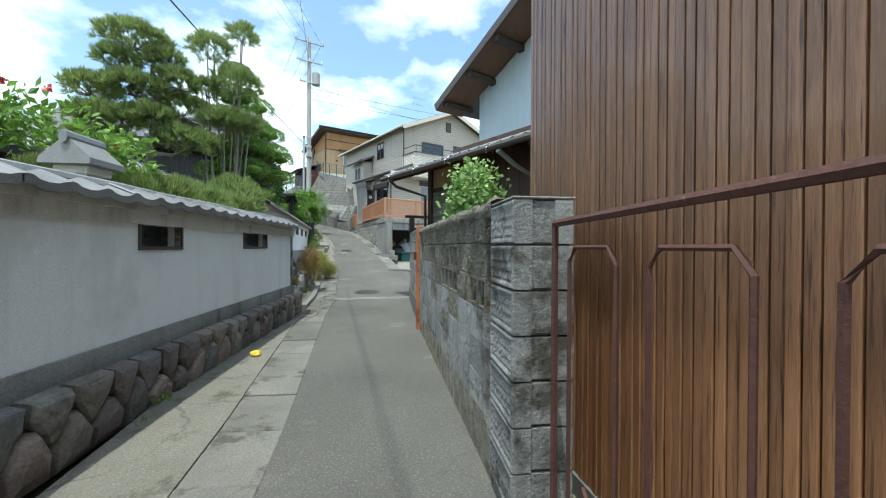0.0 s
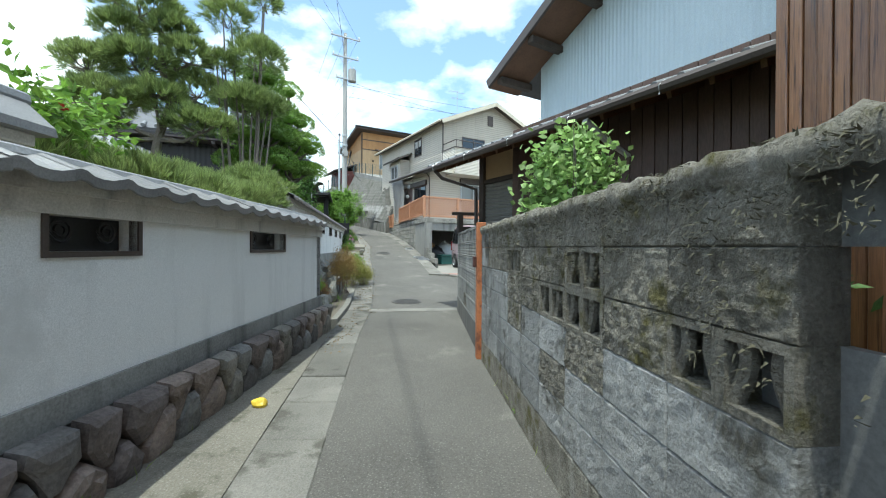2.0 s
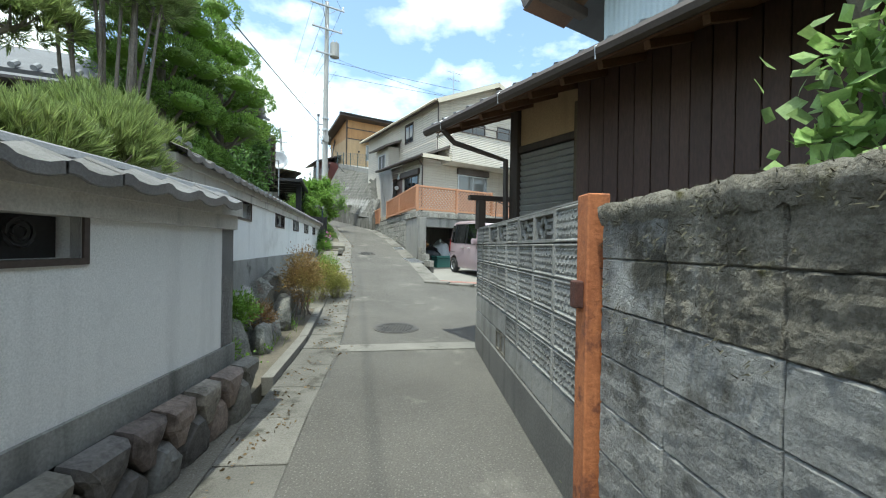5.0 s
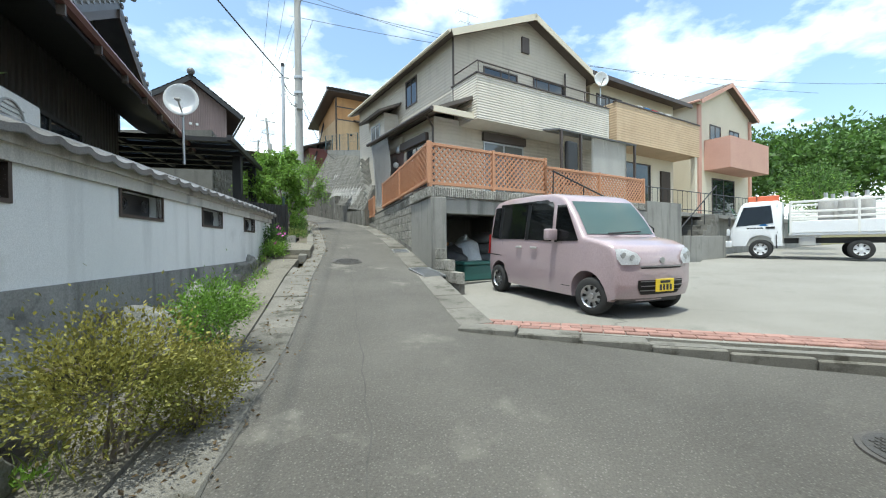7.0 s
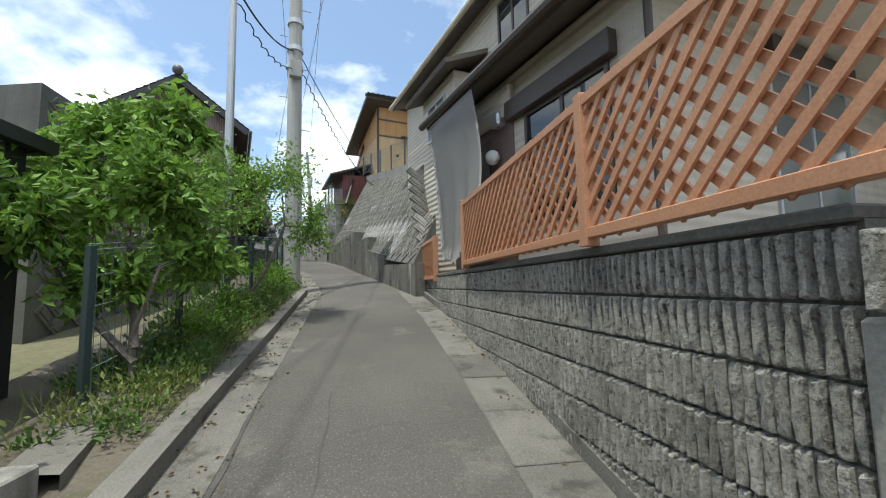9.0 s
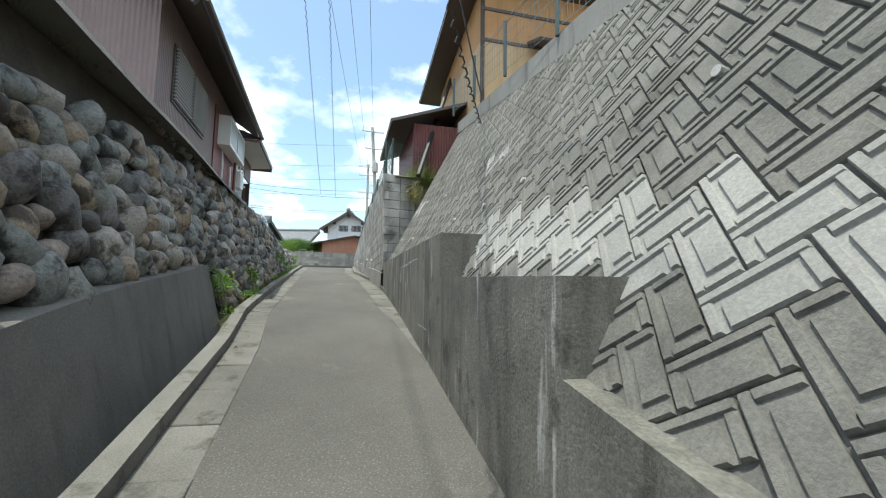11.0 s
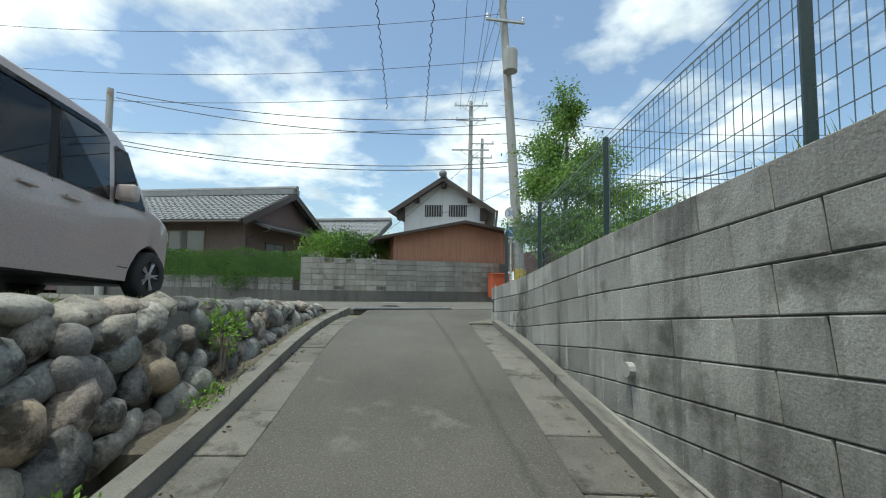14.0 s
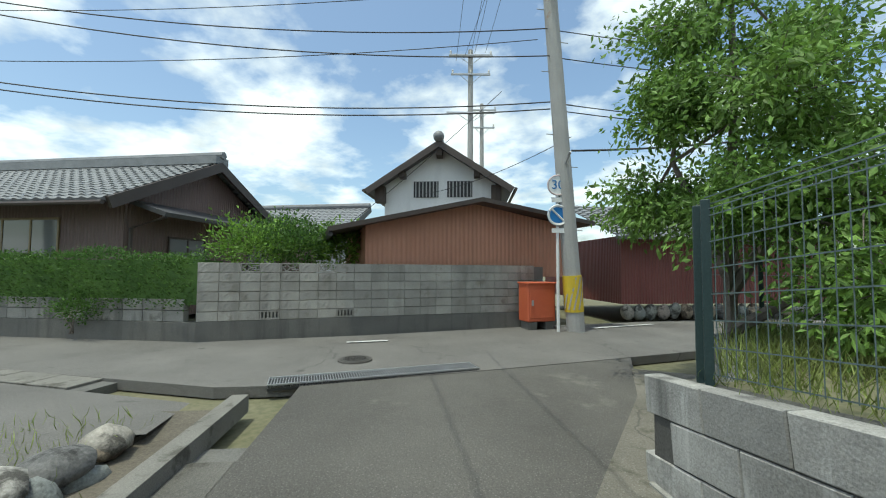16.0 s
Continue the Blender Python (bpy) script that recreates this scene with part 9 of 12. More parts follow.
def kei_van(loc, rz, pitch, paint, label, L, H, WB, rear_x, r, dark_rim, steer, n_sp, size=1.0):
    van = thing("kei_van", loc, label, "van", "parked kei vans")
    van.matrix_world = pose(*loc, 0, 0, rz) @ Matrix.Rotation(pitch, 4, "Y") @ Matrix.Scale(size, 4)
    fx = rear_x + WB
    outline = [(L - 0.22, 0.2), (L - 0.05, 0.26), (L, 0.42), (L - 0.005, 0.70), (L - 0.03, 0.84), (L - 0.10, 0.93), (L - 0.30, 1.0), (L - 0.62, 1.06), (L - 0.84, 1.36), (L - 1.06, H - 0.14),
               (L - 1.18, H - 0.07), (L - 1.4, H - 0.02), (L * 0.45, H), (0.6, H - 0.01), (0.25, H - 0.05), (0.12, H - 0.12), (0.05, 1.25), (0.015, 0.95), (0.0, 0.62), (0.0, 0.40), (0.06, 0.26), (0.15, 0.2)]
    sh = Shell(outline, 1.475, 0.95, H, 0.10, [(rear_x, 0.34, r), (fx, 0.34, r)])
    smooth_part("body", sh.mesh(), paint, van)
    part("underbody", bbox((0.2, -0.55, 0.17), (L - 0.2, 0.55, 0.34), None, 0.02), M_BLACK, van)
    for x, st in ((rear_x, 0.0), (fx, steer)):
        part("axle", bar([(x, -0.6, r), (x, 0.6, r)], 0.04, 6), M_BLACK, van)
        for s in (-1, 1):
            wheel(van, x, s * (0.645), r, s, M_SILV, n_sp, st, dark_rim)
            part("wheel_lining", bar([(x + 0.335 * math.cos(a), s * 0.42, r + 0.335 * math.sin(a)) for a in np.linspace(0, 3.14159, 9)], 0.03, 5), M_BLACK, van)
    zb, zt = 1.0, H - 0.15
    for s in (-1, 1):
        quarter = [(0.20, zb + 0.02), (0.50, zb), (0.50, zt), (0.26, zt)]
        reard = [(0.60, zb), (1.36, zb), (1.38, zt), (0.60, zt)]
        frontd = [(1.46, zb), (2.08, zb - 0.02), (2.06, zt - 0.05), (2.02, zt), (1.48, zt)]
        tri_ = [(2.16, zb - 0.02), (2.66, zb + 0.0), (2.34, zt - 0.06), (2.14, zt - 0.06)]
        k = L / 3.395
        for nm, pl in (("side_window", quarter), ("side_window", reard), ("side_window", frontd), ("side_window", tri_)):
            smooth_part(nm, sh.side([(x * k, z) for x, z in pl], s, 0.010), M_TINT, van, "dark tinted side glass")
        for x in (0.55, 1.42):
            part("door_pillar", sh.side([(x - 0.05, zb - 0.01), (x + 0.05, zb - 0.01), (x + 0.05, zt + 0.01), (x - 0.05, zt + 0.01)], s, 0.007), M_BLACK, van)
        part("window_visor", sh.side([(0.5, zt), (2.0, zt - 0.015), (1.9, zt + 0.04), (0.5, zt + 0.045)], s, 0.022), M_TINT, van)
        for x in (0.62, 1.42, 2.30):
            part("door_seam", sh.side([(x, 0.34), (x + 0.008, 0.34), (x + 0.008, zb - 0.03), (x, zb - 0.03)], s, 0.001, 0.003), M_BLACK, van)
        part("slide_rail", sh.side([(0.12, 0.70), (0.60, 0.685), (0.60, 0.70), (0.12, 0.715)], s, 0.002, 0.004), M_BLACK, van)
        part("sill_seam", sh.side([(0.75, 0.335), (fx - 0.4, 0.335), (fx - 0.4, 0.345), (0.75, 0.345)], s, 0.001, 0.003), M_BLACK, van)
        for x in (1.12, 1.55):
            y = s * (sh.half(x, 0.86) + 0.025)
            part("door_handle", bbox((x, min(y - 0.012, y + 0.012), 0.85), (x + 0.17, max(y - 0.012, y + 0.012), 0.885), None, 0.008), paint if dark_rim else M_CHROME, van, "pull handle")
        ym = s * (sh.half(2.2, 1.0) + 0.10)
        bm = bbox((2.12, ym - 0.10, 1.0), (2.24, ym + 0.09, 1.17), None, 0.03, 3)
        mir = smooth_part("door_mirror", bm, paint, van, "door mirror in body colour")
        part("mirror_foot", bbox((2.15, ym - 0.13 * s - 0.04, 0.97), (2.22, ym - 0.05 * s + 0.04, 1.02), None, 0.01), M_BLACK, mir)
    # glass at both ends
    scr = [(L - 0.62, 1.06), (L - 0.84, 1.36), (L - 1.06, H - 0.14)]
    fz = [p[1] for p in scr]; fxx = [p[0] for p in scr]
    smooth_part("windscreen", sh.front([(-0.88, 0.88, z) for z in np.linspace(1.09, H - 0.16, 6)], lambda z: float(np.interp(z, fz, fxx)), 0.012), M_SCREEN, van, "windscreen with a pale cyan reflection in its colour")
    part("wiper", bar([(L - 0.62, -0.3, 1.10), (L - 0.66, 0.35, 1.13)], 0.009, 5), M_BLACK, van)
    nz = [0.2, 0.26, 0.42, 0.70, 0.84, 0.93, 1.0, 1.06]; nx = [L - 0.22, L - 0.05, L, L - 0.005, L - 0.03, L - 0.10, L - 0.30, L - 0.62]
    nose = lambda z: float(np.interp(z, nz, nx))
    for s in (-1, 1):
        q = sh.front([(s * 0.60, s * 0.93, 0.70), (s * 0.53, s * 1.0, 0.78), (s * 0.60, s * 0.99, 0.85), (s * 0.78, s * 0.97, 0.90)], nose, 0.016, 6)
        lampo = smooth_part("headlight", q, M_LAMP, van, "clear headlight with a chrome inside")
        for f, z in ((0.68, 0.79), (0.84, 0.82)):
            x = nose(z) - 0.11 * f ** 2.5
            part("reflector", bar([(x - 0.02, s * f * 0.7, z), (x + 0.018, s * f * 0.7, z)], 0.04, 10), M_SILV, lampo)
    part("upper_grille", sh.front([(-0.52, 0.52, 0.645), (-0.55, 0.55, 0.665)], nose, 0.01), M_BLACK, van)
    part("chrome_strip", sh.front([(-0.56, 0.56, 0.668), (-0.57, 0.57, 0.684)], nose, 0.016), M_SILV, van)
    gr = part("lower_grille", sh.front([(-0.50, 0.50, 0.31), (-0.60, 0.60, 0.40), (-0.60, 0.60, 0.50)], nose, 0.008), M_BLACK, van)
    for z in (0.36, 0.42, 0.48):
        part("grille_bar", sh.front([(-0.56, 0.56, z), (-0.56, 0.56, z + 0.012)], nose, 0.02), M_SILV, gr)
    part("badge", bar([(nose(0.75) - 0.01, 0, 0.75), (nose(0.75) + 0.015, 0, 0.75)], 0.04, 8), M_SILV, van, "plain silver badge")
    plate_at(van, Matrix.Translation((L + 0.022, 0.02, 0.43)) @ Matrix.Rotation(math.pi / 2, 4, "Z"))
    tz = [0.26, 0.40, 0.62, 0.95, 1.25, H - 0.12]; tx = [0.06, 0.0, 0.0, 0.015, 0.05, 0.12]
    tail = lambda z: float(np.interp(z, tz, tx))
    smooth_part("rear_window", sh.front([(-0.84, 0.84, z) for z in np.linspace(1.09, H - 0.17, 5)], tail, 0.012, 8, 2.5, -1), M_TINT, van, "dark tailgate glass")
    part("rear_wiper", bar([(tail(1.1) - 0.03, 0.5, 1.11), (tail(1.1) - 0.03, -0.05, 1.15)], 0.009, 5), M_BLACK, van)
    part("plate_garnish", sh.front([(-0.45, 0.45, 1.03), (-0.45, 0.45, 1.07)], tail, 0.03, 8, 2.5, -1), M_SILV, van, "chrome strip over the plate")
    part("bumper_seam", sh.front([(-0.97, 0.97, 0.66), (-0.97, 0.97, 0.668)], tail, 0.004, 8, 2.5, -1), M_BLACK, van)
    part("bumper_seam", sh.front([(-0.85, 0.85, 0.42), (-0.85, 0.85, 0.428)], tail, 0.004, 8, 2.5, -1), M_BLACK, van)
    part("tailgate_grip", sh.front([(-0.12, 0.12, 0.74), (-0.12, 0.12, 0.765)], tail, 0.006, 8, 2.5, -1), M_BLACK, van)
    plate_at(van, Matrix.Translation((tail(0.9) - 0.012, 0.03, 0.92)) @ Matrix.Rotation(-math.pi / 2, 4, "Z"))
    for s in (-1, 1):
        lampo = smooth_part("tail_lamp", sh.front([(s * 0.83, s * 0.985, 0.70), (s * 0.83, s * 0.985, 1.08)], tail, 0.012, 4, 2.5, -1), M_LAMP if dark_rim else M_REDL, van, "upright tail lamp")
        if dark_rim:
            part("red_lens", sh.front([(s * 0.84, s * 0.97, 0.74), (s * 0.84, s * 0.97, 0.80)], tail, 0.017, 4, 2.5, -1), M_REDL, lampo)
            for z in (0.81, 0.90, 0.99):
                part("lens_bar", sh.front([(s * 0.835, s * 0.98, z), (s * 0.835, s * 0.98, z + 0.012)], tail, 0.016, 4, 2.5, -1), M_BLACK, lampo)
        part("tail_lamp_wrap", sh.side([(0.03, 0.70), (0.13, 0.72), (0.15, 1.08), (0.06, 1.08)], s, 0.006), M_LAMP if dark_rim else M_REDL, van)
    return van


# mauve van on the court: right-hand wheel hubs known
vf, vr = Vector((-0.27, 14.47)), Vector((-1.27, 16.5))
vd = (vf - vr).normalized()
vl = Vector((-vd.y, vd.x))
v0 = vr - vd * 0.41 + vl * 0.66
zc = lot_z(v0.x, v0.y)
zf = lot_z((v0 + vd * 3.4).x, (v0 + vd * 3.4).y)
kei_van((v0.x, v0.y, zc), math.degrees(math.atan2(vd.y, vd.x)), math.atan2(zc - zf, 3.4), M_VAN, "mauve pink boxy kei van parked on the concrete court", 3.395, 1.735, 2.425, 0.45, 0.252, False, 0.22, 8, 0.915)
r2 = Vector((-23.68, 41.0))
kei_van((r2.x, r2.y, 5.50), 127.7, radians(5.0), M_VAN2, "rose silver boxy kei van parked above the boulder wall", 3.395, 1.79, 2.52, 0.40, 0.285, True, 0.0, 5)

# ---- white flatbed truck on the court ----
rzt = 143.0
th = Vector((8.1, 23.6, 0)) - Matrix.Rotation(radians(rzt), 3, "Z") @ Vector((0.62, 0.80, 0))
zt0 = lot_z(th.x, th.y)
tk = thing("flatbed_truck", (th.x, th.y, zt0), "white flatbed truck with open bed and gas cylinders", "truck", rz=rzt)
H_, Lc = 1.93, 1.55
outl = [(1.45, 0.42), (1.53, 0.5), (1.55, 0.75), (1.52, 1.0), (1.45, 1.12), (1.20, 1.80), (1.08, 1.90), (0.9, 1.93), (0.12, 1.93), (0.02, 1.88), (0.0, 1.7), (0.0, 0.42)]
cab = Shell(outl, 1.70, 1.05, 1.93, 0.10, [(0.62, 0.42, 0.36)], 0.42, 0.08, 0.02)
cab.poly = cab.poly[::1]
smooth_part("cab", cab.mesh(), M_TRUCK, tk, "white cab with dark side windows")
for s in (-1, 1):
    smooth_part("side_window", cab.side([(0.28, 1.18), (1.28, 1.10), (1.08, 1.74), (0.34, 1.78)], s, 0.012), M_TINT, tk)
    part("door_seam", cab.side([(0.18, 0.85), (0.19, 0.85), (0.19, 1.82), (0.18, 1.82)], s, 0.002, 0.003), M_BLACK, tk)
    part("door_handle", cab.side([(0.24, 1.0), (0.48, 1.0), (0.48, 1.07), (0.24, 1.07)], s, 0.012), M_BLACK, tk)
    for k in range(5):
        part("lettering_bar", cab.side([(0.55 + 0.09 * k, 1.005), (0.62 + 0.09 * k, 1.005), (0.62 + 0.09 * k, 1.05), (0.55 + 0.09 * k, 1.05)], s, 0.003, 0.002), M_BLACK, tk)
    part("door_emblem", cab.side([(0.42, 1.10), (0.66, 1.10), (0.54, 1.23)], s, 0.003, 0.002), M_BLUES, tk, "plain blue triangle")
    wheel(tk, 0.62, s * 0.74, 0.32, s, M_TRUCK, 6)
    wheel(tk, -1.75, s * 0.72, 0.30, s, M_TRUCK, 6)
    part("mud_flap", bbox((0.19, s * 0.78 - 0.08, 0.35), (0.22, s * 0.78 + 0.08, 0.8)), M_BLACK, tk)
part("front_bumper", bbox((1.4, -0.8, 0.38), (1.60, 0.8, 0.62), None, 0.03), M_TRUCK, tk)
part("windscreen", bbox((-0.36, -0.72, -0.006), (0.33, 0.72, 0.006), Matrix.Translation((1.335, 0, 1.46)) @ Matrix.Rotation(radians(110), 4, "Y")), M_SCREEN, tk)
part("headlight", bbox((1.46, 0.55, 0.78), (1.555, 0.82, 1.02), None, 0.02), M_LAMP, tk)
part("mirror_arm", bar([(1.25, 0.82, 1.5), (1.45, 0.98, 1.45), (1.45, 0.98, 1.1)], 0.012, 5), M_BLACK, tk)
part("door_mirror", bbox((1.42, 0.92, 1.12), (1.48, 1.04, 1.42), None, 0.02), M_BLACK, tk)
part("chassis_rail", bbox((-3.3, 0.25, 0.5), (0.2, 0.4, 0.68)), M_BLACK, tk)
part("chassis_rail", bbox((-3.3, -0.4, 0.5), (0.2, -0.25, 0.68)), M_BLACK, tk)
part("bed_floor", bbox((-3.35, -0.85, 0.76), (-0.1, 0.85, 0.84), None, 0.01), M_TRUCK, tk)
for s in (-1, 1):
    part("side_board", bbox((-3.35, s * 0.85 - 0.025, 0.84), (-0.12, s * 0.85 + 0.025, 1.22), None, 0.01), M_TRUCK, tk)
    for z in (1.30, 1.48, 1.80):
        part("bed_rail", bbox((-3.35, s * 0.85 - 0.02, z), (-0.12, s * 0.85 + 0.02, z + 0.07), None, 0.01), M_CANV, tk)
    for x in (-0.15, -1.7, -3.3):
        part("bed_post", bbox((x - 0.03, s * 0.85 - 0.03, 0.8), (x + 0.03, s * 0.85 + 0.03, 1.87), None, 0.006), M_CANV, tk)
part("tool_box", bbox((-0.75, 0.45, 0.42), (-0.35, 0.8, 0.72), None, 0.02), M_GREY, tk)
part("headboard", bbox((-0.14, -0.85, 0.84), (-0.10, 0.85, 1.5)), M_GREEN, tk, "green front board of the bed")
cargo = thing("roof_box", (0, 0, 0), "orange red box lying on the truck cab roof", "box")
cargo.matrix_world = tk.matrix_world @ Matrix.Translation((0.55, 0.2, 1.935))
part("box_body", bbox((-0.42, -0.25, 0.0), (0.42, 0.25, 0.20), None, 0.02), M_REDP, cargo)
part("box_strap", bbox((0.16, -0.255, 0.0), (0.19, 0.255, 0.205)), M_RUST, cargo)
for k, (x, y) in enumerate(((-1.0, 0.45), (-1.45, 0.5), (-1.9, 0.5), (-1.2, -0.1), (-1.65, -0.1))):
    g = thing("gas_cylinder", (0, 0, 0), "pale grey gas cylinder standing on the truck bed", "gas cylinder", "gas cylinders")
    g.matrix_world = tk.matrix_world @ Matrix.Translation((x, y, 0.84))
    bm = bmesh.new(); rings = []
    for r_, z in ((0.0, 0), (0.17, 0), (0.185, 0.03), (0.185, 0.95), (0.16, 1.04), (0.06, 1.10), (0.05, 1.12), (0.0, 1.12)):
        rings.append([bm.verts.new((r_ * math.cos(a), r_ * math.sin(a), z)) for a in np.linspace(0, 6.28319, 17)[:-1]])
    for p, q in zip(rings, rings[1:]):
        for i in range(16):
            bm.faces.new((p[i], p[(i + 1) % 16], q[(i + 1) % 16], q[i]))
    bmesh.ops.remove_doubles(bm, verts=bm.verts[:], dist=1e-5)
    smooth_part("cylinder_body", bm, M_GREY, g)
    part("valve_guard", bar([(0, 0, 1.1), (0, 0, 1.26)], 0.05, 8), M_STEEL, g)

# ---- things in the garage mouth ----
def bag(loc, sx, sy, sz, seed, mat, name, label, category):
    b = thing(name, loc, label, category)
    bm = bmesh.new(); bmesh.ops.create_icosphere(bm, subdivisions=3, radius=1.0)
    for v in bm.verts:
        d = v.co.copy()
        k = 1 + 0.16 * noise.noise(d * 2.2 + Vector((seed, 0, 0))) + 0.10 * abs(noise.noise(d * 5.5 + Vector((0, seed, 0))))
        v.co = Vector((d.x * sx * k, d.y * sy * k, max(0.0, (d.z * 0.9 + 0.8)) * sz * 0.5 * k))
    part("bag_body", bm, mat, b, "", True)
    part("bag_knot", bar([(0, 0, sz * 0.84), (0.02, 0, sz * 0.97)], 0.05, 6), mat, b)
    return b


def on_lot(u, v):
    p = uv(u, v)
    return (p.x, p.y, 0.725)


M_BAGK = surf("black_plastic_sheet", (0.015, 0.015, 0.017), (0.03, 0.03, 0.032), 4.0, 0.35, 0.6, 12, bdist=0.04)
M_SACK = surf("dark_grey_sack", (0.10, 0.105, 0.11), (0.16, 0.165, 0.17), 4.0, 0.5, 0.5, 16, bdist=0.03)
bag(on_lot(-2.25, -1.2), 0.26, 0.26, 1.25, 1, M_PLASTIC, "plastic_bag", "tall pale plastic bag of rubbish in the garage", "bag")
bag(on_lot(-1.25, -1.1), 0.38, 0.30, 1.05, 2, M_PLASTIC, "plastic_bag", "bulging pale plastic bag of rubbish in the garage", "bag")
bag(on_lot(-1.85, -1.35), 0.38, 0.32, 0.85, 3, M_BAGK, "black_bundle", "crumpled black plastic bundle in the garage", "bundle")
bag(on_lot(-1.85, -0.85), 0.34, 0.25, 1.05, 4, M_ORANGE, "orange_bundle", "orange brown bundle behind the bags", "bundle")
gb = thing("storage_box", on_lot(-1.55, -2.0), "dark green plastic storage box with a lid", "box", rz=36)
part("box_body", bbox((-0.5, -0.2, 0.0), (0.5, 0.2, 0.33), None, 0.02), M_GREEN, gb)
part("lid", bbox((-0.53, -0.23, 0.33), (0.53, 0.23, 0.41), None, 0.02), M_GREEN, gb, "ribbed green lid")
for k in range(4):
    q = uv(-0.45, -1.05)
    bag((q.x, q.y, 0.725 + 0.26 * k), 0.42, 0.34, 0.36, 11 + k, M_SACK, "grey_sack", "slumped grey sack in a stack in the garage", "sack")

# ---- plants ----
NR = np.random.default_rng(11)


def unit(n):
    v = NR.normal(size=(n, 3))
    return v / np.linalg.norm(v, axis=1)[:, None]


def leaf_mesh(name, pts, dirs, length, width, mat, parent=None, label="", curl=0.15, extra=None):
    """Many single leaves, each a folded diamond of four corners, in one mesh."""
    n = len(pts)
    d = dirs / np.linalg.norm(dirs, axis=1)[:, None]
    s = np.cross(d, unit(n)); s /= np.linalg.norm(s, axis=1)[:, None] + 1e-9
    k = NR.uniform(0.6, 1.25, (n, 1))
    up = np.cross(s, d)
    a = pts; b = pts + d * length * k
    mid = pts + d * length * k * 0.45 + up * curl * length * 0.5
    v = np.stack([a, mid + s * width * k / 2, b, mid - s * width * k / 2], 1).reshape(-1, 3)
    f = np.arange(4 * n).reshape(-1, 4)
    verts, faces = v.tolist(), f.tolist()
    if extra:
        o = len(verts)
        verts += extra[0]; faces += [[i + o for i in q] for q in extra[1]]
    me = bpy.data.meshes.new(name)
    me.from_pydata(verts, [], faces)
    me.materials.append(mat)
    ob = new(name, me)
    if parent:
        ob.parent = parent
        ob.matrix_world = Matrix.Identity(4)
    if label:
        ob["label"] = label
    return ob


def shell_pts(c, r, n, jit=0.10, low=-0.35, lump=0.18, seed=0.0):
    """Points over a lumpy ellipsoid, few on its underside, with outward directions."""
    u = unit(n)
    u[:, 2] = np.where(u[:, 2] < low, -u[:, 2], u[:, 2])
    q = np.array([noise.noise(Vector(x * 2.3) + Vector((seed, 0, seed))) for x in u])
    k = (1 + lump * q + jit * NR.normal(size=n))[:, None]
    r = np.array(r)
    return np.array(c) + u * r * k, u / r


def cores(list_):
    """Dark inner bodies of clipped pads, so that no light shows through them."""
    verts, faces = [], []
    bm = bmesh.new(); bmesh.ops.create_icosphere(bm, subdivisions=2, radius=0.58)
    base = [v.co.copy() for v in bm.verts]; tri_ = [[v.index for v in f.verts] for f in bm.faces]; bm.free()
    for c, r in list_:
        o = len(verts)
        verts += [(c[0] + v.x * r[0], c[1] + v.y * r[1], c[2] + v.z * r[2]) for v in base]
        faces += [[i + o for i in f] for f in tri_]
    return verts, faces


def clipped_tree(name, label, base, limbs, pads, mat, n, length, width, trunk_r, up=0.4, low=-0.35, jit=0.06, core=True):
    """A trunk with limbs to each pad of dense clipped foliage."""
    t = thing(name, base, label, "tree")
    inv = t.matrix_world.inverted()
    bm = bmesh.new()
    tube(bm, [inv @ Vector(p) for p in limbs], trunk_r, 8, trunk_r * 0.35)
    part("trunk", bm, M_BARK, t)
    allp, alld = [], []
    for i, (c, r) in enumerate(pads):
        zt = max(limbs[0][2], min(c[2] - 0.1, limbs[-1][2]))
        zs = [p[2] for p in limbs]
        a = Vector((float(np.interp(zt - 0.15, zs, [p[0] for p in limbs])), float(np.interp(zt - 0.15, zs, [p[1] for p in limbs])), zt - 0.15))
        m_ = (a + Vector(c)) / 2 + Vector((0, 0, -0.06))
        part("limb", bar([inv @ a, inv @ m_, inv @ Vector(c)], trunk_r * 0.4, 5, trunk_r * 0.15), M_BARK, t)
        p, d = shell_pts(c, r, n, jit, low, seed=i * 1.7)
        d = d / np.linalg.norm(d, axis=1)[:, None]
        allp.append(p); alld.append(d * 1.0 + unit(len(p)) * 0.55 + np.array((0, 0, up)))
    leaf_mesh("crown", np.concatenate(allp), np.concatenate(alld), length, width, mat, t, extra=cores(pads) if core else None)
    return t


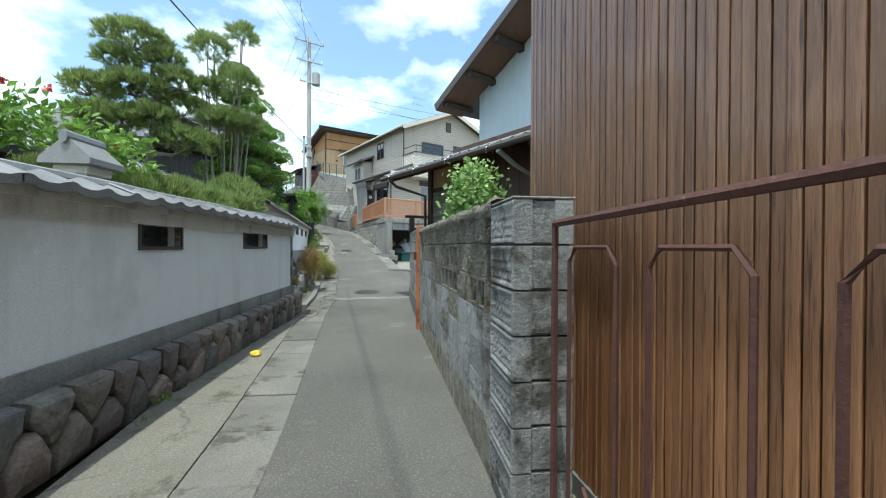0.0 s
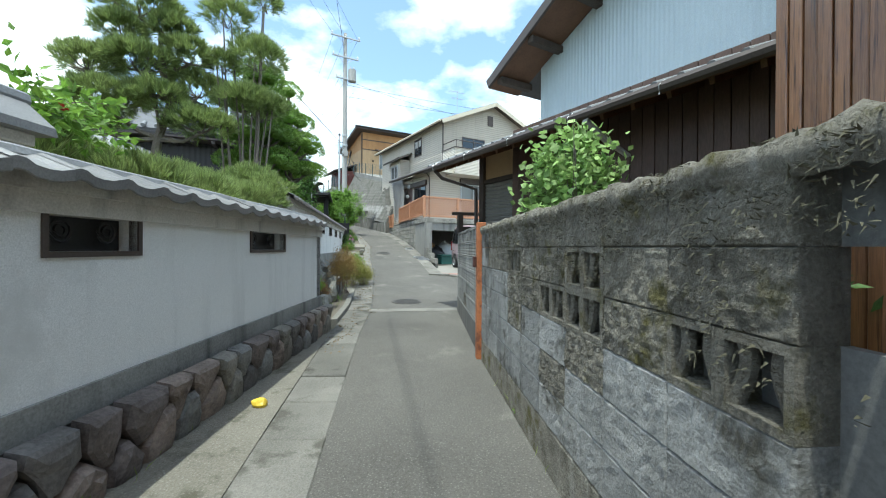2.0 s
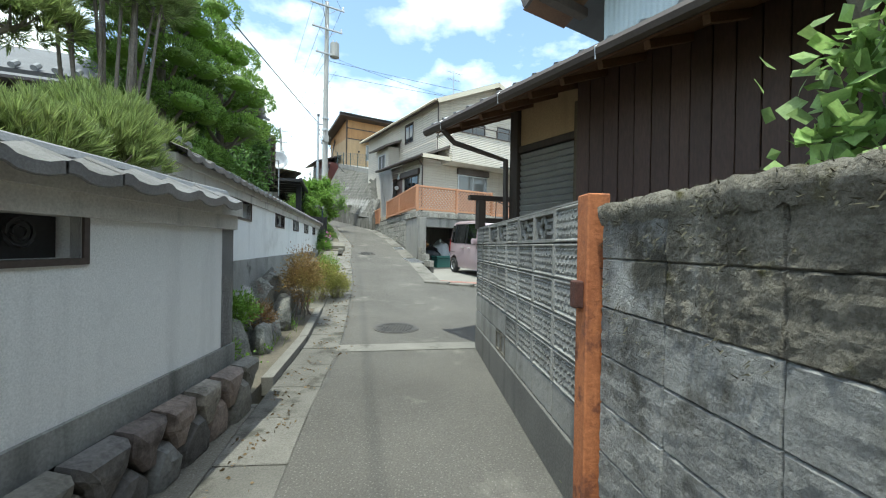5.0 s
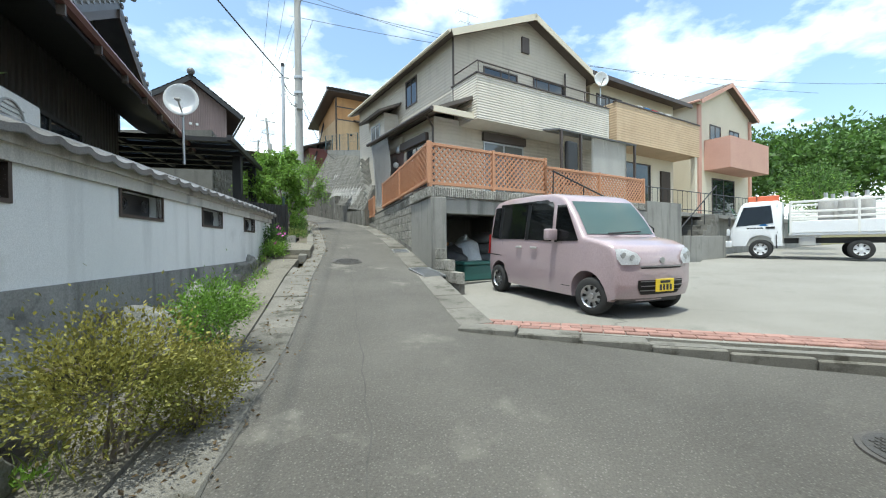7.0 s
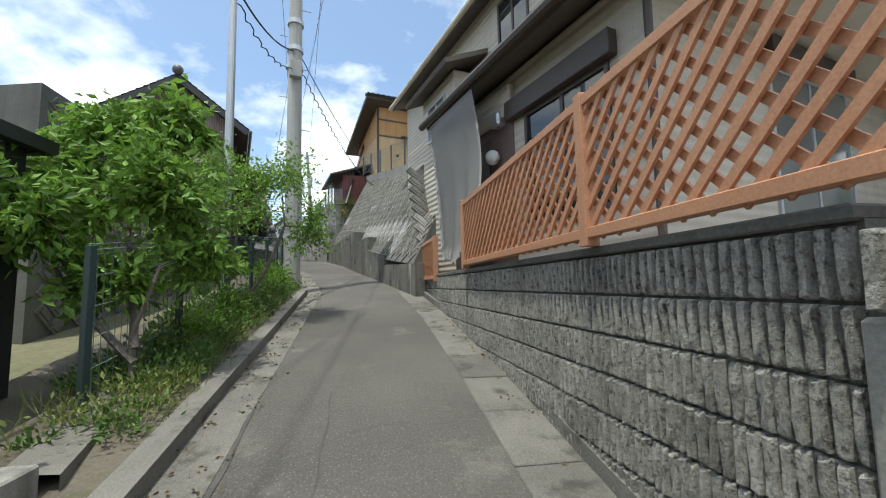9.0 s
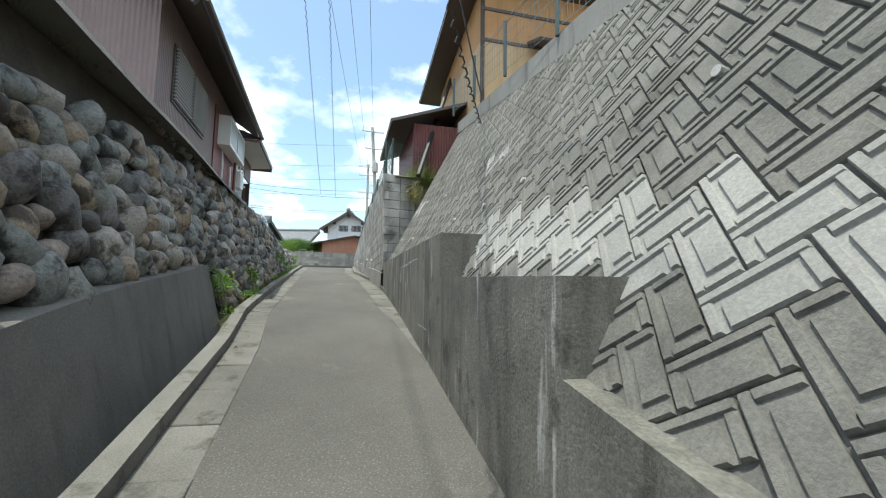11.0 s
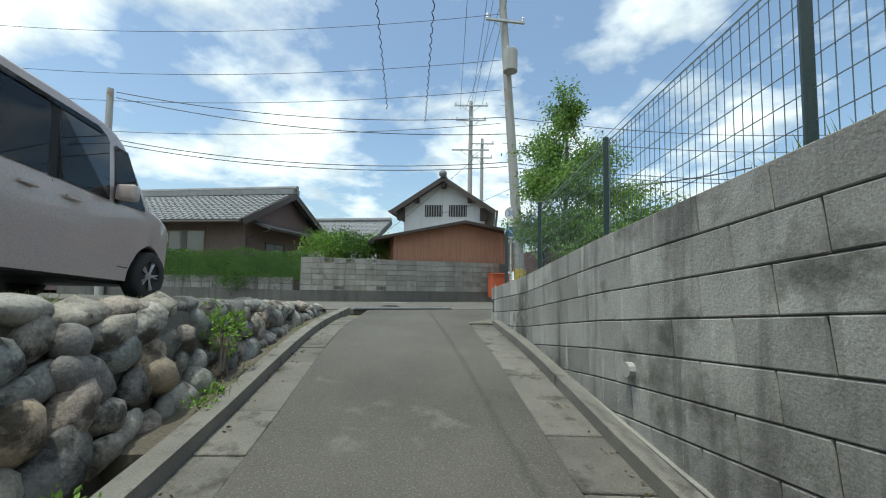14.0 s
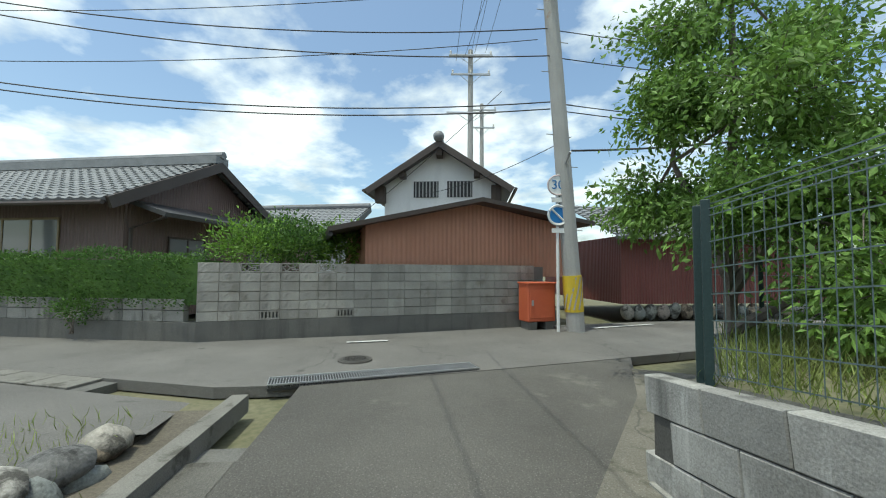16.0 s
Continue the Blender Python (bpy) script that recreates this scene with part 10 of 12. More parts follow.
def leafy_tree(name, label, base, stems, blobs, mat, n, length, width, r0=0.05, droop=0.25, twigs=9):
    """An open tree: stems, twigs and loose leaves in clusters with gaps between."""
    t = thing(name, base, label, "tree" if name.endswith("tree") else "shrub")
    inv = t.matrix_world.inverted()
    for pts in stems:
        part("trunk", bar([inv @ Vector(p) for p in pts], r0, 6, r0 * 0.4), M_BARK, t)
    allp, alld = [], []
    tw = bmesh.new()
    for i, (c, r) in enumerate(blobs):
        st = Vector(min((s[-1] for s in stems), key=lambda q: (Vector(q) - Vector(c)).length))
        tube(tw, [inv @ st, inv @ Vector(c)], r0 * 0.4, 4, r0 * 0.12)
        ends = unit(twigs) * np.array(r) * NR.uniform(0.55, 1.05, (twigs, 1)) + np.array(c)
        for e in ends:
            tube(tw, [inv @ Vector(c), inv @ Vector((Vector(e) + Vector(c)) / 2 + Vector((0, 0, 0.05))), inv @ Vector(e)], r0 * 0.16, 3, 0.003)
            k = max(4, n // twigs)
            f = NR.uniform(0.25, 1.15, (k, 1))
            dirn = np.array(e) - np.array(c)
            p = np.array(c) + dirn * f + NR.normal(size=(k, 3)) * np.array(r) * 0.17
            allp.append(p)
            alld.append(dirn / (np.linalg.norm(dirn) + 1e-6) * 0.5 + unit(k) * 0.8 + np.array((0, 0, -droop)))
    part("branching", tw, M_BARK, t)
    leaf_mesh("crown", np.concatenate(allp), np.concatenate(alld), length, width, mat, t)
    return t


def bush(name, label, c, r, mat, n, length, width, low=-0.1, cat="shrub", group=""):
    t = thing(name, (c[0], c[1], c[2] - r[2]), label, cat, group)
    inv = t.matrix_world.inverted()
    bm = bmesh.new()
    for k in range(7 if c[2] < 1.2 else 4):
        e = Vector(c) + Vector((NR.uniform(-0.6, 0.6) * r[0], NR.uniform(-0.6, 0.6) * r[1], NR.uniform(0.1, 0.7) * r[2]))
        tube(bm, [inv @ Vector((c[0] + NR.uniform(-0.1, 0.1), c[1] + NR.uniform(-0.1, 0.1), c[2] - r[2] - 0.05)), inv @ e], 0.014, 4, 0.004)
    part("branching", bm, M_BARK, t)
    p, d = shell_pts(c, r, n, 0.22, low, 0.3, c[0] + c[1])
    p2, d2 = shell_pts(c, [x * 0.6 for x in r], n // 2, 0.25, -0.9, 0.3, c[1])
    p, d = np.concatenate([p, p2]), np.concatenate([d, d2])
    d = d / np.linalg.norm(d, axis=1)[:, None]
    leaf_mesh("foliage", p, d + unit(len(p)) * 0.9 + np.array((0, 0, 0.2)), length, width, mat, t)
    return t


def blades(name, label, spots, h, spread, per, mat, width=0.008, kind="stuff"):
    """Tufts of grass: thin blades leaning out of each spot (x, y, z)."""
    P = np.repeat(np.array(spots, float), per, axis=0)
    P[:, :2] += NR.normal(size=(len(P), 2)) * spread
    D = unit(len(P)) * 0.55; D[:, 2] = NR.uniform(0.5, 1.2, len(P))
    ob = leaf_mesh(name, P, D, h, width, mat, curl=0.3)
    return tagged(ob, label, "grass", kind=kind)


def weeds(name, label, spots, r, n, length, width, mat):
    allp, alld = [], []
    for x, y, z in spots:
        k = NR.uniform(0.6, 1.3)
        p, d = shell_pts((x, y, z + r * 0.4 * k), (r * k, r * k, r * 0.8 * k), n, 0.35, -0.1, 0.3, x)
        allp.append(p); alld.append(d / np.linalg.norm(d, axis=1)[:, None] + unit(n) + np.array((0, 0, 0.3)))
    ob = leaf_mesh(name, np.concatenate(allp), np.concatenate(alld), length, width, mat)
    return tagged(ob, label, "weeds", kind="stuff")


def needle_tufts(pads, tufts, per, length, width, low=-0.25, up=0.55, spread=0.62):
    """Points and directions of needles that burst in tufts from the upper side of each pad."""
    P_, D_ = [], []
    for i, (c, r) in enumerate(pads):
        n = int(tufts * (r[0] * r[1] / 0.25) ** 0.8) + 12
        p, d = shell_pts(c, r, n, 0.10, low, 0.28, i * 1.9)
        inner, di = shell_pts(c, [q * 0.7 for q in r], n // 6, 0.2, -0.9, 0.2, i)
        p, d = np.concatenate([p, inner]), np.concatenate([d, di])
        d = d / np.linalg.norm(d, axis=1)[:, None] * 0.7 + np.array((0, 0, up))
        P_.append(np.repeat(p, per, 0) + NR.normal(size=(len(p) * per, 3)) * 0.006)
        D_.append(np.repeat(d, per, 0) + unit(len(p) * per) * spread)
    return np.concatenate(P_), np.concatenate(D_)


def pine(label, base, trunks, pads, tufts, per, length, width, r0, mat=None, up=0.55):
    """A garden pine: bent trunks, limbs with forked twigs below each pad, needles in tufts."""
    t = thing("pine_tree", base, label, "tree")
    inv = t.matrix_world.inverted()
    for tr in trunks:
        part("trunk", bar([inv @ Vector(p) for p in tr], r0, 7, r0 * 0.4), M_BARK, t)
    for c, r in pads:
        tr = min(trunks, key=lambda q: min((Vector(p) - Vector(c)).length for p in q))
        a = Vector(min(tr, key=lambda p: (Vector(p) - Vector(c)).length + (5 if p[2] > c[2] else 0)))
        e = Vector(c) - Vector((0, 0, r[2] * 0.5))
        bm = bmesh.new()
        tube(bm, [inv @ a, inv @ ((a + e) / 2 + Vector((0.03, 0.02, -0.08))), inv @ e], r0 * 0.5, 5, r0 * 0.22)
        for k in range(7):
            q = Vector(c) + Vector((NR.uniform(-0.8, 0.8) * r[0], NR.uniform(-0.8, 0.8) * r[1], NR.uniform(-0.3, 0.4) * r[2]))
            tube(bm, [inv @ e, inv @ ((e + q) / 2 + Vector((0, 0, -0.03))), inv @ q], r0 * 0.2, 4, 0.004)
        part("limb", bm, M_BARK, t)
    P_, D_ = needle_tufts(pads, tufts, per, length, width, up=up)
    leaf_mesh("crown", P_, D_, length, width, mat or M_PINE, t, curl=0.05)
    return t


# garden behind the first wall: cloud-pruned pine
px0, py0 = -5.05, 6.9
pine("large cloud-pruned garden pine with layered needle pads", (px0, py0, 0.3),
     [[(px0, py0, 0.3), (px0 + 0.1, py0 - 0.1, 1.6), (px0 - 0.15, py0, 2.5), (px0 - 0.05, py0, 3.0), (px0 + 0.12, py0 + 0.05, 3.6), (px0 - 0.02, py0, 4.1), (px0, py0, 4.6)]],
     [((-5.21, 6.70, 4.80), (0.44, 0.44, 0.23)), ((-5.40, 6.61, 4.44), (0.28, 0.27, 0.16)), ((-4.84, 6.87, 4.54), (0.25, 0.24, 0.18)), ((-4.66, 6.97, 4.22), (0.27, 0.27, 0.20)), ((-5.20, 6.67, 4.00), (0.42, 0.42, 0.19)),
      ((-5.72, 6.44, 3.91), (0.32, 0.31, 0.18)), ((-5.54, 6.54, 3.45), (0.45, 0.42, 0.19)), ((-5.00, 6.75, 3.50), (0.36, 0.35, 0.20)), ((-4.50, 7.02, 3.20), (0.37, 0.36, 0.17)), ((-5.71, 6.45, 3.12), (0.30, 0.29, 0.15)), ((-5.0, 7.6, 3.98), (0.40, 0.38, 0.22))],
     330, 30, 0.125, 0.0085, 0.085)
# low pine boughs over the wall
pine("low spreading pine boughs behind the wall", (-4.3, 6.1, 0.3), [[(-4.3, 6.1, 0.3), (-4.2, 6.2, 1.2), (-4.1, 6.3, 1.9)], [(-3.6, 4.9, 0.3), (-3.5, 5.0, 1.3), (-3.45, 5.1, 1.75)]],
     [((-4.27, 4.95, 2.18), (0.40, 0.36, 0.20)), ((-4.15, 5.45, 2.14), (0.38, 0.34, 0.20)), ((-4.0, 5.85, 2.12), (0.38, 0.34, 0.20)), ((-3.85, 6.25, 2.08), (0.36, 0.32, 0.20)), ((-3.35, 4.6, 1.93), (0.36, 0.36, 0.18)), ((-3.35, 5.3, 1.94), (0.36, 0.36, 0.18)), ((-3.3, 6.0, 1.94), (0.34, 0.36, 0.18)), ((-3.75, 3.95, 2.0), (0.4, 0.36, 0.2))],
     230, 30, 0.12, 0.0085, 0.06, up=0.8)
# round clump of bristling shoots behind the end of the wall
pine("round bristling evergreen clump behind the end of the wall", (-3.62, 6.9, 0.3), [[(-3.62, 6.9, 0.3), (-3.6, 6.9, 1.2), (-3.6, 6.92, 2.0)]],
     [((-3.66, 6.95, 2.16), (0.40, 0.40, 0.34)), ((-3.42, 6.72, 2.05), (0.28, 0.30, 0.26)), ((-3.78, 7.2, 2.12), (0.30, 0.30, 0.28))], 420, 22, 0.13, 0.0095, 0.05, up=0.9)
# bright fern-like fronds between the pines
cyp = thing("cycad_plant", (-4.5, 6.6, 1.0), "small cycad with bright arching fronds in the garden", "plant")
cyi = cyp.matrix_world.inverted()
part("trunk", bar([cyi @ Vector((-4.5, 6.6, 0.3)), cyi @ Vector((-4.5, 6.6, 2.05))], 0.07, 7), M_BARK, cyp)
cP, cD = [], []
for k in range(18):
    a = 6.283 * k / 18
    for f in np.linspace(0.12, 1.0, 26):
        c = np.array((-4.5 + 0.62 * f * math.cos(a), 6.6 + 0.62 * f * math.sin(a), 2.05 + 0.62 * f - 0.55 * f * f))
        for sd in (-1, 1):
            cP.append(c); cD.append(np.array((-sd * math.sin(a) + 0.5 * math.cos(a), sd * math.cos(a) + 0.5 * math.sin(a), 0.15)))
leaf_mesh("fronds", np.array(cP), np.array(cD), 0.10, 0.012, M_LEAF, cyp)
# many-stemmed pine with pompoms
tc = (-4.05, 7.42)
heads = [((-4.28, 7.27, 4.93), (0.27, 0.26, 0.25)), ((-3.81, 7.54, 5.31), (0.19, 0.19, 0.21)), ((-3.91, 7.47, 4.35), (0.36, 0.34, 0.27)), ((-4.33, 7.24, 4.18), (0.17, 0.17, 0.17)), ((-4.08, 7.40, 3.66), (0.38, 0.36, 0.20)), ((-3.75, 7.57, 3.62), (0.27, 0.26, 0.18))]
stems_ = []
for c, r in heads:
    for k in range(2):
        a = NR.uniform(-0.12, 0.12, 2)
        stems_.append([(tc[0] + (c[0] - tc[0]) * 0.5 + a[0] * 2, tc[1] + a[1] * 2, 0.3), (tc[0] + (c[0] - tc[0]) * 0.75 + a[0], tc[1] + a[1], 2.4), (c[0] + a[0] * 0.6, c[1] + a[1] * 0.6, c[2])])
pine("tall many-stemmed pine trained into pompom heads", (tc[0], tc[1], 0.3), stems_, heads, 330, 24, 0.14, 0.008, 0.024, up=0.5)
# clipped conifers in tiers: a tall one behind the pompoms, a lower one at the second wall
for mk_, sc, zt, n_lv in (((-4.38, 8.38), 0.64, 5.15, 7), ((-4.27, 9.28), 0.66, 4.68, 6)):
    pads = []
    for lv in range(n_lv):
        f = lv / (n_lv - 1)
        z = 1.9 + (zt - 1.9 - 0.1) * f
        rad = sc * 0.72 * (1 - 0.25 * abs(f - 0.3)) * (1 - max(0, f - 0.6) * 2.2)
        n_ = 6 if f < 0.8 else (4 if f < 1 else 1)
        for k in range(n_):
            a = 6.283 * k / n_ + lv * 0.9
            pr = NR.uniform(0.24, 0.31)
            px_, py_ = mk_[0] + rad * math.cos(a), mk_[1] + rad * math.sin(a)
            if z > 2.65 or px_ + 0.2 < -3.25 - 0.262 * (py_ - 7.1):
                pads.append(((px_, py_, z + NR.uniform(-0.07, 0.07)), (pr, pr, 0.155 * NR.uniform(0.9, 1.1))))
    clipped_tree("conifer_tree", "clipped garden conifer in tiers of rounded pads", (mk_[0], mk_[1], 0.3), [(mk_[0], mk_[1], 0.3), (mk_[0] + 0.05, mk_[1], 2.2), (mk_[0], mk_[1], zt - 0.1)], pads, M_MAKI, 1900, 0.040, 0.014, 0.08, 0.5, -0.6, 0.055)
leafy_tree("camellia_shrub", "dense glossy evergreen shrub behind the garden wall", (-4.75, 11.0, 0.7), [[(-4.75, 11.0, 0.7), (-4.72, 10.95, 1.6), (-4.7, 10.9, 2.2)], [(-4.8, 11.2, 0.7), (-4.82, 11.3, 1.8), (-4.8, 11.3, 2.5)]],
           [((-4.68, 10.3, 2.2), (0.30, 0.45, 0.45)), ((-4.82, 10.75, 2.55), (0.34, 0.45, 0.5)), ((-4.9, 11.2, 2.75), (0.36, 0.42, 0.5)), ((-5.0, 11.6, 2.45), (0.34, 0.42, 0.45)), ((-4.7, 11.15, 3.15), (0.28, 0.3, 0.32)), ((-4.62, 9.98, 2.05), (0.24, 0.4, 0.4)), ((-4.95, 11.3, 2.2), (0.32, 0.5, 0.4))], M_LEAFD, 900, 0.085, 0.038, 0.03, 0.1, 16)
leafy_tree("hibiscus_shrub", "open garden shrub with pale leaves and red flowers", (-3.7, 3.6, 0.4), [[(-3.7, 3.6, 0.4), (-3.65, 3.6, 1.6), (-3.6, 3.7, 2.3)]],
           [((-3.7, 3.5, 2.45), (0.5, 0.5, 0.35)), ((-3.5, 4.0, 2.35), (0.4, 0.4, 0.3)), ((-3.9, 3.1, 2.5), (0.45, 0.4, 0.35)), ((-3.8, 4.4, 2.55), (0.4, 0.4, 0.4))], M_LEAF, 420, 0.10, 0.05, 0.02, 0.2, 12)
fl = unit(6) * np.array((0.6, 0.6, 0.35)) + np.array((-3.7, 3.6, 2.5))
fo = leaf_mesh("red_flowers", np.repeat(fl, 6, 0), unit(36), 0.05, 0.045, M_REDS)
tagged(fo, "small red flowers in the garden shrub", "flowers", kind="stuff")
# creeper on the old wall
n_ = 2200
f_ = NR.uniform(0, 1, (n_, 2))
cr = np.stack([0.55 - 0.35 * f_[:, 0] + NR.normal(size=n_) * 0.10, 4.35 + 1.0 * f_[:, 0], 1.62 + (0.25 + 0.55 * np.sin(2.6 * f_[:, 0] + 0.3)) * f_[:, 1] + NR.normal(size=n_) * 0.05], 1)
iv = thing("creeper", (0.35, 4.8, 1.55), "bright green creeper heaped on the old block wall", "climber")
leaf_mesh("foliage", cr, np.array((-0.6, -0.5, -0.25)) + unit(n_) * 0.6, 0.075, 0.066, leafy("creeper_leaves", (0.20, 0.33, 0.09), (0.34, 0.47, 0.17)), iv, curl=0.1)
bm = bmesh.new()
for k in range(14):
    y = 4.4 + 0.07 * k
    tube(bm, [iv.matrix_world.inverted() @ Vector(p) for p in ((0.42, y, 1.45), (0.36, y + 0.1, 1.75), (0.32, y + NR.uniform(-0.2, 0.2), 2.0 + NR.uniform(0, 0.4)))], 0.006, 4, 0.003)
part("branching", bm, M_BARK, iv)

for q in ((0.62, 3.2), (0.46, 4.0), (0.30, 4.8)):
    bush("yard_shrub", "dark evergreen shrub behind the old block wall", (q[0], q[1], 1.0), (0.16, 0.5, 0.52), M_LEAFD, 1500, 0.05, 0.026, low=-0.9)

# ---- rock bed below the second wall ----
def rock_mesh(seed):
    bm = bmesh.new(); bmesh.ops.create_icosphere(bm, subdivisions=4, radius=1.0)
    R_ = random.Random(seed)
    cuts = [(Vector((R_.uniform(-1, 1), R_.uniform(-1, 1), R_.uniform(-0.7, 1))).normalized(), R_.uniform(0.42, 0.8)) for _ in range(15)]
    for v in bm.verts:
        for nrm_, h in cuts:
            e = v.co.dot(nrm_) - h
            if e > 0:
                v.co -= nrm_ * e * 0.97
        v.co *= 1.25 * (1 + 0.10 * noise.noise(v.co * 2.5 + Vector((seed, 0, 0))) + 0.05 * noise.noise(v.co * 6 + Vector((0, seed, 0))) + 0.022 * noise.noise(v.co * 15))
    me = bpy.data.meshes.new("rock"); bm.to_mesh(me); bm.free()
    me.polygons.foreach_set("use_smooth", [True] * len(me.polygons)); me.set_sharp_from_angle(angle=radians(24))
    me.materials.append(M_ROCK)
    return me


ROCKS = [rock_mesh(s) for s in range(6)]
ROCK_AT = ((-3.30, 7.98, 0.26, 0.24, 0.36, 0.22), (-3.66, 7.60, 0.27, 0.25, 0.34, 0.30), (-3.22, 8.50, 0.18, 0.19, 0.20, 0.12), (-3.58, 8.42, 0.28, 0.26, 0.30, 0.26), (-3.80, 8.05, 0.26, 0.24, 0.34, 0.46),
           (-3.74, 8.85, 0.26, 0.28, 0.30, 0.46), (-3.50, 9.02, 0.24, 0.22, 0.30, 0.22), (-3.80, 9.40, 0.28, 0.28, 0.34, 0.46), (-3.50, 9.55, 0.22, 0.24, 0.28, 0.22), (-3.92, 9.95, 0.27, 0.30, 0.34, 0.44),
           (-3.66, 10.2, 0.22, 0.22, 0.28, 0.20), (-4.05, 10.6, 0.24, 0.26, 0.30, 0.34), (-3.85, 10.95, 0.2, 0.2, 0.24, 0.18), (-4.2, 11.4, 0.22, 0.26, 0.28, 0.3), (-4.28, 12.25, 0.26, 0.30, 0.26, 0.30), (-4.30, 12.8, 0.2, 0.24, 0.22, 0.18),
           (-4.54, 13.35, 0.22, 0.28, 0.28, 0.26), (-4.72, 13.9, 0.18, 0.22, 0.2, 0.16), (-4.95, 14.35, 0.18, 0.24, 0.2, 0.14), (-5.16, 14.9, 0.16, 0.22, 0.18, 0.12), (-5.38, 15.5, 0.14, 0.2, 0.16, 0.1), (-5.62, 16.2, 0.14, 0.2, 0.16, 0.1),
           (-3.46, 7.28, 0.2, 0.2, 0.24, 0.12), (-3.1, 7.45, 0.13, 0.15, 0.12, 0.05), (-3.42, 8.12, 0.14, 0.14, 0.16, 0.10))
for k, (x, y, sx, sy, sz, h) in enumerate(ROCK_AT):
    rk = new("garden_rock", ROCKS[k % 6])
    rk.matrix_world = Matrix.Translation((x, y, gz(x, y) + h)) @ Euler((NR.uniform(-0.5, 0.5), NR.uniform(-0.5, 0.5), NR.uniform(0, 6))).to_matrix().to_4x4() @ Matrix.Diagonal((sx, sy, sz, 1))
    tagged(rk, "rugged upright garden rock below the plaster wall" if sz > 0.29 else "squat weathered garden rock below the plaster wall", "rock", "garden rocks")
bush("reddish_shrub", "reddish green dwarf maple bush beside the kerb", (-3.28, 9.80, 0.86), (0.23, 0.30, 0.40), M_LEAFR, 4200, 0.042, 0.011)
bush("reddish_shrub", "small reddish bush among the rocks", (-3.36, 8.75, 0.52), (0.15, 0.17, 0.20), M_LEAFR, 900, 0.042, 0.011)
bush("green_shrub", "fresh green bush growing over the rocks", (-3.40, 8.22, 0.66), (0.20, 0.24, 0.22), M_LEAF, 1700, 0.045, 0.018)
bush("green_shrub", "small fern clump between the rocks", (-3.24, 7.68, 0.40), (0.15, 0.17, 0.13), M_LEAF, 800, 0.06, 0.014)
M_LEAFY = leafy("yellow_green_leaves", (0.16, 0.19, 0.04), (0.30, 0.26, 0.06))
bush("azalea_shrub", "yellow green azalea bush beside the kerb", (-3.60, 11.40, 0.72), (0.32, 0.44, 0.38), M_LEAFY, 5200, 0.026, 0.014)
bush("azalea_shrub", "leggy yellow green azalea bush beside the kerb", (-3.40, 11.8, 0.58), (0.20, 0.34, 0.28), M_LEAFY, 3600, 0.024, 0.013)
bush("green_shrub", "dense green shrub over the rocks", (-3.98, 12.75, 0.82), (0.21, 0.36, 0.33), M_LEAF, 3000, 0.035, 0.014)
bush("green_shrub", "trailing bright green shrub beside the wall", (-4.42, 13.9, 0.72), (0.14, 0.35, 0.18), M_LEAF, 900, 0.035, 0.014)
bush("green_shrub", "flowering bush at the end of the plaster wall", (-5.78, 17.42, 1.52), (0.22, 0.24, 0.32), M_LEAFD, 1500, 0.045, 0.022)
bush("green_shrub", "bright leafy bush at the end of the plaster wall", (-5.6, 17.1, 1.34), (0.18, 0.22, 0.22), M_LEAF, 1100, 0.045, 0.022)

fl = np.array([(x, y, 1.5 + NR.uniform(0, 0.4)) for x, y in ((-5.6, 17.3), (-5.75, 17.6), (-5.5, 17.1), (-5.65, 17.5), (-5.5, 16.9), (-5.45, 17.2))])
fo = leaf_mesh("pink_flowers", np.repeat(fl, 8, 0) + NR.normal(size=(48, 3)) * 0.012, unit(48), 0.045, 0.035, surf("pink_petals", (0.55, 0.10, 0.38), (0.62, 0.16, 0.46), 3, 0.6, 0.0))
tagged(fo, "pink flowers among the weeds by the wall", "flowers", kind="stuff")

# ---- small trees over the verge and garden fence ----
t1 = (-6.62, 19.95)
leafy_tree("garden_tree", "young broadleaf tree with large fresh leaves on the verge", (t1[0], t1[1], 1.75),
           [[(t1[0], t1[1], 1.7), (t1[0] - 0.03, t1[1], 2.2), (t1[0] + 0.08, t1[1] + 0.1, 2.7)], [(t1[0], t1[1], 2.1), (t1[0] - 0.25, t1[1] + 0.15, 2.7), (t1[0] - 0.35, t1[1] + 0.2, 3.2)], [(t1[0], t1[1], 2.0), (t1[0] - 0.5, t1[1] - 0.1, 2.5), (t1[0] - 0.8, t1[1] - 0.1, 3.0)]],
           [((t1[0] + 0.0, t1[1] + 0.2, 3.3), (0.40, 0.45, 0.40)), ((t1[0] - 0.35, t1[1] + 0.4, 3.6), (0.45, 0.5, 0.42)), ((t1[0] - 0.85, t1[1] + 0.0, 3.45), (0.5, 0.5, 0.42)), ((t1[0] - 0.5, t1[1] - 0.3, 3.05), (0.42, 0.42, 0.36)), ((t1[0] - 0.2, t1[1] + 0.5, 4.0), (0.32, 0.35, 0.3)), ((t1[0] - 0.75, t1[1] + 0.4, 3.95), (0.4, 0.4, 0.3)), ((t1[0] - 1.2, t1[1] + 0.3, 3.2), (0.45, 0.45, 0.4)), ((t1[0] + 0.05, t1[1] + 0.5, 2.85), (0.3, 0.4, 0.3)), ((t1[0] - 0.3, t1[1] + 0.1, 2.6), (0.35, 0.4, 0.25))],
           M_LEAF, 1150, 0.10, 0.045, 0.03, 0.3, 18)
t2 = (-7.85, 22.3)
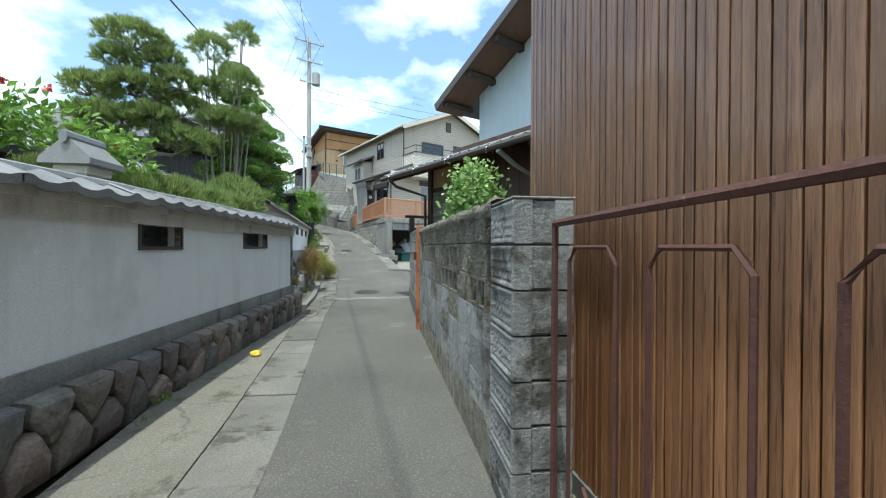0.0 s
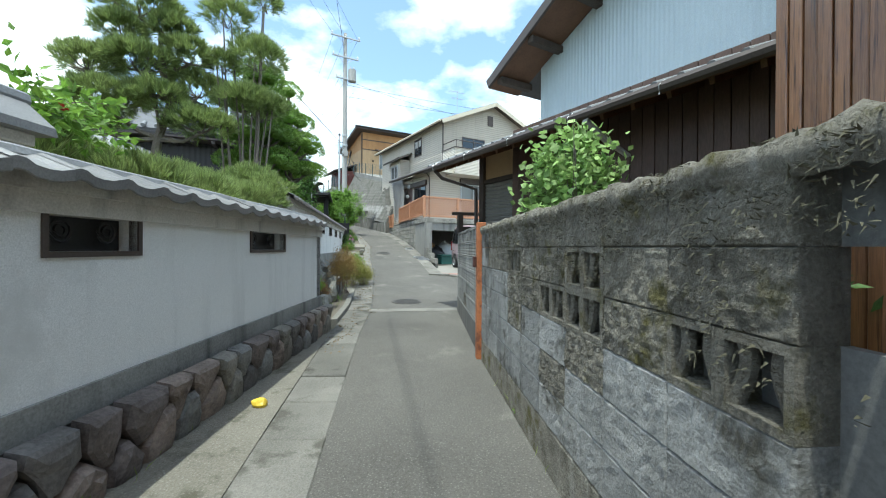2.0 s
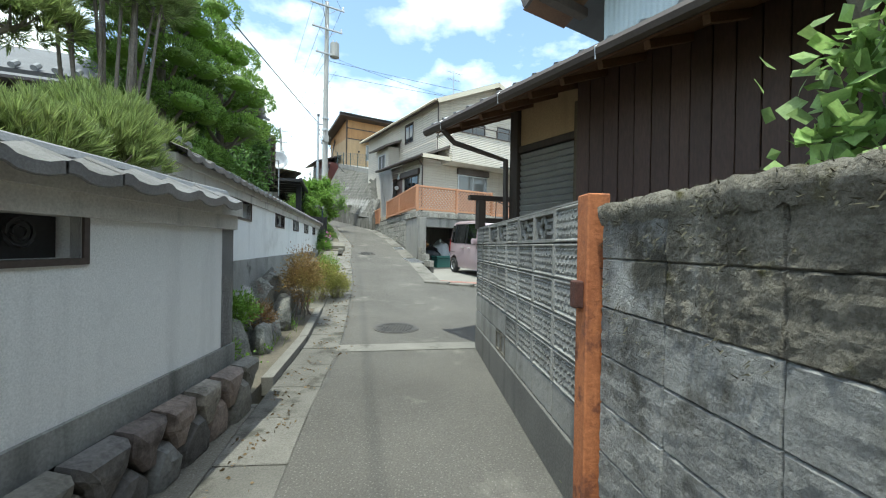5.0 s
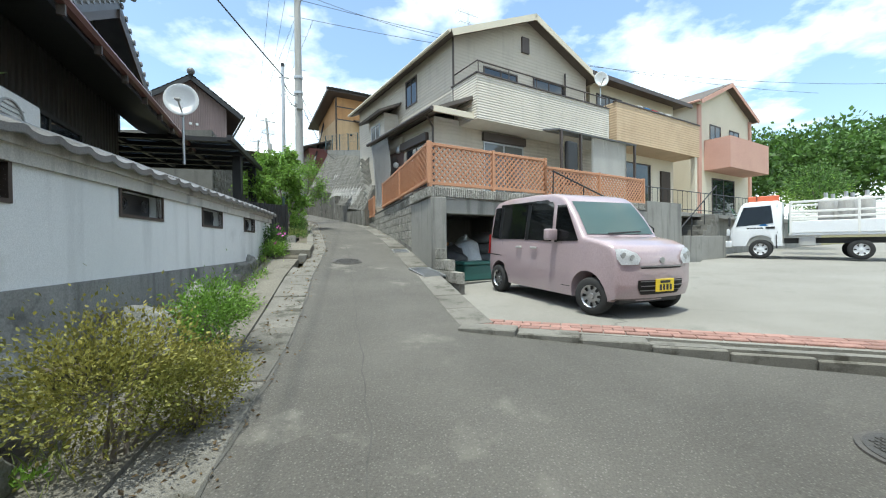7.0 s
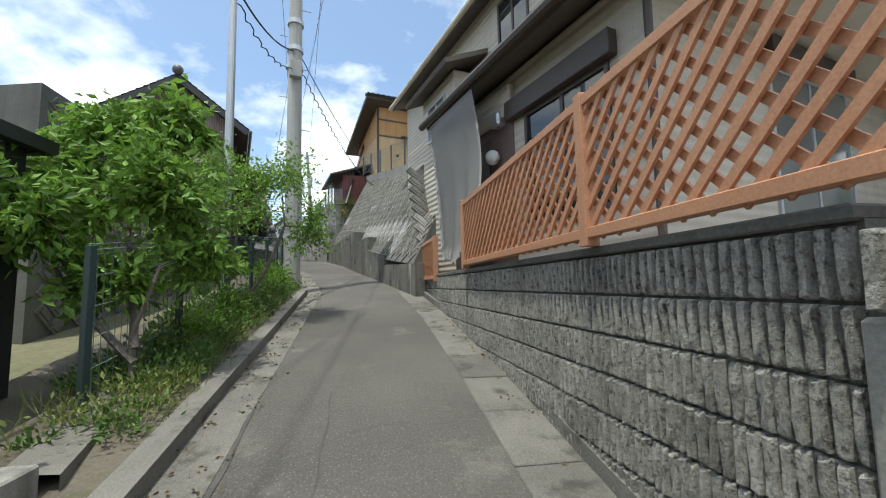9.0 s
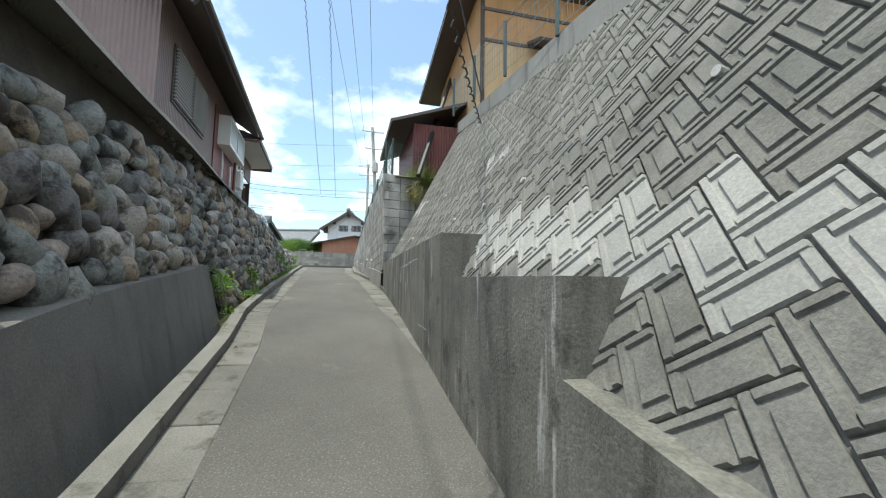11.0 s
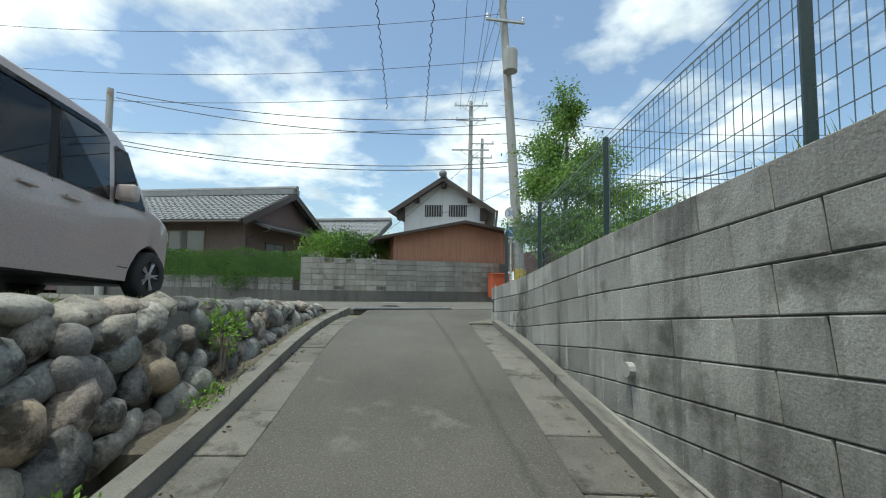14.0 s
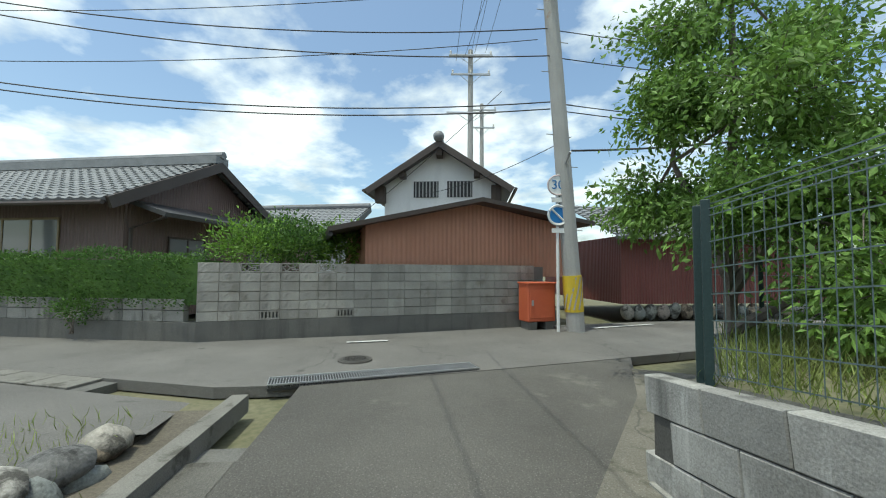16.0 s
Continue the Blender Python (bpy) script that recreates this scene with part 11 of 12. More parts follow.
leafy_tree("garden_tree", "bright green spreading tree with fine leaves", (t2[0], t2[1], 2.0),
           [[(t2[0], t2[1], 1.9), (t2[0] + 0.05, t2[1], 2.6), (t2[0] + 0.2, t2[1], 3.4)], [(t2[0] + 0.1, t2[1] - 0.1, 1.9), (t2[0] + 0.5, t2[1] + 0.2, 2.8), (t2[0] + 0.7, t2[1] + 0.3, 3.4)]],
           [((t2[0], t2[1], 4.2), (0.7, 0.7, 0.45)), ((t2[0] + 0.75, t2[1] + 0.1, 4.05), (0.55, 0.7, 0.45)), ((t2[0] + 0.5, t2[1] - 0.5, 3.5), (0.6, 0.6, 0.45)), ((t2[0] - 0.5, t2[1] - 0.4, 3.5), (0.65, 0.6, 0.5)), ((t2[0] + 0.9, t2[1] + 0.6, 3.4), (0.5, 0.5, 0.45)), ((t2[0] + 0.1, t2[1] - 0.7, 2.9), (0.5, 0.5, 0.4)), ((t2[0] - 0.6, t2[1] + 0.3, 4.1), (0.5, 0.5, 0.4))],
           M_LEAF, 1700, 0.06, 0.028, 0.04, 0.3, 18)
for q in ((-7.05, 20.9, 2.15), (-7.35, 21.7, 2.35), (-7.9, 23.4, 2.75)):
    bush("green_shrub", "bright leafy shrub against the mesh fence", (q[0], q[1], q[2] - 0.15), (0.24, 0.32, 0.3), M_LEAF, 700, 0.06, 0.03)
# low growth on the verge
vs_ = [(x, y, gz(x, y) + 0.06) for x, y in offset(cut(ASPH_L, 20.3, 27, 40), -0.66)] + [(x, y, gz(x, y) + 0.06) for x, y in offset(cut(ASPH_L, 20.3, 27, 36), -1.05)]
weeds("verge_weeds", "mixed weeds growing behind the kerb", [v for v in vs_ if NR.uniform() < 0.95], 0.17, 130, 0.05, 0.022, M_LEAFD)
blades("verge_grass", "grass tufts along the planted verge", [v for v in vs_ if NR.uniform() < 0.8], 0.16, 0.10, 22, M_GRASS)
bd = [(x, y, gz(x, y) + 0.04) for x, y in offset(cut(ASPH_L, 7.4, 16.6, 50), -0.75)] + [(x, y, gz(x, y) + 0.04) for x, y in offset(cut(ASPH_L, 12, 16.8, 40), -0.95)]
blades("bed_grass", "thin grass tufts in the rock bed", [v for v in bd if NR.uniform() < 0.4], 0.15, 0.09, 22, M_GRASS)
weeds("bed_weeds", "low green weeds in the rock bed", [v for v in bd if NR.uniform() < 0.35], 0.09, 60, 0.04, 0.02, M_LEAF)
e1 = [(x, y, gz(x, y) + 0.01) for x, y in offset(cut(ASPH_L, 2.5, 7.0, 30), -0.98)] + [(x, y, gz(x, y) + 0.01) for x, y in offset(cut(ASPH_R, 1.5, 9.0, 40), 0.05)]
blades("wall_foot_grass", "sparse grass at the foot of the walls", [v for v in e1 if NR.uniform() < 0.45], 0.09, 0.05, 14, M_GRASS, 0.006)
weeds("wall_foot_weeds", "small weeds at the foot of the walls", [v for v in e1 if NR.uniform() < 0.15], 0.05, 40, 0.03, 0.018, M_LEAF)
e2 = [(x, y, gz(x, y) + 0.08) for x, y in offset(cut(ASPH_L, 31, 47.5, 90), -0.50)]
blades("kerb_grass", "grass along the kerb under the boulders", [v for v in e2 if NR.uniform() < 0.4], 0.10, 0.05, 18, M_GRASS, 0.006)
weeds("kerb_weeds", "weeds along the kerb under the boulders", [v for v in e2 if NR.uniform() < 0.14], 0.10, 60, 0.04, 0.02, M_LEAF)
e3 = [(x, y, gz(x, y) + 0.06) for d_ in (-0.56, -0.74, -0.95, -1.2) for x, y in offset(cut(ASPH_L, 19.6, 27.0, 44), d_)]
e3 = [v for v in e3 if v[1] > 19.0]
weeds("verge_weeds", "leafy weeds covering the strip behind the kerb", [v for v in e3 if NR.uniform() < 0.45], 0.13, 90, 0.05, 0.022, M_GRASS)
weeds("verge_weeds", "dark low weeds covering the strip behind the kerb", [v for v in e3 if NR.uniform() < 0.4], 0.12, 90, 0.045, 0.022, M_LEAFD)
blades("verge_grass", "long grass in the strip behind the kerb", [v for v in e3 if NR.uniform() < 0.6], 0.22, 0.10, 16, M_GRASS, 0.008)
tb = []
for i in range(0, len(P), 1):
    for w_ in (0.45, 0.75, 1.1):
        if NR.uniform() < 0.55:
            g_ = gz(*P[i]); t_ = sl_top(P[i, 1]); lean_ = 0.28 * max(0, t_ - g_ - 0.2)
            q = P[i] + LEFT[i] * (w_ - 0.1 + lean_)
            tb.append((q[0], q[1], t_ - 0.03))
blades("yard_grass", "grass along the top of the boulder wall", tb, 0.14, 0.12, 14, M_GRASS, 0.007)
dry = [(p[0], p[1], p[2] + 0.02) for p in tb if p[1] < 38.5]
M_DRY = leafy("dry_moss", (0.13, 0.09, 0.035), (0.20, 0.14, 0.06))
weeds("dry_creeper", "brown dry creeper hanging on the boulder wall", [(x + LEFT[0][0] * -0.25, y + LEFT[0][1] * -0.25, z - 0.12) for x, y, z in dry], 0.11, 60, 0.03, 0.012, M_DRY)
for f in (0.18, 0.28, 0.5, 0.62, 0.8):
    i = int(len(P) * f)
    q = P[i] - LEFT[i] * 0.05
    z_ = gz(*q)
    bush("wall_weed", "leafy weed growing out of the boulder wall", (q[0] + LEFT[i][0] * 0.12, q[1] + LEFT[i][1] * 0.12, z_ + NR.uniform(0.25, 0.6)), (0.14, 0.16, 0.22), M_LEAF, 220, 0.06, 0.028)
# grass over the block wall and on the bank behind it
ws = []
for s in np.linspace(0.1, W3L - 0.2, 120):
    for y in (0.25, 0.4):
        if NR.uniform() < 0.6:
            q = mw3 @ Vector((W3L - s, y, w3_top(s) - 0.05)); ws.append(tuple(q))
blades("wall_top_grass", "grass tufts along the top of the block wall", ws, 0.17, 0.06, 10, M_GRASS, 0.006)
bk_ = []
for _ in range(900):
    s, y = NR.uniform(0, W3L), NR.uniform(0.4, 7)
    q = mw3 @ Vector((W3L - s, y, w3_top(s) - 0.06 + 0.012 * y)); bk_.append(tuple(q))
blades("bank_grass", "long grass on the bank behind the fence", bk_, 0.22, 0.16, 24, M_GRASS, 0.010)
for _ in range(220):
    a_, b_, c_ = NR.dirichlet((1, 1, 1))
    q = np.array((-22.3, 48.4)) * a_ + np.array((-17, 53)) * b_ + np.array((-21.9, 51.8)) * c_
    bk_.append((q[0], q[1], 5.33))
blades("bank_grass", "long grass on the corner of the bank", bk_[900:], 0.22, 0.12, 24, M_GRASS, 0.010)
ts = mend @ Vector((1.15, 0.15, 6.62))
M_STRAW = leafy("straw_grass", (0.30, 0.25, 0.11), (0.36, 0.34, 0.14))
tf = thing("grass_clump", tuple(ts), "large clump of half dry pampas grass on the wall", "grass")
n_ = 900
D_ = unit(n_) * 0.5; D_[:, 2] = NR.uniform(0.1, 1.2, n_)
leaf_mesh("green_grass", np.array(ts) + NR.normal(size=(n_, 3)) * 0.08, D_, 0.62, 0.012, M_GRASS, tf, curl=0.5)
D_ = unit(400) * 0.45 + np.array((-0.2, -0.5, -0.6))
leaf_mesh("hanging_straw", np.array(ts) + np.array((0, -0.12, 0)) + NR.normal(size=(400, 3)) * 0.09, D_, 0.7, 0.012, M_STRAW, tf, "dry straw hanging down the wall", 0.4)
# tree on the bank at the crossing
tt = (-22.0, 51.1)
leafy_tree("roadside_tree", "tall cherry tree with fresh green leaves behind the fence", (tt[0], tt[1], 5.0),
           [[(tt[0], tt[1], 4.7), (tt[0], tt[1], 6.2), (tt[0] + 0.1, tt[1], 8.0), (tt[0] + 0.1, tt[1], 9.3)], [(tt[0], tt[1], 5.8), (tt[0] + 0.7, tt[1] + 0.2, 7.0)], [(tt[0], tt[1], 6.0), (tt[0] - 0.5, tt[1] - 0.1, 7.3)], [(tt[0], tt[1], 5.4), (tt[0] + 1.0, tt[1] - 0.7, 6.3)], [(tt[0], tt[1], 5.6), (tt[0] + 0.2, tt[1] + 0.9, 6.8)]],
           [((tt[0] + 0.1, tt[1], 9.7), (0.45, 0.45, 0.7)), ((tt[0] - 0.2, tt[1] - 0.1, 8.8), (0.8, 0.8, 0.6)), ((tt[0] + 0.6, tt[1] + 0.1, 8.5), (0.8, 0.8, 0.6)), ((tt[0] - 0.45, tt[1] - 0.2, 7.8), (0.7, 0.7, 0.55)), ((tt[0] + 0.3, tt[1] - 0.6, 7.7), (0.9, 0.9, 0.6)), ((tt[0] + 1.1, tt[1] + 0.3, 7.6), (0.9, 0.9, 0.7)), ((tt[0] - 0.75, tt[1] + 0.1, 6.9), (0.65, 0.7, 0.5)), ((tt[0] + 0.1, tt[1] - 0.8, 6.7), (0.75, 0.7, 0.55)), ((tt[0] + 0.8, tt[1] - 0.9, 6.6), (1.0, 0.9, 0.6)), ((tt[0] + 1.6, tt[1] - 0.2, 6.8), (0.9, 0.9, 0.7)), ((tt[0] + 0.2, tt[1] + 0.9, 7.0), (0.9, 0.9, 0.8)), ((tt[0] + 0.9, tt[1] - 1.4, 5.9), (0.8, 0.8, 0.5)), ((tt[0] - 0.3, tt[1] + 0.6, 8.3), (0.55, 0.6, 0.5)), ((tt[0] + 1.5, tt[1] + 0.4, 6.2), (0.7, 0.7, 0.55))],
           leafy("cherry_leaves", (0.10, 0.19, 0.035), (0.21, 0.34, 0.07)), 3200, 0.088, 0.038, 0.07, 0.5, 22)
bush("bank_shrub", "yellow green shrub beside the tree on the bank", (-19.9, 50.6, 5.9), (0.6, 0.6, 0.55), M_LEAF, 1600, 0.09, 0.045)
# clipped hedge on the terrace at the crossing
hg = thing("clipped_hedge", tuple(MH @ Vector((HLn - 4, 0.4, 5.4))), "clipped green hedge on the low concrete wall", "hedge")
n_ = 15000
X_ = NR.uniform(0, HLn, n_); sd = NR.uniform(0, 1, n_)
top_ = 6.28 + 0.06 * np.sin(X_ * 2.1) + 0.05 * np.sin(X_ * 5.7)
Y_ = np.where(sd < 0.55, -0.04, NR.uniform(-0.04, 0.7, n_)) + 0.06 * np.sin(X_ * 3.3) + NR.normal(size=n_) * 0.05
Z_ = np.where(sd < 0.55, NR.uniform(5.36, 6.28, n_) + 0.0, top_) + NR.normal(size=n_) * 0.04
pts_ = np.array([tuple(MH @ Vector((a, b, c))) for a, b, c in zip(X_, Y_, Z_)])
bm = bmesh.new(); box(bm, (0, 0.05, 5.42), (HLn, 0.65, 6.2), MH)
hv, hf = [tuple(v.co) for v in bm.verts], [[v.index for v in f.verts] for f in bm.faces]
bm.verts.index_update(); hf = [[v.index for v in f.verts] for f in bm.faces]; bm.free()
nrm_h = np.array(MH.to_3x3() @ Vector((0, -1, 0)))
leaf_mesh("foliage", pts_, nrm_h * np.where(sd < 0.55, 1.0, 0.1)[:, None] + unit(n_) * 0.7 + np.array((0, 0, 0.45)), 0.06, 0.026, M_LEAFD, hg, extra=(hv, hf))
bush("hedge_overgrowth", "bushy growth hanging over the low wall", tuple(MH @ Vector((HLn - 2.3, -0.05, 5.25))), (0.55, 0.25, 0.30), M_LEAFD, 900, 0.06, 0.028)
for k, (x, y, z, r_) in enumerate(((0.7, 1.5, 6.35, 0.75), (1.7, 1.3, 6.45, 0.65), (2.5, 1.4, 6.4, 0.6), (1.2, 2.3, 6.6, 0.7))):
    bush("garden_shrub", "round citrus-like shrub behind the block wall", tuple(MNf @ Vector((x, y, z))), (r_, r_, r_ * 0.85), M_LEAFD if k % 2 else M_LEAF, 1600, 0.09, 0.045)
# planting by the far houses and woods on the hill
for k, (u, v, z, r_) in enumerate(((13.3, -3.8, 3.4, 0.8), (17.5, -2.6, 3.6, 1.0), (19.0, -2.0, 3.4, 0.9))):
    q = uv(u, v)
    bush("front_garden_shrub", "leafy shrub in front of the far houses", (q.x, q.y, z), (r_, r_, 0.8), M_LEAF if k else M_LEAFD, 1300, 0.12, 0.06)
P_, D_ = [], []
for k in range(46):
    d_ = NR.uniform(62, 95)
    a_ = NR.uniform(0.40, 1.08)
    x, y = -1.77 + d_ * math.sin(a_), 9.5 + d_ * math.cos(a_)
    r_ = NR.uniform(3.0, 5.0)
    p, d = shell_pts((x, y, NR.uniform(9.0, 13.5) * d_ / 78), (r_, r_, r_ * 0.9), 1500, 0.15, -0.5, 0.35, k)
    P_.append(p); D_.append(d / np.linalg.norm(d, axis=1)[:, None] + unit(1500))
tagged(leaf_mesh("hill_woods", np.concatenate(P_), np.concatenate(D_), 0.55, 0.42, M_LEAFD), "wooded hillside far behind the houses", "woods", kind="stuff")

# ---- utility poles and cables ----
M_INS = surf("white_porcelain", (0.6, 0.6, 0.58), (0.68, 0.68, 0.66), 2.0, 0.3, 0.0)


def pole(x, y, z0, z1, r0, r1, rz, arms, label, extra=True, lean=(0, 0), mat=None):
    """A tapered pole; arms are (height, half length, insulators)."""
    t = thing("utility_pole", (x, y, z0), label, "utility pole", "utility poles", rz=rz)
    h = z1 - z0
    at = lambda z: Vector((lean[0] * z / h, lean[1] * z / h, z))
    part("shaft", bar([at(-0.3), at(h * 0.5), at(h)], r0, 14, r1), mat or M_POLE, t)
    for z, half, n in arms:
        z -= z0
        c = at(z)
        part("crossarm", bbox((-half, -0.04, -0.04), (half, 0.04, 0.04), Matrix.Translation(c + Vector((0, -r1 - 0.03, 0))), 0.006), M_STEEL, t)
        part("arm_brace", bar([c + Vector((-half * 0.6, -r1 - 0.03, 0)), c + Vector((0, -r1, -0.45))], 0.015, 5), M_STEEL, t)
        part("arm_brace", bar([c + Vector((half * 0.6, -r1 - 0.03, 0)), c + Vector((0, -r1, -0.45))], 0.015, 5), M_STEEL, t)
        for k in range(n):
            q = c + Vector((-half * 0.92 + 1.84 * half * k / max(1, n - 1), -r1 - 0.03, 0.04))
            bm = bmesh.new()
            for i in range(3):
                bmesh.ops.create_cone(bm, cap_ends=True, segments=8, radius1=0.05, radius2=0.03, depth=0.05, matrix=Matrix.Translation(q + Vector((0, 0, 0.03 + 0.055 * i))))
            part("insulator", bm, M_INS, t)
    if extra:
        for k in range(int(h / 0.9) - 3):
            z = 2.2 + 0.45 * k * 1.5
            s = -1 if k % 2 else 1
            if z < h - 0.6:
                part("step_bolt", bar([at(z), at(z) + Vector((s * (r0 + 0.14), 0, 0))], 0.010, 4), M_STEEL, t)
    return t


def transformer(t, x, y, z):
    bm = bmesh.new()
    bmesh.ops.create_cone(bm, cap_ends=True, segments=16, radius1=0.24, radius2=0.24, depth=0.72, matrix=Matrix.Translation((x, y, z)))
    o = smooth_part("transformer", bm, M_GREY, t, "grey drum transformer")
    for s in (-0.1, 0.1):
        part("bushing", bar([(x + s, y, z + 0.36), (x + s, y, z + 0.55)], 0.03, 6), M_INS, o)
    part("bracket", bbox((x - 0.06, min(0, y) - 0.03, z - 0.3), (x + 0.06, max(0, y) + 0.03, z - 0.22)), M_STEEL, t)


def cable(t, a, b, sag, r=0.012, coil=0.0, n=16):
    a, b = Vector(a), Vector(b)
    inv = t.matrix_world.inverted()
    pts = []
    L = (b - a).length
    if coil:
        n = int(L / 0.075)
        d = (b - a).normalized(); s1 = d.cross(Vector((0, 0, 1))).normalized(); s2 = d.cross(s1)
    for i in range(n + 1):
        f = i / n
        p = a.lerp(b, f) - Vector((0, 0, 4 * sag * f * (1 - f)))
        if coil:
            th_ = 6.283 * f * L / 0.30
            p = p + coil * (math.cos(th_) * s1 + math.sin(th_) * s2)
        pts.append(inv @ p)
    part("cable", bar(pts, r, 3 if coil else 4), M_CABLE, t)


mp = pole(-8.45, 24.90, 2.3, 14.4, 0.17, 0.10, 35, [(14.1, 0.9, 3), (12.9, 0.8, 3), (11.6, 0.6, 2)], "tall concrete utility pole with crossarms beside the lane")
transformer(mp, 0.42, -0.05, 9.6)
for z in (7.2, 7.6, 8.2):
    part("cable_clamp", bar([(0, 0, z - 2.3 - 0.05), (0, 0, z - 2.3 + 0.05)], 0.17, 12), M_STEEL, mp)
part("marker_box", bbox((-0.12, -0.26, 4.6), (0.12, -0.12, 4.95), None, 0.01), M_GREY, mp)
sp = pole(-7.85, 22.30, 1.9, 7.5, 0.062, 0.05, 20, [], "slim galvanised steel pole behind the verge", False, mat=M_STEEL)
part("pole_cap", bar([(0, 0, 5.55), (0, 0, 5.66)], 0.058, 8), M_BLACK, sp)
part("cable_bracket", bar([(-0.12, 0, 5.2), (0.2, 0, 5.2)], 0.02, 6), M_BLACK, sp)
cable(sp, (-7.85, 22.30, 7.15), (-3.7, -5, 6.4), 0.25, 0.022)
cable(sp, (-7.85, 22.30, 7.0), (-8.45, 24.90, 7.6), 0.25, 0.018)
cable(sp, (-7.85, 22.30, 6.85), (-8.45, 24.90, 7.2), 0.35, 0.012, 0.03)
for k, (x, e) in enumerate(((-0.75, -5.2), (0.0, -4.2), (0.75, -3.2))):
    cable(mp, (-8.45 + x * 0.82, 24.90 + x * 0.57, 14.25), (e, -14, 9.4), 0.5, 0.008)
    cable(mp, (-8.45 + x * 0.82, 25.00 + x * 0.57, 14.25), (-30.3 + x, 62.0, 15.9), 0.7, 0.009)
cable(mp, (-8.45, 24.90, 12.95), (2.6, -14, 10.5), 0.5, 0.010)
cable(mp, (-8.45, 24.90, 11.6), tuple(uv(5.0, 2.5, 9.0)), 0.3, 0.009)
cable(mp, (-8.45, 24.90, 11.3), (22, 38, 11.5), 0.7, 0.010)
cable(mp, (-8.45, 24.90, 10.6), (24, 34, 10.5), 0.9, 0.010)
cable(mp, (-8.45, 24.90, 7.7), tuple(MB @ Vector((0.3, 0.2, 8.2))), 0.5, 0.012)
cable(mp, (-8.45, 24.90, 7.4), tuple(MB @ Vector((0.3, 0.2, 7.6))), 0.7, 0.014, 0.03)
cable(mp, (-8.9, 26.45, 12.3), (-26.3, 49.6, 10.1), 0.35, 0.010, 0.022)
cable(mp, (-8.5, 26.65, 11.5), (-25.6, 50.4, 9.9), 0.45, 0.010, 0.022)
# poles at the crossing
M_POLER = surf("rust_stained_pole", (0.33, 0.325, 0.31), (0.42, 0.41, 0.39), 1.5, 0.85, 0.15, 40, spot=(0.30, 0.15, 0.07), spot_scale=1.3, spot_at=0.6)
p4 = pole(-24.25, 54.45, 4.7, 16.4, 0.19, 0.12, 40, [(16.0, 0.9, 3), (14.6, 0.7, 2)], "weathered concrete utility pole with yellow warning band", lean=(-0.85, 0.0), mat=M_POLER)
transformer(p4, -0.60, -0.40, 8.3)
bm = bmesh.new()
for k in range(12):
    f0, f1 = k / 12, (k + 0.32) / 12
    for i in range(3):
        za, zb_ = 0.55 + 0.22 * i, 0.55 + 0.22 * (i + 1)
        a0, a1 = 6.283 * (f0 + 0.04 * i), 6.283 * (f1 + 0.04 * i)
        a0b, a1b = 6.283 * (f0 + 0.04 * (i + 1)), 6.283 * (f1 + 0.04 * (i + 1))
        r_ = 0.201
        bm.faces.new([bm.verts.new((-0.06 + r_ * math.cos(a), r_ * math.sin(a), z)) for a, z in ((a0, za), (a1, za), (a1b, zb_), (a0b, zb_))])
part("warning_stripe", bm, M_GREY, p4, "faded grey diagonal stripes")
part("warning_band", bar([(-0.04, 0, 0.5), (-0.09, 0, 1.25)], 0.196, 20), M_YELP, p4, "yellow warning band")
part("lamp_arm", bar([(-0.26, -0.1, 3.55), (-0.36, -0.5, 3.72)], 0.025, 6), M_STEEL, p4)
pole(-30.3, 62.0, 4.7, 16.2, 0.17, 0.11, 30, [(15.9, 1.0, 3), (15.0, 0.9, 3), (13.2, 1.1, 0)], "far concrete utility pole with crossarms behind the houses", False)
pole(-31.5, 66.0, 4.7, 15.4, 0.16, 0.10, 30, [(15.0, 0.8, 3), (14.0, 0.7, 2)], "distant concrete utility pole", False)
p7 = pole(-36.2, 46.9, 4.7, 12.0, 0.13, 0.10, 30, [], "leaning wooden coloured pole on the hedge side", False, (-0.4, 0.2), M_POLER)
for z0, z1, c in ((11.9, 11.2, 0.0), (11.7, 10.6, 0.0), (10.2, 9.6, 0.0), (10.05, 9.45, 0.0)):
    cable(p7, (-36.5, 47.0, z0), (-24.65, 54.05, z1), 0.45, 0.014, c)
    cable(p4, (-24.6, 54.15, z1), (-10.5, 63.5, z1 + 0.3), 0.5, 0.012, 0.0)
for z in (15.0, 13.3, 12.2, 11.0):
    cable(p4, (-24.9, 54.0, z), (-44, 44.5, z + 0.5), 0.5, 0.010)
cable(p4, (-25.1, 53.9, 16.1), (-30.0, 61.8, 15.9), 0.2, 0.009)
cable(p4, (-24.7, 54.0, 16.1), (-30.8, 62.2, 15.9), 0.2, 0.009)
cable(p4, (-24.3, 54.4, 8.6), (-17.5, 58.5, 9.6), 0.2, 0.022)
cable(p4, (-24.3, 54.4, 8.9), tuple(MNf @ Vector((5.4, 5.0, 8.6))), 0.2, 0.009)
cable(p4, (-25.6, 53.7, 9.9), tuple(MNf @ Vector((2.4, 2.6, 6.9))), 0.1, 0.008)

# ---- traffic signs ----
ts_ = thing("traffic_sign", (-24.55, 54.16, 4.75), "white sign pole with speed limit and no-parking discs", "traffic sign", rz=30)
part("sign_pole", bar([(0, 0, 0), (0, 0, 3.3)], 0.032, 10), M_SIGNW, ts_)


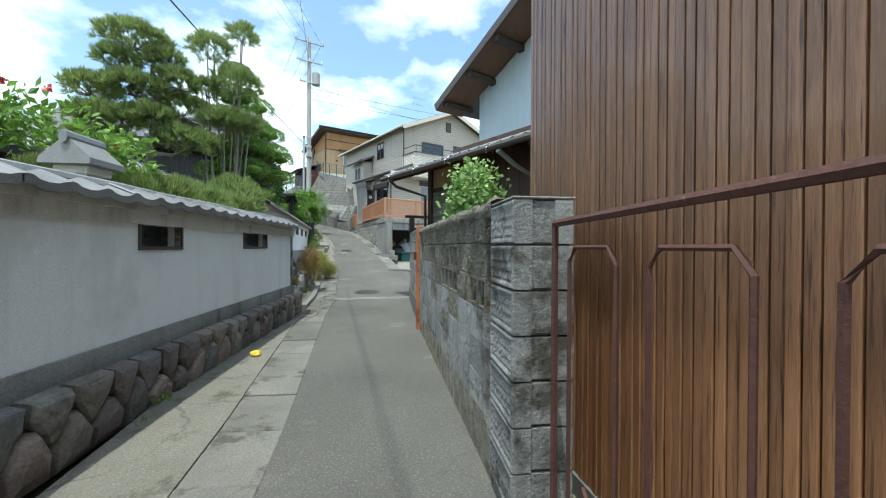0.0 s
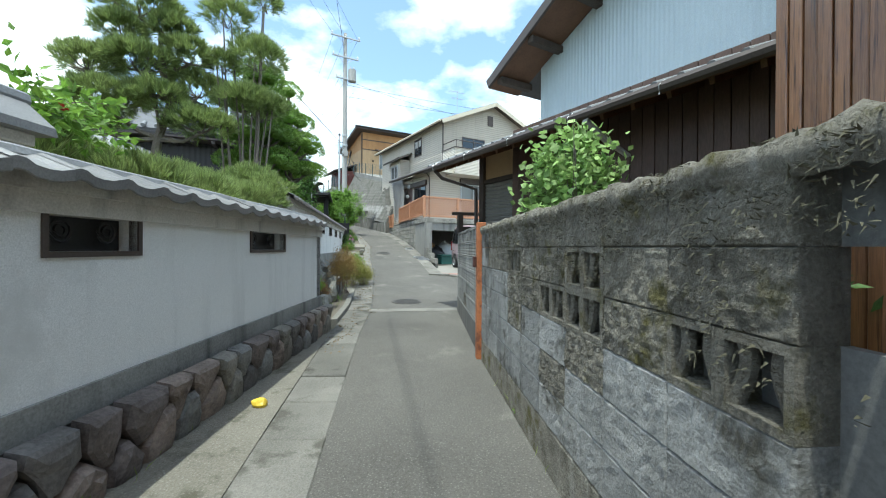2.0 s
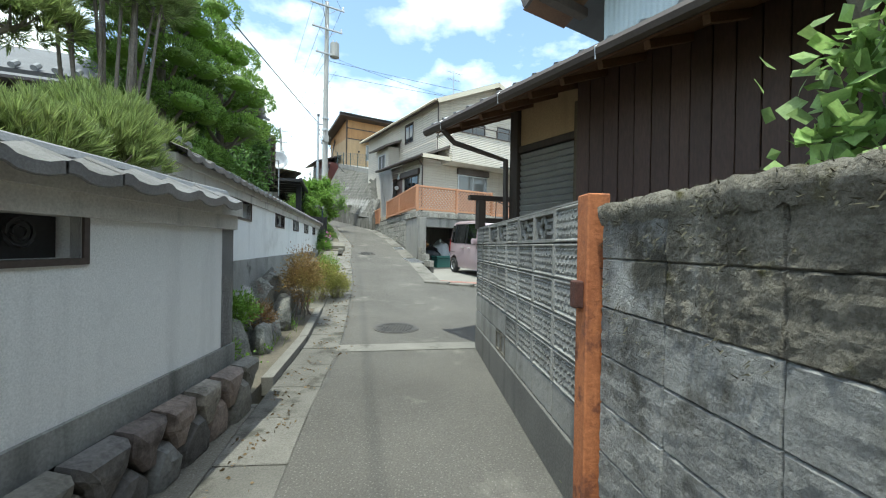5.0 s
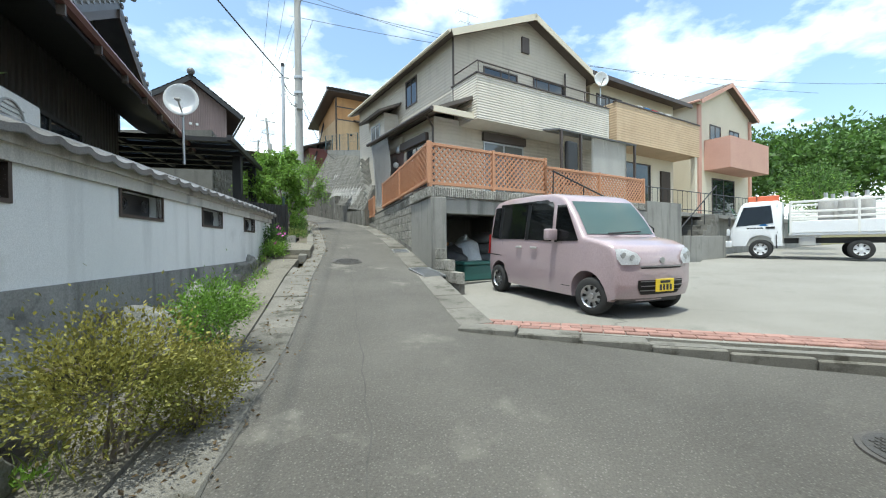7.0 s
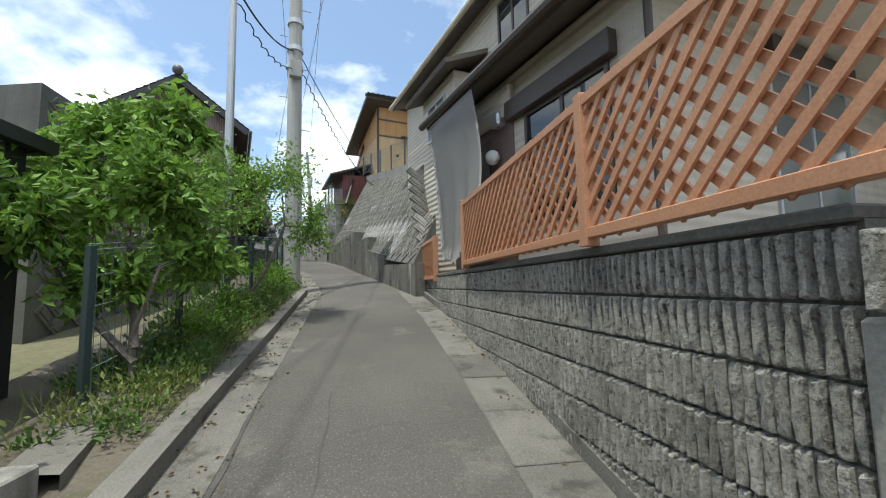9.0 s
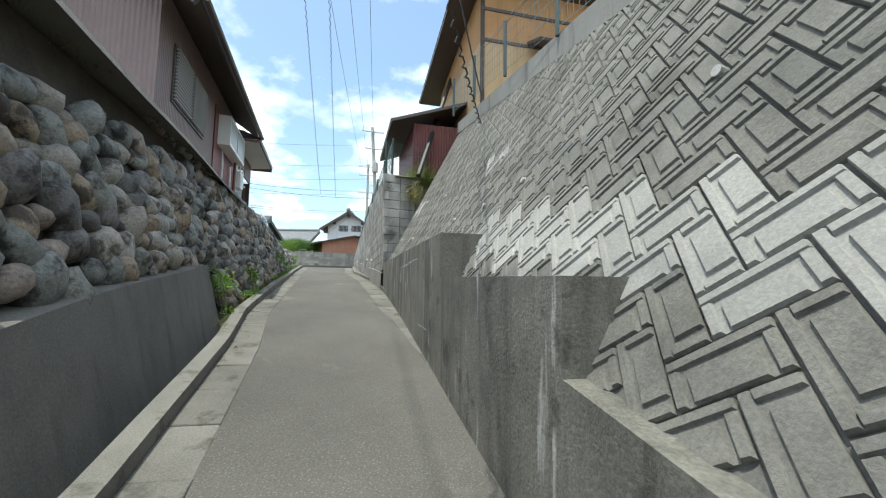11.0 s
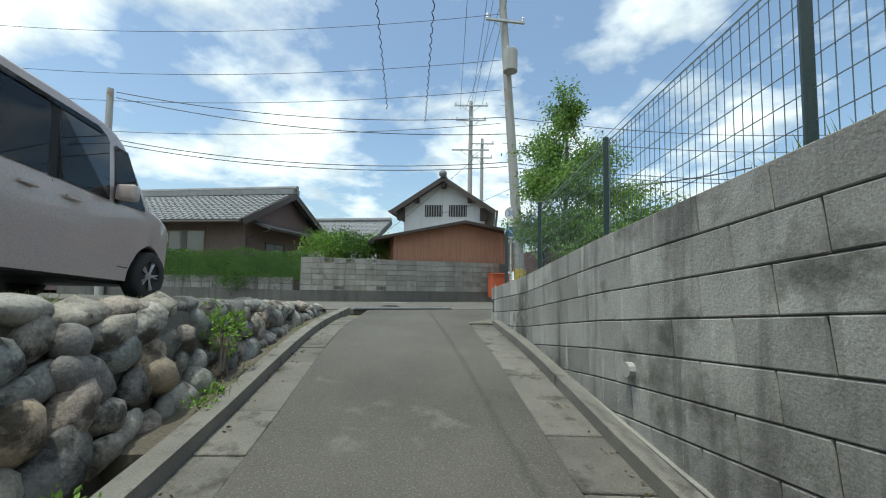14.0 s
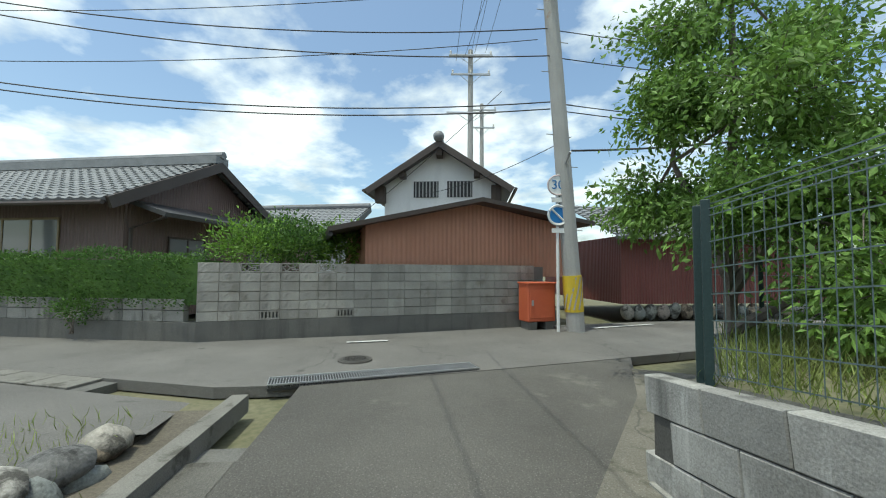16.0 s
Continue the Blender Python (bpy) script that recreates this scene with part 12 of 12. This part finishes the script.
def disc(r, y, z, mat, name, parent, label="", th=0.008):
    bm = bmesh.new()
    bmesh.ops.create_cone(bm, cap_ends=True, segments=32, radius1=r, radius2=r, depth=th, matrix=Matrix.Translation((0, y, z)) @ Matrix.Rotation(math.pi / 2, 4, "X"))
    return part(name, bm, mat, parent, label)


d30 = disc(0.225, -0.045, 3.08, M_SIGNW, "speed_disc", ts_, "white round sign with pale rim reading 30")
txt = bpy.data.curves.new("speed_numerals", "FONT")
txt.body, txt.size, txt.align_x, txt.align_y, txt.extrude = "30", 0.27, "CENTER", "CENTER", 0.002
txt.materials.append(M_BLUES)
to = new("speed_numerals_curve", txt)
dg = bpy.context.evaluated_depsgraph_get()
tme = bpy.data.meshes.new_from_object(to.evaluated_get(dg))
bpy.data.objects.remove(to)
num = new("speed_numerals", tme)
num.parent = d30
num.matrix_world = ts_.matrix_world @ Matrix.Translation((0, -0.054, 3.08)) @ Matrix.Rotation(math.pi / 2, 4, "X")
part("rim", bar([(0.205 * math.cos(a), -0.051, 3.08 + 0.205 * math.sin(a)) for a in np.linspace(0, 6.28319, 41)], 0.012, 4), surf("faded_pink_rim", (0.55, 0.42, 0.42), (0.62, 0.5, 0.5), 2, 0.5, 0), d30)
part("sub_plate", bbox((-0.13, -0.05, 2.72), (0.13, -0.04, 2.82), None), M_SIGNW, ts_)
dn = disc(0.225, -0.045, 2.45, M_BLUES, "no_parking_disc", ts_, "faded blue disc with pale ring and slash")
part("faded_ring", bar([(0.205 * math.cos(a), -0.051, 2.45 + 0.205 * math.sin(a)) for a in np.linspace(0, 6.28319, 41)], 0.018, 4), M_SIGNW, dn)
part("white_edge", bar([(0.178 * math.cos(a), -0.049, 2.45 + 0.178 * math.sin(a)) for a in np.linspace(0, 6.28319, 41)], 0.009, 4), M_SIGNW, dn)
part("slash", bar([(-0.14, -0.05, 2.59), (0.14, -0.05, 2.31)], 0.02, 4), M_SIGNW, dn)
part("sub_plate", bbox((-0.13, -0.05, 2.08), (0.13, -0.04, 2.18), None), M_SIGNW, ts_)

# red metal box on blocks
rb = thing("metal_box", tuple(MNf @ Vector((6.55, -0.32, 4.80))), "faded orange red steel box standing on blocks", "steel box", rz=math.degrees(math.atan2(NB[1] - NA[1], NB[0] - NA[0])))
part("cabinet", bbox((-0.34, -0.2, 0.16), (0.34, 0.2, 0.98), None, 0.02), M_REDP, rb)
part("door_panel", bbox((-0.29, -0.215, 0.24), (0.29, -0.2, 0.84), None, 0.008), M_REDP, rb)
part("top_lid", bbox((-0.36, -0.23, 0.96), (0.36, 0.22, 1.0), None, 0.01), M_REDP, rb)
part("latch", bbox((-0.26, -0.235, 0.5), (-0.22, -0.212, 0.62)), M_STEEL, rb)
for x in (-0.2, 0.2):
    part("block_foot", bbox((x - 0.1, -0.18, -0.06), (x + 0.1, 0.18, 0.16), None, 0.01), M_CONCD, rb)


# ---- covers and grates in the road ----
def manhole(x, y, d, rz, label, z=None):
    t = thing("manhole_cover", (x, y, (gz(x, y) if z is None else z)), label, "manhole cover", "manhole covers", rz=rz)
    e = 0.05
    sx = (gz(x + e, y) - gz(x - e, y)) / (2 * e); sy = (gz(x, y + e) - gz(x, y - e)) / (2 * e)
    n_ = Vector((-sx, -sy, 1)).normalized()
    t.matrix_world = Matrix.Translation(t.location) @ Vector((0, 0, 1)).rotation_difference(n_).to_matrix().to_4x4()
    bm = bmesh.new()
    bmesh.ops.create_cone(bm, cap_ends=True, segments=40, radius1=d / 2 + 0.035, radius2=d / 2 + 0.03, depth=0.03, matrix=Matrix.Translation((0, 0, -0.004)))
    part("frame_ring", bm, M_IRON, t)
    bm = bmesh.new()
    bmesh.ops.create_cone(bm, cap_ends=True, segments=40, radius1=d / 2, radius2=d / 2, depth=0.03, matrix=Matrix.Translation((0, 0, 0.001)))
    part("cover_plate", bm, M_IRON2, t)
    bm = bmesh.new()
    for i in range(-6, 7):
        for j in range(-6, 7):
            px_, py_ = i * d / 14, j * d / 14
            if math.hypot(px_, py_) < d / 2 - 0.04:
                box(bm, (px_ - d / 42, py_ - d / 42, 0.014), (px_ + d / 42, py_ + d / 42, 0.021))
    part("raised_studs", bm, M_IRON2, t)


M_IRON = surf("worn_iron", (0.07, 0.065, 0.06), (0.12, 0.11, 0.10), 6, 0.7, 0.3, 50, metal=0.2)
M_IRON2 = surf("cast_iron", (0.045, 0.043, 0.04), (0.09, 0.085, 0.078), 6, 0.65, 0.4, 40, metal=0.2)
manhole(-1.9, 9.9, 0.6, 0, "round cast iron manhole cover in the asphalt")
manhole(-4.19, 17.25, 0.53, 0, "round cast iron manhole cover on the climbing lane")
manhole(0.55, 11.7, 0.42, 0, "small round iron cover in the side lane")
manhole(-26.4, 50.1, 0.41, 0, "small round iron cover at the crossing", 4.80)


def grate(a, b, w, label, z=None, cross=0.03):
    m = along(a, b); L = dist2(a, b)
    t = thing("drain_grate", (a[0], a[1], gz(*a) if z is None else z), label, "drain grate", "drain grates", rz=math.degrees(math.atan2(b[1] - a[1], b[0] - a[0])))
    rise = (gz(*b) - gz(*a)) if z is None else 0.0
    t.matrix_world = t.matrix_world @ Matrix.Rotation(-math.atan2(rise, L), 4, "Y")
    # solid black slab, its colour standing for the darkness below the grate
    part("pit", bbox((0, -w / 2, -0.05), (L, w / 2, 0.006)), M_BLACK, t)
    for y in (-w / 2, w / 2 - 0.02):
        part("frame_bar", bbox((0, y, -0.02), (L, y + 0.02, 0.022)), M_STEEL, t)
    bm = bmesh.new()
    x = 0.0
    while x < L:
        box(bm, (x, -w / 2, -0.01), (x + 0.008, w / 2, 0.02)); x += cross
    part("grate_grid", bm, M_STEEL, t)


grate((-2.35, 16.30), (-2.72, 16.92), 0.42, "square steel drain grate beside the lane")
grate((-3.30, 18.55), (-3.45, 18.95), 0.36, "small steel drain grate further up the lane")
grate((-26.45, 48.75), (-24.8, 50.6), 0.32, "long steel drain grate across the lane end", 4.80)
# white paint marks and pale patches on the road
def mark(a, b, w, mat, label, name="road_mark", z=None):
    m = along(a, b)
    L = dist2(a, b); bm = bmesh.new(); prev = None
    for i in range(7):
        q = [m @ Vector((L * i / 6, s * w / 2, 0)) for s in (-1, 1)]
        cur = [bm.verts.new((v.x, v.y, (gz(v.x, v.y) if z is None else z) + 0.006)) for v in q]
        if prev:
            bm.faces.new((prev[0], cur[0], cur[1], prev[1]))
        prev = cur
    bmesh.ops.recalc_face_normals(bm, faces=bm.faces[:])
    tagged(link(name, bm, mat), label, "road marking", kind="structure")


M_PAINT = surf("worn_white_paint", (0.45, 0.45, 0.43), (0.62, 0.62, 0.6), 8, 0.8, 0.2, 40, spot=(0.12, 0.12, 0.11), spot_scale=10, spot_at=0.55)
mark((-2.42, 8.75), (-0.62, 9.15), 0.30, M_CONC, "concrete strip crossing the asphalt", "concrete_strip")
mark((-27.4, 51.0), (-26.9, 51.5), 0.1, M_PAINT, "short worn white road mark", z=4.80)
mark((-24.0, 55.0), (-22.9, 56.4), 0.12, M_PAINT, "worn white road line beyond the crossing", z=4.80)
# scraps on the verge
lt = thing("plastic_scrap", (-2.05, 4.35, gz(-2.05, 4.35) + 0.015), "crushed yellow plastic scrap on the verge", "litter")
bm = bmesh.new(); bmesh.ops.create_icosphere(bm, subdivisions=2, radius=0.05)
for v in bm.verts:
    v.co = Vector((v.co.x * 1.3, v.co.y, max(0, v.co.z + 0.02) * 0.9)) * (1 + 0.3 * noise.noise(v.co * 30))
part("scrap", bm, M_YELP, lt)

# dark timber frame on the wall corner
tfm = thing("timber_frame", (-0.72, 9.12, 1.69), "dark weathered timber frame standing on the wall corner", "timber frame", rz=math.degrees(math.atan2(1.28, 3.165)))
part("post", bbox((-0.05, -0.05, 0.0), (0.05, 0.05, 0.36), None, 0.006), M_WOODD, tfm)
part("post", bbox((0.95, -0.05, 0.0), (1.05, 0.05, 0.36), None, 0.006), M_WOODD, tfm)
part("top_beam", bbox((-0.16, -0.04, 0.36), (1.2, 0.04, 0.42), None, 0.006), M_WOODD, tfm)
part("lower_beam", bbox((-0.05, -0.03, 0.08), (1.05, 0.03, 0.14), None, 0.006), M_WOODD, tfm)

# lengthwise joint in the asphalt and litter along the gutter
def seam(pts, w, label):
    P_ = resample(pts, 60)
    bm = bmesh.new(); prev = None
    for i, (x, y) in enumerate(P_):
        x += 0.012 * math.sin(i * 1.7) + 0.01 * math.sin(i * 0.61)
        q = [(x - w / 2, y), (x + w / 2 * (0.6 + 0.4 * math.sin(i * 2.3)), y)]
        cur = [bm.verts.new((a, b, gz(a, b) + 0.005)) for a, b in q]
        if prev:
            bm.faces.new((prev[0], prev[1], cur[1], cur[0]))
        prev = cur
    tagged(link("asphalt_joint", bm, M_TAR), label, "road marking", kind="structure")


M_TAR = surf("old_tar", (0.055, 0.053, 0.048), (0.10, 0.097, 0.088), 6, 0.9, 0.5, 60)
seam([(-2.2, 11.0), (-2.37, 11.83), (-2.87, 13.39), (-3.89, 16.5), (-4.49, 18.3), (-5.3, 20.4)], 0.014, "tarred lengthwise joint in the asphalt")
seam(offset(cut(ASPH_L, 7.5, 20, 40), 0.02), 0.03, "dark worn joint between lids and asphalt")
lit = []
for x, y in offset(cut(ASPH_L, 6, 27, 320), -0.24) + offset(cut(ASPH_L, 8, 27, 200), -0.03) + offset(cut(ASPH_R, 19, 47, 240), 0.36) + offset(cut(ASPH_L, 30, 47, 160), -0.27):
    if NR.uniform() < 0.6:
        lit.append((x + NR.normal() * 0.05, y + NR.normal() * 0.05, gz(x, y) + 0.016))
lit = np.repeat(np.array(lit), 5, 0)
lit[:, :2] += NR.normal(size=(len(lit), 2)) * 0.05
dl = NR.normal(size=(len(lit), 3)); dl[:, 2] *= 0.12
tagged(leaf_mesh("leaf_litter", lit, dl, 0.032, 0.018, leafy("dead_leaves", (0.10, 0.065, 0.032), (0.20, 0.14, 0.07))), "brown dead leaves and grit along the gutters", "leaf litter", kind="stuff")
